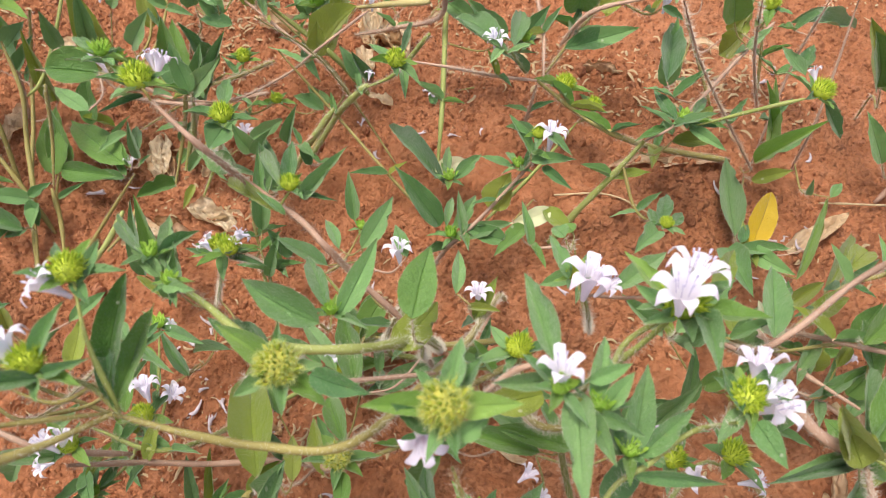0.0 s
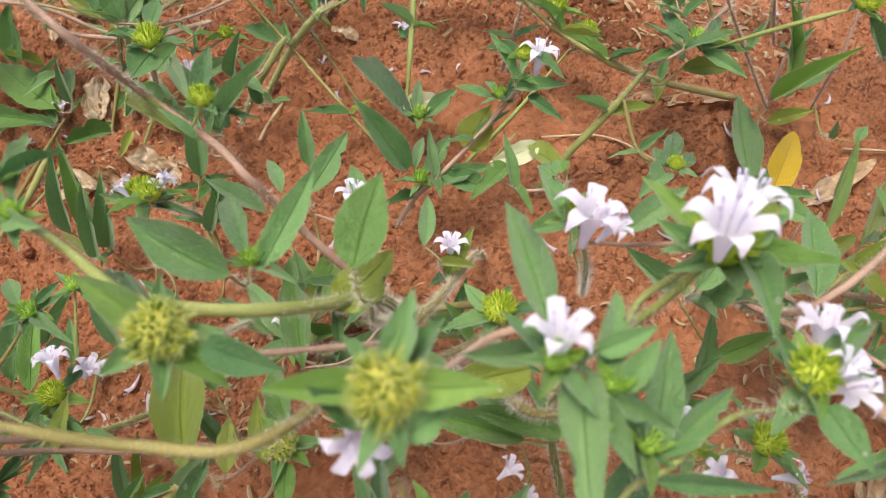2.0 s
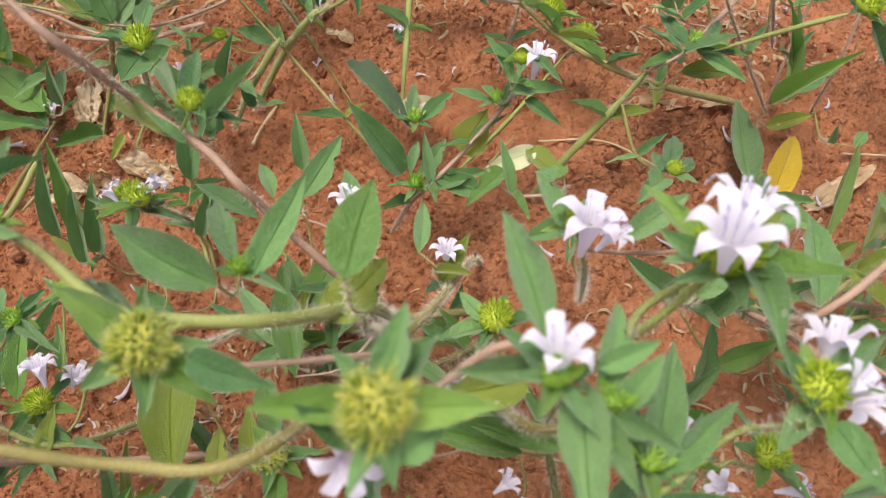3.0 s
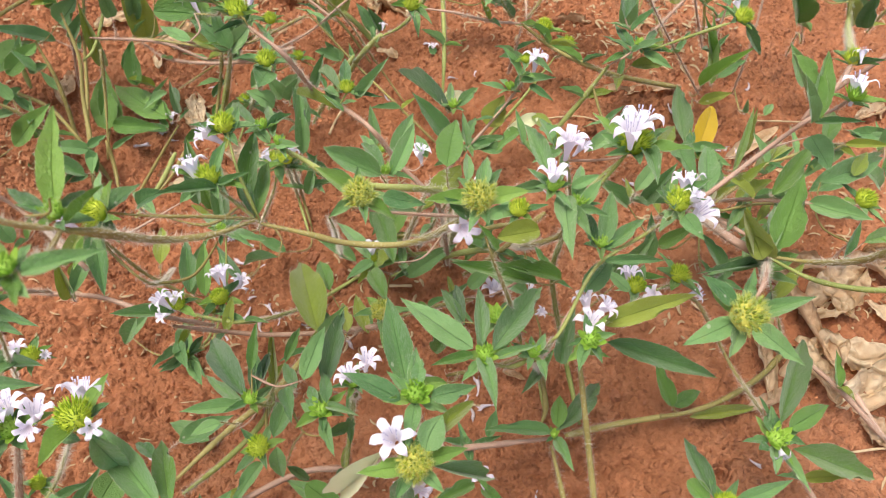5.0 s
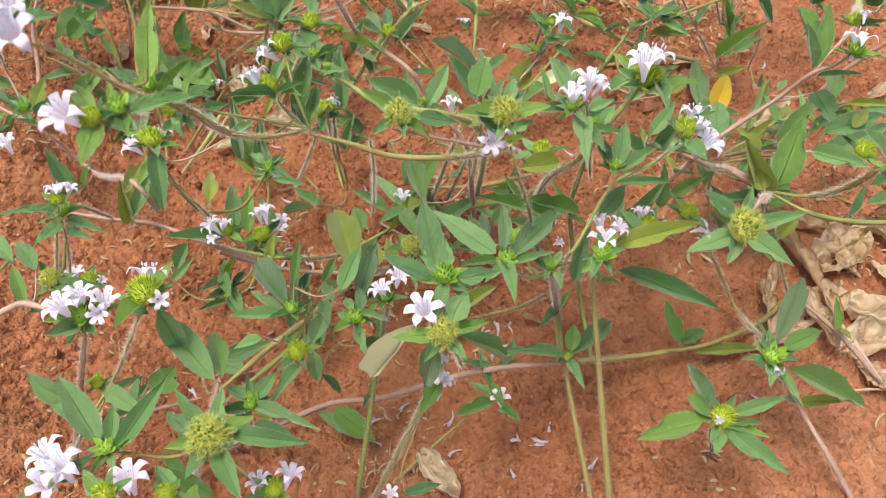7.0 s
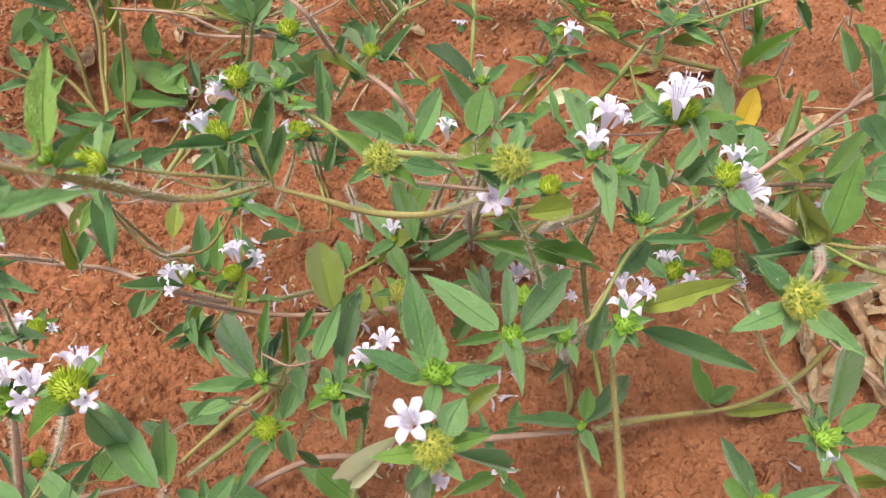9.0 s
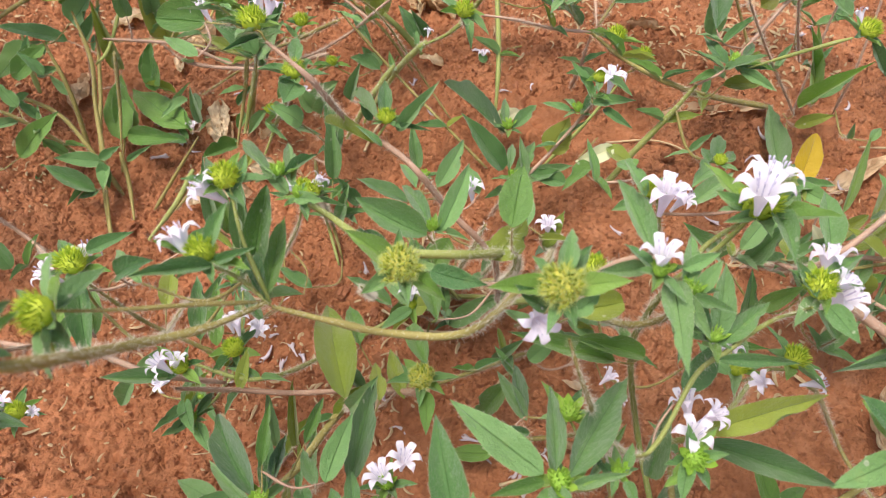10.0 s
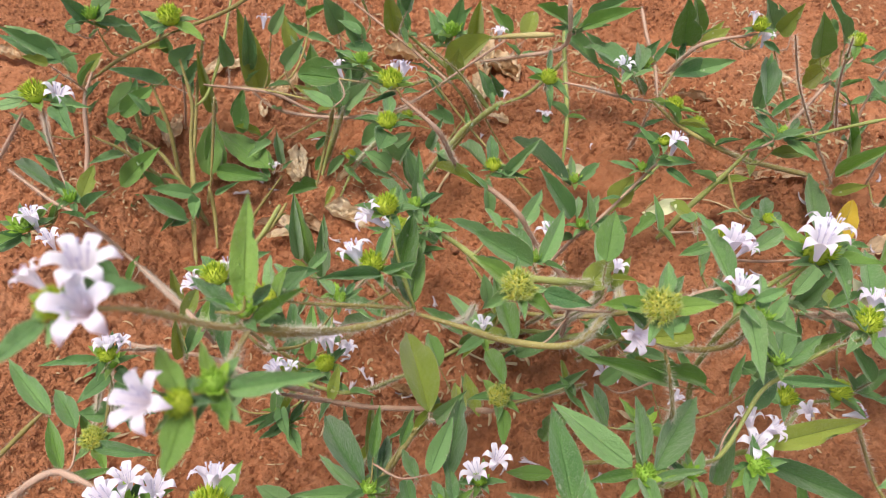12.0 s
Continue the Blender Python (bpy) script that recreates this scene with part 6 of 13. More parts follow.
leaf(p, (-0.1253, -0.0357, 0.1244), (-0.1144, -0.0135, 0.1276), 0.0082, (0.22, -0.24, 0.95))
leaf(p, (-0.0902, -0.0298, 0.1227), (-0.0646, -0.0342, 0.1262), 0.0073, (-0.16, -0.17, 0.97))
leaf(p, (-0.1012, -0.0316, 0.1276), (-0.1121, -0.0233, 0.1239), 0.0065, (-0.24, 0.11, 0.96))
leaf(p, (-0.0383, -0.0141, 0.0086), (-0.0222, -0.0109, 0.0111), 0.0063, (-0.11, -0.21, 0.97))
leaf(p, (-0.2083, 0.0904, 0.0280), (-0.2129, 0.0793, 0.0372), 0.0050, (0.23, 0.56, 0.79))
leaf(p, (-0.2083, 0.0904, 0.0280), (-0.2046, 0.0993, 0.0334), 0.0034, (-0.19, -0.45, 0.87), "d")
# lower right
p = plant((0.096, 0.020, 0.031), "hairy herb with few lilac-white flowers and bristly green heads")
stem(p, 0.00111, "b", (0.1014, 0.0422, 0.0468), (0.0923, 0.0406, 0.0455), (0.0672, 0.0396, 0.0399), (0.0402, 0.0293, 0.0565))
stem(p, 0.00111, "b", (0.0845, 0.0400, 0.0449), (0.0936, 0.0405, 0.0455), (0.1105, 0.0442, 0.0485), (0.1332, 0.0567, 0.0450), (0.1502, 0.0706, 0.0463))
stem(p, 0.00085, "p", (0.1118, 0.0099, 0.0885), (0.1271, 0.0040, 0.0664), (0.1371, -0.0104, 0.0564), (0.1562, -0.0271, 0.0316))
stem(p, 0.00068, "b", (0.1064, 0.0169, 0.0968), (0.1187, 0.0598, 0.0513), (0.0969, 0.0679, 0.0892), (0.0894, 0.0675, 0.0992))
stem(p, 0.00095, "p", (0.1482, 0.0700, 0.0475), (0.1635, 0.0478, 0.0493), (0.1838, 0.0281, 0.0358))
stem(p, 0.00078, "b", (0.0878, -0.0082, 0.0687), (0.1010, -0.0033, 0.0278), (0.0968, -0.0195, 0.0270))
stem(p, 0.00066, "b", (0.1071, 0.0094, 0.0951), (0.1101, 0.0104, 0.0897), (0.1118, 0.0099, 0.0885))
stem(p, 0.00066, "b", (0.0877, -0.0093, 0.0816), (0.0876, -0.0122, 0.0734), (0.0878, -0.0082, 0.0687))
stem(p, 0.00047, "b", (0.0089, 0.0331, 0.0467), (0.0023, 0.0308, 0.0442), (-0.0008, 0.0287, 0.0460))
head(p, (0.0343, 0.0275, 0.0630), 0.0048, (-0.00, 0.03, 1.00), "b")
h = head(p, (0.1071, 0.0093, 0.0984), 0.0111, (-0.00, -0.04, 1.00), "b")
flower(h, (0.1078, 0.0030, 0.0974), 0.0063, (0.07, -1.00, 0.03))
h = head(p, (0.0876, -0.0096, 0.0850), 0.0115, (-0.01, -0.08, 1.00), "s")
flower(h, (0.0845, -0.0128, 0.0896), 0.0042, (0.07, -0.92, 0.38))
leaf(p, (0.0332, 0.0285, 0.0637), (0.0077, 0.0294, 0.0676), 0.0073, (0.14, -0.24, 0.96))
leaf(p, (0.0356, 0.0298, 0.0647), (0.0387, 0.0438, 0.0628), 0.0083, (-0.01, 0.13, 0.99), "d")
leaf(p, (0.0368, 0.0292, 0.0642), (0.0635, 0.0605, 0.0448), 0.0102, (0.35, 0.26, 0.90))
leaf(p, (0.0355, 0.0258, 0.0619), (0.0390, 0.0121, 0.0680), 0.0062, (-0.26, 0.34, 0.90))
leaf(p, (0.0089, 0.0331, 0.0467), (0.0130, 0.0450, 0.0473), 0.0061, (0.02, -0.06, 1.00))
leaf(p, (0.0898, 0.0432, 0.0478), (0.0845, 0.0610, 0.0560), 0.0082, (-0.15, -0.31, 0.94), "d")
stem(p, 0.00060, "b", (0.0900, 0.0430, 0.0480), (0.0908, 0.0418, 0.0466), (0.0923, 0.0406, 0.0455))
leaf(p, (0.0902, 0.0432, 0.0478), (0.1050, 0.0512, 0.0455), 0.0079, (0.17, -0.02, 0.99), "d")
leaf(p, (0.0974, 0.0394, 0.0447), (0.1314, 0.0444, 0.0407), 0.0058, (0.14, -0.19, 0.97), "o")
leaf(p, (0.1061, 0.0111, 0.0996), (0.1085, 0.0196, 0.0961), 0.0075, (-0.10, 0.41, 0.91))
leaf(p, (0.1083, 0.0136, 0.1015), (0.1351, 0.0532, 0.0859), 0.0100, (0.10, 0.30, 0.95), "d")
leaf(p, (0.1114, 0.0118, 0.1003), (0.1293, 0.0206, 0.1000), 0.0086, (0.05, -0.07, 1.00), "d")
leaf(p, (0.1159, 0.0078, 0.0906), (0.1550, 0.0035, 0.0652), 0.0132, (0.48, -0.36, 0.80), "d")
leaf(p, (0.1038, 0.0077, 0.0972), (0.0996, 0.0056, 0.0999), 0.0047, (0.50, 0.11, 0.86))
leaf(p, (0.1103, 0.0092, 0.0984), (0.1130, 0.0046, 0.1048), 0.0049, (-0.76, 0.33, 0.56))
leaf(p, (0.0841, -0.0074, 0.0865), (0.0840, 0.0197, 0.0711), 0.0082, (-0.24, 0.48, 0.84))
leaf(p, (0.0819, -0.0091, 0.0852), (0.0781, 0.0010, 0.0819), 0.0079, (-0.34, 0.18, 0.92), "d")
leaf(p, (0.0915, -0.0085, 0.0859), (0.1118, -0.0031, 0.0902), 0.0064, (-0.16, -0.16, 0.97))
leaf(p, (0.0795, -0.0110, 0.0842), (0.0570, -0.0143, 0.0757), 0.0105, (-0.30, -0.05, 0.95), "f")
leaf(p, (0.0892, -0.0128, 0.0828), (0.1062, -0.0311, 0.0876), 0.0093, (-0.32, -0.04, 0.95))
leaf(p, (0.0860, -0.0136, 0.0822), (0.0828, -0.0229, 0.0859), 0.0076, (-0.03, 0.38, 0.92))
leaf(p, (0.0914, -0.0111, 0.0840), (0.0997, -0.0136, 0.0894), 0.0043, (-0.56, -0.08, 0.82), "d")
leaf(p, (0.1271, 0.0040, 0.0664), (0.1170, 0.0044, 0.0721), 0.0040, (0.49, -0.02, 0.87))
leaf(p, (0.1271, 0.0040, 0.0664), (0.1447, 0.0033, 0.0733), 0.0053, (-0.37, 0.02, 0.93), "o")
leaf(p, (0.1635, 0.0478, 0.0493), (0.1637, 0.0610, 0.0583), 0.0053, (-0.01, -0.56, 0.83), "d")
leaf(p, (0.1635, 0.0478, 0.0493), (0.1635, 0.0389, 0.0582), 0.0046, (0.01, 0.71, 0.71), "o")
leaf(p, (0.1101, 0.0104, 0.0897), (0.1151, -0.0064, 0.0957), 0.0052, (-0.09, 0.31, 0.95))
leaf(p, (0.1101, 0.0104, 0.0897), (0.1060, 0.0240, 0.0999), 0.0046, (0.17, -0.56, 0.81))
leaf(p, (0.0023, 0.0308, 0.0442), (-0.0126, 0.0302, 0.0557), 0.0051, (0.61, 0.02, 0.79))
leaf(p, (0.0023, 0.0308, 0.0442), (0.0125, 0.0312, 0.0543), 0.0039, (-0.70, -0.03, 0.71))
# back mid
p = plant((0.050, 0.226, 0.043), "hairy herb with few lilac-white flowers and bristly green heads")
stem(p, 0.00075, "p", (0.0386, 0.1919, 0.1071), (0.0336, 0.1965, 0.0895), (0.0230, 0.1920, 0.0753), (0.0092, 0.1825, 0.0647), (0.0022, 0.1848, 0.0511), (-0.0056, 0.1902, 0.0251))
stem(p, 0.00079, "g", (0.0602, 0.2375, 0.0739), (0.0404, 0.2203, 0.0583), (0.0206, 0.2102, 0.0379))
stem(p, 0.00113, "g", (-0.0018, 0.2310, 0.0537), (0.0003, 0.2554, 0.0696), (0.0021, 0.3224, 0.0688), (0.0051, 0.3539, 0.0737))
stem(p, 0.00062, "p", (-0.0151, 0.2339, 0.1130), (0.0043, 0.2338, 0.1092), (0.0242, 0.2477, 0.0921), (0.0418, 0.2487, 0.0887))
stem(p, 0.00107, "b", (0.0418, 0.2487, 0.0887), (0.0582, 0.2456, 0.0757), (0.0730, 0.2263, 0.0795), (0.0967, 0.2312, 0.0646), (0.1390, 0.2425, 0.0431))
stem(p, 0.00078, "p", (0.0448, 0.2503, 0.0898), (0.0473, 0.2816, 0.0875), (0.0471, 0.3114, 0.0840), (0.0467, 0.3367, 0.0856))
stem(p, 0.00078, "b", (0.0455, 0.2513, 0.0905), (0.0649, 0.2924, 0.0788), (0.0856, 0.3338, 0.0673))
stem(p, 0.00078, "p", (0.0418, 0.2472, 0.0877), (0.0397, 0.2476, 0.0701), (0.0386, 0.2586, 0.0436))
stem(p, 0.00063, "g", (0.0275, 0.2429, 0.1117), (0.0368, 0.2513, 0.0906))
stem(p, 0.00123, "g", (0.0810, 0.2060, 0.0959), (0.0708, 0.2037, 0.0760), (0.0588, 0.1999, 0.0577), (0.0524, 0.1965, 0.0477), (0.0482, 0.1958, 0.0400))
stem(p, 0.00079, "p", (0.0810, 0.2060, 0.0959), (0.0913, 0.2084, 0.1014), (0.1097, 0.2317, 0.0959), (0.1393, 0.2708, 0.0868), (0.1574, 0.2912, 0.0865))
stem(p, 0.00070, "g", (0.0991, 0.2084, 0.1014), (0.1153, 0.2040, 0.1136), (0.1313, 0.1984, 0.1262))
stem(p, 0.00066, "b", (0.0034, 0.2165, 0.0590), (0.0006, 0.2228, 0.0504), (-0.0018, 0.2310, 0.0537))
stem(p, 0.00066, "b", (-0.0174, 0.2175, 0.1255), (-0.0169, 0.2270, 0.1130), (-0.0151, 0.2339, 0.1130))
stem(p, 0.00066, "g", (0.0549, 0.2538, 0.0787), (0.0523, 0.2491, 0.0772), (0.0541, 0.2464, 0.0789))
stem(p, 0.00066, "b", (0.0678, 0.2462, 0.0739), (0.0653, 0.2428, 0.0712), (0.0602, 0.2375, 0.0739))
stem(p, 0.00066, "b", (0.0354, 0.2530, 0.1060), (0.0323, 0.2511, 0.1014), (0.0321, 0.2471, 0.1011))
stem(p, 0.00047, "b", (0.0339, 0.1879, 0.1043), (0.0344, 0.1920, 0.1035), (0.0373, 0.1930, 0.1027))
stem(p, 0.00047, "b", (0.0236, 0.2391, 0.1164), (0.0268, 0.2384, 0.1126), (0.0275, 0.2429, 0.1117))
stem(p, 0.00047, "p", (0.0934, 0.2343, 0.1014), (0.0961, 0.2282, 0.0982), (0.1051, 0.2259, 0.0973))
stem(p, 0.00047, "b", (0.1044, 0.2147, 0.0949), (0.1032, 0.2168, 0.0956), (0.1005, 0.2200, 0.0987))
stem(p, 0.00047, "b", (0.0940, 0.2100, 0.0916), (0.0870, 0.2058, 0.0878), (0.0784, 0.2054, 0.0909))
h = head(p, (0.0371, 0.1966, 0.1104), 0.0072, (-0.00, 0.25, 0.97), "s")
flower(h, (0.0420, 0.1958, 0.1133), 0.0126, (0.15, 0.17, 0.97))
head(p, (0.0309, 0.1984, 0.0908), 0.0063, (-0.11, 0.25, 0.96), "b")
head(p, (0.0034, 0.2171, 0.0612), 0.0076, (-0.00, 0.25, 0.97), "b")
head(p, (0.0040, 0.1830, 0.0651), 0.0080, (-0.00, 0.25, 0.97), "b")
head(p, (-0.0170, 0.2169, 0.1282), 0.0093, (0.13, -0.20, 0.97), "s")
head(p, (0.0556, 0.2544, 0.0818), 0.0107, (0.23, 0.17, 0.96), "s")
head(p, (0.0684, 0.2467, 0.0764), 0.0087, (0.23, 0.17, 0.96), "s")
h = head(p, (0.0354, 0.2535, 0.1079), 0.0067, (-0.00, 0.25, 0.97), "b")
flower(h, (0.0220, 0.2424, 0.1187), 0.0105, (0.00, -0.05, 1.00))
head(p, (0.0962, 0.2117, 0.1037), 0.0080, (-0.00, 0.28, 0.96), "b")
h = head(p, (0.1374, 0.2009, 0.1279), 0.0106, (0.46, 0.08, 0.89), "s")
flower(h, (0.1383, 0.2130, 0.1265), 0.0071, (-0.21, 0.66, 0.72))
leaf(p, (0.0371, 0.1948, 0.1092), (0.0252, 0.2071, 0.1041), 0.0051, (-0.47, -0.09, 0.88))
leaf(p, (0.0409, 0.1938, 0.1119), (0.0469, 0.1829, 0.1145), 0.0048, (-0.38, 0.02, 0.92))
leaf(p, (0.0364, 0.1968, 0.1071), (0.0299, 0.2086, 0.1020), 0.0038, (-0.46, 0.13, 0.88))
leaf(p, (0.0280, 0.1975, 0.0901), (0.0159, 0.2052, 0.0882), 0.0043, (-0.31, -0.26, 0.91))
leaf(p, (0.0296, 0.1984, 0.0908), (0.0260, 0.2089, 0.0875), 0.0038, (-0.31, 0.18, 0.93))
leaf(p, (0.0339, 0.1879, 0.1043), (0.0489, 0.1846, 0.1089), 0.0062, (-0.34, -0.37, 0.86))
leaf(p, (0.0382, 0.1861, 0.1031), (0.0470, 0.1746, 0.1053), 0.0044, (-0.36, -0.09, 0.93))
leaf(p, (0.0199, 0.1932, 0.0689), (0.0274, 0.1986, 0.0836), 0.0142, (-0.42, -0.76, 0.49), "o")
leaf(p, (0.0016, 0.2144, 0.0593), (-0.0265, 0.2690, 0.0400), 0.0100, (-0.33, 0.16, 0.93))
leaf(p, (-0.0007, 0.1853, 0.0667), (-0.0168, 0.1951, 0.0904), 0.0117, (0.41, -0.71, 0.57))
leaf(p, (0.0021, 0.2175, 0.0615), (0.0034, 0.2381, 0.0595), 0.0051, (0.03, 0.09, 0.99))
leaf(p, (0.0059, 0.2159, 0.0603), (0.0177, 0.2316, 0.0590), 0.0079, (0.24, -0.10, 0.97))
leaf(p, (-0.0030, 0.2229, 0.0571), (0.0114, 0.2350, 0.0532), 0.0082, (0.37, -0.14, 0.92), "c")
leaf(p, (0.0056, 0.1844, 0.0661), (0.0147, 0.2025, 0.0672), 0.0072, (0.12, -0.12, 0.99))
leaf(p, (0.0080, 0.1815, 0.0640), (0.0291, 0.1864, 0.0674), 0.0082, (-0.06, -0.37, 0.93))
leaf(p, (0.0021, 0.1853, 0.0667), (0.0046, 0.2042, 0.0620), 0.0048, (0.09, 0.23, 0.97))
leaf(p, (-0.0155, 0.2333, 0.1126), (-0.0143, 0.2174, 0.1087), 0.0050, (0.02, -0.24, 0.97))
leaf(p, (-0.0158, 0.2352, 0.1139), (-0.0125, 0.2608, 0.1103), 0.0038, (0.13, 0.12, 0.98))
leaf(p, (0.0236, 0.2391, 0.1164), (0.0044, 0.2714, 0.1094), 0.0127, (-0.38, -0.02, 0.93))
leaf(p, (0.0247, 0.2381, 0.1157), (0.0198, 0.2291, 0.1168), 0.0047, (0.25, -0.02, 0.97))
leaf(p, (0.0298, 0.2439, 0.1124), (0.0355, 0.2768, 0.1083), 0.0096, (0.05, 0.11, 0.99))
leaf(p, (0.0381, 0.2513, 0.0906), (0.0242, 0.2453, 0.1097), 0.0068, (0.77, -0.49, 0.40))
leaf(p, (0.0568, 0.2736, 0.0859), (0.0917, 0.2947, 0.0803), 0.0127, (0.31, -0.28, 0.91))
leaf(p, (0.0934, 0.2343, 0.1014), (0.1071, 0.2829, 0.0945), 0.0124, (-0.02, 0.14, 0.99))
leaf(p, (0.0924, 0.2102, 0.1027), (0.0883, 0.2329, 0.1004), 0.0072, (-0.30, 0.04, 0.95))
leaf(p, (0.0991, 0.2121, 0.1040), (0.1102, 0.2279, 0.0995), 0.0046, (0.22, 0.12, 0.97))
leaf(p, (0.0980, 0.2084, 0.1014), (0.1085, 0.1956, 0.1033), 0.0056, (-0.40, -0.20, 0.90))
leaf(p, (0.0969, 0.2093, 0.1021), (0.1081, 0.2063, 0.1036), 0.0042, (-0.23, -0.41, 0.88))
leaf(p, (0.0889, 0.2106, 0.0991), (0.0772, 0.2027, 0.1010), 0.0047, (0.27, -0.17, 0.95), "d")
leaf(p, (0.0923, 0.2079, 0.0972), (0.0906, 0.2168, 0.0961), 0.0048, (-0.30, 0.06, 0.95))
leaf(p, (0.1044, 0.2147, 0.0949), (0.1133, 0.2278, 0.0932), 0.0070, (0.13, 0.04, 0.99), "o")
leaf(p, (0.0940, 0.2100, 0.0916), (0.1135, 0.2130, 0.0901), 0.0073, (0.13, -0.38, 0.92), "o")
leaf(p, (0.1339, 0.2092, 0.1271), (0.1308, 0.2263, 0.1258), 0.0059, (-0.38, 0.00, 0.92))
leaf(p, (0.1384, 0.1968, 0.1250), (0.1497, 0.1936, 0.1108), 0.0065, (0.30, -0.85, 0.43))
leaf(p, (0.0336, 0.1965, 0.0895), (0.0301, 0.1892, 0.0968), 0.0036, (0.29, 0.60, 0.75), "d")
leaf(p, (0.0336, 0.1965, 0.0895), (0.0388, 0.2073, 0.0957), 0.0049, (-0.20, -0.41, 0.89))
leaf(p, (0.0230, 0.1920, 0.0753), (0.0343, 0.1964, 0.0848), 0.0043, (-0.57, -0.22, 0.79))
leaf(p, (0.0230, 0.1920, 0.0753), (0.0124, 0.1879, 0.0789), 0.0036, (0.28, 0.11, 0.95))
leaf(p, (0.0092, 0.1825, 0.0647), (0.0072, 0.1951, 0.0765), 0.0049, (0.10, -0.67, 0.73))
leaf(p, (0.0092, 0.1825, 0.0647), (0.0109, 0.1712, 0.0699), 0.0043, (-0.06, 0.41, 0.91), "d")
leaf(p, (0.0022, 0.1848, 0.0511), (0.0091, 0.1892, 0.0578), 0.0038, (-0.53, -0.34, 0.77), "d")
leaf(p, (0.0022, 0.1848, 0.0511), (-0.0081, 0.1782, 0.0569), 0.0048, (0.36, 0.23, 0.90))
leaf(p, (0.0003, 0.2554, 0.0696), (0.0098, 0.2522, 0.0721), 0.0036, (-0.23, 0.08, 0.97), "d")
leaf(p, (0.0003, 0.2554, 0.0696), (-0.0112, 0.2593, 0.0786), 0.0046, (0.57, -0.19, 0.80))
leaf(p, (0.0021, 0.3224, 0.0688), (-0.0047, 0.3172, 0.0743), 0.0037, (0.43, 0.33, 0.84), "o")
leaf(p, (0.0021, 0.3224, 0.0688), (0.0122, 0.3301, 0.0723), 0.0042, (-0.21, -0.16, 0.96))
leaf(p, (0.0242, 0.2477, 0.0921), (0.0293, 0.2369, 0.0968), 0.0038, (-0.16, 0.33, 0.93))
leaf(p, (0.0242, 0.2477, 0.0921), (0.0202, 0.2561, 0.0991), 0.0037, (0.26, -0.54, 0.80), "o")
leaf(p, (0.0582, 0.2456, 0.0757), (0.0494, 0.2505, 0.0865), 0.0051, (0.64, -0.36, 0.68), "d")
leaf(p, (0.0582, 0.2456, 0.0757), (0.0711, 0.2385, 0.0812), 0.0048, (-0.31, 0.17, 0.94), "o")
leaf(p, (0.0730, 0.2263, 0.0795), (0.0835, 0.2232, 0.0880), 0.0043, (-0.59, 0.17, 0.79))
leaf(p, (0.0730, 0.2263, 0.0795), (0.0570, 0.2309, 0.0881), 0.0055, (0.44, -0.13, 0.89), "d")
leaf(p, (0.0967, 0.2312, 0.0646), (0.0914, 0.2147, 0.0714), 0.0067, (0.11, 0.35, 0.93), "o")
leaf(p, (0.0967, 0.2312, 0.0646), (0.0994, 0.2394, 0.0731), 0.0045, (-0.22, -0.67, 0.71))
leaf(p, (0.0473, 0.2816, 0.0875), (0.0546, 0.2881, 0.0977), 0.0047, (-0.54, -0.48, 0.69))
leaf(p, (0.0473, 0.2816, 0.0875), (0.0393, 0.2744, 0.0929), 0.0039, (0.33, 0.30, 0.89), "o")
leaf(p, (0.0649, 0.2924, 0.0788), (0.0534, 0.2923, 0.0884), 0.0050, (0.64, 0.00, 0.77), "d")
leaf(p, (0.0649, 0.2924, 0.0788), (0.0816, 0.2924, 0.0834), 0.0046, (-0.27, -0.00, 0.96))
leaf(p, (0.0397, 0.2476, 0.0701), (0.0501, 0.2473, 0.0782), 0.0049, (-0.62, 0.02, 0.79))
leaf(p, (0.0397, 0.2476, 0.0701), (0.0287, 0.2479, 0.0747), 0.0039, (0.38, -0.01, 0.92))
leaf(p, (0.0708, 0.2037, 0.0760), (0.0586, 0.2061, 0.0823), 0.0039, (0.44, -0.09, 0.89))
leaf(p, (0.0708, 0.2037, 0.0760), (0.0842, 0.2010, 0.0839), 0.0059, (-0.49, 0.10, 0.86), "o")
leaf(p, (0.0913, 0.2084, 0.1014), (0.0777, 0.2121, 0.1103), 0.0046, (0.52, -0.14, 0.84))
leaf(p, (0.0913, 0.2084, 0.1014), (0.1034, 0.2051, 0.1133), 0.0057, (-0.66, 0.18, 0.73))
leaf(p, (0.1393, 0.2708, 0.0868), (0.1315, 0.2643, 0.0910), 0.0035, (0.29, 0.24, 0.92))
leaf(p, (0.1393, 0.2708, 0.0868), (0.1516, 0.2810, 0.0934), 0.0052, (-0.29, -0.24, 0.92))
leaf(p, (0.0344, 0.1920, 0.1035), (0.0394, 0.1843, 0.1114), 0.0042, (-0.35, 0.54, 0.76), "d")
leaf(p, (0.0344, 0.1920, 0.1035), (0.0265, 0.2041, 0.1118), 0.0048, (0.27, -0.42, 0.87))
leaf(p, (0.0268, 0.2384, 0.1126), (0.0352, 0.2386, 0.1182), 0.0031, (-0.56, -0.02, 0.83))
leaf(p, (0.0268, 0.2384, 0.1126), (0.0165, 0.2380, 0.1208), 0.0043, (0.62, 0.02, 0.78))
leaf(p, (0.0961, 0.2282, 0.0982), (0.1092, 0.2328, 0.1096), 0.0056, (-0.60, -0.21, 0.77))
leaf(p, (0.0961, 0.2282, 0.0982), (0.0825, 0.2235, 0.1097), 0.0063, (0.59, 0.21, 0.78))
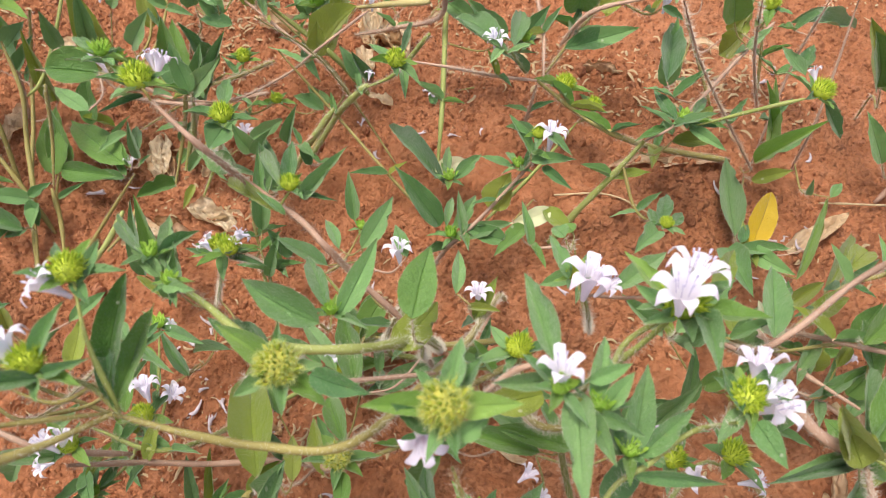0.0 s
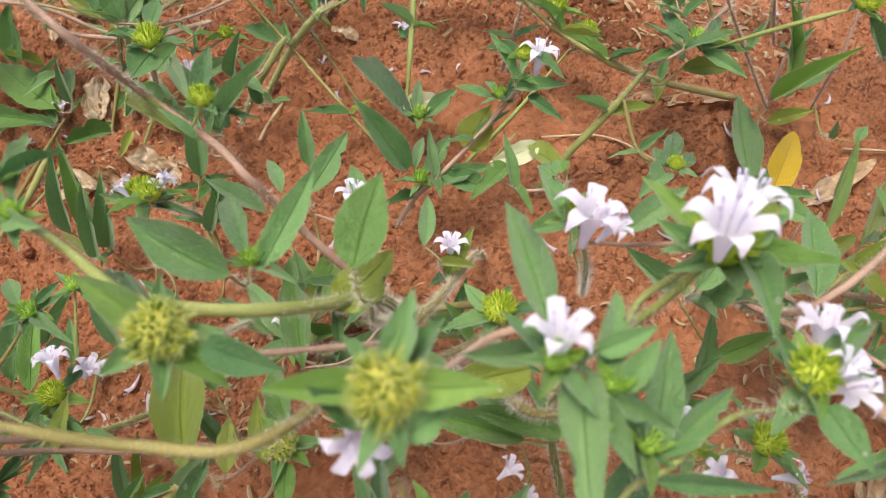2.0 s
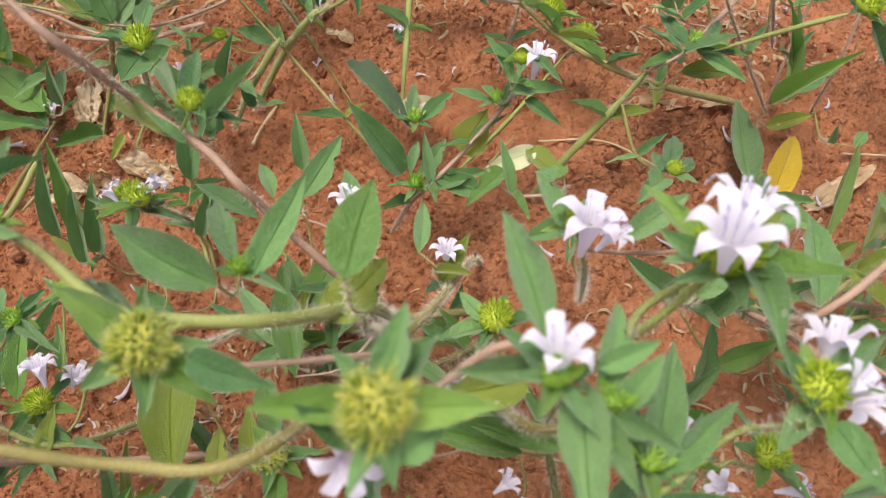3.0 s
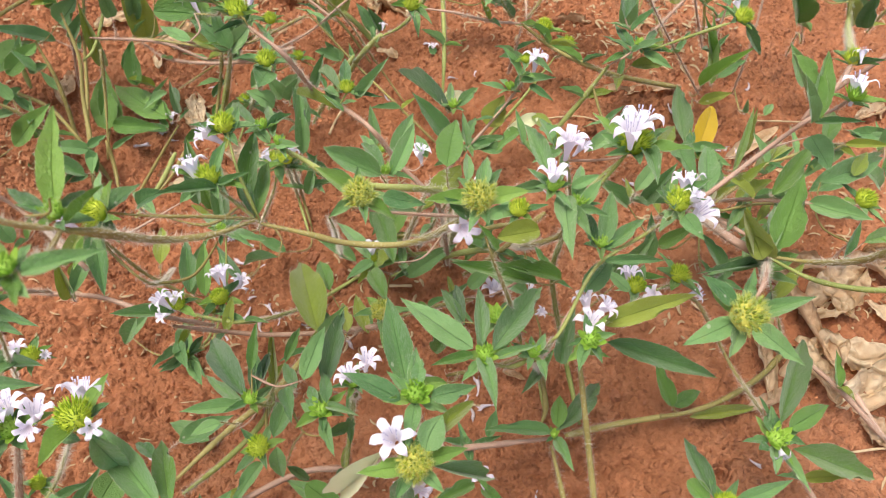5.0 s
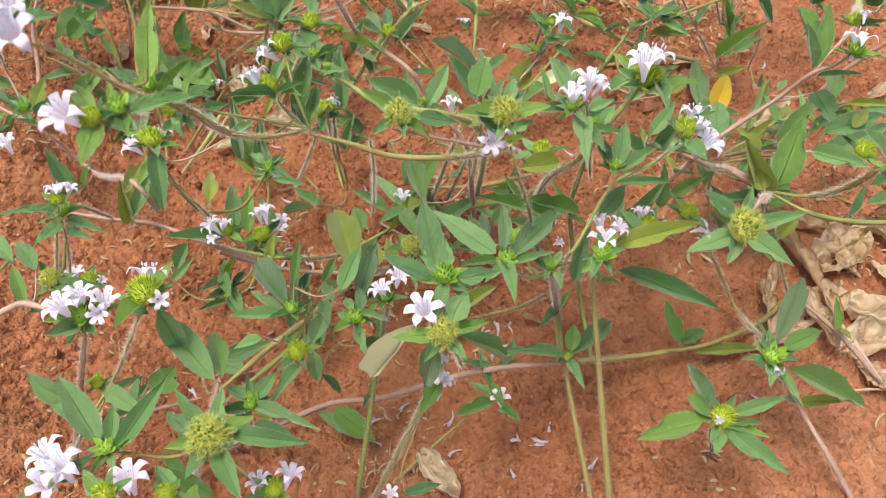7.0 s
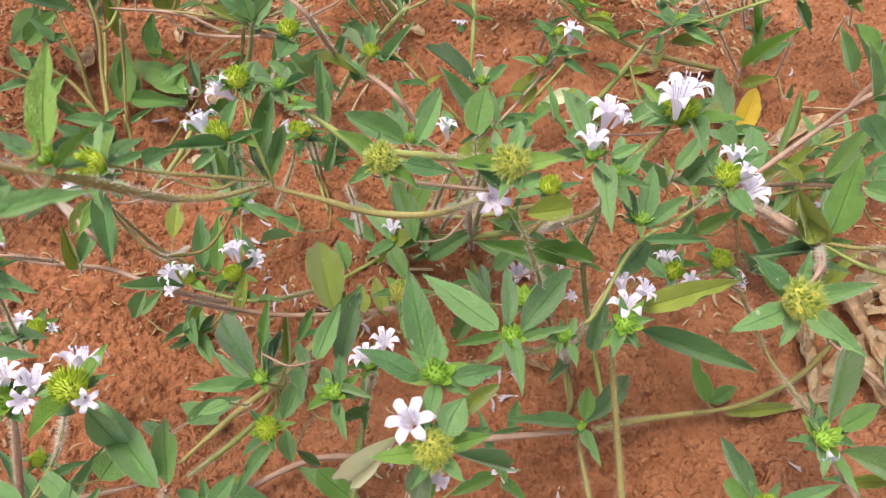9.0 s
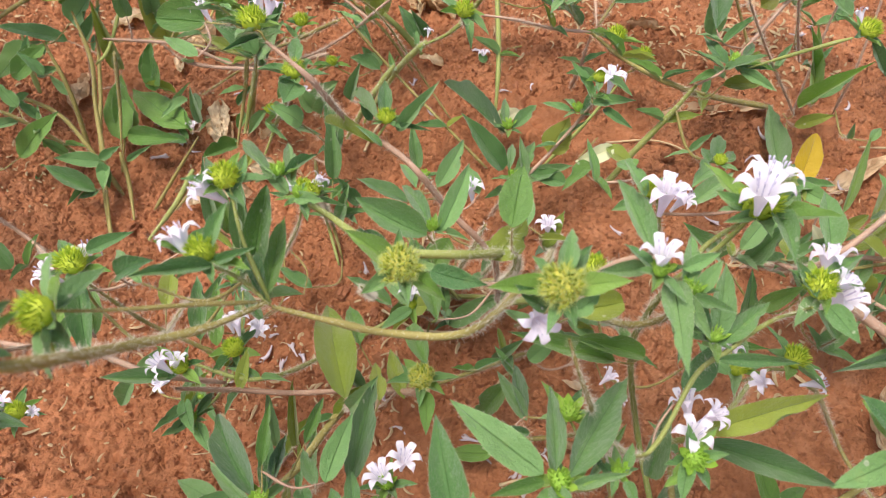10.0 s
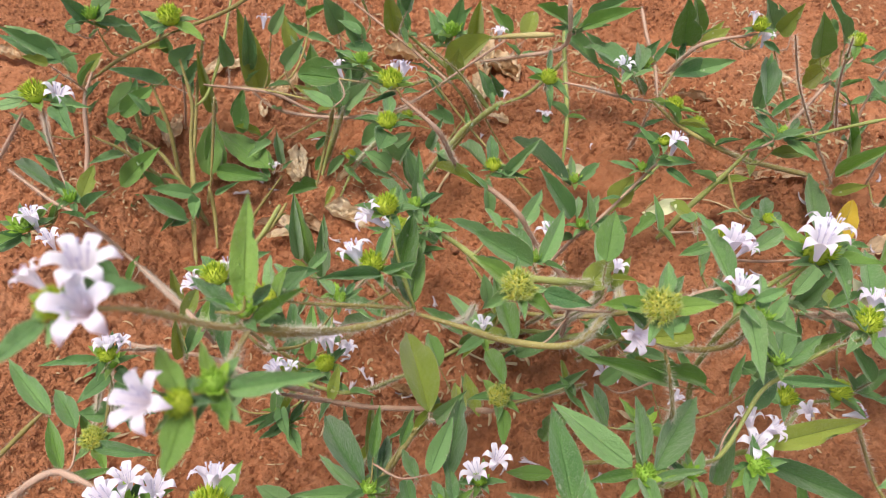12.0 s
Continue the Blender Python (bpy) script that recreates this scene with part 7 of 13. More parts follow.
leaf(p, (0.1032, 0.2168, 0.0956), (0.0949, 0.2226, 0.1003), 0.0031, (0.34, -0.24, 0.91))
leaf(p, (0.1032, 0.2168, 0.0956), (0.1131, 0.2098, 0.1012), 0.0042, (-0.34, 0.24, 0.91), "d")
# back right
p = plant((0.125, 0.216, 0.041), "hairy herb with no open flowers and bristly green heads")
stem(p, 0.00050, "p", (0.0790, 0.2050, 0.1634), (0.0984, 0.2203, 0.1241), (0.1247, 0.2301, 0.0808), (0.1475, 0.2352, 0.0453))
stem(p, 0.00057, "p", (0.1190, 0.2338, 0.1420), (0.1356, 0.2543, 0.0977), (0.1556, 0.2667, 0.0514))
stem(p, 0.00055, "p", (0.1620, 0.2635, 0.1199), (0.1617, 0.2673, 0.0799), (0.1532, 0.2468, 0.0363))
stem(p, 0.00056, "p", (0.1777, 0.2694, 0.1155), (0.1758, 0.2516, 0.0664), (0.1751, 0.2478, 0.0309))
stem(p, 0.00066, "b", (0.0868, 0.1720, 0.0841), (0.0798, 0.1878, 0.0739), (0.0746, 0.2046, 0.0834))
stem(p, 0.00066, "g", (0.1308, 0.2491, 0.1261), (0.1284, 0.2446, 0.1228), (0.1273, 0.2440, 0.1198))
stem(p, 0.00047, "b", (0.1437, 0.2390, 0.0430), (0.1443, 0.2347, 0.0435), (0.1475, 0.2352, 0.0453))
stem(p, 0.00047, "p", (0.1492, 0.2334, 0.0391), (0.1446, 0.2337, 0.0422), (0.1443, 0.2347, 0.0435))
stem(p, 0.00047, "b", (0.1290, 0.1926, 0.0490), (0.1351, 0.2065, 0.0409), (0.1446, 0.2337, 0.0422))
stem(p, 0.00047, "b", (0.1282, 0.1804, 0.0579), (0.1274, 0.1857, 0.0530), (0.1290, 0.1926, 0.0490))
stem(p, 0.00047, "p", (0.1256, 0.1766, 0.0632), (0.1259, 0.1779, 0.0593), (0.1282, 0.1804, 0.0579))
stem(p, 0.00047, "b", (0.1184, 0.1719, 0.0680), (0.1219, 0.1739, 0.0647), (0.1256, 0.1766, 0.0632))
stem(p, 0.00047, "b", (0.0467, 0.1551, 0.1041), (0.0485, 0.1376, 0.0932), (0.0506, 0.1252, 0.0924))
stem(p, 0.00047, "p", (0.0259, 0.1612, 0.1018), (0.0322, 0.1533, 0.0978), (0.0472, 0.1507, 0.1014))
stem(p, 0.00047, "b", (0.0331, 0.1669, 0.1074), (0.0283, 0.1638, 0.1029), (0.0259, 0.1612, 0.1018))
stem(p, 0.00047, "b", (0.0417, 0.1461, 0.1131), (0.0442, 0.1451, 0.1070), (0.0469, 0.1529, 0.1027))
stem(p, 0.00047, "p", (0.1552, 0.2729, 0.1009), (0.1563, 0.2690, 0.0997), (0.1619, 0.2654, 0.0999))
stem(p, 0.00047, "b", (0.2210, 0.2836, 0.0545), (0.2266, 0.2841, 0.0374), (0.2294, 0.2964, 0.0347), (0.2325, 0.3019, 0.0107))
stem(p, 0.00047, "b", (0.2181, 0.2476, 0.0355), (0.2252, 0.2473, 0.0247), (0.2304, 0.2447, 0.0243))
stem(p, 0.00047, "p", (0.1442, 0.3043, 0.0692), (0.1360, 0.3032, 0.0602), (0.1288, 0.2980, 0.0610))
stem(p, 0.00047, "b", (0.1754, 0.2266, 0.0368), (0.1769, 0.2363, 0.0298), (0.1752, 0.2483, 0.0353))
stem(p, 0.00047, "b", (0.1914, 0.2319, 0.0282), (0.1834, 0.2335, 0.0287), (0.1769, 0.2363, 0.0298))
head(p, (0.0868, 0.1725, 0.0860), 0.0065, (-0.00, 0.25, 0.97), "s")
head(p, (0.1308, 0.2498, 0.1287), 0.0090, (-0.00, 0.25, 0.97), "s")
leaf(p, (0.1440, 0.2300, 0.0560), (0.1640, 0.2275, 0.0850), 0.0082, (-0.55, -0.45, 0.70), "f")
leaf(p, (0.1492, 0.2334, 0.0391), (0.1649, 0.2331, 0.0477), 0.0072, (-0.45, -0.38, 0.81), "o")
leaf(p, (0.1290, 0.1926, 0.0490), (0.1359, 0.2394, 0.0466), 0.0132, (-0.17, 0.08, 0.98))
leaf(p, (0.1318, 0.1825, 0.0560), (0.1405, 0.2005, 0.0690), 0.0135, (-0.1, -0.55, 0.83), "y")
leaf(p, (0.1256, 0.1766, 0.0632), (0.1368, 0.1600, 0.0716), 0.0096, (-0.55, 0.05, 0.83))
leaf(p, (0.1184, 0.1719, 0.0680), (0.1431, 0.1766, 0.0632), 0.0072, (0.23, -0.27, 0.93))
leaf(p, (0.1233, 0.1785, 0.0646), (0.1294, 0.1891, 0.0640), 0.0057, (-0.00, 0.06, 1.00))
leaf(p, (0.1149, 0.1709, 0.0713), (0.1154, 0.1468, 0.0801), 0.0137, (-0.30, 0.32, 0.90))
leaf(p, (0.0846, 0.1716, 0.0854), (0.0912, 0.1909, 0.0806), 0.0076, (0.02, 0.24, 0.97))
leaf(p, (0.0836, 0.1698, 0.0841), (0.0729, 0.1577, 0.0900), 0.0095, (0.33, 0.16, 0.93))
leaf(p, (0.0879, 0.1716, 0.0854), (0.0963, 0.1819, 0.0810), 0.0058, (0.28, 0.17, 0.94))
leaf(p, (0.0825, 0.1716, 0.0854), (0.0822, 0.1823, 0.0823), 0.0045, (-0.22, 0.27, 0.94))
leaf(p, (0.0467, 0.1551, 0.1041), (0.0442, 0.1591, 0.1037), 0.0062, (-0.29, -0.08, 0.95), "d")
leaf(p, (0.0395, 0.1640, 0.1050), (0.0255, 0.1612, 0.1012), 0.0075, (-0.25, -0.55, 0.80), "c")
leaf(p, (0.0365, 0.1640, 0.1052), (0.0470, 0.1570, 0.1010), 0.0080, (0.35, -0.35, 0.87), "o")
leaf(p, (0.0304, 0.1599, 0.1009), (0.0197, 0.1477, 0.1024), 0.0073, (0.21, -0.07, 0.97), "d")
leaf(p, (0.0417, 0.1461, 0.1131), (0.0380, 0.1536, 0.1094), 0.0069, (-0.45, 0.21, 0.87))
leaf(p, (0.1552, 0.2729, 0.1009), (0.2101, 0.3070, 0.0758), 0.0084, (0.48, -0.14, 0.87))
leaf(p, (0.2210, 0.2836, 0.0545), (0.2030, 0.2895, 0.0880), 0.0150, (0.12, -0.97, 0.23), "o")
leaf(p, (0.2181, 0.2476, 0.0355), (0.2051, 0.2578, 0.0585), 0.0118, (0.02, -0.91, 0.41))
leaf(p, (0.1442, 0.3043, 0.0692), (0.1474, 0.2981, 0.0892), 0.0082, (-0.86, -0.50, -0.02), "o")
leaf(p, (0.1754, 0.2266, 0.0368), (0.1739, 0.2266, 0.0473), 0.0038, (-0.36, -0.93, -0.06))
leaf(p, (0.1914, 0.2319, 0.0282), (0.1980, 0.2389, 0.0306), 0.0061, (-0.14, -0.20, 0.97))
leaf(p, (0.1247, 0.2301, 0.0808), (0.1319, 0.2380, 0.0885), 0.0046, (-0.40, -0.43, 0.81))
leaf(p, (0.1247, 0.2301, 0.0808), (0.1171, 0.2220, 0.0912), 0.0052, (0.46, 0.50, 0.73), "d")
leaf(p, (0.0798, 0.1878, 0.0739), (0.0877, 0.1914, 0.0820), 0.0043, (-0.62, -0.29, 0.73))
leaf(p, (0.0798, 0.1878, 0.0739), (0.0686, 0.1826, 0.0782), 0.0034, (0.30, 0.14, 0.94))
leaf(p, (0.1284, 0.2446, 0.1228), (0.1376, 0.2559, 0.1279), 0.0042, (-0.21, -0.25, 0.95), "o")
leaf(p, (0.1284, 0.2446, 0.1228), (0.1207, 0.2350, 0.1293), 0.0051, (0.29, 0.36, 0.89), "o")
leaf(p, (0.1259, 0.1779, 0.0593), (0.1265, 0.1885, 0.0658), 0.0045, (-0.03, -0.52, 0.85), "o")
leaf(p, (0.1259, 0.1779, 0.0593), (0.1251, 0.1651, 0.0688), 0.0056, (0.04, 0.60, 0.80), "o")
leaf(p, (0.0485, 0.1376, 0.0932), (0.0527, 0.1506, 0.0982), 0.0053, (-0.11, -0.32, 0.94))
leaf(p, (0.0485, 0.1376, 0.0932), (0.0457, 0.1290, 0.1000), 0.0035, (0.19, 0.57, 0.80), "d")
leaf(p, (0.0322, 0.1533, 0.0978), (0.0290, 0.1645, 0.1084), 0.0043, (0.18, -0.64, 0.74))
leaf(p, (0.0322, 0.1533, 0.0978), (0.0355, 0.1416, 0.1045), 0.0041, (-0.13, 0.47, 0.87), "d")
leaf(p, (0.1563, 0.2690, 0.0997), (0.1453, 0.2633, 0.1064), 0.0044, (0.42, 0.22, 0.88), "d")
leaf(p, (0.1563, 0.2690, 0.0997), (0.1711, 0.2767, 0.1063), 0.0055, (-0.33, -0.17, 0.93))
# right edge
p = plant((0.128, 0.112, 0.035), "hairy herb with few lilac-white flowers and a pale cream leaf")
stem(p, 0.00071, "b", (0.1065, 0.1104, 0.1006), (0.1292, 0.1303, 0.0918), (0.1437, 0.1404, 0.0923), (0.1573, 0.1437, 0.0946), (0.1737, 0.1495, 0.0986))
stem(p, 0.00057, "b", (0.0792, 0.1185, 0.1027), (0.0947, 0.1157, 0.0984), (0.1105, 0.1135, 0.0939), (0.1299, 0.1143, 0.0973), (0.1433, 0.1108, 0.1008))
stem(p, 0.00065, "p", (0.1156, 0.1026, 0.0878), (0.1274, 0.1016, 0.0810), (0.1369, 0.0962, 0.0772))
stem(p, 0.00056, "g", (0.1185, 0.0720, 0.1096), (0.1252, 0.0691, 0.0935), (0.1538, 0.0734, 0.0346))
stem(p, 0.00047, "p", (0.1005, 0.1222, 0.0903), (0.1001, 0.1215, 0.0882), (0.1000, 0.1215, 0.0848))
stem(p, 0.00047, "b", (0.1305, 0.1087, 0.0920), (0.1269, 0.1018, 0.0851), (0.1244, 0.1018, 0.0827))
stem(p, 0.00047, "b", (0.1530, 0.1313, 0.0696), (0.1363, 0.1279, 0.0627), (0.1214, 0.1343, 0.0646))
stem(p, 0.00047, "p", (0.1341, 0.1355, 0.0726), (0.1303, 0.1336, 0.0658), (0.1307, 0.1303, 0.0634))
stem(p, 0.00047, "b", (0.1465, 0.1492, 0.0724), (0.1388, 0.1371, 0.0713), (0.1341, 0.1355, 0.0726))
stem(p, 0.00047, "b", (0.1580, 0.1592, 0.0729), (0.1522, 0.1504, 0.0733), (0.1465, 0.1492, 0.0724))
stem(p, 0.00047, "p", (0.1144, 0.0729, 0.1160), (0.1161, 0.0717, 0.1074), (0.1185, 0.0720, 0.1096))
flower(p, (0.1424, 0.1171, 0.0828), 0.0051, (0.33, 0.17, 0.93))
leaf(p, (0.1092, 0.1134, 0.1027), (0.1048, 0.1256, 0.1053), 0.0075, (-0.24, -0.28, 0.93), "c")
leaf(p, (0.1083, 0.1149, 0.1037), (0.1163, 0.1335, 0.1049), 0.0075, (-0.14, -0.00, 0.99), "d")
leaf(p, (0.1005, 0.1222, 0.0903), (0.1022, 0.1373, 0.0858), 0.0061, (-0.19, 0.30, 0.94), "o")
leaf(p, (0.1305, 0.1087, 0.0920), (0.1387, 0.1187, 0.0930), 0.0045, (-0.10, -0.01, 1.00), "o")
leaf(p, (0.1342, 0.1011, 0.0867), (0.1410, 0.1069, 0.0998), 0.0110, (-0.64, -0.52, 0.56), "d")
leaf(p, (0.1530, 0.1313, 0.0696), (0.1634, 0.1416, 0.0768), 0.0105, (-0.33, -0.29, 0.90), "d")
leaf(p, (0.1341, 0.1355, 0.0726), (0.1551, 0.1474, 0.0712), 0.0086, (0.11, -0.07, 0.99), "o")
leaf(p, (0.1465, 0.1492, 0.0724), (0.1746, 0.1876, 0.0602), 0.0068, (0.09, 0.24, 0.97), "o")
leaf(p, (0.1580, 0.1592, 0.0729), (0.1727, 0.1725, 0.0692), 0.0112, (0.16, 0.10, 0.98), "o")
leaf(p, (0.1144, 0.0729, 0.1160), (0.1073, 0.0787, 0.1200), 0.0097, (0.06, -0.52, 0.85), "d")
leaf(p, (0.1134, 0.0688, 0.1187), (0.1228, 0.0696, 0.1249), 0.0091, (-0.53, -0.21, 0.82), "d")
leaf(p, (0.1342, 0.0950, 0.0824), (0.1445, 0.1063, 0.0843), 0.0075, (-0.13, -0.04, 0.99))
leaf(p, (0.1292, 0.1303, 0.0918), (0.1204, 0.1264, 0.0949), 0.0027, (0.28, 0.13, 0.95))
leaf(p, (0.1292, 0.1303, 0.0918), (0.1383, 0.1345, 0.1011), 0.0052, (-0.62, -0.28, 0.73), "o")
leaf(p, (0.1437, 0.1404, 0.0923), (0.1383, 0.1519, 0.1006), 0.0054, (0.24, -0.49, 0.84))
leaf(p, (0.1437, 0.1404, 0.0923), (0.1477, 0.1322, 0.0988), 0.0034, (-0.25, 0.52, 0.82))
leaf(p, (0.1573, 0.1437, 0.0946), (0.1571, 0.1571, 0.1001), 0.0044, (0.01, -0.38, 0.92))
leaf(p, (0.1573, 0.1437, 0.0946), (0.1575, 0.1292, 0.1027), 0.0049, (-0.01, 0.49, 0.87), "o")
leaf(p, (0.0947, 0.1157, 0.0984), (0.0797, 0.1127, 0.1031), 0.0048, (0.29, 0.06, 0.96))
leaf(p, (0.0947, 0.1157, 0.0984), (0.1067, 0.1181, 0.1105), 0.0049, (-0.69, -0.14, 0.71))
leaf(p, (0.1274, 0.1016, 0.0810), (0.1335, 0.1138, 0.0892), 0.0044, (-0.23, -0.46, 0.86))
leaf(p, (0.1274, 0.1016, 0.0810), (0.1220, 0.0909, 0.0883), 0.0047, (0.23, 0.46, 0.85))
leaf(p, (0.1252, 0.0691, 0.0935), (0.1374, 0.0796, 0.1025), 0.0065, (-0.37, -0.32, 0.87), "o")
leaf(p, (0.1252, 0.0691, 0.0935), (0.1119, 0.0577, 0.0992), 0.0054, (0.23, 0.20, 0.95))
leaf(p, (0.1001, 0.1215, 0.0882), (0.0915, 0.1140, 0.0968), 0.0039, (0.45, 0.40, 0.80))
leaf(p, (0.1001, 0.1215, 0.0882), (0.1096, 0.1298, 0.0972), 0.0041, (-0.44, -0.38, 0.81))
leaf(p, (0.1269, 0.1018, 0.0851), (0.1390, 0.1076, 0.0966), 0.0060, (-0.59, -0.28, 0.76))
leaf(p, (0.1269, 0.1018, 0.0851), (0.1181, 0.0976, 0.0942), 0.0035, (0.62, 0.30, 0.73))
leaf(p, (0.1363, 0.1279, 0.0627), (0.1535, 0.1265, 0.0671), 0.0052, (-0.24, 0.02, 0.97), "d")
leaf(p, (0.1363, 0.1279, 0.0627), (0.1249, 0.1288, 0.0705), 0.0041, (0.56, -0.04, 0.83), "d")
leaf(p, (0.1522, 0.1504, 0.0733), (0.1626, 0.1560, 0.0853), 0.0046, (-0.63, -0.34, 0.70))
leaf(p, (0.1522, 0.1504, 0.0733), (0.1397, 0.1437, 0.0842), 0.0049, (0.54, 0.29, 0.79))
leaf(p, (0.1161, 0.0717, 0.1074), (0.1114, 0.0805, 0.1151), 0.0038, (0.29, -0.54, 0.79))
leaf(p, (0.1161, 0.0717, 0.1074), (0.1218, 0.0613, 0.1198), 0.0047, (-0.34, 0.63, 0.69))
# back left a
p = plant((-0.117, 0.261, -0.025), "hairy herb with many lilac-white flowers and bristly green heads")
stem(p, 0.00059, "p", (-0.1114, 0.2444, 0.0800), (-0.0949, 0.2552, 0.0714), (-0.0789, 0.2927, 0.0531), (-0.0616, 0.2889, 0.0711), (-0.0350, 0.2915, 0.0924))
stem(p, 0.00103, "g", (-0.1392, 0.2737, -0.0247), (-0.1259, 0.2812, 0.0013), (-0.0983, 0.2341, 0.0728))
stem(p, 0.00091, "b", (-0.2290, 0.2821, -0.0247), (-0.2264, 0.3018, -0.0024), (-0.2198, 0.3109, 0.0284))
stem(p, 0.00093, "b", (-0.2313, 0.2975, -0.0273), (-0.2345, 0.2882, -0.0375), (-0.2352, 0.2798, -0.0434))
stem(p, 0.00064, "b", (-0.2386, 0.3341, 0.0166), (-0.1958, 0.3283, 0.0210), (-0.1354, 0.2939, 0.0383))
stem(p, 0.00068, "b", (-0.1851, 0.3229, -0.0195), (-0.1495, 0.3203, 0.0067), (-0.1180, 0.3117, 0.0360))
stem(p, 0.00046, "b", (-0.0789, 0.2595, 0.1141), (-0.0578, 0.2694, 0.0844), (-0.0412, 0.2762, 0.0415), (-0.0241, 0.2583, 0.0228))
stem(p, 0.00136, "g", (-0.0752, 0.2788, -0.0006), (-0.0528, 0.2762, 0.0415), (-0.0354, 0.2663, 0.0699))
stem(p, 0.00094, "g", (-0.0353, 0.2645, 0.0699), (-0.0212, 0.2616, 0.0812), (-0.0052, 0.2571, 0.1073))
stem(p, 0.00112, "b", (-0.1888, 0.2400, -0.0311), (-0.1788, 0.2486, -0.0239), (-0.1713, 0.2609, -0.0165))
stem(p, 0.00092, "b", (-0.0924, 0.2171, -0.0107), (-0.0969, 0.2292, -0.0022), (-0.0981, 0.2394, 0.0134))
stem(p, 0.00070, "g", (-0.0867, 0.1649, 0.0715), (-0.0941, 0.1701, 0.0466), (-0.1203, 0.2046, -0.0304))
stem(p, 0.00066, "g", (-0.1093, 0.3201, 0.0369), (-0.1120, 0.3142, 0.0324), (-0.1180, 0.3117, 0.0360))
stem(p, 0.00066, "b", (-0.0958, 0.3186, 0.0079), (-0.1135, 0.3181, -0.0013), (-0.1273, 0.3215, 0.0036))
stem(p, 0.00066, "b", (-0.0366, 0.2038, 0.0394), (-0.0450, 0.1921, 0.0308), (-0.0518, 0.1799, 0.0381))
stem(p, 0.00047, "b", (-0.1077, 0.2871, 0.0088), (-0.1179, 0.2809, 0.0042), (-0.1259, 0.2812, 0.0013))
stem(p, 0.00047, "b", (-0.1924, 0.2939, -0.0309), (-0.1924, 0.2968, -0.0319), (-0.1953, 0.2990, -0.0327))
stem(p, 0.00047, "p", (-0.1875, 0.3126, -0.0287), (-0.1870, 0.3064, -0.0317), (-0.1910, 0.3013, -0.0315))
stem(p, 0.00047, "b", (-0.2047, 0.3429, 0.0251), (-0.2068, 0.3362, 0.0184), (-0.2065, 0.3298, 0.0199))
stem(p, 0.00047, "b", (-0.0641, 0.2983, 0.0595), (-0.0695, 0.2940, 0.0587), (-0.0724, 0.2913, 0.0599))
stem(p, 0.00047, "p", (-0.0396, 0.2791, 0.0618), (-0.0405, 0.2735, 0.0611), (-0.0419, 0.2700, 0.0593))
stem(p, 0.00047, "b", (-0.1306, 0.3304, 0.0235), (-0.1323, 0.3247, 0.0187), (-0.1337, 0.3160, 0.0214))
stem(p, 0.00047, "b", (-0.1366, 0.3104, 0.0290), (-0.1335, 0.3111, 0.0236), (-0.1298, 0.3150, 0.0250))
stem(p, 0.00047, "p", (-0.1433, 0.3201, 0.0285), (-0.1364, 0.3134, 0.0267), (-0.1362, 0.3105, 0.0284))
stem(p, 0.00047, "b", (-0.0667, 0.3177, 0.0071), (-0.0812, 0.3164, 0.0008), (-0.0958, 0.3186, 0.0079))
stem(p, 0.00047, "b", (-0.0721, 0.3166, 0.0149), (-0.0722, 0.3188, 0.0081), (-0.0685, 0.3176, 0.0063))
stem(p, 0.00047, "p", (-0.1681, 0.2542, -0.0261), (-0.1714, 0.2496, -0.0266), (-0.1788, 0.2486, -0.0239))
stem(p, 0.00047, "b", (-0.0040, 0.3031, 0.0215), (0.0048, 0.2983, 0.0228), (0.0080, 0.3108, 0.0231), (0.0240, 0.3157, 0.0238))
stem(p, 0.00047, "b", (-0.0287, 0.1549, 0.0938), (-0.0243, 0.1397, 0.0845), (-0.0154, 0.1320, 0.0850))
stem(p, 0.00047, "p", (-0.0123, 0.1524, 0.0920), (-0.0183, 0.1480, 0.0884), (-0.0271, 0.1492, 0.0903))
stem(p, 0.00047, "b", (-0.0398, 0.1452, 0.0971), (-0.0306, 0.1467, 0.0969), (-0.0276, 0.1511, 0.0915))
stem(p, 0.00047, "b", (-0.0369, 0.1548, 0.0938), (-0.0328, 0.1527, 0.0925), (-0.0287, 0.1549, 0.0938))
stem(p, 0.00047, "p", (0.0100, 0.1327, 0.0892), (0.0118, 0.1300, 0.0847), (0.0140, 0.1286, 0.0863))
stem(p, 0.00047, "b", (0.0056, 0.1368, 0.0920), (0.0102, 0.1319, 0.0924), (0.0100, 0.1327, 0.0892))
head(p, (-0.0963, 0.2351, 0.0815), 0.0129, (-0.00, 0.28, 0.96), "s")
head(p, (-0.1093, 0.3209, 0.0400), 0.0105, (-0.00, 0.25, 0.97), "s")
h = head(p, (-0.0958, 0.3189, 0.0104), 0.0085, (0.00, 0.10, 1.00), "s")
flower(h, (-0.1119, 0.2987, 0.0066), 0.0109, (0.23, 0.17, 0.96))
h = head(p, (-0.0855, 0.1661, 0.0794), 0.0114, (-0.00, 0.25, 0.97), "s")
flower(h, (-0.0772, 0.1702, 0.0823), 0.0088, (0.64, 0.49, 0.60))
flower(h, (-0.0905, 0.1697, 0.0820), 0.0053, (-0.55, 0.44, 0.71))
head(p, (-0.0366, 0.2043, 0.0412), 0.0062, (-0.00, 0.25, 0.97), "b")
flower(p, (-0.1889, 0.3028, -0.0244), 0.0089, (0.11, 0.25, 0.96))
flower(p, (-0.0338, 0.2688, 0.0754), 0.0053, (0.22, 0.47, 0.86))
flower(p, (-0.0047, 0.3082, 0.0251), 0.0081, (0.11, 0.25, 0.96))
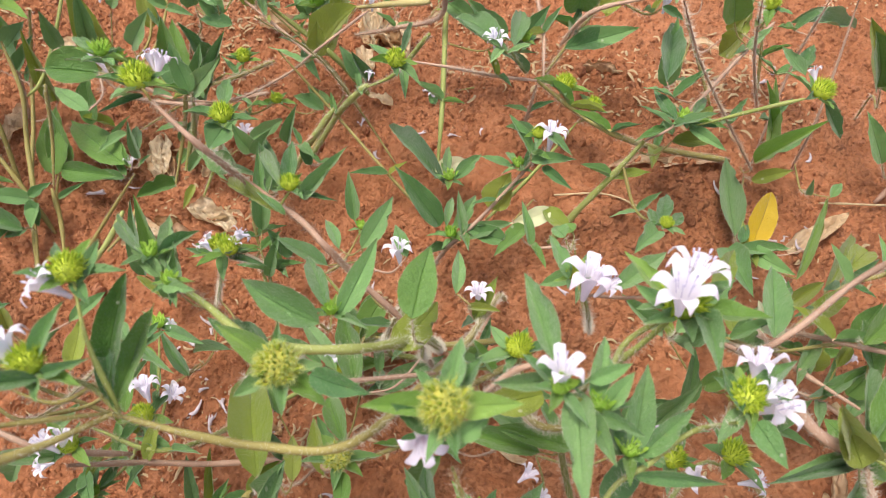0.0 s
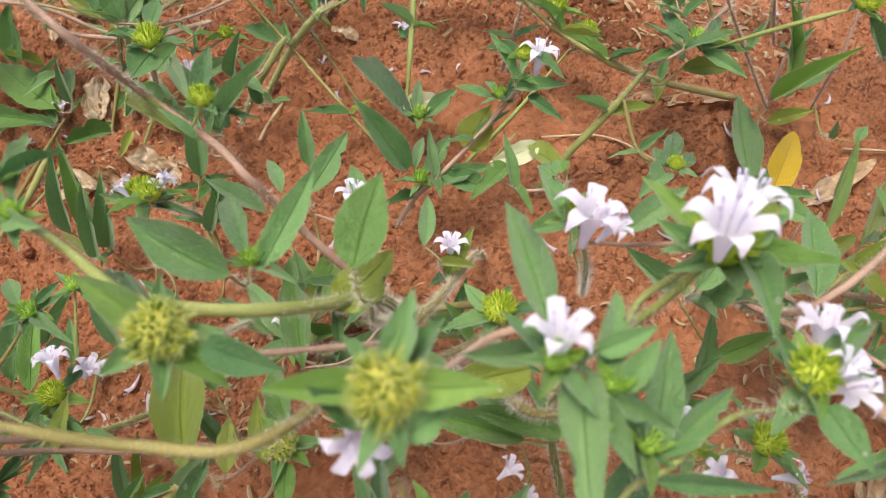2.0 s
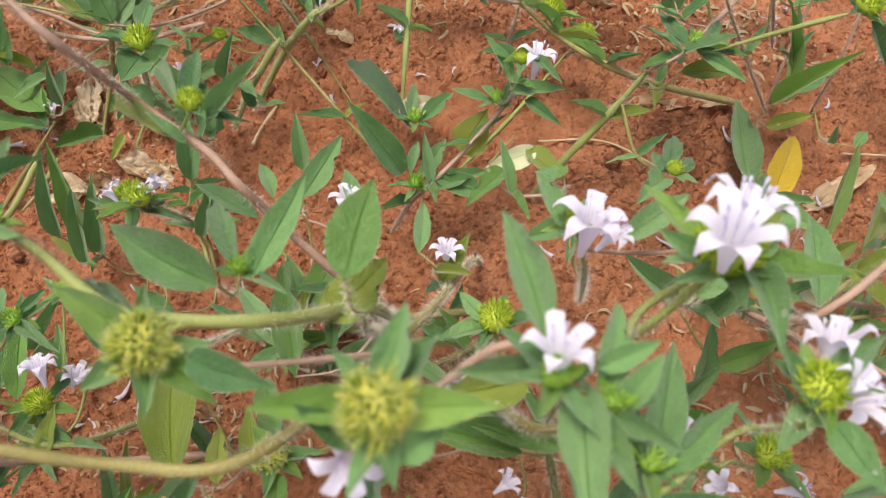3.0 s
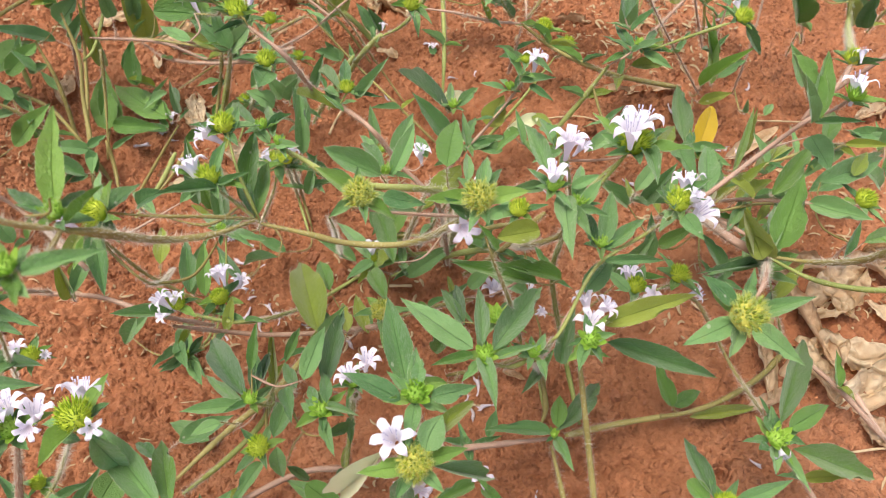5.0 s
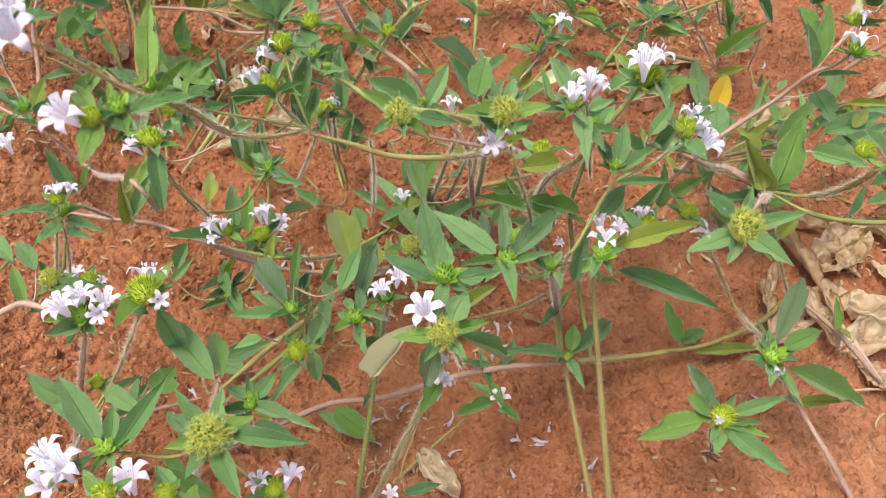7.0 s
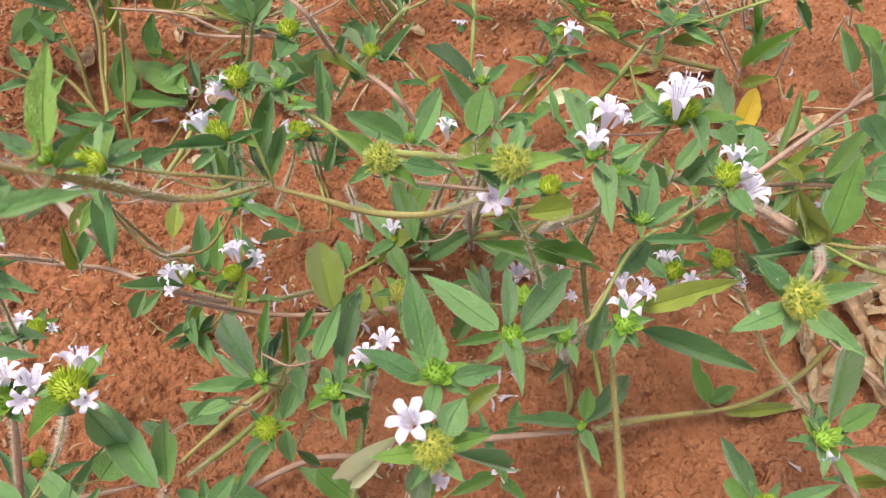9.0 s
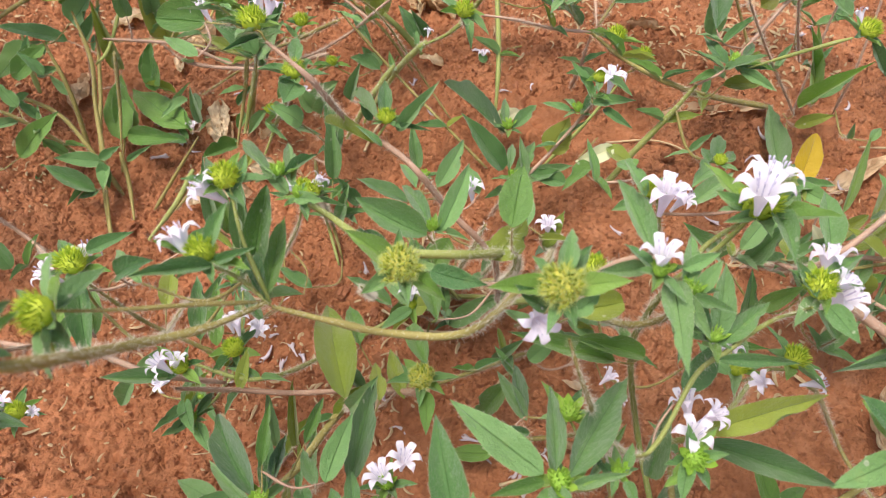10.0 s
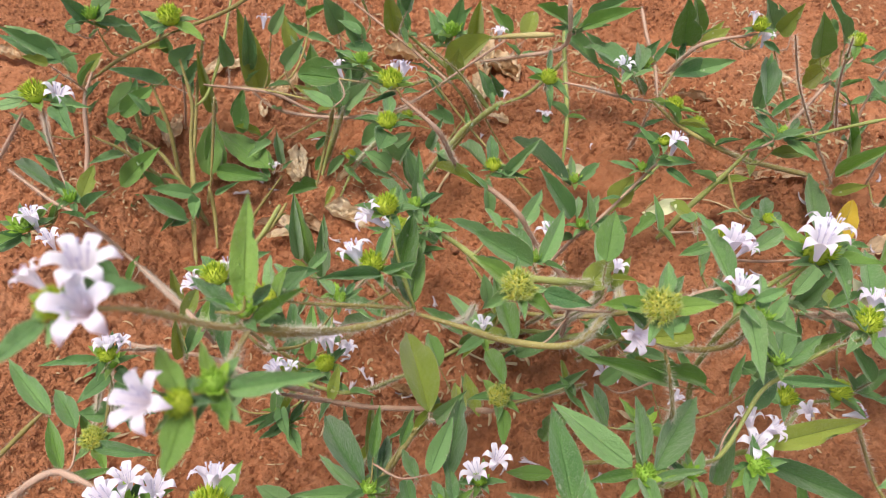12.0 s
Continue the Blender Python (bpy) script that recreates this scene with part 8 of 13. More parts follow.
flower(p, (-0.0158, 0.1559, 0.0945), 0.0115, (-0.11, 0.25, 0.96))
flower(p, (0.0133, 0.1381, 0.0929), 0.0099, (0.00, 0.10, 1.00))
leaf(p, (-0.0956, 0.2304, 0.0783), (-0.0987, 0.2162, 0.0804), 0.0153, (0.32, 0.07, 0.94))
leaf(p, (-0.0956, 0.2375, 0.0832), (-0.0976, 0.2594, 0.0796), 0.0088, (0.15, 0.17, 0.97))
leaf(p, (-0.1077, 0.2871, 0.0088), (-0.0926, 0.3102, 0.0041), 0.0102, (0.41, -0.08, 0.91))
leaf(p, (-0.1924, 0.2939, -0.0309), (-0.2135, 0.2891, -0.0227), 0.0085, (0.41, -0.34, 0.85))
leaf(p, (-0.1875, 0.3126, -0.0287), (-0.1956, 0.3365, -0.0286), 0.0085, (0.10, 0.03, 0.99))
leaf(p, (-0.2047, 0.3429, 0.0251), (-0.1983, 0.3418, 0.0646), 0.0121, (0.29, -0.96, -0.07))
leaf(p, (-0.0641, 0.2983, 0.0595), (-0.0611, 0.2966, 0.0802), 0.0114, (-0.07, -0.99, -0.07), "o")
leaf(p, (-0.0396, 0.2791, 0.0618), (-0.0479, 0.2829, 0.0779), 0.0101, (0.46, -0.78, 0.42))
leaf(p, (-0.0366, 0.2776, 0.0632), (-0.0415, 0.2747, 0.0815), 0.0068, (0.66, -0.75, 0.06))
leaf(p, (-0.1306, 0.3304, 0.0235), (-0.1378, 0.3217, 0.0601), 0.0130, (0.81, -0.59, 0.02))
leaf(p, (-0.1383, 0.3174, 0.0095), (-0.1155, 0.3181, 0.0576), 0.0122, (-0.36, -0.91, 0.19))
leaf(p, (-0.1366, 0.3104, 0.0290), (-0.1295, 0.3136, 0.0520), 0.0114, (-0.08, -0.98, 0.16))
leaf(p, (-0.1433, 0.3201, 0.0285), (-0.1541, 0.3214, 0.0355), 0.0098, (0.43, -0.49, 0.76))
leaf(p, (-0.0667, 0.3177, 0.0071), (-0.0708, 0.3207, 0.0153), 0.0066, (0.42, -0.77, 0.49))
leaf(p, (-0.0721, 0.3166, 0.0149), (-0.0757, 0.3166, 0.0234), 0.0059, (0.64, -0.72, 0.27))
leaf(p, (-0.0040, 0.3031, 0.0215), (-0.0072, 0.3082, 0.0251), 0.0063, (0.07, -0.55, 0.84))
leaf(p, (-0.0822, 0.1625, 0.0769), (-0.0659, 0.1550, 0.0823), 0.0036, (-0.37, -0.14, 0.92))
leaf(p, (-0.0876, 0.1625, 0.0769), (-0.0986, 0.1652, 0.0788), 0.0036, (0.09, -0.31, 0.95))
leaf(p, (-0.0287, 0.1549, 0.0938), (-0.0185, 0.1738, 0.1003), 0.0092, (0.06, -0.35, 0.93))
leaf(p, (-0.0123, 0.1524, 0.0920), (-0.0170, 0.1665, 0.0919), 0.0063, (-0.08, -0.02, 1.00))
leaf(p, (-0.0401, 0.2082, 0.0403), (-0.0424, 0.2225, 0.0564), 0.0078, (0.13, -0.73, 0.67))
leaf(p, (-0.0398, 0.1452, 0.0971), (-0.0595, 0.1581, 0.0961), 0.0070, (-0.16, -0.18, 0.97))
leaf(p, (-0.0369, 0.1548, 0.0938), (-0.0445, 0.1734, 0.0881), 0.0055, (-0.16, 0.23, 0.96))
leaf(p, (0.0100, 0.1327, 0.0892), (0.0194, 0.1279, 0.0955), 0.0037, (-0.59, -0.09, 0.80), "o")
leaf(p, (0.0056, 0.1368, 0.0920), (0.0067, 0.1589, 0.0881), 0.0061, (0.01, 0.17, 0.98))
leaf(p, (-0.1259, 0.2812, 0.0013), (-0.1167, 0.2753, 0.0125), 0.0058, (-0.60, 0.39, 0.70))
leaf(p, (-0.1788, 0.2486, -0.0239), (-0.1716, 0.2555, -0.0200), 0.0035, (-0.26, -0.25, 0.93))
leaf(p, (-0.0969, 0.2292, -0.0022), (-0.1083, 0.2265, 0.0016), 0.0036, (0.30, 0.07, 0.95))
leaf(p, (-0.0969, 0.2292, -0.0022), (-0.0823, 0.2326, 0.0037), 0.0055, (-0.36, -0.09, 0.93))
leaf(p, (-0.1120, 0.3142, 0.0324), (-0.1200, 0.3204, 0.0407), 0.0049, (0.50, -0.39, 0.77))
leaf(p, (-0.1120, 0.3142, 0.0324), (-0.1046, 0.3084, 0.0420), 0.0038, (-0.56, 0.44, 0.70), "o")
leaf(p, (-0.1135, 0.3181, -0.0013), (-0.1120, 0.3075, 0.0066), 0.0040, (-0.08, 0.59, 0.80))
leaf(p, (-0.1135, 0.3181, -0.0013), (-0.1145, 0.3254, 0.0061), 0.0029, (0.10, -0.70, 0.71))
leaf(p, (-0.1924, 0.2968, -0.0319), (-0.2001, 0.3066, -0.0250), 0.0054, (0.30, -0.38, 0.87))
leaf(p, (-0.2068, 0.3362, 0.0184), (-0.1980, 0.3407, 0.0276), 0.0037, (-0.61, -0.31, 0.73))
leaf(p, (-0.0695, 0.2940, 0.0587), (-0.0617, 0.2924, 0.0655), 0.0029, (-0.63, 0.13, 0.76), "d")
leaf(p, (-0.0695, 0.2940, 0.0587), (-0.0853, 0.2973, 0.0673), 0.0058, (0.46, -0.09, 0.88))
leaf(p, (-0.0405, 0.2735, 0.0611), (-0.0421, 0.2817, 0.0667), 0.0038, (0.11, -0.54, 0.83))
leaf(p, (-0.0405, 0.2735, 0.0611), (-0.0379, 0.2608, 0.0687), 0.0052, (-0.10, 0.50, 0.86))
leaf(p, (-0.1364, 0.3134, 0.0267), (-0.1294, 0.2992, 0.0315), 0.0061, (-0.13, 0.26, 0.96))
leaf(p, (-0.1714, 0.2496, -0.0266), (-0.1648, 0.2398, -0.0234), 0.0037, (-0.15, 0.22, 0.96))
leaf(p, (0.0118, 0.1300, 0.0847), (0.0197, 0.1436, 0.0915), 0.0060, (-0.20, -0.34, 0.92), "o")
leaf(p, (0.0118, 0.1300, 0.0847), (0.0074, 0.1223, 0.0943), 0.0045, (0.37, 0.63, 0.68))
# lilac back
p = plant((-0.081, 0.129, -0.031), "hairy herb with many lilac-white flowers and bristly green heads")
stem(p, 0.00066, "b", (-0.0424, 0.1368, 0.0312), (-0.0374, 0.1436, 0.0271), (-0.0329, 0.1541, 0.0289))
stem(p, 0.00066, "b", (-0.1045, 0.1183, 0.0849), (-0.1185, 0.1049, 0.0732), (-0.1320, 0.0955, 0.0810))
stem(p, 0.00047, "b", (-0.0988, 0.1621, -0.0003), (-0.0988, 0.1767, -0.0004), (-0.1105, 0.1917, -0.0015))
h = head(p, (-0.0424, 0.1370, 0.0333), 0.0070, (0.00, 0.10, 1.00), "s")
flower(h, (-0.0424, 0.1400, 0.0392), 0.0107, (-0.00, 0.25, 0.97))
h = head(p, (-0.1045, 0.1186, 0.0872), 0.0077, (0.00, 0.10, 1.00), "b")
flower(h, (-0.1006, 0.1157, 0.0852), 0.0039, (0.68, 0.05, 0.73))
flower(p, (-0.1194, 0.1244, 0.0447), 0.0098, (-0.23, 0.32, 0.92))
flower(p, (-0.1056, 0.1219, 0.0429), 0.0089, (0.36, 0.25, 0.90))
leaf(p, (-0.0431, 0.1347, 0.0355), (-0.0612, 0.1605, 0.0346), 0.0095, (-0.08, -0.03, 1.00))
leaf(p, (-0.0396, 0.1347, 0.0354), (-0.0317, 0.1320, 0.0437), 0.0097, (-0.74, -0.12, 0.66), "o")
leaf(p, (-0.0419, 0.1337, 0.0348), (-0.0541, 0.1222, 0.0381), 0.0070, (0.31, -0.05, 0.95))
leaf(p, (-0.1025, 0.1173, 0.0864), (-0.0900, 0.1084, 0.0895), 0.0046, (-0.22, 0.04, 0.98))
leaf(p, (-0.1025, 0.1197, 0.0880), (-0.0997, 0.1291, 0.0851), 0.0037, (0.39, 0.16, 0.91))
leaf(p, (-0.1074, 0.1197, 0.0880), (-0.1168, 0.1320, 0.0840), 0.0059, (-0.13, 0.22, 0.97))
leaf(p, (-0.0988, 0.1621, -0.0003), (-0.1249, 0.1704, -0.0165), 0.0063, (-0.55, -0.11, 0.83))
# back top
p = plant((-0.168, 0.278, -0.043), "hairy herb with many lilac-white flowers and bristly green heads")
stem(p, 0.00115, "b", (-0.2435, 0.3294, 0.0433), (-0.2382, 0.3141, 0.0185), (-0.2417, 0.3004, -0.0046), (-0.2379, 0.2749, -0.0245))
stem(p, 0.00120, "b", (-0.2209, 0.2449, -0.0473), (-0.2253, 0.2660, -0.0371), (-0.2295, 0.2804, -0.0245))
stem(p, 0.00115, "b", (-0.2337, 0.2345, -0.0471), (-0.2367, 0.2542, -0.0355), (-0.2394, 0.2741, -0.0238))
stem(p, 0.00085, "p", (-0.3268, 0.2399, 0.0297), (-0.2890, 0.2130, 0.0342), (-0.2671, 0.2025, 0.0304), (-0.2419, 0.1926, -0.0001), (-0.1668, 0.1069, 0.0913), (-0.1578, 0.1012, 0.0742))
stem(p, 0.00052, "p", (-0.2210, 0.1587, 0.1528), (-0.2901, 0.2370, 0.0528), (-0.2778, 0.2148, 0.0350))
stem(p, 0.00078, "p", (-0.2288, 0.1574, 0.1522), (-0.2366, 0.1543, 0.1426), (-0.2464, 0.1529, 0.1307))
stem(p, 0.00129, "p", (-0.2989, 0.3214, 0.0410), (-0.3016, 0.3007, 0.0302), (-0.3018, 0.2820, 0.0082), (-0.3027, 0.2506, -0.0174))
stem(p, 0.00101, "b", (-0.3051, 0.3139, 0.0330), (-0.2786, 0.3274, 0.0460), (-0.2474, 0.3356, 0.0584))
stem(p, 0.00136, "g", (-0.2875, 0.3406, 0.0212), (-0.2858, 0.3269, 0.0080), (-0.2806, 0.3140, -0.0061))
stem(p, 0.00120, "b", (-0.3040, 0.3100, 0.0020), (-0.2706, 0.3024, -0.0105), (-0.2500, 0.2844, -0.0242), (-0.2303, 0.2622, -0.0448))
stem(p, 0.00101, "b", (-0.2520, 0.3446, 0.0516), (-0.2119, 0.3489, 0.0669), (-0.1890, 0.3562, 0.0791))
stem(p, 0.00088, "p", (-0.2326, 0.3279, 0.0239), (-0.1868, 0.3250, 0.0207), (-0.1586, 0.3244, 0.0049), (-0.1273, 0.3215, 0.0036))
stem(p, 0.00153, "g", (-0.1552, 0.2979, -0.0284), (-0.1463, 0.3121, -0.0040), (-0.1421, 0.3207, 0.0088))
stem(p, 0.00127, "g", (-0.0959, 0.3443, 0.0565), (-0.0737, 0.3328, 0.0440), (-0.0549, 0.3136, 0.0421), (-0.0400, 0.3026, 0.0291))
stem(p, 0.00071, "p", (-0.1334, 0.3622, 0.0684), (-0.0950, 0.3328, 0.0564), (-0.0655, 0.3123, 0.0429))
stem(p, 0.00137, "o", (-0.0453, 0.3321, 0.0636), (-0.0252, 0.3218, 0.0736), (-0.0063, 0.3107, 0.0831))
stem(p, 0.00100, "p", (-0.0483, 0.3357, 0.0425), (-0.0244, 0.3170, 0.0623), (-0.0001, 0.3022, 0.0825), (-0.0006, 0.3017, 0.1126))
stem(p, 0.00089, "p", (0.0912, 0.2693, 0.1172), (0.0666, 0.2742, 0.1057), (0.0566, 0.2851, 0.0780))
stem(p, 0.00066, "b", (-0.2968, 0.1931, 0.0306), (-0.2876, 0.2022, 0.0264), (-0.2835, 0.2104, 0.0332))
stem(p, 0.00066, "b", (-0.2907, 0.3296, 0.0713), (-0.2850, 0.3255, 0.0508), (-0.2786, 0.3274, 0.0460))
stem(p, 0.00066, "g", (-0.0912, 0.1566, 0.1808), (-0.0876, 0.1542, 0.1784), (-0.0887, 0.1578, 0.1751))
stem(p, 0.00066, "b", (-0.0665, 0.3338, 0.0625), (-0.0685, 0.3301, 0.0479), (-0.0713, 0.3304, 0.0437))
stem(p, 0.00047, "p", (-0.2331, 0.3319, -0.0047), (-0.2351, 0.3222, -0.0082), (-0.2423, 0.3145, -0.0043))
stem(p, 0.00047, "b", (-0.2372, 0.2702, -0.0193), (-0.2364, 0.2704, -0.0215), (-0.2375, 0.2742, -0.0238))
stem(p, 0.00047, "b", (-0.1908, 0.2996, -0.0262), (-0.1895, 0.2992, -0.0284), (-0.1910, 0.3013, -0.0315))
stem(p, 0.00047, "b", (-0.2807, 0.2655, -0.0108), (-0.2934, 0.2601, -0.0161), (-0.3024, 0.2585, -0.0110))
stem(p, 0.00047, "b", (-0.2907, 0.2225, 0.0307), (-0.2930, 0.2167, 0.0302), (-0.2937, 0.2163, 0.0336))
stem(p, 0.00047, "p", (-0.3038, 0.2879, 0.0697), (-0.2969, 0.2974, 0.0454), (-0.3009, 0.3059, 0.0329))
stem(p, 0.00047, "b", (-0.3038, 0.3013, 0.0612), (-0.3002, 0.2972, 0.0557), (-0.3003, 0.2926, 0.0576))
stem(p, 0.00047, "b", (-0.2857, 0.3427, 0.0607), (-0.2855, 0.3331, 0.0617), (-0.2878, 0.3275, 0.0610))
stem(p, 0.00047, "p", (-0.3013, 0.3210, 0.0674), (-0.2925, 0.3227, 0.0632), (-0.2892, 0.3286, 0.0662))
stem(p, 0.00047, "b", (-0.2940, 0.3098, 0.0482), (-0.2972, 0.3057, 0.0447), (-0.2979, 0.2995, 0.0423))
stem(p, 0.00047, "p", (-0.2774, 0.3248, 0.0249), (-0.2720, 0.3250, 0.0211), (-0.2689, 0.3266, 0.0193))
stem(p, 0.00047, "b", (-0.2567, 0.3453, 0.0233), (-0.2656, 0.3349, 0.0178), (-0.2674, 0.3262, 0.0217))
stem(p, 0.00047, "b", (-0.1869, 0.3522, 0.0480), (-0.1913, 0.3395, 0.0244), (-0.1926, 0.3254, 0.0211))
stem(p, 0.00047, "b", (-0.1039, 0.1732, 0.1605), (-0.0926, 0.1656, 0.1658), (-0.0887, 0.1578, 0.1751))
stem(p, 0.00047, "p", (-0.1046, 0.1599, 0.1577), (-0.1006, 0.1639, 0.1602), (-0.1039, 0.1732, 0.1605))
stem(p, 0.00047, "b", (-0.1495, 0.2169, -0.0244), (-0.1345, 0.2080, -0.0365), (-0.1203, 0.2046, -0.0304))
stem(p, 0.00047, "b", (-0.1411, 0.2110, -0.0217), (-0.1427, 0.2115, -0.0291), (-0.1439, 0.2135, -0.0289))
stem(p, 0.00047, "p", (-0.0815, 0.2330, 0.0295), (-0.0893, 0.2330, 0.0177), (-0.0981, 0.2394, 0.0134))
stem(p, 0.00047, "b", (-0.0948, 0.2208, 0.0603), (-0.0832, 0.2250, 0.0389), (-0.0815, 0.2330, 0.0295))
stem(p, 0.00047, "b", (-0.0670, 0.3458, 0.0563), (-0.0679, 0.3398, 0.0495), (-0.0675, 0.3320, 0.0552))
stem(p, 0.00047, "p", (-0.0738, 0.3373, 0.0538), (-0.0702, 0.3360, 0.0530), (-0.0677, 0.3359, 0.0523))
stem(p, 0.00047, "b", (-0.0520, 0.3216, 0.0621), (-0.0506, 0.3288, 0.0581), (-0.0453, 0.3321, 0.0636))
stem(p, 0.00047, "b", (-0.1036, 0.3473, 0.0541), (-0.0978, 0.3469, 0.0521), (-0.0959, 0.3443, 0.0565))
stem(p, 0.00047, "p", (0.0023, 0.3079, 0.0919), (0.0050, 0.3034, 0.0894), (-0.0002, 0.3021, 0.0900))
stem(p, 0.00047, "b", (0.0079, 0.3019, 0.0945), (0.0060, 0.3036, 0.0912), (0.0050, 0.3034, 0.0894))
stem(p, 0.00047, "b", (0.0009, 0.3166, 0.0797), (-0.0028, 0.3131, 0.0781), (-0.0062, 0.3059, 0.0775))
stem(p, 0.00047, "p", (-0.0946, 0.3395, 0.0767), (-0.0996, 0.3380, 0.0640), (-0.0998, 0.3365, 0.0579))
stem(p, 0.00047, "b", (-0.1453, 0.3686, 0.0372), (-0.1467, 0.3696, 0.0194), (-0.1585, 0.3722, 0.0020), (-0.1593, 0.3800, -0.0234))
stem(p, 0.00047, "b", (-0.1280, 0.3551, 0.0386), (-0.1334, 0.3578, 0.0327), (-0.1453, 0.3686, 0.0372))
stem(p, 0.00047, "p", (0.0666, 0.3015, 0.0851), (0.0639, 0.2941, 0.0795), (0.0579, 0.2838, 0.0814))
stem(p, 0.00047, "b", (0.0760, 0.3012, 0.0857), (0.0718, 0.3018, 0.0849), (0.0666, 0.3015, 0.0851))
stem(p, 0.00047, "b", (0.1067, 0.2876, 0.1078), (0.0949, 0.2805, 0.0995), (0.0789, 0.2717, 0.1114))
stem(p, 0.00047, "p", (0.1078, 0.2811, 0.1090), (0.1066, 0.2860, 0.1052), (0.1052, 0.2867, 0.1068))
stem(p, 0.00047, "b", (0.1339, 0.2820, 0.0946), (0.1366, 0.2781, 0.0890), (0.1416, 0.2733, 0.0868))
stem(p, 0.00047, "b", (0.1436, 0.2890, 0.0818), (0.1448, 0.2780, 0.0855), (0.1416, 0.2733, 0.0868))
head(p, (-0.2778, 0.2148, 0.0350), 0.0115, (-0.00, 0.20, 0.98), "b")
h = head(p, (-0.2968, 0.1930, 0.0353), 0.0156, (0.01, -0.04, 1.00), "b")
flower(h, (-0.2914, 0.1964, 0.0431), 0.0172, (-0.21, 0.19, 0.96))
flower(h, (-0.2778, 0.1842, 0.0384), 0.0140, (0.01, -0.04, 1.00))
h = head(p, (-0.2241, 0.1638, 0.1570), 0.0125, (-0.11, 0.19, 0.97), "s")
flower(h, (-0.2150, 0.1652, 0.1576), 0.0121, (0.43, 0.14, 0.89))
head(p, (-0.2907, 0.3304, 0.0754), 0.0140, (-0.00, 0.20, 0.98), "b")
head(p, (-0.2499, 0.3483, 0.0620), 0.0183, (0.01, 0.05, 1.00), "s")
head(p, (-0.0910, 0.1575, 0.1828), 0.0073, (0.10, 0.44, 0.89), "b")
head(p, (-0.0665, 0.3347, 0.0666), 0.0140, (-0.00, 0.20, 0.98), "b")
h = head(p, (0.0909, 0.2693, 0.1222), 0.0102, (-0.00, 0.20, 0.98), "s")
flower(h, (0.0964, 0.2704, 0.1165), 0.0103, (0.11, 0.05, 0.99))
flower(h, (0.0880, 0.2719, 0.1269), 0.0073, (0.19, 0.63, 0.75))
flower(p, (-0.1904, 0.3557, 0.0585), 0.0103, (0.08, 0.56, 0.83))
flower(p, (-0.1052, 0.1776, 0.1639), 0.0080, (-0.43, 0.24, 0.87))
flower(p, (-0.0370, 0.3311, 0.0713), 0.0104, (-0.00, 0.20, 0.98))
leaf(p, (-0.2331, 0.3319, -0.0047), (-0.2319, 0.3329, 0.0454), 0.0099, (0.38, -0.93, 0.01), "o")
leaf(p, (-0.2372, 0.2702, -0.0193), (-0.2265, 0.2774, -0.0155), 0.0080, (0.05, -0.52, 0.85))
leaf(p, (-0.2367, 0.2680, -0.0197), (-0.2335, 0.2582, -0.0313), 0.0098, (0.32, -0.67, 0.66))
leaf(p, (-0.2307, 0.3027, -0.0312), (-0.2299, 0.3168, 0.0012), 0.0181, (0.25, -0.89, 0.38), "d")
leaf(p, (-0.1908, 0.2996, -0.0262), (-0.2385, 0.3406, -0.0264), 0.0240, (-0.15, -0.17, 0.98), "d")
leaf(p, (-0.2807, 0.2655, -0.0108), (-0.2546, 0.2780, 0.0116), 0.0159, (-0.20, -0.74, 0.65), "d")
leaf(p, (-0.2714, 0.2152, 0.0350), (-0.2722, 0.2394, 0.0375), 0.0101, (0.30, -0.09, 0.95), "o")
leaf(p, (-0.2729, 0.2126, 0.0330), (-0.2814, 0.2223, 0.0410), 0.0064, (0.33, -0.40, 0.85))
leaf(p, (-0.2696, 0.2102, 0.0310), (-0.2545, 0.2128, 0.0432), 0.0094, (-0.39, -0.67, 0.63))
leaf(p, (-0.2907, 0.2225, 0.0307), (-0.3280, 0.2482, 0.0308), 0.0101, (-0.08, -0.11, 0.99))
leaf(p, (-0.2950, 0.1881, 0.0315), (-0.3150, 0.1822, 0.0278), 0.0133, (-0.02, -0.46, 0.89))
leaf(p, (-0.2178, 0.1615, 0.1549), (-0.2012, 0.1569, 0.1581), 0.0049, (-0.27, -0.33, 0.91))
leaf(p, (-0.2155, 0.1608, 0.1542), (-0.2031, 0.1446, 0.1562), 0.0088, (-0.06, 0.08, 1.00))
leaf(p, (-0.2289, 0.1609, 0.1550), (-0.2422, 0.1585, 0.1537), 0.0064, (0.01, -0.50, 0.87))
leaf(p, (-0.3038, 0.2879, 0.0697), (-0.3135, 0.2840, 0.0786), 0.0077, (0.70, -0.35, 0.62), "o")
leaf(p, (-0.3038, 0.3013, 0.0612), (-0.3328, 0.3009, 0.0812), 0.0142, (0.51, -0.45, 0.73))
leaf(p, (-0.2857, 0.3427, 0.0607), (-0.2716, 0.3417, 0.0465), 0.0114, (0.58, -0.53, 0.62))
leaf(p, (-0.2950, 0.3278, 0.0711), (-0.2985, 0.3212, 0.0915), 0.0131, (0.90, -0.43, 0.01))
leaf(p, (-0.2919, 0.3341, 0.0708), (-0.2765, 0.3311, 0.0854), 0.0166, (-0.57, -0.67, 0.47))
leaf(p, (-0.2890, 0.3298, 0.0698), (-0.2757, 0.3435, 0.0583), 0.0097, (0.74, -0.17, 0.66))
leaf(p, (-0.3013, 0.3210, 0.0674), (-0.3022, 0.3302, 0.0733), 0.0107, (0.31, -0.49, 0.81))
leaf(p, (-0.2940, 0.3098, 0.0482), (-0.2833, 0.3122, 0.0597), 0.0096, (-0.30, -0.84, 0.46), "o")
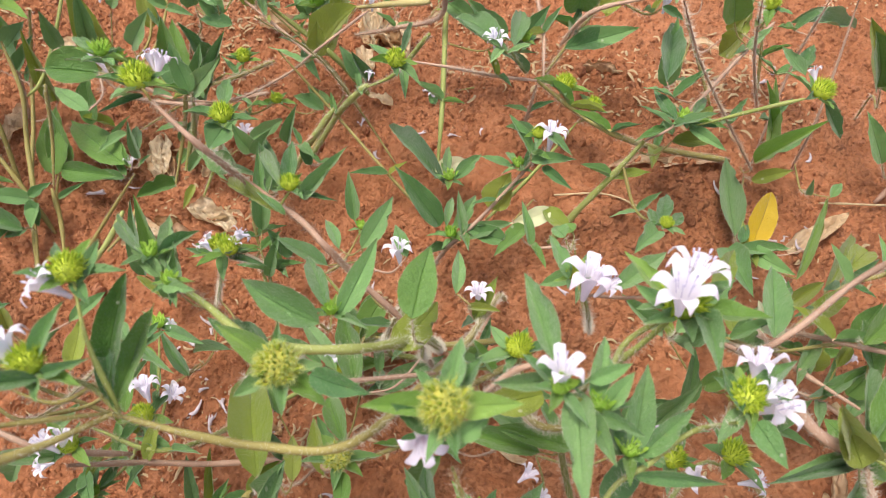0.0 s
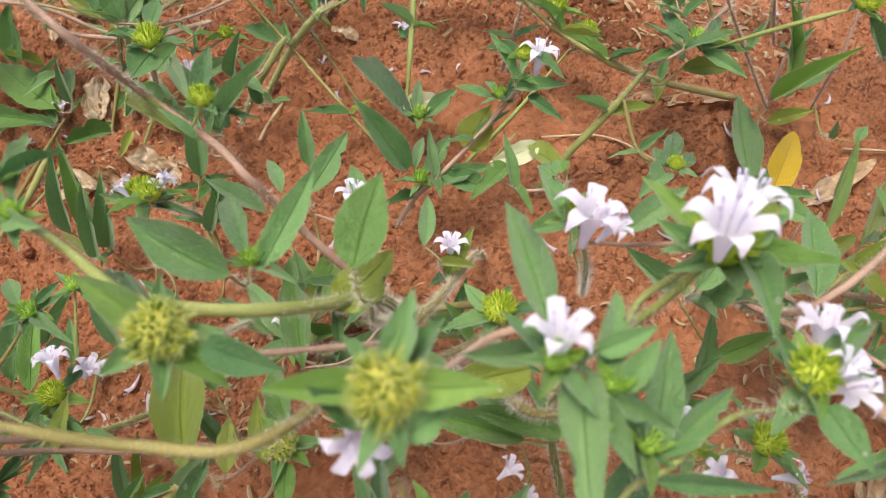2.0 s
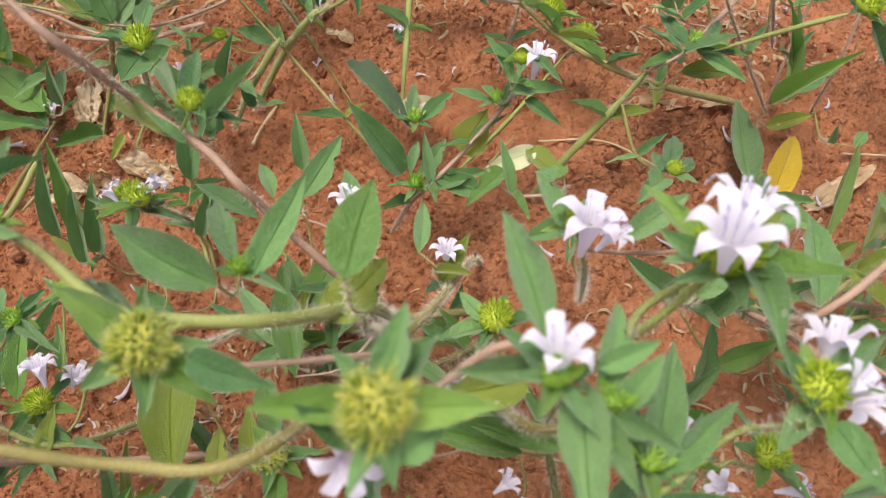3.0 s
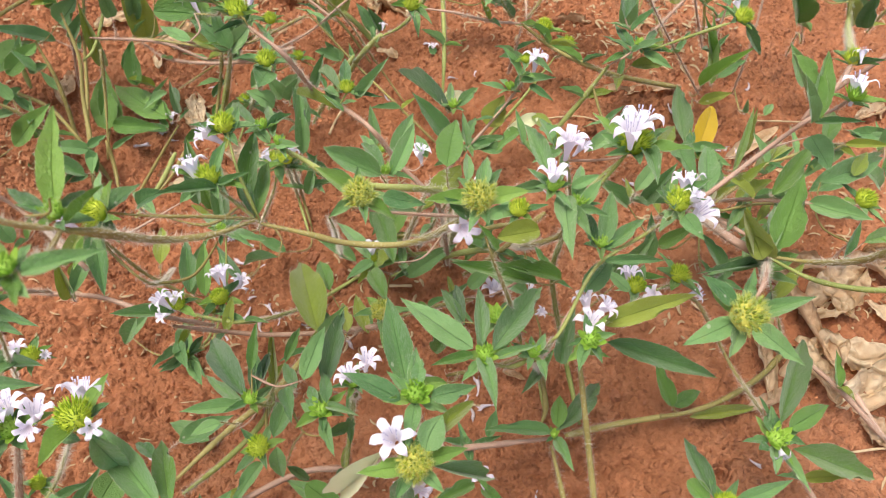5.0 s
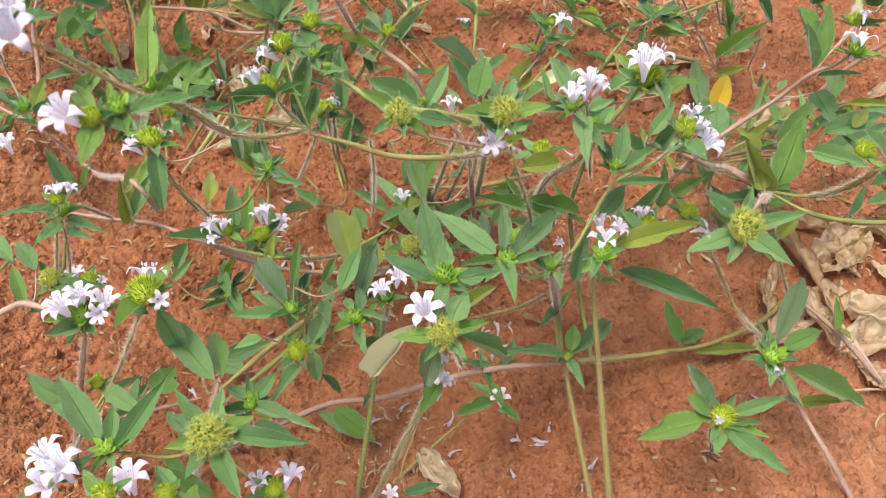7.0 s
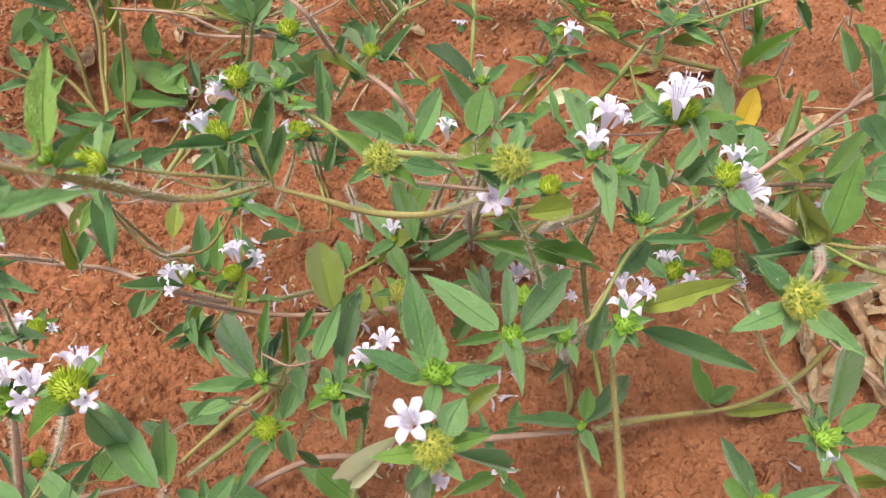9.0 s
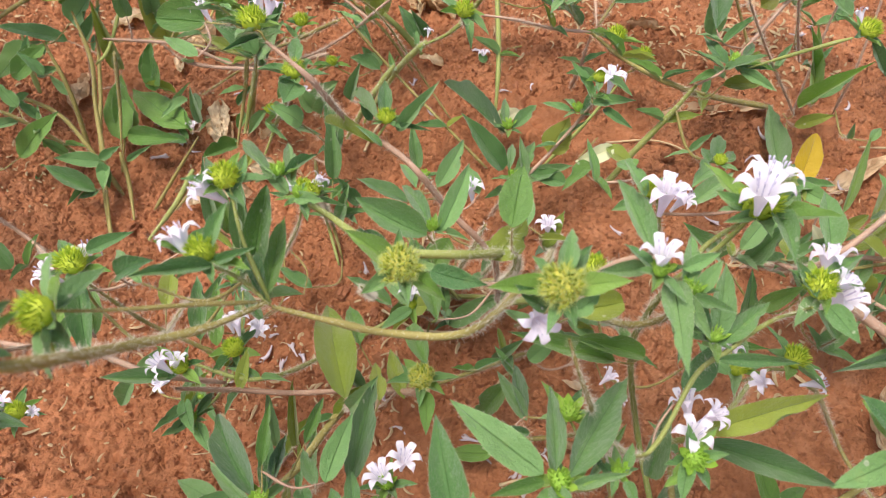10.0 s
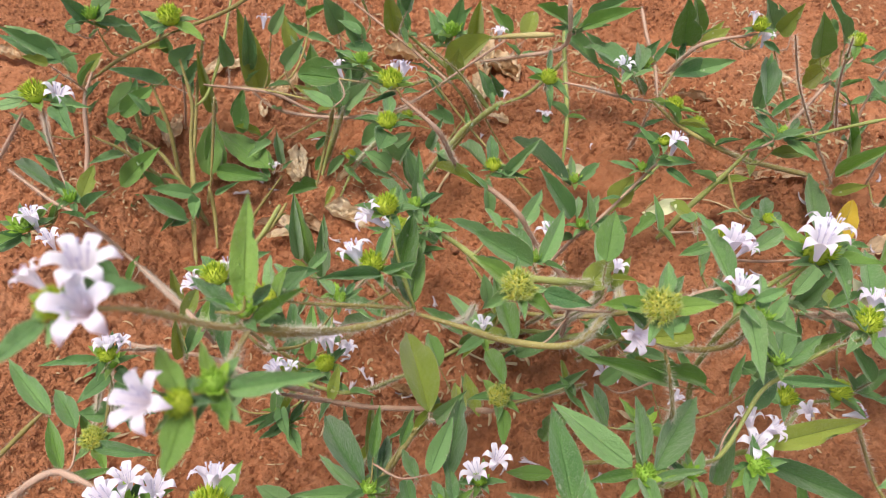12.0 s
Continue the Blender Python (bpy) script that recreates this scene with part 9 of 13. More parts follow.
leaf(p, (-0.2774, 0.3248, 0.0249), (-0.2926, 0.3045, 0.0175), 0.0199, (0.24, -0.48, 0.84), "d")
leaf(p, (-0.2567, 0.3453, 0.0233), (-0.2407, 0.3476, 0.0408), 0.0215, (-0.38, -0.80, 0.46))
leaf(p, (-0.2017, 0.3453, 0.0054), (-0.2020, 0.3434, 0.0647), 0.0204, (0.38, -0.92, -0.03), "o")
leaf(p, (-0.1869, 0.3522, 0.0480), (-0.1759, 0.3536, 0.0688), 0.0095, (-0.33, -0.91, 0.24))
leaf(p, (-0.0920, 0.1567, 0.1822), (-0.1023, 0.1646, 0.1820), 0.0035, (-0.23, -0.28, 0.93))
leaf(p, (-0.1039, 0.1732, 0.1605), (-0.1196, 0.1742, 0.1620), 0.0143, (0.05, -0.48, 0.88), "d")
leaf(p, (-0.1046, 0.1599, 0.1577), (-0.1182, 0.1699, 0.1586), 0.0060, (-0.15, -0.29, 0.95))
leaf(p, (-0.1551, 0.2795, -0.0199), (-0.1672, 0.2624, -0.0073), 0.0123, (0.65, 0.10, 0.75), "d")
leaf(p, (-0.1495, 0.2169, -0.0244), (-0.1576, 0.2400, 0.0154), 0.0118, (0.29, -0.80, 0.52), "d")
leaf(p, (-0.1411, 0.2110, -0.0217), (-0.1380, 0.2244, 0.0113), 0.0117, (0.08, -0.93, 0.37))
leaf(p, (-0.0815, 0.2330, 0.0295), (-0.0895, 0.2624, 0.0356), 0.0113, (-0.01, -0.21, 0.98))
leaf(p, (-0.0948, 0.2208, 0.0603), (-0.1061, 0.2217, 0.0716), 0.0125, (0.56, -0.56, 0.61))
leaf(p, (-0.0657, 0.3179, 0.0472), (-0.0456, 0.3070, 0.0815), 0.0237, (-0.79, -0.54, 0.29), "o")
leaf(p, (-0.0670, 0.3458, 0.0563), (-0.0617, 0.3410, 0.0845), 0.0145, (-0.36, -0.93, -0.09))
leaf(p, (-0.0738, 0.3373, 0.0538), (-0.0813, 0.3479, 0.0712), 0.0108, (0.20, -0.80, 0.57))
leaf(p, (-0.0520, 0.3216, 0.0621), (-0.0496, 0.3228, 0.0933), 0.0115, (-0.11, -0.99, 0.05), "o")
leaf(p, (-0.1036, 0.3473, 0.0541), (-0.1049, 0.3419, 0.0828), 0.0143, (0.30, -0.94, -0.16), "o")
leaf(p, (0.0023, 0.3079, 0.0919), (-0.0154, 0.3037, 0.1072), 0.0108, (0.61, -0.56, 0.55), "d")
leaf(p, (0.0079, 0.3019, 0.0945), (0.0352, 0.2956, 0.1124), 0.0115, (-0.55, -0.50, 0.67), "d")
leaf(p, (0.0009, 0.3166, 0.0797), (0.0213, 0.3003, 0.0686), 0.0126, (-0.01, -0.57, 0.82))
leaf(p, (-0.0946, 0.3395, 0.0767), (-0.0865, 0.3349, 0.0994), 0.0111, (-0.54, -0.84, 0.02))
leaf(p, (-0.1453, 0.3686, 0.0372), (-0.1508, 0.3657, 0.0656), 0.0192, (0.55, -0.84, 0.02))
leaf(p, (-0.1280, 0.3551, 0.0386), (-0.1386, 0.3648, 0.0580), 0.0152, (0.32, -0.76, 0.56))
leaf(p, (0.0666, 0.3015, 0.0851), (0.0608, 0.2959, 0.1181), 0.0189, (-0.01, -0.99, -0.17), "d")
leaf(p, (0.0760, 0.3012, 0.0857), (0.0896, 0.3044, 0.0951), 0.0099, (-0.38, -0.56, 0.74), "o")
leaf(p, (0.0919, 0.2609, 0.1183), (0.1018, 0.2594, 0.1128), 0.0051, (0.28, -0.66, 0.69))
leaf(p, (0.1067, 0.2876, 0.1078), (0.0965, 0.2838, 0.1272), 0.0139, (0.48, -0.87, 0.08))
leaf(p, (0.1078, 0.2811, 0.1090), (0.1110, 0.2764, 0.1293), 0.0107, (-0.76, -0.64, -0.03), "o")
leaf(p, (0.1339, 0.2820, 0.0946), (0.1249, 0.2772, 0.1226), 0.0157, (0.08, -0.99, -0.14), "d")
leaf(p, (0.1436, 0.2890, 0.0818), (0.1397, 0.2966, 0.0632), 0.0143, (-0.95, -0.30, 0.08), "o")
leaf(p, (-0.2671, 0.2025, 0.0304), (-0.2578, 0.2027, 0.0387), 0.0044, (-0.67, -0.02, 0.74), "d")
leaf(p, (-0.2671, 0.2025, 0.0304), (-0.2769, 0.2022, 0.0380), 0.0039, (0.61, 0.02, 0.79))
leaf(p, (-0.2901, 0.2370, 0.0528), (-0.2962, 0.2417, 0.0610), 0.0031, (0.58, -0.44, 0.69))
leaf(p, (-0.3016, 0.3007, 0.0302), (-0.2902, 0.3093, 0.0403), 0.0063, (-0.46, -0.35, 0.82))
leaf(p, (-0.1586, 0.3244, 0.0049), (-0.1427, 0.3210, 0.0128), 0.0066, (-0.43, 0.09, 0.90), "o")
leaf(p, (-0.1586, 0.3244, 0.0049), (-0.1742, 0.3277, 0.0096), 0.0062, (0.28, -0.06, 0.96))
leaf(p, (-0.0950, 0.3328, 0.0564), (-0.0911, 0.3228, 0.0608), 0.0035, (-0.14, 0.35, 0.93), "o")
leaf(p, (-0.0950, 0.3328, 0.0564), (-0.1002, 0.3461, 0.0635), 0.0050, (0.16, -0.41, 0.90))
leaf(p, (-0.0244, 0.3170, 0.0623), (-0.0153, 0.3165, 0.0674), 0.0036, (-0.49, 0.03, 0.87))
leaf(p, (-0.0244, 0.3170, 0.0623), (-0.0332, 0.3175, 0.0716), 0.0039, (0.72, -0.04, 0.69))
leaf(p, (-0.2876, 0.2022, 0.0264), (-0.2925, 0.1890, 0.0391), 0.0061, (0.23, 0.63, 0.74), "d")
leaf(p, (-0.2876, 0.2022, 0.0264), (-0.2831, 0.2141, 0.0358), 0.0053, (-0.21, -0.56, 0.80), "d")
leaf(p, (-0.1895, 0.2992, -0.0284), (-0.1934, 0.3095, -0.0176), 0.0044, (0.25, -0.65, 0.71), "d")
leaf(p, (-0.2969, 0.2974, 0.0454), (-0.2873, 0.3058, 0.0587), 0.0069, (-0.54, -0.48, 0.69), "d")
leaf(p, (-0.2855, 0.3331, 0.0617), (-0.2970, 0.3312, 0.0689), 0.0051, (0.52, 0.09, 0.85), "d")
leaf(p, (-0.2925, 0.3227, 0.0632), (-0.2840, 0.3207, 0.0723), 0.0045, (-0.70, 0.17, 0.69))
leaf(p, (-0.2735, 0.3278, 0.0120), (-0.2714, 0.3348, 0.0193), 0.0031, (-0.20, -0.68, 0.71))
leaf(p, (-0.2720, 0.3250, 0.0211), (-0.2801, 0.3158, 0.0249), 0.0041, (0.19, 0.22, 0.96), "d")
leaf(p, (-0.1427, 0.2115, -0.0291), (-0.1406, 0.1988, -0.0166), 0.0055, (-0.11, 0.69, 0.72))
leaf(p, (-0.1427, 0.2115, -0.0291), (-0.1448, 0.2242, -0.0208), 0.0048, (0.09, -0.53, 0.84))
leaf(p, (-0.0832, 0.2250, 0.0389), (-0.0799, 0.2351, 0.0447), 0.0038, (-0.15, -0.46, 0.88))
leaf(p, (-0.0832, 0.2250, 0.0389), (-0.0874, 0.2124, 0.0506), 0.0055, (0.21, 0.63, 0.75))
leaf(p, (-0.0702, 0.3360, 0.0530), (-0.0625, 0.3484, 0.0611), 0.0063, (-0.26, -0.41, 0.88))
leaf(p, (-0.0702, 0.3360, 0.0530), (-0.0784, 0.3229, 0.0636), 0.0062, (0.30, 0.48, 0.83))
leaf(p, (-0.0978, 0.3469, 0.0521), (-0.0886, 0.3382, 0.0609), 0.0050, (-0.42, 0.40, 0.82))
leaf(p, (-0.0978, 0.3469, 0.0521), (-0.1092, 0.3579, 0.0616), 0.0052, (0.37, -0.36, 0.86))
leaf(p, (0.0050, 0.3034, 0.0894), (-0.0080, 0.3040, 0.0930), 0.0050, (0.26, -0.01, 0.96))
leaf(p, (0.0050, 0.3034, 0.0894), (0.0223, 0.3026, 0.0971), 0.0055, (-0.41, 0.02, 0.91))
leaf(p, (0.0060, 0.3036, 0.0912), (0.0201, 0.3040, 0.0984), 0.0047, (-0.45, -0.01, 0.89), "o")
leaf(p, (0.0060, 0.3036, 0.0912), (-0.0059, 0.3032, 0.0976), 0.0041, (0.47, 0.01, 0.88))
leaf(p, (-0.1467, 0.3696, 0.0194), (-0.1442, 0.3631, 0.0267), 0.0030, (-0.26, 0.67, 0.69))
leaf(p, (-0.1334, 0.3578, 0.0327), (-0.1261, 0.3631, 0.0387), 0.0029, (-0.45, -0.33, 0.83), "d")
leaf(p, (0.0639, 0.2941, 0.0795), (0.0670, 0.3034, 0.0891), 0.0048, (-0.22, -0.66, 0.71))
leaf(p, (0.0639, 0.2941, 0.0795), (0.0593, 0.2805, 0.0892), 0.0061, (0.18, 0.53, 0.83), "d")
leaf(p, (0.0949, 0.2805, 0.0995), (0.1022, 0.2886, 0.1057), 0.0034, (-0.33, -0.37, 0.87), "o")
leaf(p, (0.0949, 0.2805, 0.0995), (0.0892, 0.2741, 0.1077), 0.0032, (0.46, 0.51, 0.72))
leaf(p, (0.1066, 0.2860, 0.1052), (0.1028, 0.2759, 0.1101), 0.0037, (0.15, 0.39, 0.91))
leaf(p, (0.1066, 0.2860, 0.1052), (0.1100, 0.2949, 0.1120), 0.0044, (-0.21, -0.54, 0.81), "d")
# far left
p = plant((-0.140, 0.103, -0.053), "hairy herb with no open flowers")
stem(p, 0.00047, "b", (-0.0923, 0.0202, 0.2344), (-0.0932, 0.0184, 0.2316), (-0.0989, 0.0191, 0.2300))
# undergrowth left
p = plant((-0.153, 0.253, -0.042), "hairy herb with no open flowers and olive leaves")
stem(p, 0.00099, "b", (-0.2878, 0.2722, 0.0276), (-0.2735, 0.2746, 0.0125), (-0.2603, 0.2795, -0.0168), (-0.2563, 0.2814, -0.0361))
stem(p, 0.00115, "g", (-0.1313, 0.2919, 0.0394), (-0.1451, 0.3076, -0.0038), (-0.1550, 0.3168, -0.0343))
stem(p, 0.00080, "b", (-0.1798, 0.3404, 0.0051), (-0.1295, 0.3124, 0.0270), (-0.0765, 0.2650, 0.0854))
stem(p, 0.00096, "p", (-0.2066, 0.3437, 0.0055), (-0.1849, 0.3291, 0.0019), (-0.1357, 0.3102, 0.0142), (-0.0911, 0.2897, 0.0425))
stem(p, 0.00049, "g", (-0.0476, 0.0774, 0.1483), (-0.0508, 0.0992, 0.1062), (-0.0640, 0.1668, -0.0095))
stem(p, 0.00077, "b", (-0.0768, 0.1593, 0.0848), (-0.0877, 0.2049, 0.0046), (-0.0834, 0.1924, -0.0139))
stem(p, 0.00081, "b", (-0.0110, 0.1285, 0.1047), (-0.0180, 0.1341, 0.0733), (-0.0291, 0.1602, 0.0039))
stem(p, 0.00077, "b", (-0.0039, 0.1127, 0.1113), (-0.0112, 0.1293, 0.0700), (-0.0190, 0.1583, 0.0090))
stem(p, 0.00067, "b", (-0.0795, 0.2861, 0.0734), (-0.0538, 0.2709, 0.0461), (-0.0258, 0.2365, 0.0396), (-0.0057, 0.2162, 0.0306))
stem(p, 0.00136, "g", (-0.0854, 0.2722, -0.0065), (-0.0696, 0.2644, 0.0288), (-0.0526, 0.2627, 0.0575))
stem(p, 0.00120, "b", (-0.2632, 0.3191, 0.0295), (-0.2537, 0.3020, 0.0043), (-0.2525, 0.2853, -0.0345))
stem(p, 0.00047, "b", (-0.1306, 0.2886, 0.0444), (-0.1307, 0.2887, 0.0429), (-0.1313, 0.2919, 0.0394))
stem(p, 0.00047, "b", (-0.0254, 0.1335, 0.0194), (-0.0236, 0.1362, 0.0172), (-0.0242, 0.1401, 0.0160))
stem(p, 0.00047, "p", (-0.1657, 0.0984, 0.0934), (-0.1667, 0.0990, 0.0933), (-0.1668, 0.1069, 0.0913))
stem(p, 0.00047, "b", (-0.1445, 0.1271, 0.0499), (-0.1433, 0.1223, 0.0507), (-0.1436, 0.1195, 0.0477))
stem(p, 0.00047, "b", (-0.0966, 0.1706, -0.0076), (-0.0846, 0.1785, -0.0157), (-0.0834, 0.1924, -0.0139))
stem(p, 0.00047, "p", (-0.1129, 0.1110, 0.1171), (-0.1317, 0.0995, 0.1144), (-0.1416, 0.0965, 0.1161))
stem(p, 0.00047, "b", (-0.0691, 0.1936, 0.0327), (-0.0754, 0.1932, 0.0235), (-0.0850, 0.1935, 0.0247))
stem(p, 0.00047, "b", (-0.0996, 0.2661, 0.0231), (-0.0879, 0.2644, 0.0130), (-0.0775, 0.2683, 0.0112))
stem(p, 0.00047, "p", (-0.0757, 0.2509, 0.0461), (-0.0712, 0.2582, 0.0372), (-0.0632, 0.2638, 0.0396))
stem(p, 0.00047, "b", (-0.0797, 0.1967, 0.0480), (-0.0810, 0.1894, 0.0423), (-0.0823, 0.1821, 0.0447))
stem(p, 0.00047, "b", (-0.0631, 0.2891, 0.0306), (-0.0617, 0.2857, 0.0264), (-0.0612, 0.2772, 0.0257))
stem(p, 0.00047, "p", (-0.2115, 0.3266, 0.0411), (-0.2133, 0.3270, 0.0290), (-0.2154, 0.3268, 0.0227))
stem(p, 0.00047, "b", (-0.1807, 0.3447, 0.0265), (-0.1783, 0.3422, 0.0138), (-0.1735, 0.3369, 0.0078))
leaf(p, (-0.1330, 0.2933, 0.0391), (-0.1509, 0.2988, 0.0585), 0.0150, (0.47, -0.63, 0.62))
leaf(p, (-0.1313, 0.2925, 0.0398), (-0.1133, 0.2857, 0.0669), 0.0130, (-0.70, -0.64, 0.30))
leaf(p, (-0.1358, 0.2978, 0.0336), (-0.1664, 0.3148, 0.0363), 0.0079, (-0.11, -0.35, 0.93), "o")
leaf(p, (-0.1306, 0.2886, 0.0444), (-0.1365, 0.2978, 0.0679), 0.0122, (0.34, -0.84, 0.42))
leaf(p, (-0.0254, 0.1335, 0.0194), (-0.0015, 0.1372, 0.0410), 0.0108, (-0.53, -0.51, 0.68))
leaf(p, (-0.1657, 0.0984, 0.0934), (-0.1666, 0.1226, 0.0890), 0.0069, (0.27, 0.18, 0.95), "o")
leaf(p, (-0.1445, 0.1271, 0.0499), (-0.1487, 0.1511, 0.0475), 0.0090, (0.13, 0.12, 0.98), "o")
leaf(p, (-0.0966, 0.1706, -0.0076), (-0.1142, 0.1814, -0.0041), 0.0084, (0.01, -0.29, 0.96))
leaf(p, (-0.1129, 0.1110, 0.1171), (-0.1077, 0.1250, 0.1120), 0.0053, (0.45, 0.16, 0.88))
leaf(p, (-0.0691, 0.1936, 0.0327), (-0.0770, 0.1964, 0.0491), 0.0080, (0.55, -0.74, 0.39))
leaf(p, (-0.0996, 0.2661, 0.0231), (-0.1059, 0.2683, 0.0405), 0.0110, (0.52, -0.80, 0.29))
leaf(p, (-0.0757, 0.2509, 0.0461), (-0.0678, 0.2512, 0.0698), 0.0078, (-0.37, -0.92, 0.13))
leaf(p, (-0.0797, 0.1967, 0.0480), (-0.0779, 0.2104, 0.0811), 0.0095, (0.08, -0.92, 0.38))
leaf(p, (-0.0631, 0.2891, 0.0306), (-0.0802, 0.2989, 0.0322), 0.0095, (-0.13, -0.38, 0.92))
leaf(p, (-0.2115, 0.3266, 0.0411), (-0.2091, 0.3215, 0.0668), 0.0111, (0.40, -0.89, -0.22))
leaf(p, (-0.1807, 0.3447, 0.0265), (-0.1649, 0.3389, 0.0534), 0.0140, (-0.61, -0.77, 0.19))
leaf(p, (-0.2603, 0.2795, -0.0168), (-0.2459, 0.2751, -0.0113), 0.0051, (-0.33, 0.10, 0.94), "d")
leaf(p, (-0.1295, 0.3124, 0.0270), (-0.1279, 0.2999, 0.0403), 0.0060, (-0.09, 0.72, 0.69))
leaf(p, (-0.1849, 0.3291, 0.0019), (-0.1864, 0.3175, 0.0144), 0.0063, (0.10, 0.73, 0.68))
leaf(p, (-0.0180, 0.1341, 0.0733), (-0.0051, 0.1361, 0.0813), 0.0058, (-0.52, -0.08, 0.85), "o")
leaf(p, (-0.0180, 0.1341, 0.0733), (-0.0310, 0.1321, 0.0801), 0.0053, (0.45, 0.07, 0.89))
leaf(p, (-0.0112, 0.1293, 0.0700), (-0.0067, 0.1381, 0.0787), 0.0041, (-0.30, -0.59, 0.75))
leaf(p, (-0.0112, 0.1293, 0.0700), (-0.0167, 0.1184, 0.0787), 0.0050, (0.26, 0.52, 0.81))
leaf(p, (-0.0538, 0.2709, 0.0461), (-0.0558, 0.2788, 0.0531), 0.0039, (0.16, -0.63, 0.76), "d")
leaf(p, (-0.0538, 0.2709, 0.0461), (-0.0515, 0.2617, 0.0562), 0.0041, (-0.18, 0.71, 0.68))
leaf(p, (-0.0258, 0.2365, 0.0396), (-0.0429, 0.2330, 0.0450), 0.0062, (0.29, 0.06, 0.96))
leaf(p, (-0.0258, 0.2365, 0.0396), (-0.0173, 0.2383, 0.0469), 0.0040, (-0.63, -0.13, 0.77), "o")
leaf(p, (-0.1307, 0.2887, 0.0429), (-0.1415, 0.2838, 0.0551), 0.0062, (0.65, 0.29, 0.70), "d")
leaf(p, (-0.0236, 0.1362, 0.0172), (-0.0314, 0.1291, 0.0251), 0.0038, (0.44, 0.40, 0.80))
leaf(p, (-0.0236, 0.1362, 0.0172), (-0.0163, 0.1428, 0.0200), 0.0038, (-0.20, -0.18, 0.96))
leaf(p, (-0.0754, 0.1932, 0.0235), (-0.0699, 0.1834, 0.0340), 0.0052, (-0.33, 0.60, 0.73))
leaf(p, (-0.0754, 0.1932, 0.0235), (-0.0807, 0.2028, 0.0321), 0.0052, (0.30, -0.54, 0.79), "d")
leaf(p, (-0.0879, 0.2644, 0.0130), (-0.0762, 0.2533, 0.0174), 0.0047, (-0.19, 0.18, 0.96))
leaf(p, (-0.0879, 0.2644, 0.0130), (-0.0957, 0.2720, 0.0172), 0.0035, (0.26, -0.25, 0.93))
leaf(p, (-0.0712, 0.2582, 0.0372), (-0.0623, 0.2448, 0.0452), 0.0063, (-0.25, 0.37, 0.90))
leaf(p, (-0.0712, 0.2582, 0.0372), (-0.0752, 0.2643, 0.0445), 0.0035, (0.39, -0.59, 0.71))
leaf(p, (-0.0810, 0.1894, 0.0423), (-0.0876, 0.1820, 0.0520), 0.0052, (0.46, 0.52, 0.72), "d")
leaf(p, (-0.0810, 0.1894, 0.0423), (-0.0729, 0.1985, 0.0459), 0.0046, (-0.19, -0.21, 0.96), "d")
leaf(p, (-0.1783, 0.3422, 0.0138), (-0.1911, 0.3352, 0.0180), 0.0057, (0.24, 0.13, 0.96))
# undergrowth mid
p = plant((0.028, 0.120, 0.013), "hairy herb with no open flowers and bristly green heads")
stem(p, 0.00088, "g", (-0.0518, 0.1799, 0.0381), (-0.0366, 0.1680, 0.0214), (-0.0208, 0.1544, 0.0061))
stem(p, 0.00098, "b", (-0.0329, 0.1541, 0.0289), (-0.0019, 0.1428, 0.0425), (0.0265, 0.1351, 0.0611))
stem(p, 0.00109, "b", (0.0041, 0.1315, 0.0212), (0.0210, 0.1276, 0.0470), (0.0408, 0.1268, 0.0801))
stem(p, 0.00126, "g", (-0.0338, 0.1411, 0.0086), (-0.0081, 0.1383, 0.0282), (0.0158, 0.1337, 0.0414), (0.0338, 0.1300, 0.0380))
stem(p, 0.00087, "b", (0.0319, 0.0769, 0.0359), (0.0196, 0.0821, 0.0148), (-0.0065, 0.0886, -0.0094))
stem(p, 0.00066, "b", (0.0240, 0.1051, 0.1087), (0.0263, 0.0974, 0.1021), (0.0256, 0.0943, 0.1017))
stem(p, 0.00047, "p", (0.0279, 0.0824, 0.1287), (0.0257, 0.0774, 0.1267), (0.0238, 0.0779, 0.1255))
stem(p, 0.00047, "b", (0.0296, 0.0769, 0.0998), (0.0276, 0.0842, 0.0948), (0.0256, 0.0943, 0.1017))
stem(p, 0.00047, "b", (0.0392, 0.0779, 0.1008), (0.0343, 0.0765, 0.0989), (0.0296, 0.0769, 0.0998))
stem(p, 0.00047, "p", (0.0027, 0.0828, 0.0888), (0.0117, 0.0808, 0.0854), (0.0276, 0.0842, 0.0948))
stem(p, 0.00047, "b", (0.0328, 0.1007, 0.0503), (0.0380, 0.0855, 0.0402), (0.0319, 0.0769, 0.0359))
stem(p, 0.00047, "b", (0.0714, 0.0957, 0.0662), (0.0542, 0.0923, 0.0431), (0.0348, 0.0950, 0.0465))
stem(p, 0.00047, "p", (0.0857, 0.1052, 0.0708), (0.0771, 0.0989, 0.0625), (0.0714, 0.0957, 0.0662))
stem(p, 0.00047, "b", (0.0918, 0.1106, 0.0723), (0.0877, 0.1076, 0.0676), (0.0857, 0.1052, 0.0708))
stem(p, 0.00047, "b", (0.0792, 0.1278, 0.0817), (0.0881, 0.1165, 0.0732), (0.0918, 0.1106, 0.0723))
stem(p, 0.00047, "p", (0.0737, 0.1051, 0.1453), (0.0546, 0.1060, 0.1401), (0.0404, 0.1087, 0.1371))
stem(p, 0.00047, "b", (0.0705, 0.1063, 0.1199), (0.0725, 0.1107, 0.1076), (0.0792, 0.1185, 0.1027))
stem(p, 0.00047, "b", (0.1071, 0.1125, 0.0783), (0.0978, 0.1070, 0.0758), (0.0918, 0.1106, 0.0723))
stem(p, 0.00047, "p", (0.1620, 0.1888, 0.0449), (0.1488, 0.1917, 0.0370), (0.1328, 0.2013, 0.0440))
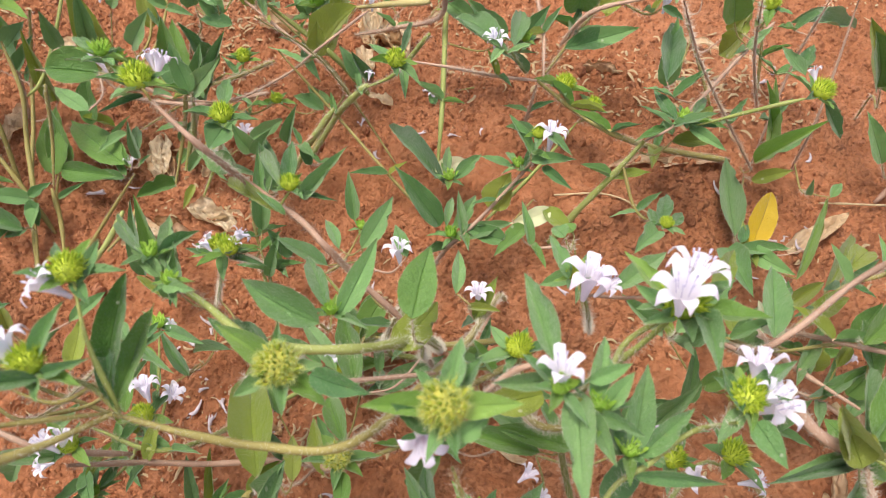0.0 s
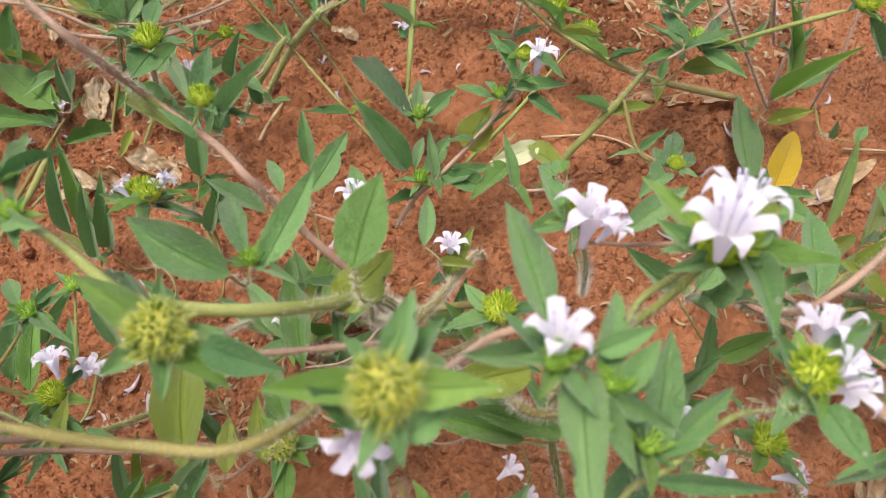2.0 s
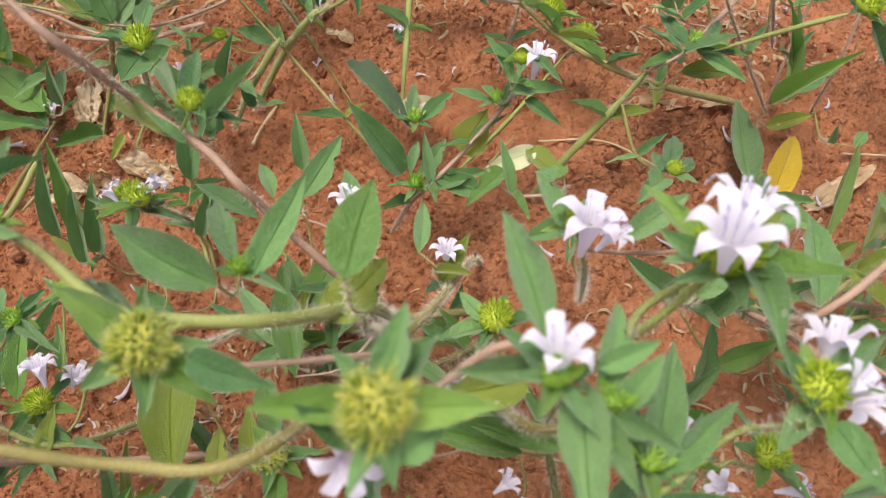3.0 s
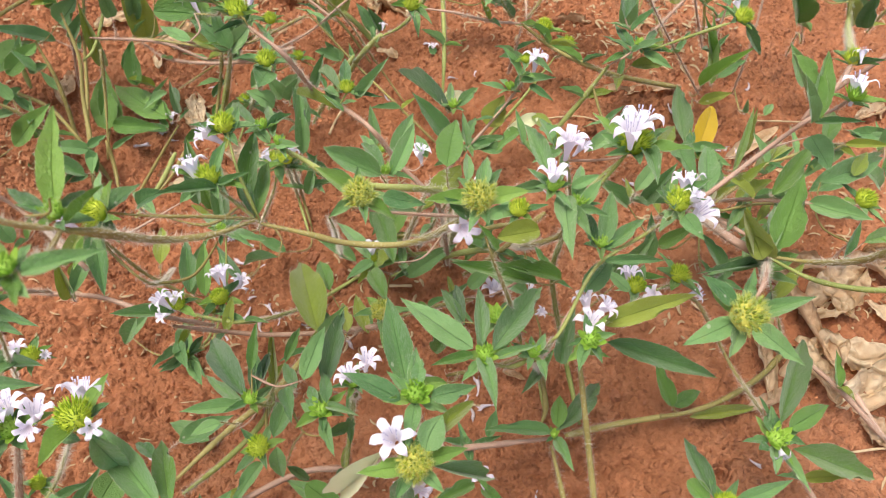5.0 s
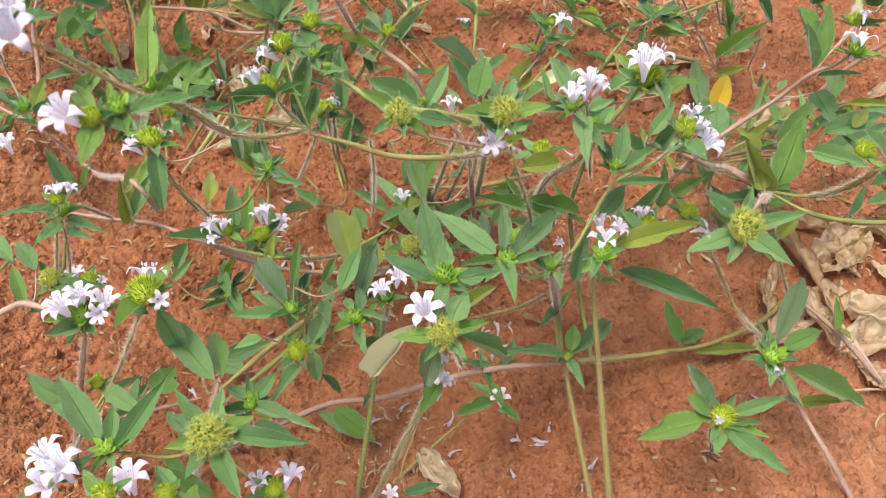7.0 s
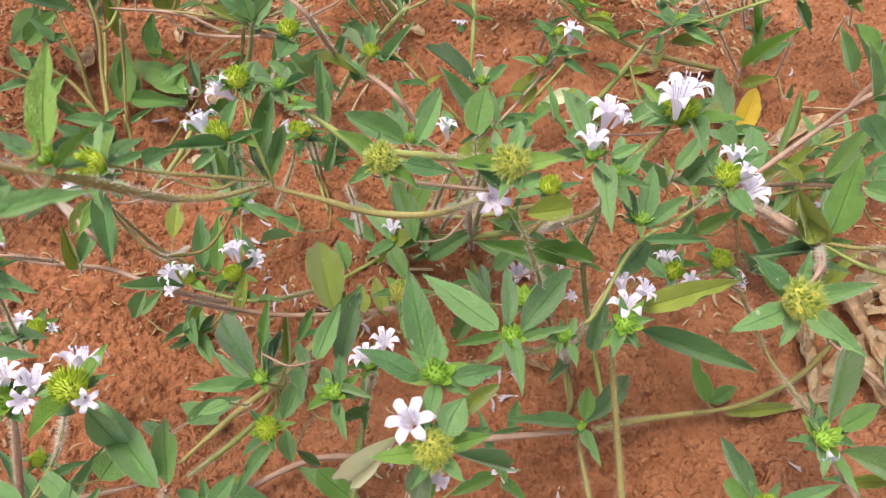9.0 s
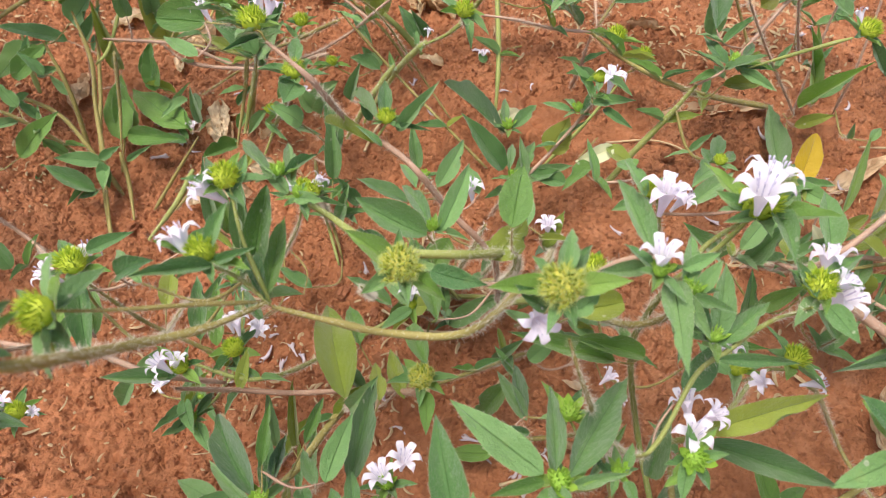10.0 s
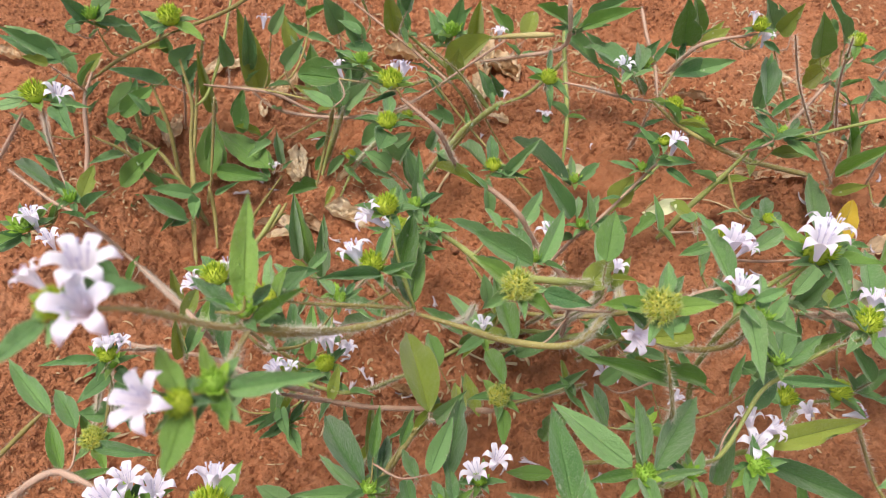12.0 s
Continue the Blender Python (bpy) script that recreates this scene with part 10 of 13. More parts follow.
stem(p, 0.00047, "b", (0.0269, 0.1799, 0.0635), (0.0195, 0.1820, 0.0627), (0.0083, 0.1828, 0.0630))
stem(p, 0.00047, "b", (-0.0271, 0.1488, 0.0142), (-0.0274, 0.1441, 0.0126), (-0.0274, 0.1404, 0.0135))
stem(p, 0.00047, "p", (-0.0471, 0.1546, 0.0069), (-0.0420, 0.1492, 0.0053), (-0.0338, 0.1411, 0.0086))
stem(p, 0.00047, "b", (-0.0069, 0.0798, 0.0015), (-0.0024, 0.0816, -0.0005), (0.0000, 0.0870, -0.0034))
stem(p, 0.00047, "b", (-0.0003, 0.1023, 0.0249), (0.0004, 0.1071, 0.0261), (-0.0023, 0.1119, 0.0265))
stem(p, 0.00047, "p", (0.0419, 0.1206, 0.1299), (0.0441, 0.1165, 0.1291), (0.0426, 0.1099, 0.1286))
head(p, (0.0240, 0.1057, 0.1117), 0.0103, (0.00, 0.17, 0.99), "s")
leaf(p, (0.0215, 0.1053, 0.1114), (0.0158, 0.1124, 0.1127), 0.0051, (-0.15, -0.29, 0.95))
leaf(p, (0.0279, 0.0824, 0.1287), (0.0130, 0.0783, 0.1316), 0.0102, (0.26, -0.30, 0.92), "o")
leaf(p, (0.0296, 0.0769, 0.0998), (-0.0030, 0.0850, 0.1048), 0.0079, (0.05, -0.37, 0.93), "d")
leaf(p, (0.0392, 0.0779, 0.1008), (0.0185, 0.0808, 0.1081), 0.0084, (0.25, -0.41, 0.88), "d")
leaf(p, (0.0027, 0.0828, 0.0888), (0.0124, 0.0878, 0.0984), 0.0075, (-0.41, -0.57, 0.71))
leaf(p, (0.0328, 0.1007, 0.0503), (0.0141, 0.1150, 0.0502), 0.0087, (-0.19, -0.24, 0.95))
leaf(p, (0.0714, 0.0957, 0.0662), (0.0809, 0.0979, 0.0986), 0.0105, (-0.68, -0.69, 0.25))
leaf(p, (0.0857, 0.1052, 0.0708), (0.0849, 0.1132, 0.0912), 0.0080, (-0.21, -0.91, 0.35))
leaf(p, (0.0918, 0.1106, 0.0723), (0.1057, 0.1130, 0.0842), 0.0082, (-0.54, -0.44, 0.72), "d")
leaf(p, (0.0792, 0.1278, 0.0817), (0.0632, 0.1315, 0.0987), 0.0087, (0.45, -0.68, 0.57))
leaf(p, (0.0737, 0.1051, 0.1453), (0.0852, 0.1227, 0.1406), 0.0065, (0.20, 0.13, 0.97), "o")
leaf(p, (0.0705, 0.1063, 0.1199), (0.0817, 0.1181, 0.1285), 0.0073, (-0.21, -0.44, 0.87))
leaf(p, (0.0777, 0.1107, 0.1067), (0.0864, 0.1137, 0.1255), 0.0085, (-0.63, -0.66, 0.40))
leaf(p, (0.1001, 0.1058, 0.1176), (0.1079, 0.1340, 0.1144), 0.0106, (-0.08, 0.13, 0.99))
leaf(p, (0.1071, 0.1125, 0.0783), (0.1117, 0.1339, 0.0731), 0.0112, (-0.10, 0.25, 0.96), "d")
leaf(p, (0.1620, 0.1888, 0.0449), (0.1663, 0.2019, 0.0640), 0.0045, (-0.36, -0.73, 0.58), "o")
leaf(p, (0.0269, 0.1799, 0.0635), (0.0087, 0.1855, 0.0670), 0.0097, (0.03, -0.45, 0.89))
leaf(p, (-0.0271, 0.1488, 0.0142), (-0.0535, 0.1472, 0.0063), 0.0101, (-0.25, -0.38, 0.89), "d")
leaf(p, (-0.0471, 0.1546, 0.0069), (-0.0265, 0.1527, 0.0305), 0.0103, (-0.69, -0.47, 0.56), "o")
leaf(p, (-0.0069, 0.0798, 0.0015), (-0.0283, 0.0842, -0.0095), 0.0094, (-0.48, -0.20, 0.86), "d")
leaf(p, (-0.0003, 0.1023, 0.0249), (-0.0125, 0.0937, 0.0075), 0.0121, (-0.42, -0.66, 0.62), "d")
leaf(p, (0.0419, 0.1206, 0.1299), (0.0306, 0.1211, 0.1228), 0.0061, (-0.49, -0.44, 0.75))
leaf(p, (-0.0366, 0.1680, 0.0214), (-0.0322, 0.1782, 0.0250), 0.0043, (-0.12, -0.28, 0.95), "d")
leaf(p, (-0.0366, 0.1680, 0.0214), (-0.0424, 0.1540, 0.0315), 0.0051, (0.21, 0.51, 0.83))
leaf(p, (0.0210, 0.1276, 0.0470), (0.0121, 0.1371, 0.0589), 0.0057, (0.46, -0.49, 0.74), "d")
leaf(p, (0.0210, 0.1276, 0.0470), (0.0305, 0.1174, 0.0568), 0.0051, (-0.39, 0.42, 0.82))
leaf(p, (0.0158, 0.1337, 0.0414), (0.0265, 0.1326, 0.0522), 0.0056, (-0.71, 0.07, 0.71))
leaf(p, (0.0158, 0.1337, 0.0414), (0.0036, 0.1350, 0.0511), 0.0058, (0.62, -0.06, 0.78))
leaf(p, (0.0771, 0.0989, 0.0625), (0.0897, 0.0947, 0.0740), 0.0057, (-0.62, 0.20, 0.76), "d")
leaf(p, (0.0771, 0.0989, 0.0625), (0.0673, 0.1021, 0.0719), 0.0039, (0.64, -0.21, 0.74))
leaf(p, (0.0725, 0.1107, 0.1076), (0.0746, 0.0994, 0.1186), 0.0052, (-0.13, 0.68, 0.72))
leaf(p, (0.0725, 0.1107, 0.1076), (0.0707, 0.1198, 0.1120), 0.0037, (0.08, -0.42, 0.90), "o")
leaf(p, (-0.0274, 0.1441, 0.0126), (-0.0289, 0.1597, 0.0219), 0.0058, (0.05, -0.51, 0.86))
leaf(p, (-0.0274, 0.1441, 0.0126), (-0.0261, 0.1310, 0.0252), 0.0064, (-0.07, 0.69, 0.72))
leaf(p, (-0.0420, 0.1492, 0.0053), (-0.0516, 0.1369, 0.0106), 0.0049, (0.20, 0.26, 0.95), "o")
leaf(p, (-0.0420, 0.1492, 0.0053), (-0.0360, 0.1570, 0.0091), 0.0029, (-0.22, -0.29, 0.93))
leaf(p, (0.0004, 0.1071, 0.0261), (-0.0057, 0.1141, 0.0357), 0.0048, (0.47, -0.54, 0.69))
leaf(p, (0.0004, 0.1071, 0.0261), (0.0078, 0.0986, 0.0291), 0.0042, (-0.17, 0.19, 0.97))
# undergrowth right
p = plant((0.208, 0.201, 0.018), "hairy herb with no open flowers and olive leaves")
stem(p, 0.00144, "g", (0.2103, 0.2375, 0.1075), (0.2097, 0.2266, 0.0973), (0.1649, 0.1543, 0.1441))
stem(p, 0.00092, "b", (0.2413, 0.2528, 0.0713), (0.2411, 0.2487, 0.0868), (0.2441, 0.2448, 0.1013))
stem(p, 0.00119, "p", (0.2741, 0.2550, 0.0688), (0.2535, 0.2464, 0.0549), (0.2334, 0.2464, 0.0274), (0.2215, 0.2393, 0.0147))
stem(p, 0.00047, "b", (0.1964, 0.2409, 0.1059), (0.2020, 0.2382, 0.1039), (0.2102, 0.2361, 0.1062))
stem(p, 0.00047, "b", (0.2120, 0.2734, 0.0619), (0.2185, 0.2789, 0.0561), (0.2210, 0.2836, 0.0545))
stem(p, 0.00047, "p", (0.2263, 0.2452, 0.0840), (0.2332, 0.2467, 0.0805), (0.2412, 0.2497, 0.0829))
stem(p, 0.00047, "b", (0.1578, 0.1307, 0.1156), (0.1611, 0.1315, 0.1100), (0.1719, 0.1370, 0.1085))
stem(p, 0.00047, "b", (0.1356, 0.0996, 0.1024), (0.1367, 0.1034, 0.0968), (0.1400, 0.1117, 0.0999))
stem(p, 0.00047, "p", (0.2032, 0.1241, 0.0492), (0.1968, 0.1216, 0.0400), (0.2066, 0.1339, 0.0340), (0.2037, 0.1350, 0.0167))
stem(p, 0.00047, "b", (0.1213, 0.1046, 0.0505), (0.1212, 0.1191, 0.0429), (0.1248, 0.1427, 0.0505))
stem(p, 0.00047, "b", (0.2457, 0.1956, 0.0396), (0.2481, 0.1967, 0.0216), (0.2530, 0.2048, 0.0222), (0.2589, 0.2161, 0.0071))
stem(p, 0.00047, "p", (0.2301, 0.1642, 0.0415), (0.2415, 0.1808, 0.0340), (0.2457, 0.1956, 0.0396))
leaf(p, (0.1964, 0.2409, 0.1059), (0.2353, 0.2517, 0.0925), 0.0082, (0.40, -0.39, 0.83))
leaf(p, (0.2120, 0.2734, 0.0619), (0.1977, 0.2694, 0.0937), 0.0170, (0.26, -0.96, -0.00), "d")
leaf(p, (0.2263, 0.2452, 0.0840), (0.2121, 0.2424, 0.1056), 0.0121, (0.46, -0.87, 0.19), "o")
leaf(p, (0.2290, 0.2430, 0.0837), (0.2257, 0.2395, 0.1093), 0.0114, (-0.52, -0.84, -0.18))
leaf(p, (0.1417, 0.1011, 0.1141), (0.1616, 0.0898, 0.1185), 0.0111, (-0.37, -0.30, 0.88))
leaf(p, (0.1727, 0.1393, 0.1022), (0.1545, 0.1269, 0.1008), 0.0107, (0.04, -0.16, 0.99))
leaf(p, (0.1578, 0.1307, 0.1156), (0.1747, 0.1615, 0.1100), 0.0096, (0.00, 0.18, 0.98), "d")
leaf(p, (0.1356, 0.0996, 0.1024), (0.1406, 0.1220, 0.0990), 0.0079, (-0.17, 0.19, 0.97), "d")
leaf(p, (0.2032, 0.1241, 0.0492), (0.2312, 0.1359, 0.0423), 0.0093, (0.28, -0.11, 0.95), "d")
leaf(p, (0.1213, 0.1046, 0.0505), (0.1318, 0.1078, 0.0652), 0.0096, (-0.65, -0.50, 0.57))
leaf(p, (0.2457, 0.1956, 0.0396), (0.2462, 0.1983, 0.0599), 0.0111, (-0.58, -0.80, 0.12))
leaf(p, (0.2301, 0.1642, 0.0415), (0.2106, 0.1628, 0.0626), 0.0122, (0.58, -0.65, 0.49))
leaf(p, (0.2185, 0.2789, 0.0561), (0.2167, 0.2663, 0.0629), 0.0054, (0.07, 0.47, 0.88), "d")
leaf(p, (0.2185, 0.2789, 0.0561), (0.2200, 0.2897, 0.0643), 0.0038, (-0.08, -0.59, 0.80))
leaf(p, (0.2332, 0.2467, 0.0805), (0.2269, 0.2523, 0.0886), 0.0033, (0.52, -0.46, 0.72), "d")
leaf(p, (0.2332, 0.2467, 0.0805), (0.2392, 0.2413, 0.0876), 0.0035, (-0.50, 0.44, 0.75), "o")
leaf(p, (0.1968, 0.1216, 0.0400), (0.1918, 0.1129, 0.0445), 0.0036, (0.21, 0.36, 0.91))
leaf(p, (0.1968, 0.1216, 0.0400), (0.2040, 0.1341, 0.0522), 0.0054, (-0.32, -0.56, 0.76))
leaf(p, (0.2530, 0.2048, 0.0222), (0.2515, 0.2174, 0.0341), 0.0061, (0.08, -0.68, 0.73))
leaf(p, (0.2530, 0.2048, 0.0222), (0.2544, 0.1931, 0.0308), 0.0050, (-0.07, 0.58, 0.81), "o")
leaf(p, (0.2415, 0.1808, 0.0340), (0.2473, 0.1910, 0.0445), 0.0048, (-0.33, -0.58, 0.75), "d")
leaf(p, (0.2415, 0.1808, 0.0340), (0.2369, 0.1728, 0.0401), 0.0035, (0.27, 0.48, 0.84))
# undergrowth front
p = plant((-0.102, 0.031, -0.041), "hairy herb with no open flowers")
stem(p, 0.00071, "p", (-0.1218, 0.0084, 0.0661), (-0.1379, 0.0052, 0.0634), (-0.1603, 0.0054, 0.0523))
stem(p, 0.00047, "b", (-0.1638, -0.0045, 0.0737), (-0.1629, -0.0031, 0.0722), (-0.1642, 0.0035, 0.0682))
stem(p, 0.00047, "b", (-0.1351, 0.0347, 0.0362), (-0.1299, 0.0240, 0.0380), (-0.1254, 0.0239, 0.0372))
stem(p, 0.00047, "p", (-0.1307, 0.0464, 0.0235), (-0.1337, 0.0395, 0.0298), (-0.1351, 0.0347, 0.0362))
stem(p, 0.00047, "b", (-0.1022, 0.0401, 0.0600), (-0.0975, 0.0425, 0.0517), (-0.0987, 0.0461, 0.0452))
stem(p, 0.00047, "b", (-0.0745, 0.0593, 0.0743), (-0.0792, 0.0472, 0.0721), (-0.0790, 0.0422, 0.0749))
stem(p, 0.00047, "p", (-0.0656, 0.0393, 0.0918), (-0.0708, 0.0396, 0.0814), (-0.0790, 0.0422, 0.0749))
stem(p, 0.00047, "b", (-0.0547, 0.0241, 0.0813), (-0.0640, 0.0268, 0.0796), (-0.0708, 0.0396, 0.0814))
stem(p, 0.00047, "b", (-0.0721, 0.0178, 0.0685), (-0.0680, 0.0238, 0.0762), (-0.0640, 0.0268, 0.0796))
leaf(p, (-0.1638, -0.0045, 0.0737), (-0.1819, 0.0062, 0.0808), 0.0113, (0.27, -0.17, 0.95))
leaf(p, (-0.1351, 0.0347, 0.0362), (-0.1492, 0.0449, 0.0304), 0.0068, (-0.30, 0.13, 0.95))
leaf(p, (-0.1307, 0.0464, 0.0235), (-0.1095, 0.0589, 0.0202), 0.0118, (0.25, -0.18, 0.95))
leaf(p, (-0.1022, 0.0401, 0.0600), (-0.1147, 0.0365, 0.0571), 0.0061, (-0.12, -0.33, 0.94))
leaf(p, (-0.0745, 0.0593, 0.0743), (-0.0704, 0.0790, 0.0700), 0.0051, (0.22, 0.16, 0.96), "d")
leaf(p, (-0.0656, 0.0393, 0.0918), (-0.0722, 0.0529, 0.0860), 0.0060, (-0.19, 0.31, 0.93))
leaf(p, (-0.0701, 0.0394, 0.0918), (-0.0658, 0.0242, 0.0978), 0.0067, (-0.06, 0.35, 0.93))
leaf(p, (-0.0547, 0.0241, 0.0813), (-0.0446, 0.0335, 0.0706), 0.0053, (0.63, 0.18, 0.75), "d")
leaf(p, (-0.0721, 0.0178, 0.0685), (-0.0654, 0.0176, 0.0490), 0.0048, (0.83, -0.47, 0.29), "d")
leaf(p, (-0.0433, 0.0894, 0.0405), (-0.0500, 0.1130, 0.0352), 0.0075, (-0.10, 0.19, 0.98), "o")
# front left corner
p = plant((-0.155, 0.069, -0.051), "hairy herb with few lilac-white flowers and bristly green heads")
stem(p, 0.00082, "b", (-0.1998, 0.0625, 0.0992), (-0.2100, 0.0545, 0.0935), (-0.2222, 0.0439, 0.0858), (-0.2432, 0.0385, 0.0658))
stem(p, 0.00116, "p", (-0.1646, 0.0227, 0.1073), (-0.1807, 0.0294, 0.1065), (-0.1923, 0.0318, 0.1022), (-0.2094, 0.0265, 0.0887), (-0.2762, 0.0388, -0.0130))
stem(p, 0.00053, "g", (-0.1724, 0.0625, 0.1272), (-0.1970, 0.0729, 0.0789), (-0.2540, 0.1066, -0.0338))
stem(p, 0.00047, "p", (-0.1872, 0.0475, 0.1039), (-0.1858, 0.0352, 0.1007), (-0.1908, 0.0315, 0.1027))
stem(p, 0.00047, "b", (-0.1994, 0.0532, 0.1021), (-0.2038, 0.0557, 0.0992), (-0.2024, 0.0605, 0.0978))
stem(p, 0.00047, "b", (-0.1021, 0.0713, 0.1615), (-0.0839, 0.0644, 0.1640), (-0.0710, 0.0675, 0.1703))
stem(p, 0.00047, "p", (-0.1043, 0.0679, 0.1708), (-0.1038, 0.0697, 0.1635), (-0.1021, 0.0713, 0.1615))
stem(p, 0.00047, "b", (-0.1227, 0.1571, -0.0175), (-0.1162, 0.1742, -0.0262), (-0.1170, 0.2003, -0.0207))
stem(p, 0.00047, "b", (-0.1523, 0.1537, -0.0237), (-0.1376, 0.1595, -0.0336), (-0.1187, 0.1678, -0.0229))
stem(p, 0.00047, "p", (-0.0620, 0.0763, 0.0620), (-0.0648, 0.0809, 0.0536), (-0.0652, 0.0846, 0.0526))
stem(p, 0.00047, "b", (-0.1356, 0.0932, 0.0333), (-0.1343, 0.0903, 0.0307), (-0.1324, 0.0868, 0.0263))
stem(p, 0.00047, "b", (-0.0813, 0.0437, 0.1002), (-0.0816, 0.0377, 0.0953), (-0.0829, 0.0350, 0.0914))
stem(p, 0.00047, "p", (-0.0609, 0.0371, 0.1041), (-0.0711, 0.0368, 0.1002), (-0.0814, 0.0422, 0.0990))
stem(p, 0.00047, "b", (-0.0247, 0.1640, 0.0451), (-0.0218, 0.1571, 0.0421), (-0.0236, 0.1472, 0.0386))
stem(p, 0.00047, "b", (0.0186, 0.1424, 0.0453), (0.0164, 0.1387, 0.0437), (0.0158, 0.1337, 0.0414))
stem(p, 0.00047, "p", (0.0346, 0.1134, 0.0436), (0.0265, 0.1223, 0.0398), (0.0158, 0.1337, 0.0414))
h = head(p, (-0.1701, 0.0619, 0.1330), 0.0076, (0.01, 0.05, 1.00), "s")
flower(h, (-0.1706, 0.0653, 0.1357), 0.0099, (-0.02, 0.43, 0.90))
flower(h, (-0.1667, 0.0676, 0.1340), 0.0077, (0.43, 0.37, 0.82))
leaf(p, (-0.1800, 0.0431, 0.1002), (-0.1570, 0.0382, 0.1087), 0.0060, (-0.37, -0.11, 0.92))
leaf(p, (-0.1872, 0.0475, 0.1039), (-0.2002, 0.0620, 0.1056), 0.0086, (0.11, -0.02, 0.99))
leaf(p, (-0.1994, 0.0532, 0.1021), (-0.2197, 0.0715, 0.1071), 0.0091, (0.16, -0.10, 0.98))
leaf(p, (-0.1892, 0.0335, 0.0999), (-0.2001, 0.0520, 0.1012), 0.0069, (0.16, 0.02, 0.99), "d")
leaf(p, (-0.1868, 0.0313, 0.0981), (-0.1700, 0.0342, 0.1029), 0.0048, (-0.22, -0.30, 0.93), "d")
leaf(p, (-0.1780, 0.0659, 0.1205), (-0.1955, 0.0605, 0.1268), 0.0048, (0.39, -0.22, 0.89))
leaf(p, (-0.1021, 0.0713, 0.1615), (-0.1140, 0.0847, 0.1591), 0.0047, (-0.19, 0.01, 0.98))
leaf(p, (-0.1043, 0.0679, 0.1708), (-0.0944, 0.0687, 0.1760), 0.0070, (-0.39, -0.45, 0.81))
leaf(p, (-0.1227, 0.1571, -0.0175), (-0.1367, 0.1752, -0.0053), 0.0077, (0.20, -0.43, 0.88))
leaf(p, (-0.1523, 0.1537, -0.0237), (-0.1388, 0.1591, -0.0038), 0.0080, (-0.46, -0.73, 0.51))
leaf(p, (-0.0620, 0.0763, 0.0620), (-0.0524, 0.0779, 0.0829), 0.0071, (-0.69, -0.63, 0.36))
leaf(p, (-0.1700, 0.1025, 0.0758), (-0.1643, 0.1069, 0.0871), 0.0075, (-0.18, -0.88, 0.44), "o")
leaf(p, (-0.1356, 0.0932, 0.0333), (-0.1288, 0.0788, 0.0351), 0.0077, (-0.03, 0.11, 0.99))
leaf(p, (-0.0813, 0.0437, 0.1002), (-0.0805, 0.0614, 0.1038), 0.0052, (0.07, -0.20, 0.98), "d")
leaf(p, (-0.0609, 0.0371, 0.1041), (-0.0541, 0.0561, 0.1085), 0.0086, (0.02, -0.23, 0.97))
leaf(p, (-0.0247, 0.1640, 0.0451), (-0.0379, 0.1525, 0.0254), 0.0145, (-0.35, -0.68, 0.64), "d")
leaf(p, (0.0186, 0.1424, 0.0453), (0.0043, 0.1365, 0.0275), 0.0112, (-0.54, -0.56, 0.62), "d")
leaf(p, (0.0346, 0.1134, 0.0436), (0.0231, 0.1282, 0.0429), 0.0081, (-0.25, -0.15, 0.96))
leaf(p, (-0.1343, 0.0903, 0.0307), (-0.1423, 0.0773, 0.0401), 0.0064, (0.28, 0.45, 0.85))
leaf(p, (-0.1343, 0.0903, 0.0307), (-0.1267, 0.1028, 0.0373), 0.0047, (-0.21, -0.35, 0.91), "o")
leaf(p, (0.0164, 0.1387, 0.0437), (0.0137, 0.1307, 0.0501), 0.0034, (0.20, 0.57, 0.80))
leaf(p, (0.0164, 0.1387, 0.0437), (0.0197, 0.1481, 0.0540), 0.0051, (-0.24, -0.68, 0.69))
leaf(p, (0.0265, 0.1223, 0.0398), (0.0334, 0.1164, 0.0484), 0.0035, (-0.52, 0.44, 0.73), "o")
leaf(p, (0.0265, 0.1223, 0.0398), (0.0202, 0.1276, 0.0483), 0.0040, (0.55, -0.47, 0.69))
# undergrowth more
p = plant((-0.124, 0.217, -0.032), "hairy herb with no open flowers")
stem(p, 0.00093, "b", (-0.1783, 0.2838, -0.0153), (-0.1965, 0.2668, -0.0340), (-0.2101, 0.2528, -0.0479))
stem(p, 0.00047, "b", (-0.2642, 0.3042, 0.0178), (-0.2622, 0.3065, 0.0154), (-0.2585, 0.3105, 0.0169))
stem(p, 0.00047, "b", (-0.1047, 0.2757, 0.0409), (-0.0987, 0.2835, 0.0399), (-0.0967, 0.2923, 0.0390))
stem(p, 0.00047, "p", (-0.0951, 0.2608, 0.0256), (-0.0992, 0.2628, 0.0227), (-0.0981, 0.2659, 0.0219))
stem(p, 0.00047, "b", (-0.0795, 0.1872, 0.0254), (-0.0806, 0.1909, 0.0244), (-0.0790, 0.1933, 0.0240))
stem(p, 0.00047, "b", (-0.0393, 0.1593, 0.0275), (-0.0367, 0.1523, 0.0277), (-0.0329, 0.1541, 0.0289))
stem(p, 0.00047, "p", (-0.0526, 0.1460, 0.0165), (-0.0535, 0.1448, 0.0171), (-0.0607, 0.1499, 0.0194))
stem(p, 0.00047, "b", (0.0151, 0.1205, 0.0369), (0.0165, 0.1217, 0.0354), (0.0147, 0.1291, 0.0373))
stem(p, 0.00047, "b", (0.0273, 0.1198, 0.0527), (0.0205, 0.1217, 0.0421), (0.0151, 0.1205, 0.0369))
stem(p, 0.00047, "p", (-0.1577, 0.1624, -0.0235), (-0.1540, 0.1566, -0.0285), (-0.1523, 0.1537, -0.0237))
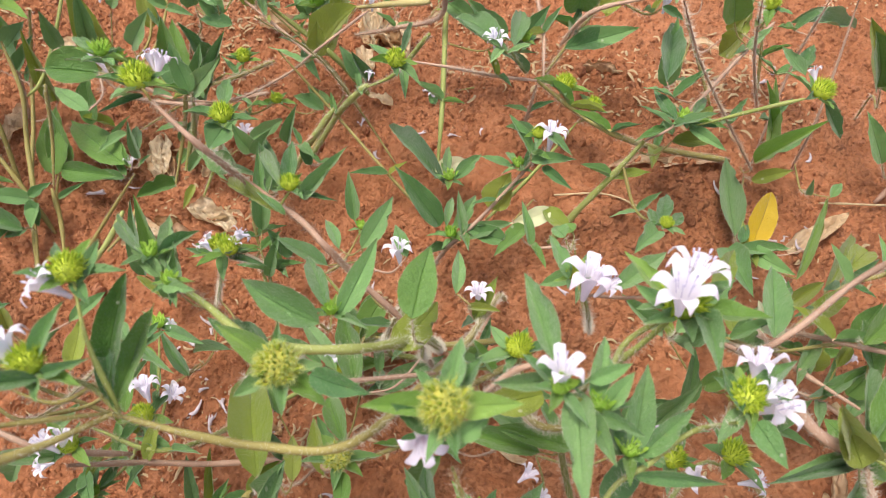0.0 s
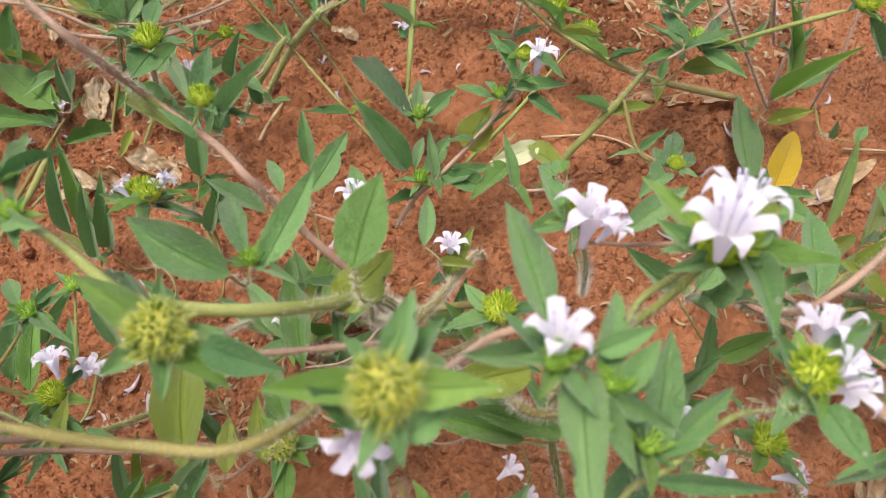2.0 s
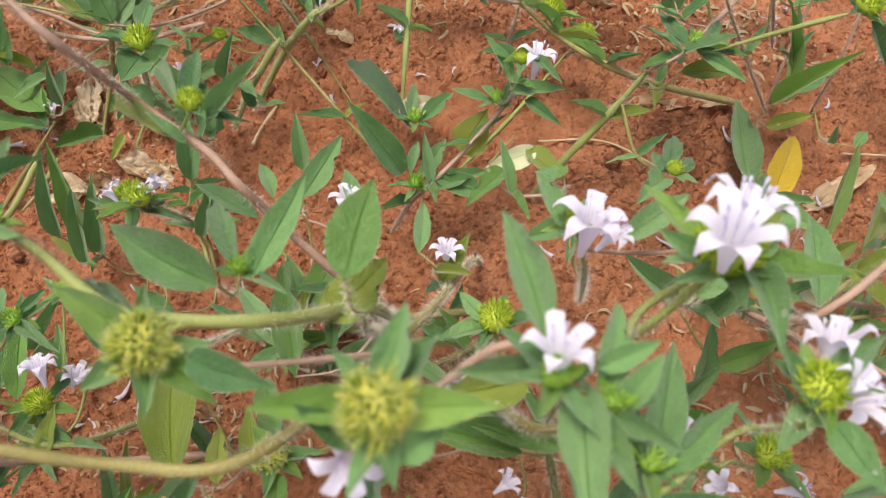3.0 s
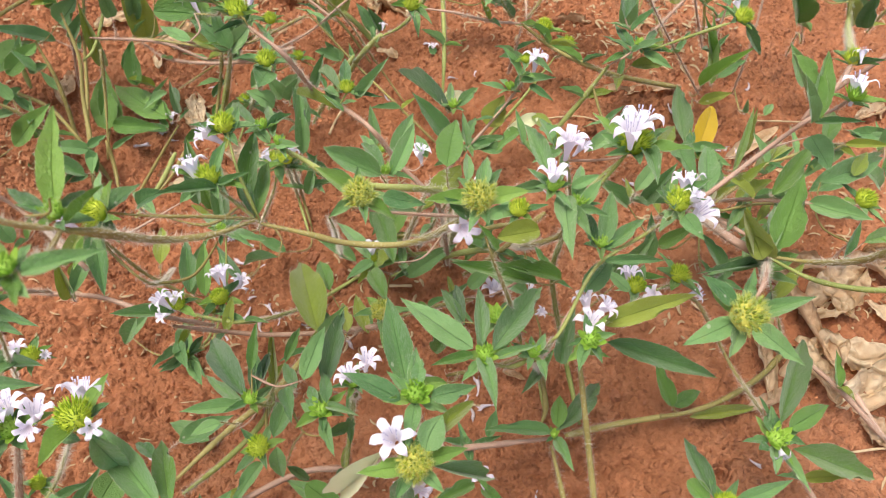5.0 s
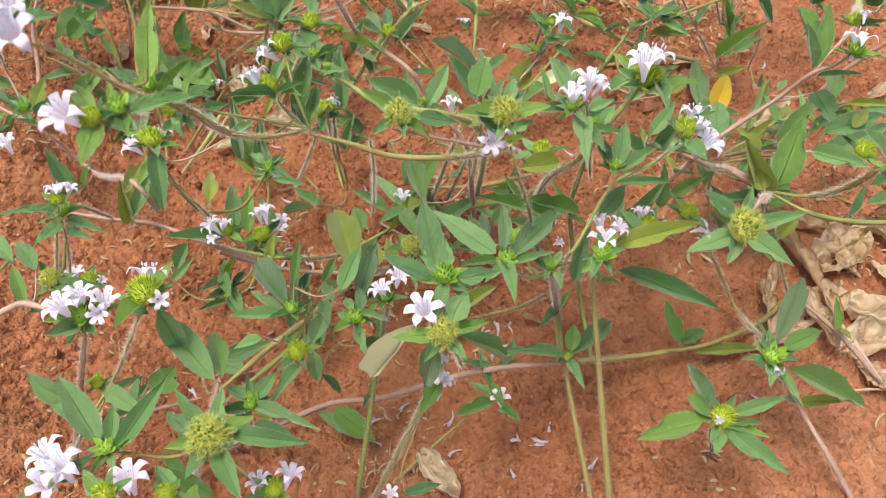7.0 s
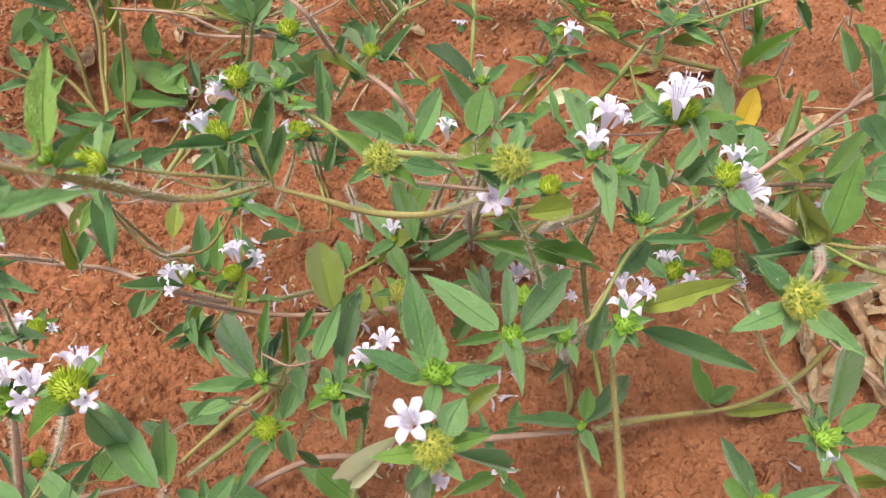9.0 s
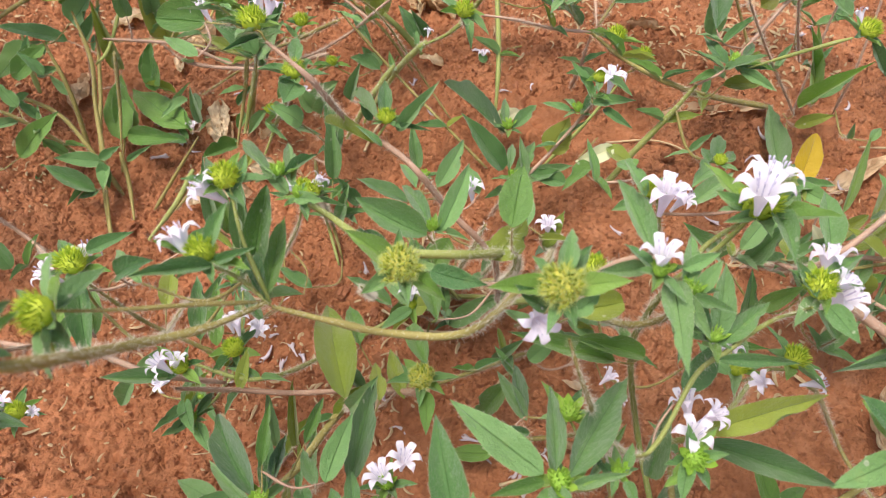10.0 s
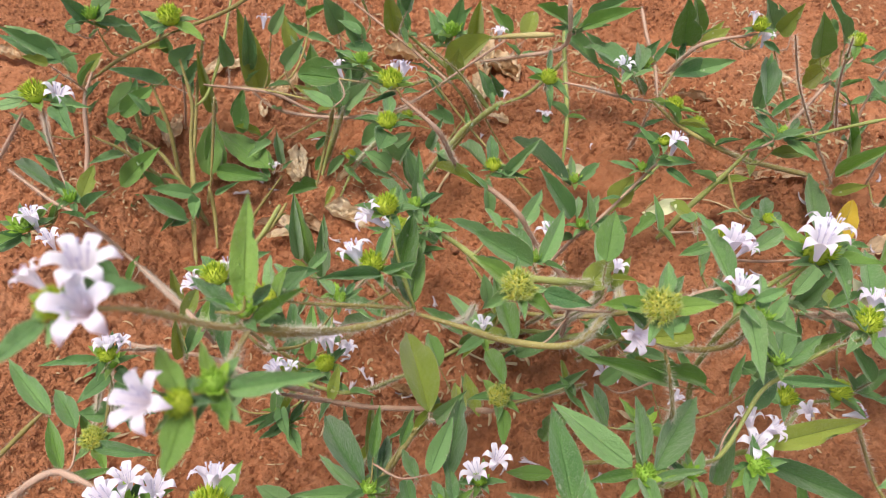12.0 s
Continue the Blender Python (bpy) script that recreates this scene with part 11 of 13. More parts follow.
leaf(p, (-0.2642, 0.3042, 0.0178), (-0.2746, 0.3084, 0.0315), 0.0077, (0.55, -0.59, 0.59))
leaf(p, (-0.2756, 0.2761, 0.0086), (-0.2860, 0.2559, 0.0210), 0.0083, (0.69, 0.09, 0.72))
leaf(p, (-0.1047, 0.2757, 0.0409), (-0.1191, 0.2712, 0.0287), 0.0132, (-0.32, -0.70, 0.64))
leaf(p, (-0.0951, 0.2608, 0.0256), (-0.0857, 0.2593, 0.0456), 0.0086, (-0.55, -0.81, 0.20))
leaf(p, (-0.0795, 0.1872, 0.0254), (-0.0724, 0.1943, 0.0465), 0.0073, (-0.20, -0.91, 0.37))
leaf(p, (-0.0393, 0.1593, 0.0275), (-0.0425, 0.1686, 0.0389), 0.0095, (0.15, -0.75, 0.65))
leaf(p, (-0.0526, 0.1460, 0.0165), (-0.0736, 0.1595, 0.0207), 0.0085, (-0.01, -0.31, 0.95))
leaf(p, (0.0151, 0.1205, 0.0369), (-0.0023, 0.1312, 0.0380), 0.0068, (-0.12, -0.29, 0.95))
leaf(p, (0.0273, 0.1198, 0.0527), (0.0419, 0.1130, 0.0568), 0.0065, (-0.36, -0.23, 0.90))
leaf(p, (-0.1577, 0.1624, -0.0235), (-0.1409, 0.1749, 0.0029), 0.0086, (-0.23, -0.81, 0.53))
leaf(p, (-0.0987, 0.2835, 0.0399), (-0.1076, 0.2863, 0.0467), 0.0038, (0.56, -0.18, 0.81))
leaf(p, (-0.0987, 0.2835, 0.0399), (-0.0881, 0.2801, 0.0433), 0.0044, (-0.28, 0.09, 0.96), "d")
leaf(p, (-0.0806, 0.1909, 0.0244), (-0.0943, 0.1915, 0.0283), 0.0042, (0.27, -0.01, 0.96))
leaf(p, (-0.0806, 0.1909, 0.0244), (-0.0643, 0.1903, 0.0335), 0.0063, (-0.49, 0.02, 0.87))
leaf(p, (-0.0367, 0.1523, 0.0277), (-0.0323, 0.1659, 0.0356), 0.0044, (-0.15, -0.46, 0.87), "o")
leaf(p, (-0.0367, 0.1523, 0.0277), (-0.0405, 0.1408, 0.0354), 0.0053, (0.17, 0.51, 0.84))
# undergrowth tufts
p = plant((-0.115, 0.103, -0.048), "hairy herb with no open flowers and olive leaves")
stem(p, 0.00066, "g", (-0.1578, 0.1264, -0.0463), (-0.1457, 0.1387, -0.0503), (-0.1376, 0.1595, -0.0336))
stem(p, 0.00047, "b", (-0.1957, 0.1410, -0.0470), (-0.1791, 0.1307, -0.0533), (-0.1578, 0.1264, -0.0463))
stem(p, 0.00047, "p", (-0.1097, 0.0940, -0.0279), (-0.1104, 0.0908, -0.0441), (-0.1065, 0.1010, -0.0420), (-0.1166, 0.1113, -0.0496))
stem(p, 0.00047, "b", (-0.0974, 0.0904, -0.0142), (-0.1032, 0.0897, -0.0251), (-0.1097, 0.0940, -0.0279))
stem(p, 0.00047, "b", (-0.0909, 0.0786, -0.0186), (-0.0959, 0.0841, -0.0221), (-0.1003, 0.0900, -0.0196))
stem(p, 0.00047, "p", (-0.1353, 0.0688, -0.0353), (-0.1177, 0.0798, -0.0419), (-0.1102, 0.0916, -0.0401))
stem(p, 0.00047, "b", (-0.0621, 0.0287, -0.0312), (-0.0617, 0.0245, -0.0330), (-0.0640, 0.0204, -0.0297))
stem(p, 0.00047, "b", (-0.0461, 0.1087, 0.0075), (-0.0400, 0.1213, 0.0002), (-0.0348, 0.1421, 0.0082))
stem(p, 0.00047, "p", (-0.0058, 0.1138, 0.0206), (-0.0012, 0.1146, 0.0242), (0.0009, 0.1150, 0.0221))
head(p, (-0.1578, 0.1273, -0.0447), 0.0062, (0.01, 0.51, 0.86), "b")
leaf(p, (-0.1957, 0.1410, -0.0470), (-0.1826, 0.1516, -0.0379), 0.0081, (-0.09, -0.58, 0.81))
leaf(p, (-0.1582, 0.1258, -0.0470), (-0.1578, 0.1403, -0.0306), 0.0091, (0.20, -0.74, 0.65))
leaf(p, (-0.1588, 0.1268, -0.0487), (-0.1743, 0.1188, -0.0474), 0.0050, (0.21, -0.26, 0.94))
leaf(p, (-0.1590, 0.1287, -0.0486), (-0.1476, 0.1137, -0.0504), 0.0056, (0.03, -0.09, 1.00))
leaf(p, (-0.1097, 0.0940, -0.0279), (-0.1123, 0.1117, -0.0068), 0.0071, (0.21, -0.73, 0.64))
leaf(p, (-0.0974, 0.0904, -0.0142), (-0.0957, 0.1068, 0.0134), 0.0056, (0.11, -0.86, 0.50), "o")
leaf(p, (-0.0909, 0.0786, -0.0186), (-0.0853, 0.0911, 0.0038), 0.0074, (-0.07, -0.86, 0.50), "d")
leaf(p, (-0.1353, 0.0688, -0.0353), (-0.1586, 0.0810, -0.0382), 0.0129, (-0.16, -0.06, 0.98))
leaf(p, (-0.0621, 0.0287, -0.0312), (-0.0902, 0.0437, -0.0323), 0.0121, (-0.09, -0.10, 0.99))
leaf(p, (-0.0461, 0.1087, 0.0075), (-0.0517, 0.1204, 0.0181), 0.0080, (0.18, -0.61, 0.77))
leaf(p, (-0.0058, 0.1138, 0.0206), (0.0058, 0.1145, 0.0410), 0.0068, (-0.70, -0.58, 0.42))
leaf(p, (-0.1032, 0.0897, -0.0251), (-0.0937, 0.1020, -0.0149), 0.0067, (-0.33, -0.43, 0.84), "o")
leaf(p, (-0.1032, 0.0897, -0.0251), (-0.1103, 0.0804, -0.0191), 0.0048, (0.28, 0.36, 0.89))
leaf(p, (-0.0959, 0.0841, -0.0221), (-0.0970, 0.0927, -0.0157), 0.0030, (0.07, -0.59, 0.81), "o")
leaf(p, (-0.0959, 0.0841, -0.0221), (-0.0939, 0.0675, -0.0155), 0.0065, (-0.04, 0.36, 0.93))
leaf(p, (-0.0012, 0.1146, 0.0242), (-0.0036, 0.1259, 0.0294), 0.0036, (0.08, -0.40, 0.91), "o")
leaf(p, (-0.0012, 0.1146, 0.0242), (0.0010, 0.1039, 0.0357), 0.0056, (-0.15, 0.71, 0.69))
# undergrowth side
p = plant((0.142, 0.155, 0.034), "hairy herb with no open flowers and olive leaves")
stem(p, 0.00047, "b", (0.0696, 0.1087, 0.0569), (0.0653, 0.1015, 0.0575), (0.0649, 0.0944, 0.0575))
stem(p, 0.00047, "b", (0.1218, 0.1013, 0.0653), (0.1219, 0.1047, 0.0506), (0.1213, 0.1046, 0.0505))
stem(p, 0.00047, "p", (0.1384, 0.1208, 0.0636), (0.1367, 0.1263, 0.0638), (0.1363, 0.1279, 0.0627))
stem(p, 0.00047, "b", (0.1882, 0.1592, 0.0466), (0.1937, 0.1434, 0.0363), (0.2066, 0.1339, 0.0340))
stem(p, 0.00047, "b", (0.2260, 0.2017, 0.0433), (0.2339, 0.1994, 0.0408), (0.2457, 0.1956, 0.0396))
stem(p, 0.00047, "p", (0.1535, 0.2447, 0.0634), (0.1553, 0.2524, 0.0594), (0.1575, 0.2570, 0.0581))
stem(p, 0.00047, "b", (0.1454, 0.1648, 0.0581), (0.1403, 0.1710, 0.0550), (0.1282, 0.1804, 0.0579))
stem(p, 0.00047, "b", (0.1031, 0.1470, 0.0665), (0.1016, 0.1388, 0.0590), (0.1042, 0.1359, 0.0630))
stem(p, 0.00047, "p", (0.1337, 0.1501, 0.0548), (0.1353, 0.1626, 0.0508), (0.1403, 0.1710, 0.0550))
leaf(p, (0.0696, 0.1087, 0.0569), (0.0805, 0.1059, 0.0700), 0.0069, (-0.76, -0.31, 0.57))
leaf(p, (0.1218, 0.1013, 0.0653), (0.1127, 0.1150, 0.0747), 0.0073, (-0.06, -0.59, 0.80))
leaf(p, (0.1384, 0.1208, 0.0636), (0.1343, 0.1244, 0.0795), 0.0098, (-0.05, -0.98, 0.21), "o")
leaf(p, (0.1882, 0.1592, 0.0466), (0.2334, 0.1815, 0.0513), 0.0147, (0.01, -0.22, 0.98))
leaf(p, (0.2260, 0.2017, 0.0433), (0.2518, 0.2001, 0.0441), 0.0098, (-0.05, -0.41, 0.91))
leaf(p, (0.1535, 0.2447, 0.0634), (0.1412, 0.2419, 0.0925), 0.0065, (0.33, -0.94, 0.05), "f")
leaf(p, (0.1454, 0.1648, 0.0581), (0.1573, 0.1913, 0.0759), 0.0043, (-0.26, -0.45, 0.85), "f")
leaf(p, (0.1031, 0.1470, 0.0665), (0.1105, 0.1530, 0.0770), 0.0076, (-0.44, -0.61, 0.66))
leaf(p, (0.1337, 0.1501, 0.0548), (0.1499, 0.1573, 0.0664), 0.0073, (-0.38, -0.44, 0.81), "o")
leaf(p, (0.0653, 0.1015, 0.0575), (0.0700, 0.1105, 0.0678), 0.0048, (-0.33, -0.64, 0.70))
leaf(p, (0.0653, 0.1015, 0.0575), (0.0608, 0.0927, 0.0667), 0.0038, (0.31, 0.61, 0.73))
leaf(p, (0.1219, 0.1047, 0.0506), (0.1320, 0.0959, 0.0576), 0.0052, (-0.35, 0.30, 0.89))
leaf(p, (0.1219, 0.1047, 0.0506), (0.1153, 0.1105, 0.0595), 0.0044, (0.53, -0.47, 0.70))
leaf(p, (0.1367, 0.1263, 0.0638), (0.1308, 0.1153, 0.0754), 0.0044, (0.32, 0.60, 0.73))
leaf(p, (0.1367, 0.1263, 0.0638), (0.1422, 0.1365, 0.0747), 0.0049, (-0.33, -0.60, 0.73), "d")
leaf(p, (0.2339, 0.1994, 0.0408), (0.2494, 0.1980, 0.0464), 0.0049, (-0.34, 0.03, 0.94))
leaf(p, (0.2339, 0.1994, 0.0408), (0.2211, 0.2005, 0.0493), 0.0045, (0.55, -0.05, 0.83))
leaf(p, (0.1553, 0.2524, 0.0594), (0.1449, 0.2435, 0.0719), 0.0068, (0.51, 0.44, 0.74))
leaf(p, (0.1553, 0.2524, 0.0594), (0.1658, 0.2614, 0.0660), 0.0042, (-0.32, -0.28, 0.90))
leaf(p, (0.1016, 0.1388, 0.0590), (0.1064, 0.1264, 0.0712), 0.0055, (-0.24, 0.63, 0.74))
leaf(p, (0.1016, 0.1388, 0.0590), (0.0975, 0.1495, 0.0620), 0.0042, (0.09, -0.24, 0.97), "o")
# undergrowth back side
p = plant((-0.203, 0.277, -0.047), "hairy herb with no open flowers and bristly green heads")
stem(p, 0.00102, "b", (-0.2313, 0.3490, 0.0490), (-0.2401, 0.3354, 0.0174), (-0.2426, 0.3115, -0.0074), (-0.2421, 0.2872, -0.0211), (-0.2385, 0.2731, -0.0284))
stem(p, 0.00104, "b", (-0.2365, 0.2669, -0.0270), (-0.2348, 0.2447, -0.0417), (-0.2320, 0.2311, -0.0486))
stem(p, 0.00104, "b", (-0.1551, 0.2795, -0.0199), (-0.1478, 0.3032, 0.0044), (-0.1414, 0.3055, 0.0274))
stem(p, 0.00066, "g", (-0.1311, 0.2872, -0.0010), (-0.1329, 0.2835, -0.0036), (-0.1275, 0.2803, -0.0020))
stem(p, 0.00047, "b", (-0.2376, 0.2507, -0.0255), (-0.2358, 0.2555, -0.0297), (-0.2356, 0.2558, -0.0343))
stem(p, 0.00047, "p", (-0.2622, 0.3397, 0.0129), (-0.2460, 0.3341, 0.0086), (-0.2407, 0.3294, 0.0112))
stem(p, 0.00047, "b", (-0.3079, 0.3047, 0.0627), (-0.3069, 0.3050, 0.0591), (-0.3038, 0.3013, 0.0612))
stem(p, 0.00047, "b", (-0.1521, 0.2075, -0.0062), (-0.1445, 0.2081, -0.0178), (-0.1411, 0.2110, -0.0217))
stem(p, 0.00047, "p", (-0.1357, 0.1927, -0.0020), (-0.1447, 0.2002, -0.0141), (-0.1493, 0.2077, -0.0106))
stem(p, 0.00047, "b", (-0.2739, 0.3116, 0.0119), (-0.2777, 0.3183, 0.0128), (-0.2735, 0.3278, 0.0120))
stem(p, 0.00047, "b", (-0.2780, 0.2862, 0.0102), (-0.2737, 0.2790, 0.0077), (-0.2718, 0.2752, 0.0089))
stem(p, 0.00047, "p", (-0.0661, 0.2506, 0.0306), (-0.0631, 0.2562, 0.0253), (-0.0696, 0.2644, 0.0288))
head(p, (-0.1311, 0.2887, 0.0012), 0.0089, (-0.02, 0.56, 0.83), "s")
leaf(p, (-0.2376, 0.2507, -0.0255), (-0.2643, 0.2599, -0.0121), 0.0128, (0.30, -0.39, 0.87))
leaf(p, (-0.2361, 0.2514, -0.0263), (-0.2486, 0.2472, -0.0277), 0.0071, (0.05, -0.43, 0.90))
leaf(p, (-0.2622, 0.3397, 0.0129), (-0.2967, 0.3327, 0.0320), 0.0122, (0.50, -0.42, 0.76))
leaf(p, (-0.3079, 0.3047, 0.0627), (-0.3262, 0.2971, 0.0881), 0.0142, (0.80, -0.38, 0.46))
leaf(p, (-0.1521, 0.2075, -0.0062), (-0.1540, 0.2288, 0.0256), 0.0094, (0.20, -0.81, 0.55))
leaf(p, (-0.1357, 0.1927, -0.0020), (-0.1332, 0.2060, 0.0310), 0.0084, (0.10, -0.93, 0.37))
leaf(p, (-0.2739, 0.3116, 0.0119), (-0.2591, 0.3123, 0.0168), 0.0083, (-0.25, -0.52, 0.82))
leaf(p, (-0.2780, 0.2862, 0.0102), (-0.2866, 0.2929, 0.0234), 0.0095, (0.50, -0.60, 0.63))
leaf(p, (-0.1318, 0.2930, -0.0005), (-0.1124, 0.2711, 0.0019), 0.0091, (-0.23, -0.10, 0.97))
leaf(p, (-0.1357, 0.2920, -0.0023), (-0.1482, 0.2872, -0.0168), 0.0080, (-0.37, -0.74, 0.56))
leaf(p, (-0.0816, 0.2351, 0.0320), (-0.0884, 0.2479, 0.0486), 0.0085, (0.20, -0.73, 0.65))
leaf(p, (-0.0661, 0.2506, 0.0306), (-0.0713, 0.2568, 0.0382), 0.0061, (0.21, -0.68, 0.70))
leaf(p, (-0.1478, 0.3032, 0.0044), (-0.1593, 0.2927, 0.0115), 0.0064, (0.31, 0.28, 0.91))
leaf(p, (-0.1329, 0.2835, -0.0036), (-0.1205, 0.2793, 0.0096), 0.0066, (-0.67, 0.23, 0.70), "d")
leaf(p, (-0.2460, 0.3341, 0.0086), (-0.2473, 0.3451, 0.0135), 0.0036, (0.05, -0.40, 0.92))
leaf(p, (-0.3069, 0.3050, 0.0591), (-0.2948, 0.3065, 0.0650), 0.0041, (-0.43, -0.05, 0.90))
leaf(p, (-0.1447, 0.2002, -0.0141), (-0.1561, 0.2075, -0.0070), 0.0042, (0.39, -0.25, 0.88), "o")
leaf(p, (-0.1447, 0.2002, -0.0141), (-0.1340, 0.1933, -0.0061), 0.0051, (-0.45, 0.29, 0.85), "d")
leaf(p, (-0.0631, 0.2562, 0.0253), (-0.0536, 0.2520, 0.0334), 0.0037, (-0.56, 0.25, 0.79))
leaf(p, (-0.0631, 0.2562, 0.0253), (-0.0695, 0.2590, 0.0327), 0.0035, (0.67, -0.30, 0.68))
# back thicket
p = plant((-0.269, 0.313, -0.029), "hairy herb with no open flowers and olive leaves")
stem(p, 0.00047, "b", (-0.2474, 0.3342, 0.0181), (-0.2436, 0.3325, 0.0170), (-0.2401, 0.3354, 0.0174))
stem(p, 0.00047, "b", (-0.2170, 0.3280, -0.0085), (-0.2118, 0.3279, -0.0157), (-0.2068, 0.3256, -0.0196))
stem(p, 0.00047, "p", (-0.1636, 0.3480, 0.0095), (-0.1695, 0.3430, 0.0064), (-0.1747, 0.3382, 0.0093))
stem(p, 0.00047, "b", (-0.3266, 0.2762, 0.0276), (-0.3125, 0.2830, 0.0137), (-0.3039, 0.2929, 0.0113))
stem(p, 0.00047, "b", (-0.3107, 0.2975, 0.0231), (-0.3025, 0.2986, 0.0220), (-0.3018, 0.3010, 0.0203))
stem(p, 0.00047, "p", (-0.2716, 0.2886, -0.0022), (-0.2686, 0.2819, -0.0048), (-0.2669, 0.2770, -0.0021))
stem(p, 0.00047, "b", (-0.2570, 0.2735, -0.0183), (-0.2581, 0.2780, -0.0184), (-0.2598, 0.2798, -0.0192))
stem(p, 0.00047, "b", (-0.1938, 0.3211, -0.0200), (-0.2028, 0.3262, -0.0206), (-0.2068, 0.3256, -0.0196))
stem(p, 0.00047, "p", (-0.1830, 0.3027, -0.0234), (-0.1838, 0.2993, -0.0272), (-0.1902, 0.2994, -0.0273))
leaf(p, (-0.2792, 0.3120, 0.0138), (-0.2762, 0.3255, 0.0291), 0.0077, (0.23, -0.75, 0.62))
leaf(p, (-0.2474, 0.3342, 0.0181), (-0.2341, 0.3403, 0.0373), 0.0098, (-0.21, -0.88, 0.43))
leaf(p, (-0.2170, 0.3280, -0.0085), (-0.2116, 0.3401, 0.0095), 0.0136, (0.08, -0.84, 0.54), "d")
leaf(p, (-0.1636, 0.3480, 0.0095), (-0.1630, 0.3566, 0.0364), 0.0140, (0.16, -0.94, 0.30), "d")
leaf(p, (-0.3266, 0.2762, 0.0276), (-0.3356, 0.2773, 0.0403), 0.0071, (0.69, -0.49, 0.53))
leaf(p, (-0.3107, 0.2975, 0.0231), (-0.3143, 0.3056, 0.0396), 0.0080, (0.47, -0.75, 0.47))
leaf(p, (-0.2716, 0.2886, -0.0022), (-0.2815, 0.2926, 0.0115), 0.0075, (0.58, -0.57, 0.58))
leaf(p, (-0.2570, 0.2735, -0.0183), (-0.2685, 0.2756, -0.0048), 0.0076, (0.62, -0.50, 0.60), "d")
leaf(p, (-0.1938, 0.3211, -0.0200), (-0.2064, 0.3054, -0.0189), 0.0076, (0.36, -0.22, 0.91))
leaf(p, (-0.1830, 0.3027, -0.0234), (-0.1845, 0.3109, -0.0018), 0.0070, (0.27, -0.89, 0.36))
leaf(p, (-0.3018, 0.3010, 0.0203), (-0.2960, 0.3057, 0.0282), 0.0035, (-0.56, -0.45, 0.69))
leaf(p, (-0.2686, 0.2819, -0.0048), (-0.2718, 0.2937, 0.0039), 0.0042, (0.15, -0.56, 0.81))
leaf(p, (-0.2686, 0.2819, -0.0048), (-0.2649, 0.2686, 0.0064), 0.0067, (-0.17, 0.60, 0.78))
leaf(p, (-0.2028, 0.3262, -0.0206), (-0.2157, 0.3232, -0.0083), 0.0059, (0.66, 0.15, 0.74), "o")
leaf(p, (-0.1838, 0.2993, -0.0272), (-0.1763, 0.3032, -0.0198), 0.0029, (-0.59, -0.30, 0.75))
# back thicket mid
p = plant((-0.057, 0.329, 0.000), "hairy herb with no open flowers and olive leaves")
stem(p, 0.00072, "b", (-0.0970, 0.3514, 0.0469), (-0.0817, 0.3421, 0.0364), (-0.0623, 0.3244, 0.0281), (-0.0467, 0.3115, 0.0084))
stem(p, 0.00085, "b", (-0.0544, 0.3094, 0.0224), (-0.0649, 0.3002, 0.0107), (-0.0755, 0.2879, -0.0033))
stem(p, 0.00047, "b", (-0.0977, 0.3600, 0.0472), (-0.0951, 0.3566, 0.0474), (-0.0970, 0.3514, 0.0469))
stem(p, 0.00047, "b", (-0.0673, 0.3534, 0.0507), (-0.0745, 0.3456, 0.0407), (-0.0836, 0.3432, 0.0377))
stem(p, 0.00047, "p", (-0.0205, 0.3362, 0.0605), (-0.0281, 0.3274, 0.0574), (-0.0304, 0.3217, 0.0573))
stem(p, 0.00047, "b", (-0.0291, 0.3461, 0.0572), (-0.0243, 0.3369, 0.0544), (-0.0234, 0.3329, 0.0593))
stem(p, 0.00047, "b", (0.0321, 0.2976, 0.0711), (0.0196, 0.2958, 0.0652), (0.0014, 0.2973, 0.0691))
stem(p, 0.00047, "p", (0.0358, 0.2896, 0.0736), (0.0327, 0.2912, 0.0675), (0.0321, 0.2976, 0.0711))
stem(p, 0.00047, "b", (0.0121, 0.3148, 0.0930), (0.0047, 0.3106, 0.0890), (0.0023, 0.3079, 0.0919))
stem(p, 0.00047, "b", (-0.0825, 0.3489, 0.0214), (-0.0826, 0.3453, 0.0260), (-0.0769, 0.3377, 0.0343))
stem(p, 0.00047, "p", (-0.1196, 0.3485, 0.0393), (-0.1220, 0.3514, 0.0387), (-0.1280, 0.3551, 0.0386))
stem(p, 0.00047, "b", (-0.1269, 0.3536, 0.0488), (-0.1268, 0.3522, 0.0404), (-0.1265, 0.3542, 0.0386))
leaf(p, (-0.0977, 0.3600, 0.0472), (-0.1030, 0.3687, 0.0669), 0.0104, (0.22, -0.87, 0.45))
leaf(p, (-0.0707, 0.3473, 0.0551), (-0.0565, 0.3480, 0.0739), 0.0092, (-0.52, -0.74, 0.42))
leaf(p, (-0.0673, 0.3534, 0.0507), (-0.0788, 0.3633, 0.0628), 0.0091, (0.18, -0.67, 0.72))
leaf(p, (-0.0663, 0.3317, 0.0313), (-0.0559, 0.3396, 0.0547), 0.0149, (-0.28, -0.86, 0.42), "o")
leaf(p, (-0.0205, 0.3362, 0.0605), (-0.0157, 0.3531, 0.0695), 0.0128, (-0.02, -0.47, 0.88), "o")
leaf(p, (-0.0291, 0.3461, 0.0572), (-0.0425, 0.3527, 0.0731), 0.0104, (0.31, -0.76, 0.57), "d")
leaf(p, (0.0321, 0.2976, 0.0711), (0.0132, 0.3114, 0.0839), 0.0117, (0.06, -0.64, 0.77))
leaf(p, (0.0358, 0.2896, 0.0736), (0.0471, 0.2893, 0.0956), 0.0131, (-0.64, -0.70, 0.32))
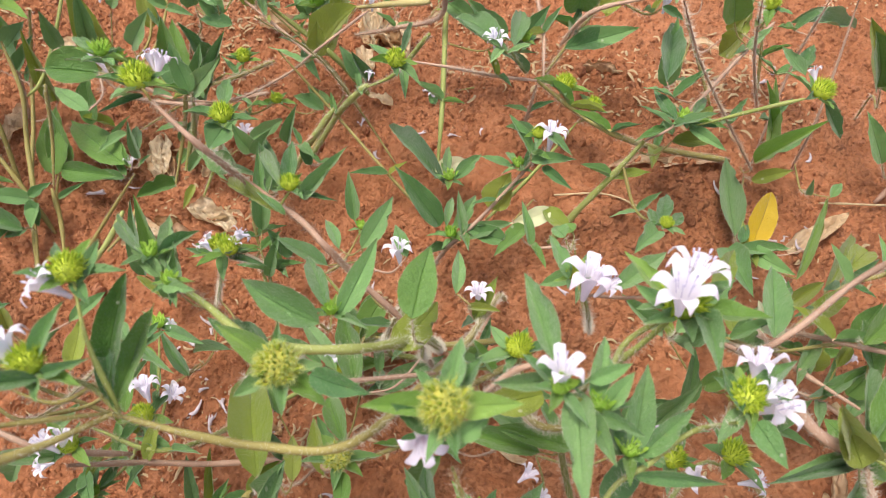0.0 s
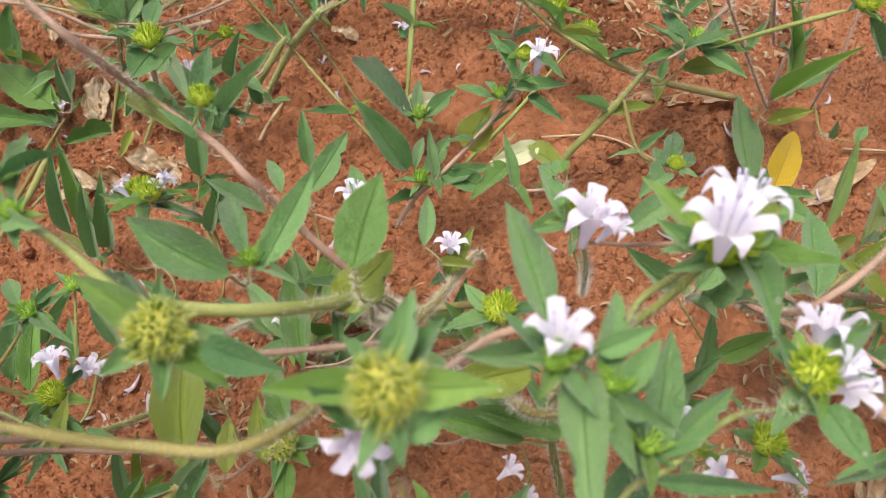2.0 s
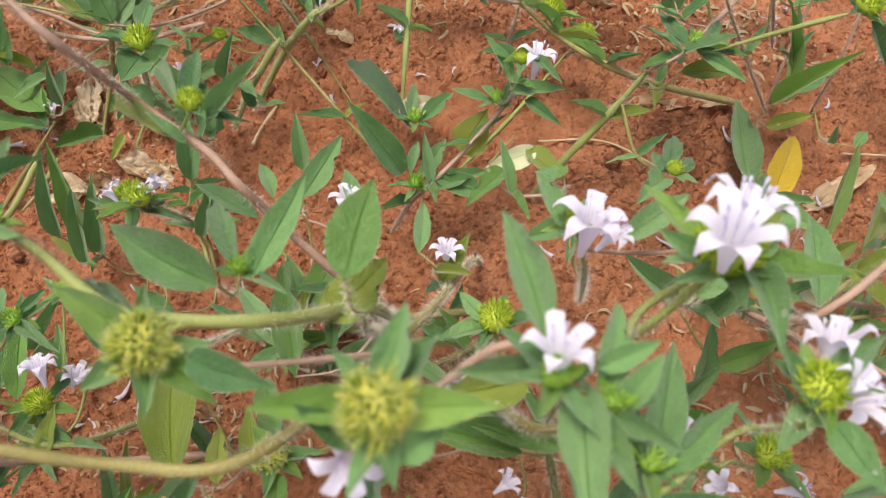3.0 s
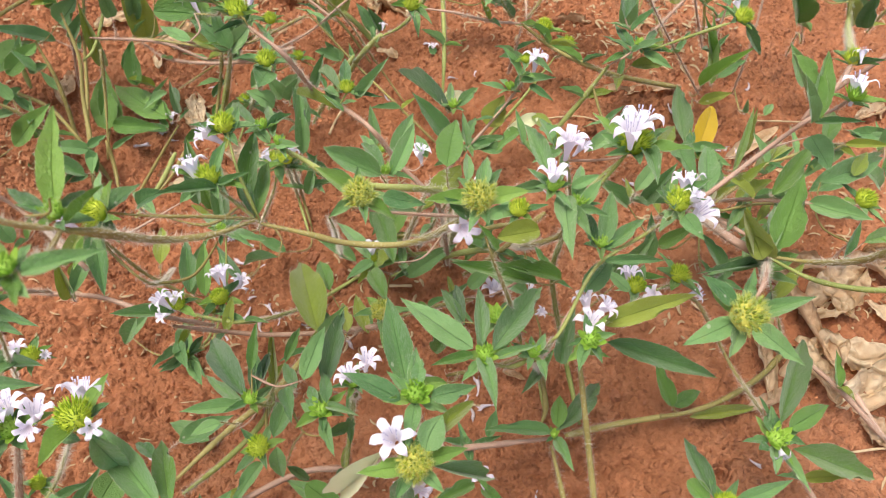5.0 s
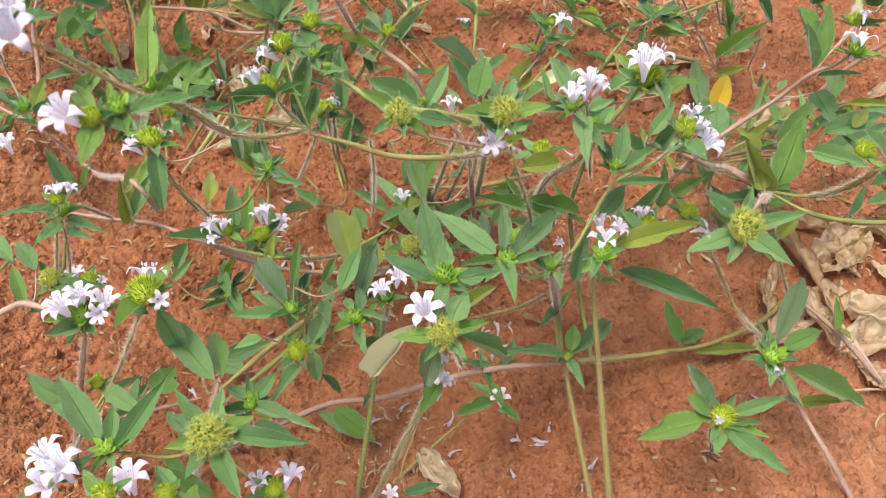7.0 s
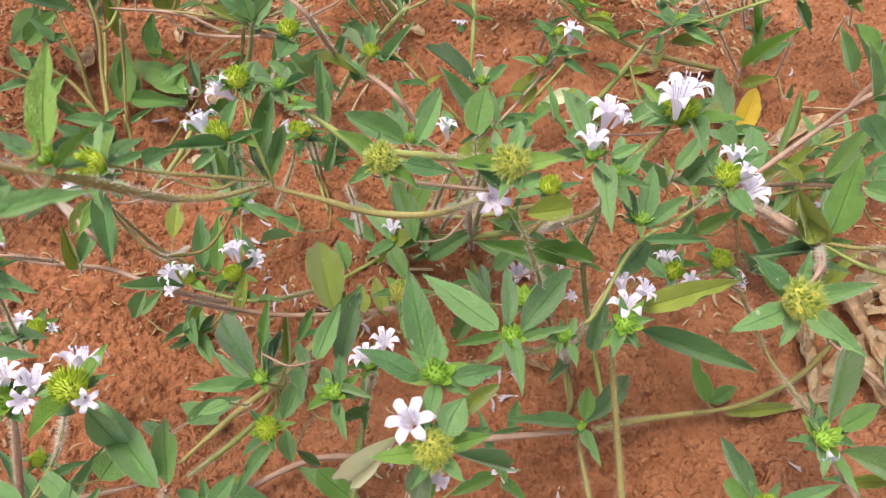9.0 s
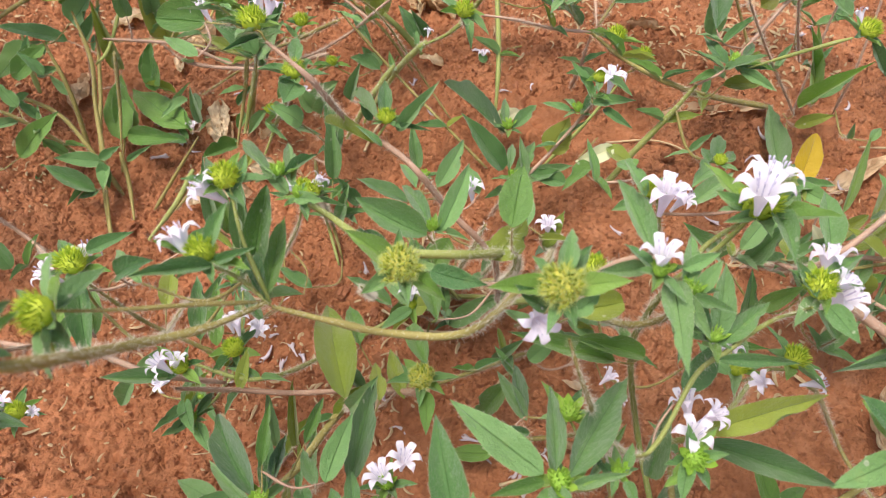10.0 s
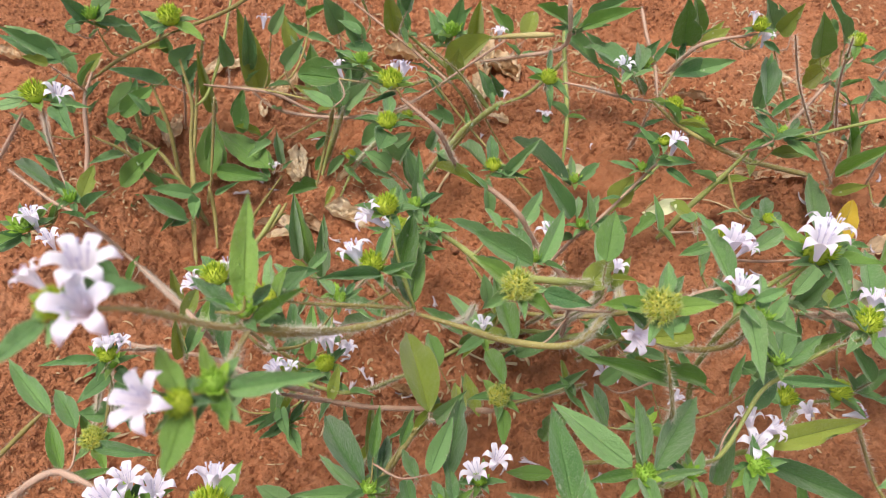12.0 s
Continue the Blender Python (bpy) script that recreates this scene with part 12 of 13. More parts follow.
leaf(p, (0.0121, 0.3148, 0.0930), (0.0280, 0.3027, 0.1144), 0.0088, (-0.84, -0.34, 0.43))
leaf(p, (-0.0825, 0.3489, 0.0214), (-0.0720, 0.3311, 0.0148), 0.0070, (-0.04, -0.37, 0.93))
leaf(p, (-0.1196, 0.3485, 0.0393), (-0.1390, 0.3529, 0.0399), 0.0105, (-0.08, -0.47, 0.88))
leaf(p, (-0.1269, 0.3536, 0.0488), (-0.1417, 0.3585, 0.0558), 0.0078, (0.20, -0.55, 0.81))
leaf(p, (-0.0817, 0.3421, 0.0364), (-0.0853, 0.3334, 0.0417), 0.0029, (0.19, 0.46, 0.87))
leaf(p, (-0.0817, 0.3421, 0.0364), (-0.0779, 0.3513, 0.0410), 0.0035, (-0.16, -0.39, 0.91), "d")
leaf(p, (-0.0951, 0.3566, 0.0474), (-0.0997, 0.3667, 0.0522), 0.0032, (0.17, -0.36, 0.92), "d")
leaf(p, (-0.0951, 0.3566, 0.0474), (-0.0897, 0.3448, 0.0550), 0.0043, (-0.21, 0.46, 0.86))
leaf(p, (0.0327, 0.2912, 0.0675), (0.0171, 0.2977, 0.0738), 0.0054, (0.32, -0.13, 0.94))
leaf(p, (0.0327, 0.2912, 0.0675), (0.0446, 0.2862, 0.0726), 0.0041, (-0.33, 0.14, 0.93))
leaf(p, (0.0047, 0.3106, 0.0890), (-0.0012, 0.2949, 0.0967), 0.0066, (0.15, 0.39, 0.91))
leaf(p, (0.0047, 0.3106, 0.0890), (0.0087, 0.3210, 0.0948), 0.0046, (-0.17, -0.44, 0.88))
leaf(p, (-0.0826, 0.3453, 0.0260), (-0.0951, 0.3513, 0.0297), 0.0040, (0.23, -0.11, 0.97))
leaf(p, (-0.0826, 0.3453, 0.0260), (-0.0756, 0.3419, 0.0329), 0.0030, (-0.60, 0.29, 0.75))
leaf(p, (-0.1268, 0.3522, 0.0404), (-0.1323, 0.3657, 0.0458), 0.0048, (0.13, -0.32, 0.94))
# back thicket side
p = plant((0.136, 0.295, 0.033), "hairy herb with no open flowers")
stem(p, 0.00075, "b", (0.1169, 0.2992, 0.0846), (0.1305, 0.2978, 0.0576), (0.1418, 0.2895, 0.0342))
stem(p, 0.00078, "b", (0.1632, 0.3155, 0.0735), (0.1688, 0.3107, 0.0480), (0.1732, 0.3058, 0.0250))
stem(p, 0.00047, "b", (0.0792, 0.3165, 0.0822), (0.0779, 0.3162, 0.0768), (0.0752, 0.3131, 0.0730))
stem(p, 0.00047, "p", (0.0827, 0.3130, 0.0729), (0.0787, 0.3122, 0.0726), (0.0752, 0.3131, 0.0730))
stem(p, 0.00047, "b", (0.1044, 0.2637, 0.0717), (0.1140, 0.2777, 0.0629), (0.1237, 0.2985, 0.0711))
stem(p, 0.00047, "b", (0.1473, 0.3074, 0.0630), (0.1544, 0.3065, 0.0577), (0.1660, 0.3131, 0.0608))
stem(p, 0.00047, "p", (0.1489, 0.3099, 0.0774), (0.1462, 0.3070, 0.0663), (0.1473, 0.3074, 0.0630))
stem(p, 0.00047, "b", (0.1677, 0.3234, 0.0718), (0.1660, 0.3185, 0.0688), (0.1639, 0.3149, 0.0704))
stem(p, 0.00047, "b", (0.1835, 0.2968, 0.0518), (0.1756, 0.3016, 0.0452), (0.1694, 0.3101, 0.0452))
stem(p, 0.00047, "p", (0.1248, 0.3046, 0.0923), (0.1234, 0.2995, 0.0860), (0.1169, 0.2992, 0.0846))
stem(p, 0.00047, "b", (0.1578, 0.2400, 0.0520), (0.1566, 0.2459, 0.0495), (0.1553, 0.2519, 0.0472))
stem(p, 0.00047, "b", (0.1524, 0.2338, 0.0538), (0.1538, 0.2379, 0.0500), (0.1578, 0.2400, 0.0520))
leaf(p, (0.0640, 0.2839, 0.0792), (0.0901, 0.2842, 0.0896), 0.0113, (-0.32, -0.49, 0.81))
leaf(p, (0.0792, 0.3165, 0.0822), (0.0697, 0.3112, 0.1099), 0.0125, (0.33, -0.94, -0.07), "d")
leaf(p, (0.0827, 0.3130, 0.0729), (0.0925, 0.3233, 0.0855), 0.0080, (-0.29, -0.62, 0.73), "o")
leaf(p, (0.1044, 0.2637, 0.0717), (0.1045, 0.2731, 0.1005), 0.0122, (-0.30, -0.91, 0.30))
leaf(p, (0.1473, 0.3074, 0.0630), (0.1565, 0.3165, 0.0746), 0.0114, (-0.36, -0.58, 0.73), "o")
leaf(p, (0.1489, 0.3099, 0.0774), (0.1543, 0.3235, 0.0890), 0.0111, (-0.29, -0.55, 0.78), "d")
leaf(p, (0.1677, 0.3234, 0.0718), (0.1471, 0.3164, 0.1066), 0.0105, (0.49, -0.86, 0.12))
leaf(p, (0.1835, 0.2968, 0.0518), (0.1927, 0.3095, 0.0586), 0.0094, (-0.21, -0.34, 0.92))
leaf(p, (0.1248, 0.3046, 0.0923), (0.1140, 0.3079, 0.1080), 0.0075, (0.25, -0.90, 0.36))
leaf(p, (0.1578, 0.2400, 0.0520), (0.1753, 0.2489, 0.0569), 0.0082, (-0.10, -0.31, 0.94))
leaf(p, (0.1524, 0.2338, 0.0538), (0.1501, 0.2543, 0.0837), 0.0061, (-0.28, -0.80, 0.53), "f")
leaf(p, (0.1688, 0.3107, 0.0480), (0.1584, 0.3117, 0.0566), 0.0038, (0.63, -0.06, 0.77))
leaf(p, (0.1688, 0.3107, 0.0480), (0.1796, 0.3098, 0.0581), 0.0053, (-0.68, 0.06, 0.73), "d")
leaf(p, (0.0779, 0.3162, 0.0768), (0.0851, 0.3186, 0.0844), 0.0039, (-0.67, -0.22, 0.71))
leaf(p, (0.0779, 0.3162, 0.0768), (0.0631, 0.3113, 0.0866), 0.0060, (0.51, 0.17, 0.85), "d")
leaf(p, (0.1140, 0.2777, 0.0629), (0.1117, 0.2889, 0.0741), 0.0044, (0.14, -0.69, 0.71))
leaf(p, (0.1140, 0.2777, 0.0629), (0.1160, 0.2681, 0.0717), 0.0047, (-0.14, 0.65, 0.75))
leaf(p, (0.1756, 0.3016, 0.0452), (0.1637, 0.3021, 0.0571), 0.0063, (0.71, -0.03, 0.71))
leaf(p, (0.1756, 0.3016, 0.0452), (0.1918, 0.3009, 0.0533), 0.0068, (-0.45, 0.02, 0.89))
# front left tuft
p = plant((-0.156, -0.008, -0.029), "hairy herb with few lilac-white flowers and bristly green heads")
stem(p, 0.00092, "b", (-0.1792, 0.0082, 0.0190), (-0.1799, -0.0005, 0.0019), (-0.1836, -0.0071, -0.0200))
stem(p, 0.00066, "b", (-0.1412, -0.0458, 0.1272), (-0.1330, -0.0409, 0.1228), (-0.1282, -0.0364, 0.1247))
stem(p, 0.00047, "b", (-0.1190, 0.0288, -0.0122), (-0.1207, 0.0314, -0.0248), (-0.1153, 0.0325, -0.0286))
stem(p, 0.00047, "b", (-0.1403, 0.0107, -0.0069), (-0.1257, 0.0185, -0.0126), (-0.1190, 0.0288, -0.0122))
stem(p, 0.00047, "p", (-0.1614, 0.0098, -0.0041), (-0.1517, 0.0130, -0.0068), (-0.1403, 0.0107, -0.0069))
h = head(p, (-0.1412, -0.0455, 0.1298), 0.0085, (-0.00, 0.09, 1.00), "s")
flower(h, (-0.1436, -0.0408, 0.1362), 0.0128, (-0.31, 0.09, 0.95))
flower(h, (-0.1398, -0.0501, 0.1359), 0.0129, (0.09, -0.19, 0.98))
leaf(p, (-0.1400, -0.0454, 0.1267), (-0.1296, -0.0399, 0.1308), 0.0046, (-0.12, -0.42, 0.90))
leaf(p, (-0.1801, 0.0064, 0.0202), (-0.2020, 0.0296, 0.0363), 0.0094, (0.34, -0.30, 0.89))
leaf(p, (-0.1780, 0.0100, 0.0179), (-0.1632, 0.0344, 0.0279), 0.0087, (0.12, -0.44, 0.89))
leaf(p, (-0.1190, 0.0288, -0.0122), (-0.0932, 0.0168, -0.0130), 0.0104, (-0.03, -0.14, 0.99))
leaf(p, (-0.1403, 0.0107, -0.0069), (-0.1552, 0.0211, -0.0034), 0.0078, (0.12, -0.15, 0.98))
leaf(p, (-0.1361, 0.0106, -0.0069), (-0.1257, 0.0185, -0.0049), 0.0069, (0.04, -0.30, 0.95))
leaf(p, (-0.1614, 0.0098, -0.0041), (-0.1466, -0.0004, -0.0074), 0.0072, (0.13, -0.14, 0.98), "d")
leaf(p, (-0.1207, 0.0314, -0.0248), (-0.1274, 0.0272, -0.0162), 0.0041, (0.62, 0.39, 0.68))
leaf(p, (-0.1207, 0.0314, -0.0248), (-0.1082, 0.0393, -0.0179), 0.0059, (-0.36, -0.23, 0.91), "o")
leaf(p, (-0.1517, 0.0130, -0.0068), (-0.1391, 0.0189, -0.0004), 0.0045, (-0.38, -0.18, 0.91))
leaf(p, (-0.1517, 0.0130, -0.0068), (-0.1599, 0.0091, -0.0019), 0.0030, (0.43, 0.20, 0.88), "o")
# bare upright stalks of the back corner
p = plant((-0.215, 0.285, -0.045), "hairy herb with tall bare olive stalks")
stem(p, 0.00080, "p", (-0.2538, 0.3465, 0.0219), (-0.2564, 0.3425, -0.0025), (-0.2627, 0.3385, -0.0288))
# thin growth behind the back clump
stem(p, 0.00090, "g", (-0.2206, 0.3936, 0.0538), (-0.2234, 0.3513, 0.0339), (-0.2297, 0.3244, 0.0197), (-0.2381, 0.3164, 0.0140))
stem(p, 0.00080, "b", (-0.1951, 0.3472, 0.0040), (-0.1825, 0.3692, 0.0015), (-0.1745, 0.3965, 0.0159), (-0.1776, 0.4192, 0.0336))
stem(p, 0.00080, "b", (-0.2002, 0.3453, 0.0029), (-0.1872, 0.3762, 0.0009), (-0.1872, 0.4042, 0.0099))
stem(p, 0.00070, "g", (-0.1321, 0.3788, 0.0254), (-0.1251, 0.3800, 0.0387), (-0.1304, 0.3791, 0.0635))
leaf(p, (-0.1876, 0.3926, 0.0009), (-0.1940, 0.4083, 0.0239), 0.0126, (0.20, -0.90, 0.40), "o")
leaf(p, (-0.1677, 0.3648, -0.0153), (-0.1701, 0.3858, 0.0116), 0.0192, (0.10, -0.90, 0.40), "d")
leaf(p, (-0.1745, 0.3958, 0.0154), (-0.1562, 0.3857, 0.0171), 0.0074, (0.00, -0.60, 0.80))
leaf(p, (-0.1745, 0.3958, 0.0154), (-0.1871, 0.3953, 0.0261), 0.0083, (0.00, -0.60, 0.80))
leaf(p, (-0.1762, 0.4062, 0.0235), (-0.1612, 0.4063, 0.0333), 0.0083, (0.00, -0.60, 0.80), "d")
leaf(p, (-0.1773, 0.4127, 0.0286), (-0.1859, 0.4131, 0.0397), 0.0083, (0.00, -0.60, 0.80))
leaf(p, (-0.1872, 0.4042, 0.0099), (-0.1741, 0.3815, 0.0022), 0.0067, (0.00, -0.60, 0.80))
leaf(p, (-0.2753, 0.3828, 0.0229), (-0.2904, 0.3879, 0.0378), 0.0089, (0.00, -0.60, 0.80))
leaf(p, (-0.2751, 0.3847, 0.0117), (-0.2870, 0.3757, 0.0157), 0.0074, (0.00, -0.60, 0.80), "o")
leaf(p, (-0.2908, 0.3344, 0.0114), (-0.2732, 0.3322, 0.0188), 0.0055, (0.00, -0.60, 0.80))
leaf(p, (-0.2749, 0.3798, 0.0079), (-0.2781, 0.3842, 0.0218), 0.0107, (0.20, -0.80, 0.50), "d")
leaf(p, (-0.2438, 0.2559, -0.0262), (-0.2526, 0.2424, -0.0268), 0.0045, (0.00, -0.60, 0.80))
leaf(p, (-0.2785, 0.2779, -0.0328), (-0.2816, 0.2643, -0.0333), 0.0055, (0.00, -0.60, 0.80))
leaf(p, (-0.2784, 0.2894, -0.0367), (-0.2815, 0.2915, -0.0248), 0.0072, (0.00, -0.60, 0.80), "d")
leaf(p, (-0.2244, 0.2740, -0.0258), (-0.2078, 0.2766, -0.0149), 0.0046, (0.00, -0.60, 0.80))
leaf(p, (-0.2056, 0.3217, -0.0278), (-0.1931, 0.3279, -0.0134), 0.0049, (0.00, -0.60, 0.80))
leaf(p, (-0.1610, 0.3159, -0.0218), (-0.1481, 0.3211, -0.0083), 0.0060, (0.00, -0.60, 0.80))
leaf(p, (-0.1549, 0.3115, -0.0255), (-0.1589, 0.2995, -0.0246), 0.0087, (0.00, -0.60, 0.80), "d")
leaf(p, (-0.1356, 0.2883, -0.0064), (-0.1229, 0.2743, -0.0084), 0.0053, (0.00, -0.60, 0.80))
leaf(p, (-0.1159, 0.2724, 0.0056), (-0.0987, 0.2632, 0.0068), 0.0047, (0.00, -0.60, 0.80))
leaf(p, (-0.0852, 0.2519, 0.0135), (-0.0919, 0.2640, 0.0320), 0.0104, (0.10, -0.70, 0.70))
leaf(p, (-0.1426, 0.2761, -0.0156), (-0.1463, 0.2605, -0.0179), 0.0053, (0.00, -0.60, 0.80), "o")
leaf(p, (-0.1561, 0.2852, -0.0205), (-0.1655, 0.2750, -0.0183), 0.0050, (0.00, -0.60, 0.80))
leaf(p, (-0.3081, 0.2554, 0.0144), (-0.3201, 0.2567, 0.0250), 0.0085, (0.00, -0.60, 0.80))
leaf(p, (-0.2934, 0.2369, 0.0121), (-0.3133, 0.2420, 0.0257), 0.0090, (0.00, -0.60, 0.80))
leaf(p, (-0.3141, 0.3109, 0.0577), (-0.3403, 0.3189, 0.0740), 0.0141, (0.20, -0.50, 0.85))
leaf(p, (-0.3050, 0.3110, 0.0446), (-0.3251, 0.3238, 0.0647), 0.0122, (0.30, -0.40, 0.87))
leaf(p, (-0.2332, 0.2945, -0.0285), (-0.2303, 0.3193, 0.0005), 0.0213, (0.00, -0.85, 0.50), "d")
leaf(p, (-0.2269, 0.2939, -0.0230), (-0.1934, 0.2866, -0.0204), 0.0148, (0.10, -0.60, 0.80), "d")
leaf(p, (-0.2360, 0.2701, -0.0220), (-0.2612, 0.2669, -0.0136), 0.0114, (0.00, -0.60, 0.80))
leaf(p, (-0.2348, 0.2687, -0.0232), (-0.2337, 0.2530, -0.0257), 0.0098, (0.00, -0.60, 0.80))
leaf(p, (-0.2130, 0.3223, -0.0143), (-0.2139, 0.3384, 0.0083), 0.0143, (0.00, -0.90, 0.40), "d")
leaf(p, (-0.2847, 0.3057, 0.0143), (-0.2631, 0.3167, 0.0312), 0.0158, (0.00, -0.60, 0.80), "d")
leaf(p, (-0.2565, 0.3057, 0.0002), (-0.2644, 0.3086, 0.0125), 0.0069, (0.00, -0.60, 0.80))
leaf(p, (-0.2814, 0.3059, 0.0016), (-0.2907, 0.2902, -0.0004), 0.0061, (0.00, -0.60, 0.80))
# front corner, low
p = plant((-0.128, -0.030, -0.030), "hairy herb with few lilac-white flowers and bristly green heads")
stem(p, 0.00080, "b", (-0.1137, -0.0590, 0.1512), (-0.1801, -0.0124, -0.0255))
head(p, (-0.1137, -0.0590, 0.1512), 0.0080, (0.0, -0.1, 0.99), "s")
stem(p, 0.00075, "g", (-0.1037, -0.0528, 0.1318), (-0.1600, -0.0161, -0.0279))
head(p, (-0.1037, -0.0528, 0.1318), 0.0075, (0.1, -0.1, 0.98), "s")
leaf(p, (-0.1184, -0.0562, 0.1370), (-0.1263, -0.0487, 0.1410), 0.0075, (0.20, -0.50, 0.84))
leaf(p, (-0.1051, -0.0378, 0.0817), (-0.1236, -0.0293, 0.0856), 0.0090, (0.10, -0.50, 0.86), "d")
leaf(p, (-0.1076, -0.0459, 0.1132), (-0.1164, -0.0379, 0.1137), 0.0060, (0.30, -0.50, 0.80))
leaf(p, (-0.1026, -0.0494, 0.1103), (-0.1019, -0.0435, 0.1119), 0.0050, (0.00, -0.60, 0.80), "f")
leaf(p, (-0.1532, -0.0130, 0.1120), (-0.1650, -0.0075, 0.1217), 0.0095, (0.10, -0.40, 0.90))
leaf(p, (-0.1251, -0.0166, 0.1203), (-0.1267, -0.0069, 0.1196), 0.0060, (-0.30, -0.50, 0.80))


# ---- litter on the soil ----
def crumpled(seed, ratio, curl):
    """A dead leaf, one unit long, buckled and curled up at its edges."""
    rng = random.Random(seed)
    off = Vector((rng.random() * 9, rng.random() * 9, 0))
    bm = bmesh.new()
    rows, half = 40, 14
    grid = []
    for j in range(rows + 1):
        v = j / rows
        w = 0.5 * ratio * max(0.06, v ** 0.5 * (1 - v) ** 0.55 / 0.48) * (1 + 0.22 * noise.noise(Vector((v * 5, 0, seed))))
        line = []
        for i in range(-half, half + 1):
            u = i / half
            ws = w * (1 + 0.2 * noise.noise(Vector((v * 9, 3 if u > 0 else 7, seed))))
            bend = curl * u * abs(u) * 1.5
            x = ws * (math.sin(bend) / max(curl * 1.5, 0.1) if abs(u) > 0 else 0) if curl > 0.4 else ws * u
            q = Vector((u * 1.5 * ratio, v * 2.6, 0)) + off
            z = abs(ws * u) * math.tan(min(1.0, 0.55 * curl * abs(u))) + 0.30 * ratio * noise.noise(q)
            for k, amp in ((1.6, 0.30), (3.4, 0.20), (7.0, 0.12), (14.0, 0.055)):
                z += amp * ratio * (0.22 - abs(noise.noise(q * k + Vector((0, 0, k)))))
            z += 0.25 * (v - 0.5) ** 2 * curl * (1 if seed % 2 else -0.6) - 0.03 * ratio * math.exp(-(u * 9) ** 2)
            line.append(bm.verts.new((x, v - 0.5, z)))
        grid.append(line)
    for a, b in zip(grid, grid[1:]):
        for i in range(2 * half):
            bm.faces.new((a[i], a[i + 1], b[i + 1], b[i]))
    bmesh.ops.solidify(bm, geom=bm.faces[:], thickness=0.006)
    me = bpy.data.meshes.new("dry_leaf")
    bm.to_mesh(me)
    bm.free()
    return me


def dry_leaf(x, y, length, heading, ratio, kind="pale", lift=0.002, tilt=0.0):
    k = int(abs(x * 7919 + y * 104729) * 100)
    me = crumpled(k % 997, ratio, 0.6 + (k % 7) * 0.12)
    m = Matrix.Translation((x, y, ground_height(x, y) + lift + length * 0.02)) @ Matrix.Rotation(heading - math.pi / 2, 4, 'Z') @ Matrix.Rotation(tilt, 4, 'X') @ Matrix.Scale(length, 4)
    ob = placed("dry_leaf", me, {"pale": DRY, "brown": DRYBROWN, "tan": DRYTAN}[kind], world_pose=m)
    tagged(ob, "pale crumpled dry leaf lying on red soil" if kind == "pale" else "%s withered leaf lying flat on red soil" % kind, "dead leaf", group="dead leaves")


def twig(radius, pale, *points):
    pts = [Vector((x, y, ground_height(x, y) + radius * 1.1 + 0.0012)) for x, y in points]
    line = glide(pts, 6)
    rng = random.Random(len(points) + int(radius * 1e6))
    bm = bmesh.new()
    rings = []
    for i, p in enumerate(line):
        d = (line[min(i + 1, len(line) - 1)] - line[max(i - 1, 0)]).normalized()
        a = d.cross(Vector((0, 0, 1))).normalized()
        b = a.cross(d)
        r = radius * rng.uniform(0.72, 1.2)
        rings.append([bm.verts.new(p + (a * math.cos(k * 1.0472) + b * math.sin(k * 1.0472)) * r) for k in range(6)])
    for a, b in zip(rings, rings[1:]):
        for k in range(6):
            bm.faces.new((a[k], a[(k + 1) % 6], b[(k + 1) % 6], b[k]))
    bm.faces.new(rings[0])
    bm.faces.new(rings[-1])
    ob = part("twig", bm, STRAW if pale else STEM["p"])
    tagged(ob, "dry pale straw stalk lying on red soil" if pale else "dry brown trailing stalk lying on red soil", "twig", group="dry stalks")


def wilted_mesh(seed):
    """A shrivelled corolla: a thin tube with a few limp lobes, one unit long."""
    rng = random.Random(seed)
    bm = bmesh.new()
    rings = []
    bend = rng.uniform(-0.8, 0.8)
    for j in range(7):
        t = j / 6
        r = 0.05 + 0.13 * t * t
        c = Vector((bend * (t - 0.5) ** 2, t - 0.5, 0.05 + 0.04 * math.sin(t * 5 + seed)))
        rings.append([bm.verts.new(c + Vector((r * math.cos(k * 1.0472) * rng.uniform(0.7, 1.3), 0, r * 0.6 * math.sin(k * 1.0472)))) for k in range(6)])
    for a, b in zip(rings, rings[1:]):
        for k in range(6):
            bm.faces.new((a[k], a[(k + 1) % 6], b[(k + 1) % 6], b[k]))
    for k in range(0, 6, 2):
        a, b = rings[-1][k], rings[-1][(k + 1) % 6]
        tip = bm.verts.new((a.co + b.co) / 2 + Vector((rng.uniform(-0.15, 0.15), rng.uniform(0.15, 0.32), rng.uniform(-0.03, 0.12))))
        bm.faces.new((a, b, tip))
    me = bpy.data.meshes.new("fallen_flower")
    bm.to_mesh(me)
    bm.free()
    return me


WILTED_SHAPES = [wilted_mesh(s) for s in range(6)]


def fallen_flower(x, y, length, heading):
    k = int(abs(x * 5417 + y * 7993) * 100)
    m = Matrix.Translation((x, y, rough_height(x, y) + 0.0006)) @ Matrix.Rotation(heading, 4, 'Z') @ Matrix.Scale(length * 1.25, 4)
    ob = placed("fallen_flower", WILTED_SHAPES[k % 6], WILTED, world_pose=m)
    tagged(ob, "shrivelled fallen lilac-white flower on red soil", "fallen flower", group="fallen flowers")


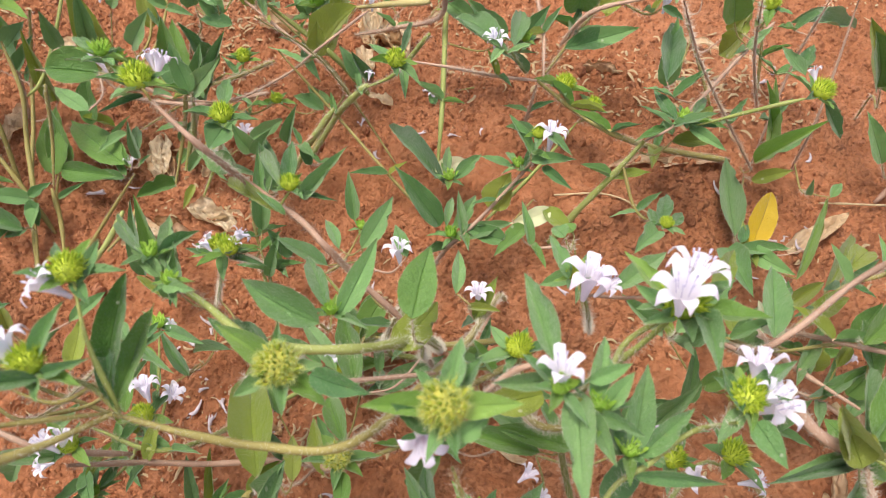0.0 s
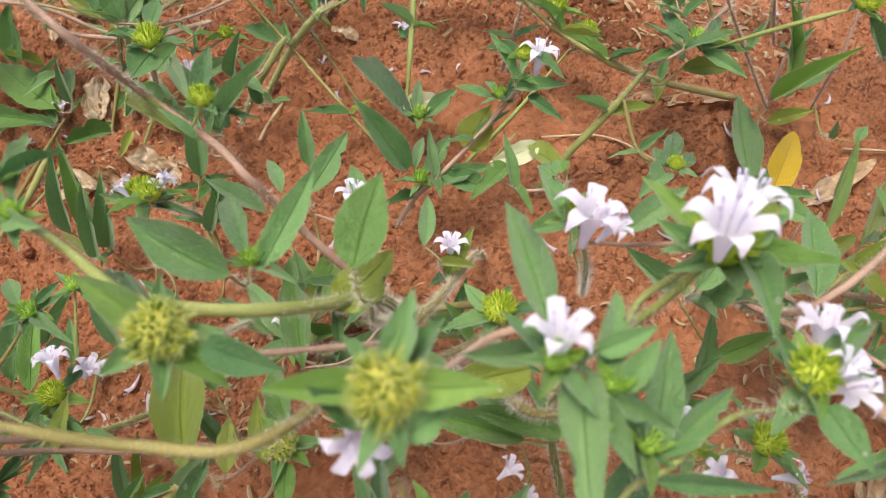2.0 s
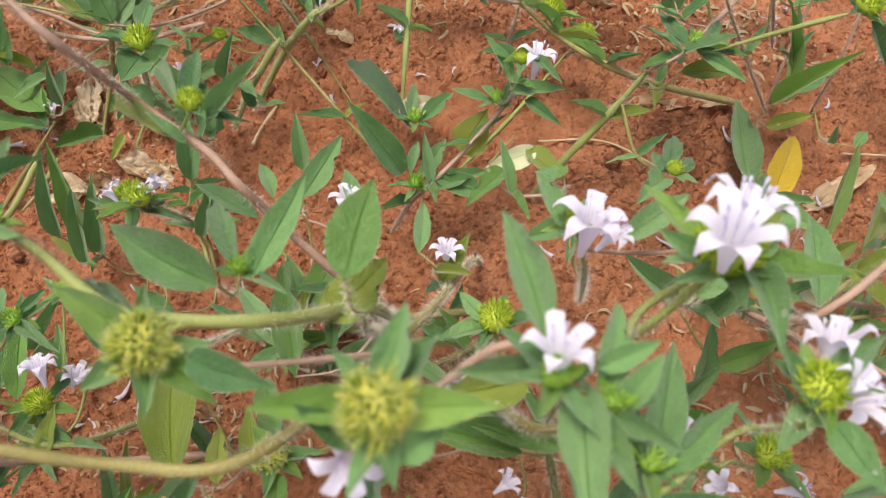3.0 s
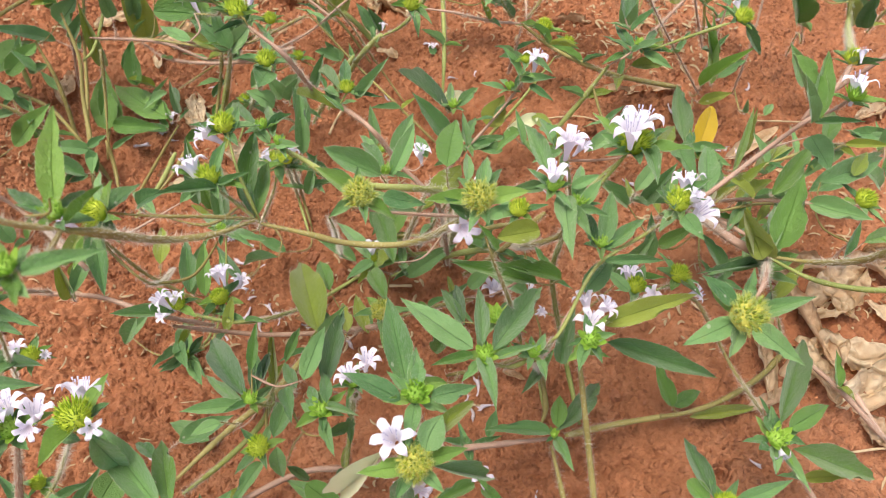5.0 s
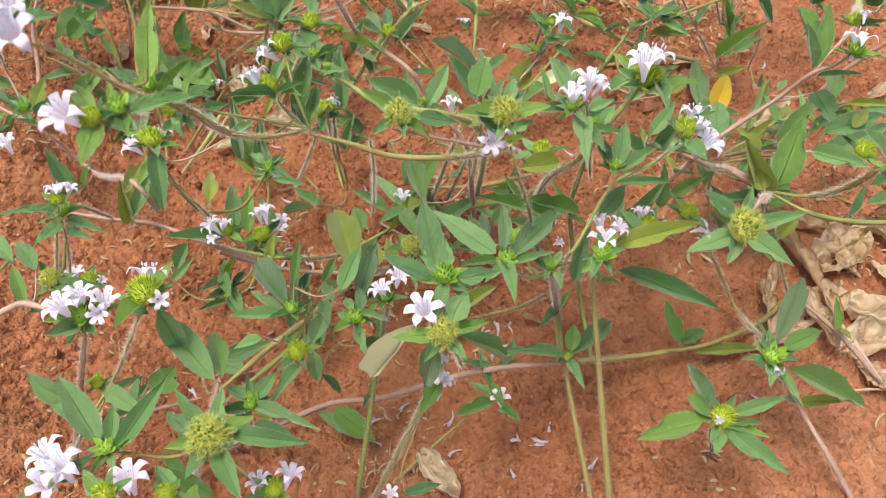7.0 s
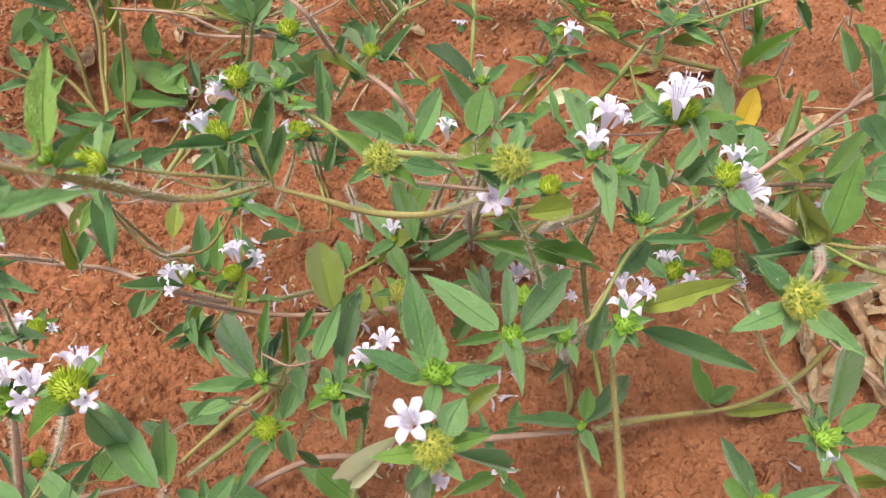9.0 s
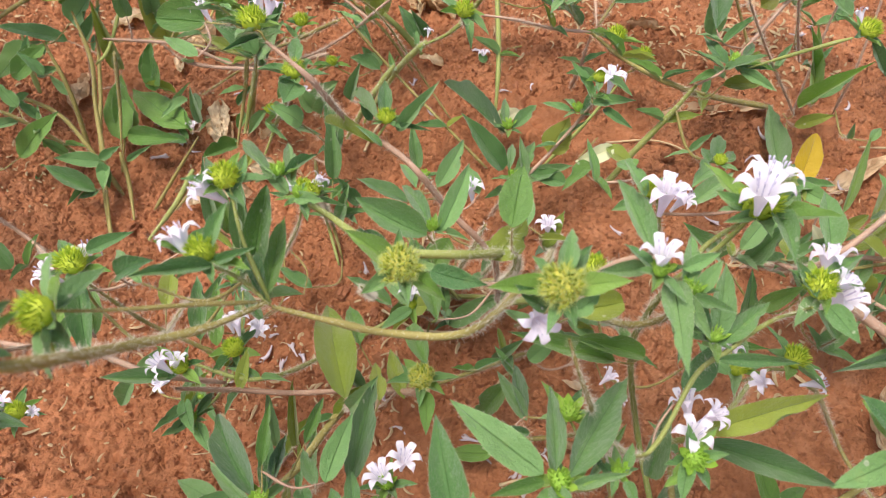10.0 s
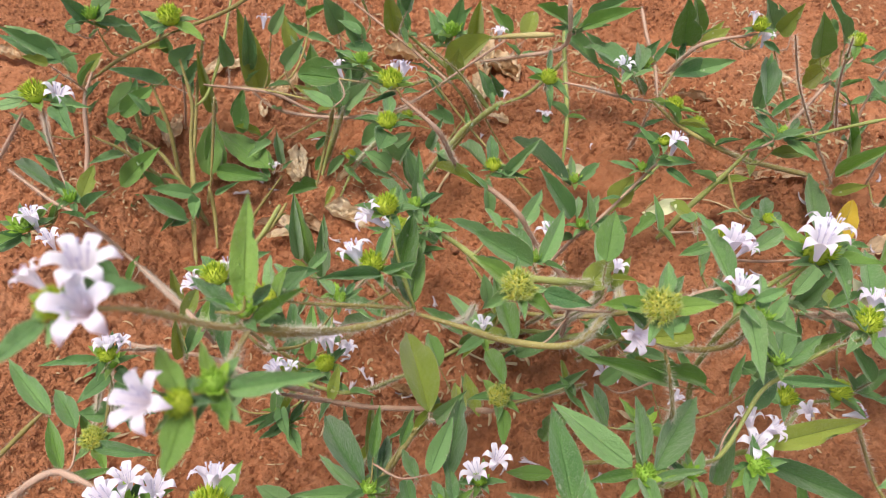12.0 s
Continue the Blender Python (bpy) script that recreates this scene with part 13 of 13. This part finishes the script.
def scatter_straw():
    """Fine chaff and straw bits trodden into the soil."""
    rng = random.Random(21)
    verts, faces = [], []
    made = 0
    while made < 3000:
        x, y = rng.uniform(-0.34, 0.34), rng.uniform(-0.1, 0.5)
        if noise.noise(Vector((x * 11, y * 11, 8.0))) < rng.uniform(-0.1, 0.55):
            continue
        ln, w, a = 0.0015 + 0.009 * rng.random() ** 2, rng.uniform(0.00018, 0.00062), rng.random() * 6.3
        turn = rng.uniform(-2.2, 2.2)
        c = Vector((x, y, rough_height(x, y) + 0.0006))
        k = len(verts)
        for j in range(5):
            d, s = Vector((math.cos(a), math.sin(a), 0)), Vector((-math.sin(a), math.cos(a), 0))
            r = w * (0.4 + 1.2 * math.sin(math.pi * (0.15 + 0.2 * j)))
            p = c + Vector((0, 0, ln * 0.13 * math.sin(j * 0.8)))
            verts.extend((p - s * r, p + s * r, p + Vector((0, 0, r * 1.2))))
            c = c + d * ln / 4
            a += turn / 4
        for j in (0, 3, 6, 9):
            for i in range(3):
                faces.append((k + j + i, k + j + (i + 1) % 3, k + j + 3 + (i + 1) % 3, k + j + 3 + i))
        made += 1
    me = bpy.data.meshes.new("straw_chaff")
    me.from_pydata(verts, [], faces)
    tagged(placed("straw_chaff", me, STRAW, smooth=False), "fine pale chaff and straw scattered on soil", "chaff", kind="stuff")


dry_leaf(-0.2428, 0.3928, 0.0300, 0.40, .5)
dry_leaf(-0.1904, 0.3814, 0.0320, 1.20, .5)
dry_leaf(-0.2081, 0.3628, 0.0200, 1.70, .5)
dry_leaf(-0.2677, 0.3322, 0.0300, 1.50, .5, "tan")
dry_leaf(-0.1789, 0.3113, 0.0260, -1.20, .5)
dry_leaf(-0.1784, 0.2571, 0.0220, 0.30, .5)
dry_leaf(-0.1544, 0.2581, 0.0240, -0.50, .5, "tan")
dry_leaf(-0.1902, 0.2671, 0.0180, 0.20, .5, "tan")
dry_leaf(-0.1398, 0.2998, 0.0160, 0.90, .5)
dry_leaf(-0.0765, 0.1186, 0.0150, 0.10, .7, "brown", 0.004)
dry_leaf(0.2460, 0.1423, 0.0432, 0.06, .5, "brown")
dry_leaf(0.2706, 0.2472, 0.0272, 0.35, .5)
dry_leaf(0.1185, 0.2429, 0.0442, 0.09, .2, "tan", -0.001)
dry_leaf(0.0942, 0.2402, 0.0315, 0.19, .25, "tan", -0.001)
dry_leaf(0.0884, 0.3207, 0.0216, -0.19, .5, "tan", -0.001)
dry_leaf(-0.0463, 0.3853, 0.0332, -1.45, .6)
dry_leaf(-0.0295, 0.3752, 0.0326, -1.05, .6)
dry_leaf(-0.1319, 0.2618, 0.0414, -0.54, .5)
dry_leaf(-0.1706, 0.3111, 0.0267, -1.17, .5, "tan", -0.001)
dry_leaf(-0.1245, 0.2613, 0.0203, 0.07, .5)
dry_leaf(0.1762, 0.2077, 0.0441, 0.57, .25)
dry_leaf(-0.1622, 0.2656, 0.0208, -0.37, .5, "brown")
dry_leaf(0.0304, 0.1052, 0.0140, -0.42, .4)
dry_leaf(0.0274, 0.0798, 0.0122, -0.46, .5)
dry_leaf(-0.0233, 0.0029, 0.0310, -0.85, .8)
dry_leaf(-0.1078, 0.4016, 0.0273, -0.27, .7)
dry_leaf(-0.0442, 0.3910, 0.0391, -1.49, .6)
dry_leaf(-0.0319, 0.3723, 0.0268, -0.50, .6, "brown")
dry_leaf(-0.0475, 0.3541, 0.0320, -1.49, .5)
dry_leaf(-0.3882, 0.3698, 0.0285, -0.10, .5)
dry_leaf(-0.1758, 0.3171, 0.0349, -1.34, .5)
dry_leaf(-0.1716, 0.2640, 0.0273, -0.41, .4)
dry_leaf(-0.0356, 0.3180, 0.0167, -0.49, .5)
dry_leaf(0.1530, 0.3526, 0.0252, -0.39, .3)
dry_leaf(-0.0835, 0.1349, 0.0197, -0.41, .4, "brown")
dry_leaf(-0.0719, 0.1204, 0.0181, -0.30, .6, "brown")
dry_leaf(-0.2007, 0.3772, 0.0245, -0.75, .5)
twig(0.00181, True, (0.1577, 0.1210), (0.1672, 0.1013), (0.1749, 0.0791))
twig(0.00141, False, (0.1677, 0.0767), (0.1772, 0.0534), (0.1849, 0.0277))
twig(0.00075, True, (0.0136, 0.0680), (0.0049, 0.0704), (-0.0041, 0.0695))
twig(0.00053, True, (0.0522, 0.2200), (0.0778, 0.2182), (0.0996, 0.2050))
twig(0.00056, True, (0.1863, 0.2302), (0.2035, 0.2335), (0.2263, 0.2366))
twig(0.00091, True, (-0.0639, 0.2772), (-0.0705, 0.2649), (-0.0736, 0.2564))
twig(0.00081, True, (-0.0599, 0.1583), (-0.0424, 0.1453), (-0.0233, 0.1395))
twig(0.00064, True, (0.1659, 0.0229), (0.1837, 0.0249), (0.1935, 0.0224))
fallen_flower(0.0289, 0.0135, 0.0072, 1.7)
fallen_flower(0.0175, 0.0194, 0.0055, 6.1)
fallen_flower(-0.0157, 0.0357, 0.0066, 2.9)
fallen_flower(0.1235, 0.0214, 0.0050, 3.9)
fallen_flower(0.1382, 0.1829, 0.0064, 0.7)
fallen_flower(-0.0516, 0.1032, 0.0065, 4.5)
fallen_flower(-0.1313, 0.1732, 0.0067, 1.7)
fallen_flower(-0.1229, 0.1672, 0.0062, 4.1)
fallen_flower(-0.1677, 0.0631, 0.0064, 0.5)
fallen_flower(-0.0286, 0.0904, 0.0063, 5.9)
fallen_flower(0.0098, 0.0786, 0.0072, 6.2)
fallen_flower(0.0136, 0.0680, 0.0067, 1.7)
fallen_flower(-0.0599, 0.0418, 0.0068, 3.0)
fallen_flower(-0.0561, 0.0258, 0.0059, 4.2)
fallen_flower(-0.0698, 0.1830, 0.0055, 3.4)
fallen_flower(-0.0129, 0.2807, 0.0048, 4.8)
fallen_flower(0.0066, 0.2723, 0.0050, 1.4)
fallen_flower(0.0197, 0.2726, 0.0039, 6.1)
fallen_flower(0.1293, 0.2262, 0.0064, 3.4)
fallen_flower(0.1948, 0.2664, 0.0059, 2.7)
fallen_flower(0.1759, 0.2110, 0.0060, 4.2)
fallen_flower(0.1775, 0.3180, 0.0063, 4.7)
fallen_flower(-0.0461, 0.3053, 0.0051, 6.1)
fallen_flower(-0.1095, 0.1495, 0.0064, 0.5)
fallen_flower(-0.1206, 0.1610, 0.0057, 1.8)
fallen_flower(-0.0901, 0.1594, 0.0048, 4.1)
fallen_flower(-0.1379, 0.1393, 0.0057, 3.8)
fallen_flower(0.1919, 0.3317, 0.0056, 2.7)
fallen_flower(-0.0330, 0.1922, 0.0043, 2.9)
fallen_flower(-0.1444, 0.1400, 0.0049, 2.1)
fallen_flower(-0.1168, 0.1413, 0.0074, 0.2)
fallen_flower(-0.1250, 0.1525, 0.0079, 2.7)
fallen_flower(-0.0862, 0.1368, 0.0063, 4.7)
fallen_flower(-0.1409, 0.2467, 0.0059, 4.3)
fallen_flower(-0.0465, 0.3034, 0.0064, 4.0)
fallen_flower(-0.3380, 0.3028, 0.0051, 1.6)
fallen_flower(-0.0067, 0.3142, 0.0058, 1.1)
fallen_flower(-0.1658, 0.3373, 0.0060, 4.9)
fallen_flower(-0.0355, 0.2703, 0.0046, 0.6)
fallen_flower(0.0294, 0.0142, 0.0066, 1.5)
fallen_flower(0.0509, -0.0011, 0.0052, 2.5)
fallen_flower(0.0452, -0.0092, 0.0052, 0.1)
fallen_flower(0.0127, 0.0016, 0.0054, 3.4)
fallen_flower(-0.0576, 0.0404, 0.0069, 1.9)
fallen_flower(-0.0146, 0.0166, 0.0057, 1.9)
fallen_flower(0.0057, 0.0673, 0.0058, 3.5)
fallen_flower(0.0169, 0.0780, 0.0040, 0.4)
fallen_flower(-0.0155, 0.0912, 0.0068, 1.3)
fallen_flower(0.0044, 0.0716, 0.0066, 5.7)
fallen_flower(-0.0095, 0.0822, 0.0061, 0.9)
fallen_flower(0.0009, 0.0809, 0.0045, 6.1)
fallen_flower(0.0149, 0.0802, 0.0036, 5.3)
fallen_flower(0.0033, 0.0796, 0.0038, 5.1)
fallen_flower(0.0039, 0.0750, 0.0052, 2.8)
fallen_flower(-0.1420, 0.1870, 0.0074, 5.8)
fallen_flower(-0.1284, 0.1996, 0.0074, 4.1)
fallen_flower(-0.1231, 0.1914, 0.0054, 0.1)
fallen_flower(-0.1161, 0.1829, 0.0053, 5.1)
fallen_flower(-0.1307, 0.1850, 0.0075, 1.2)
fallen_flower(-0.2026, 0.3094, 0.0087, 3.5)
fallen_flower(-0.2133, 0.2904, 0.0080, 4.7)
fallen_flower(-0.2136, 0.2924, 0.0069, 1.9)
fallen_flower(-0.1923, 0.2983, 0.0050, 1.4)
fallen_flower(0.0323, 0.0213, 0.0042, 2.9)
fallen_flower(0.0167, 0.0198, 0.0039, 3.5)
fallen_flower(0.0175, 0.0194, 0.0048, 6.1)
fallen_flower(0.0178, 0.0164, 0.0060, 1.3)
fallen_flower(-0.0616, 0.1205, 0.0068, 4.1)
fallen_flower(-0.0812, 0.1319, 0.0070, 5.2)
fallen_flower(-0.0804, 0.1446, 0.0043, 5.0)
fallen_flower(-0.1037, 0.1438, 0.0069, 0.1)
fallen_flower(0.0957, 0.1752, 0.0055, 4.0)
fallen_flower(0.0524, 0.1747, 0.0057, 3.8)
fallen_flower(0.1033, 0.1683, 0.0040, 2.2)
fallen_flower(-0.0226, 0.0495, 0.0054, 2.4)
fallen_flower(-0.0597, 0.0515, 0.0039, 1.7)
fallen_flower(-0.0426, 0.0469, 0.0058, 2.3)
fallen_flower(-0.0284, 0.0481, 0.0060, 0.4)
fallen_flower(0.1534, 0.1783, 0.0065, 0.2)
fallen_flower(0.1654, 0.2022, 0.0047, 3.1)
fallen_flower(0.1570, 0.2048, 0.0076, 4.7)
dry_leaf(0.1661, 0.0880, 0.0614, -1.36, 0.28, "tan", 0.004, 0.00)
dry_leaf(0.1782, 0.1249, 0.0267, -0.24, 0.55, "pale", 0.003, 0.10)
dry_leaf(0.1893, 0.1048, 0.0418, 0.55, 0.80, "pale", 0.004, 0.15)
dry_leaf(0.1887, 0.1017, 0.0237, -1.12, 0.55, "pale", 0.006, -0.10)
dry_leaf(0.2241, 0.1264, 0.0311, -0.69, 0.50, "tan", 0.003, 0.00)
dry_leaf(0.2159, 0.0959, 0.0241, -1.09, 0.40, "pale", 0.003, 0.10)
dry_leaf(0.2302, 0.1009, 0.0239, -0.83, 0.45, "tan", 0.003, 0.00)
dry_leaf(0.1965, 0.0656, 0.0524, -0.37, 0.55, "pale", 0.004, 0.05)
dry_leaf(0.1947, 0.0544, 0.0548, 0.32, 0.50, "pale", 0.003, -0.08)
dry_leaf(0.1391, 0.0644, 0.0387, -1.68, 0.30, "pale", 0.003, 0.00)
dry_leaf(0.1436, 0.0794, 0.0281, -1.98, 0.35, "tan", 0.003, 0.12)
dry_leaf(0.1648, 0.0667, 0.0406, 0.48, 0.55, "pale", 0.003, 0.10)
dry_leaf(0.1615, 0.0600, 0.0355, -1.36, 0.42, "pale", 0.004, 0.00)
dry_leaf(0.1409, 0.0489, 0.0361, 0.33, 0.25, "tan", 0.001, 0.00)
dry_leaf(0.1862, 0.0293, 0.0277, -0.83, 0.50, "tan", 0.002, 0.05)
dry_leaf(0.2363, 0.0884, 0.0397, 0.45, 0.60, "pale", 0.003, 0.00)

scatter_straw()
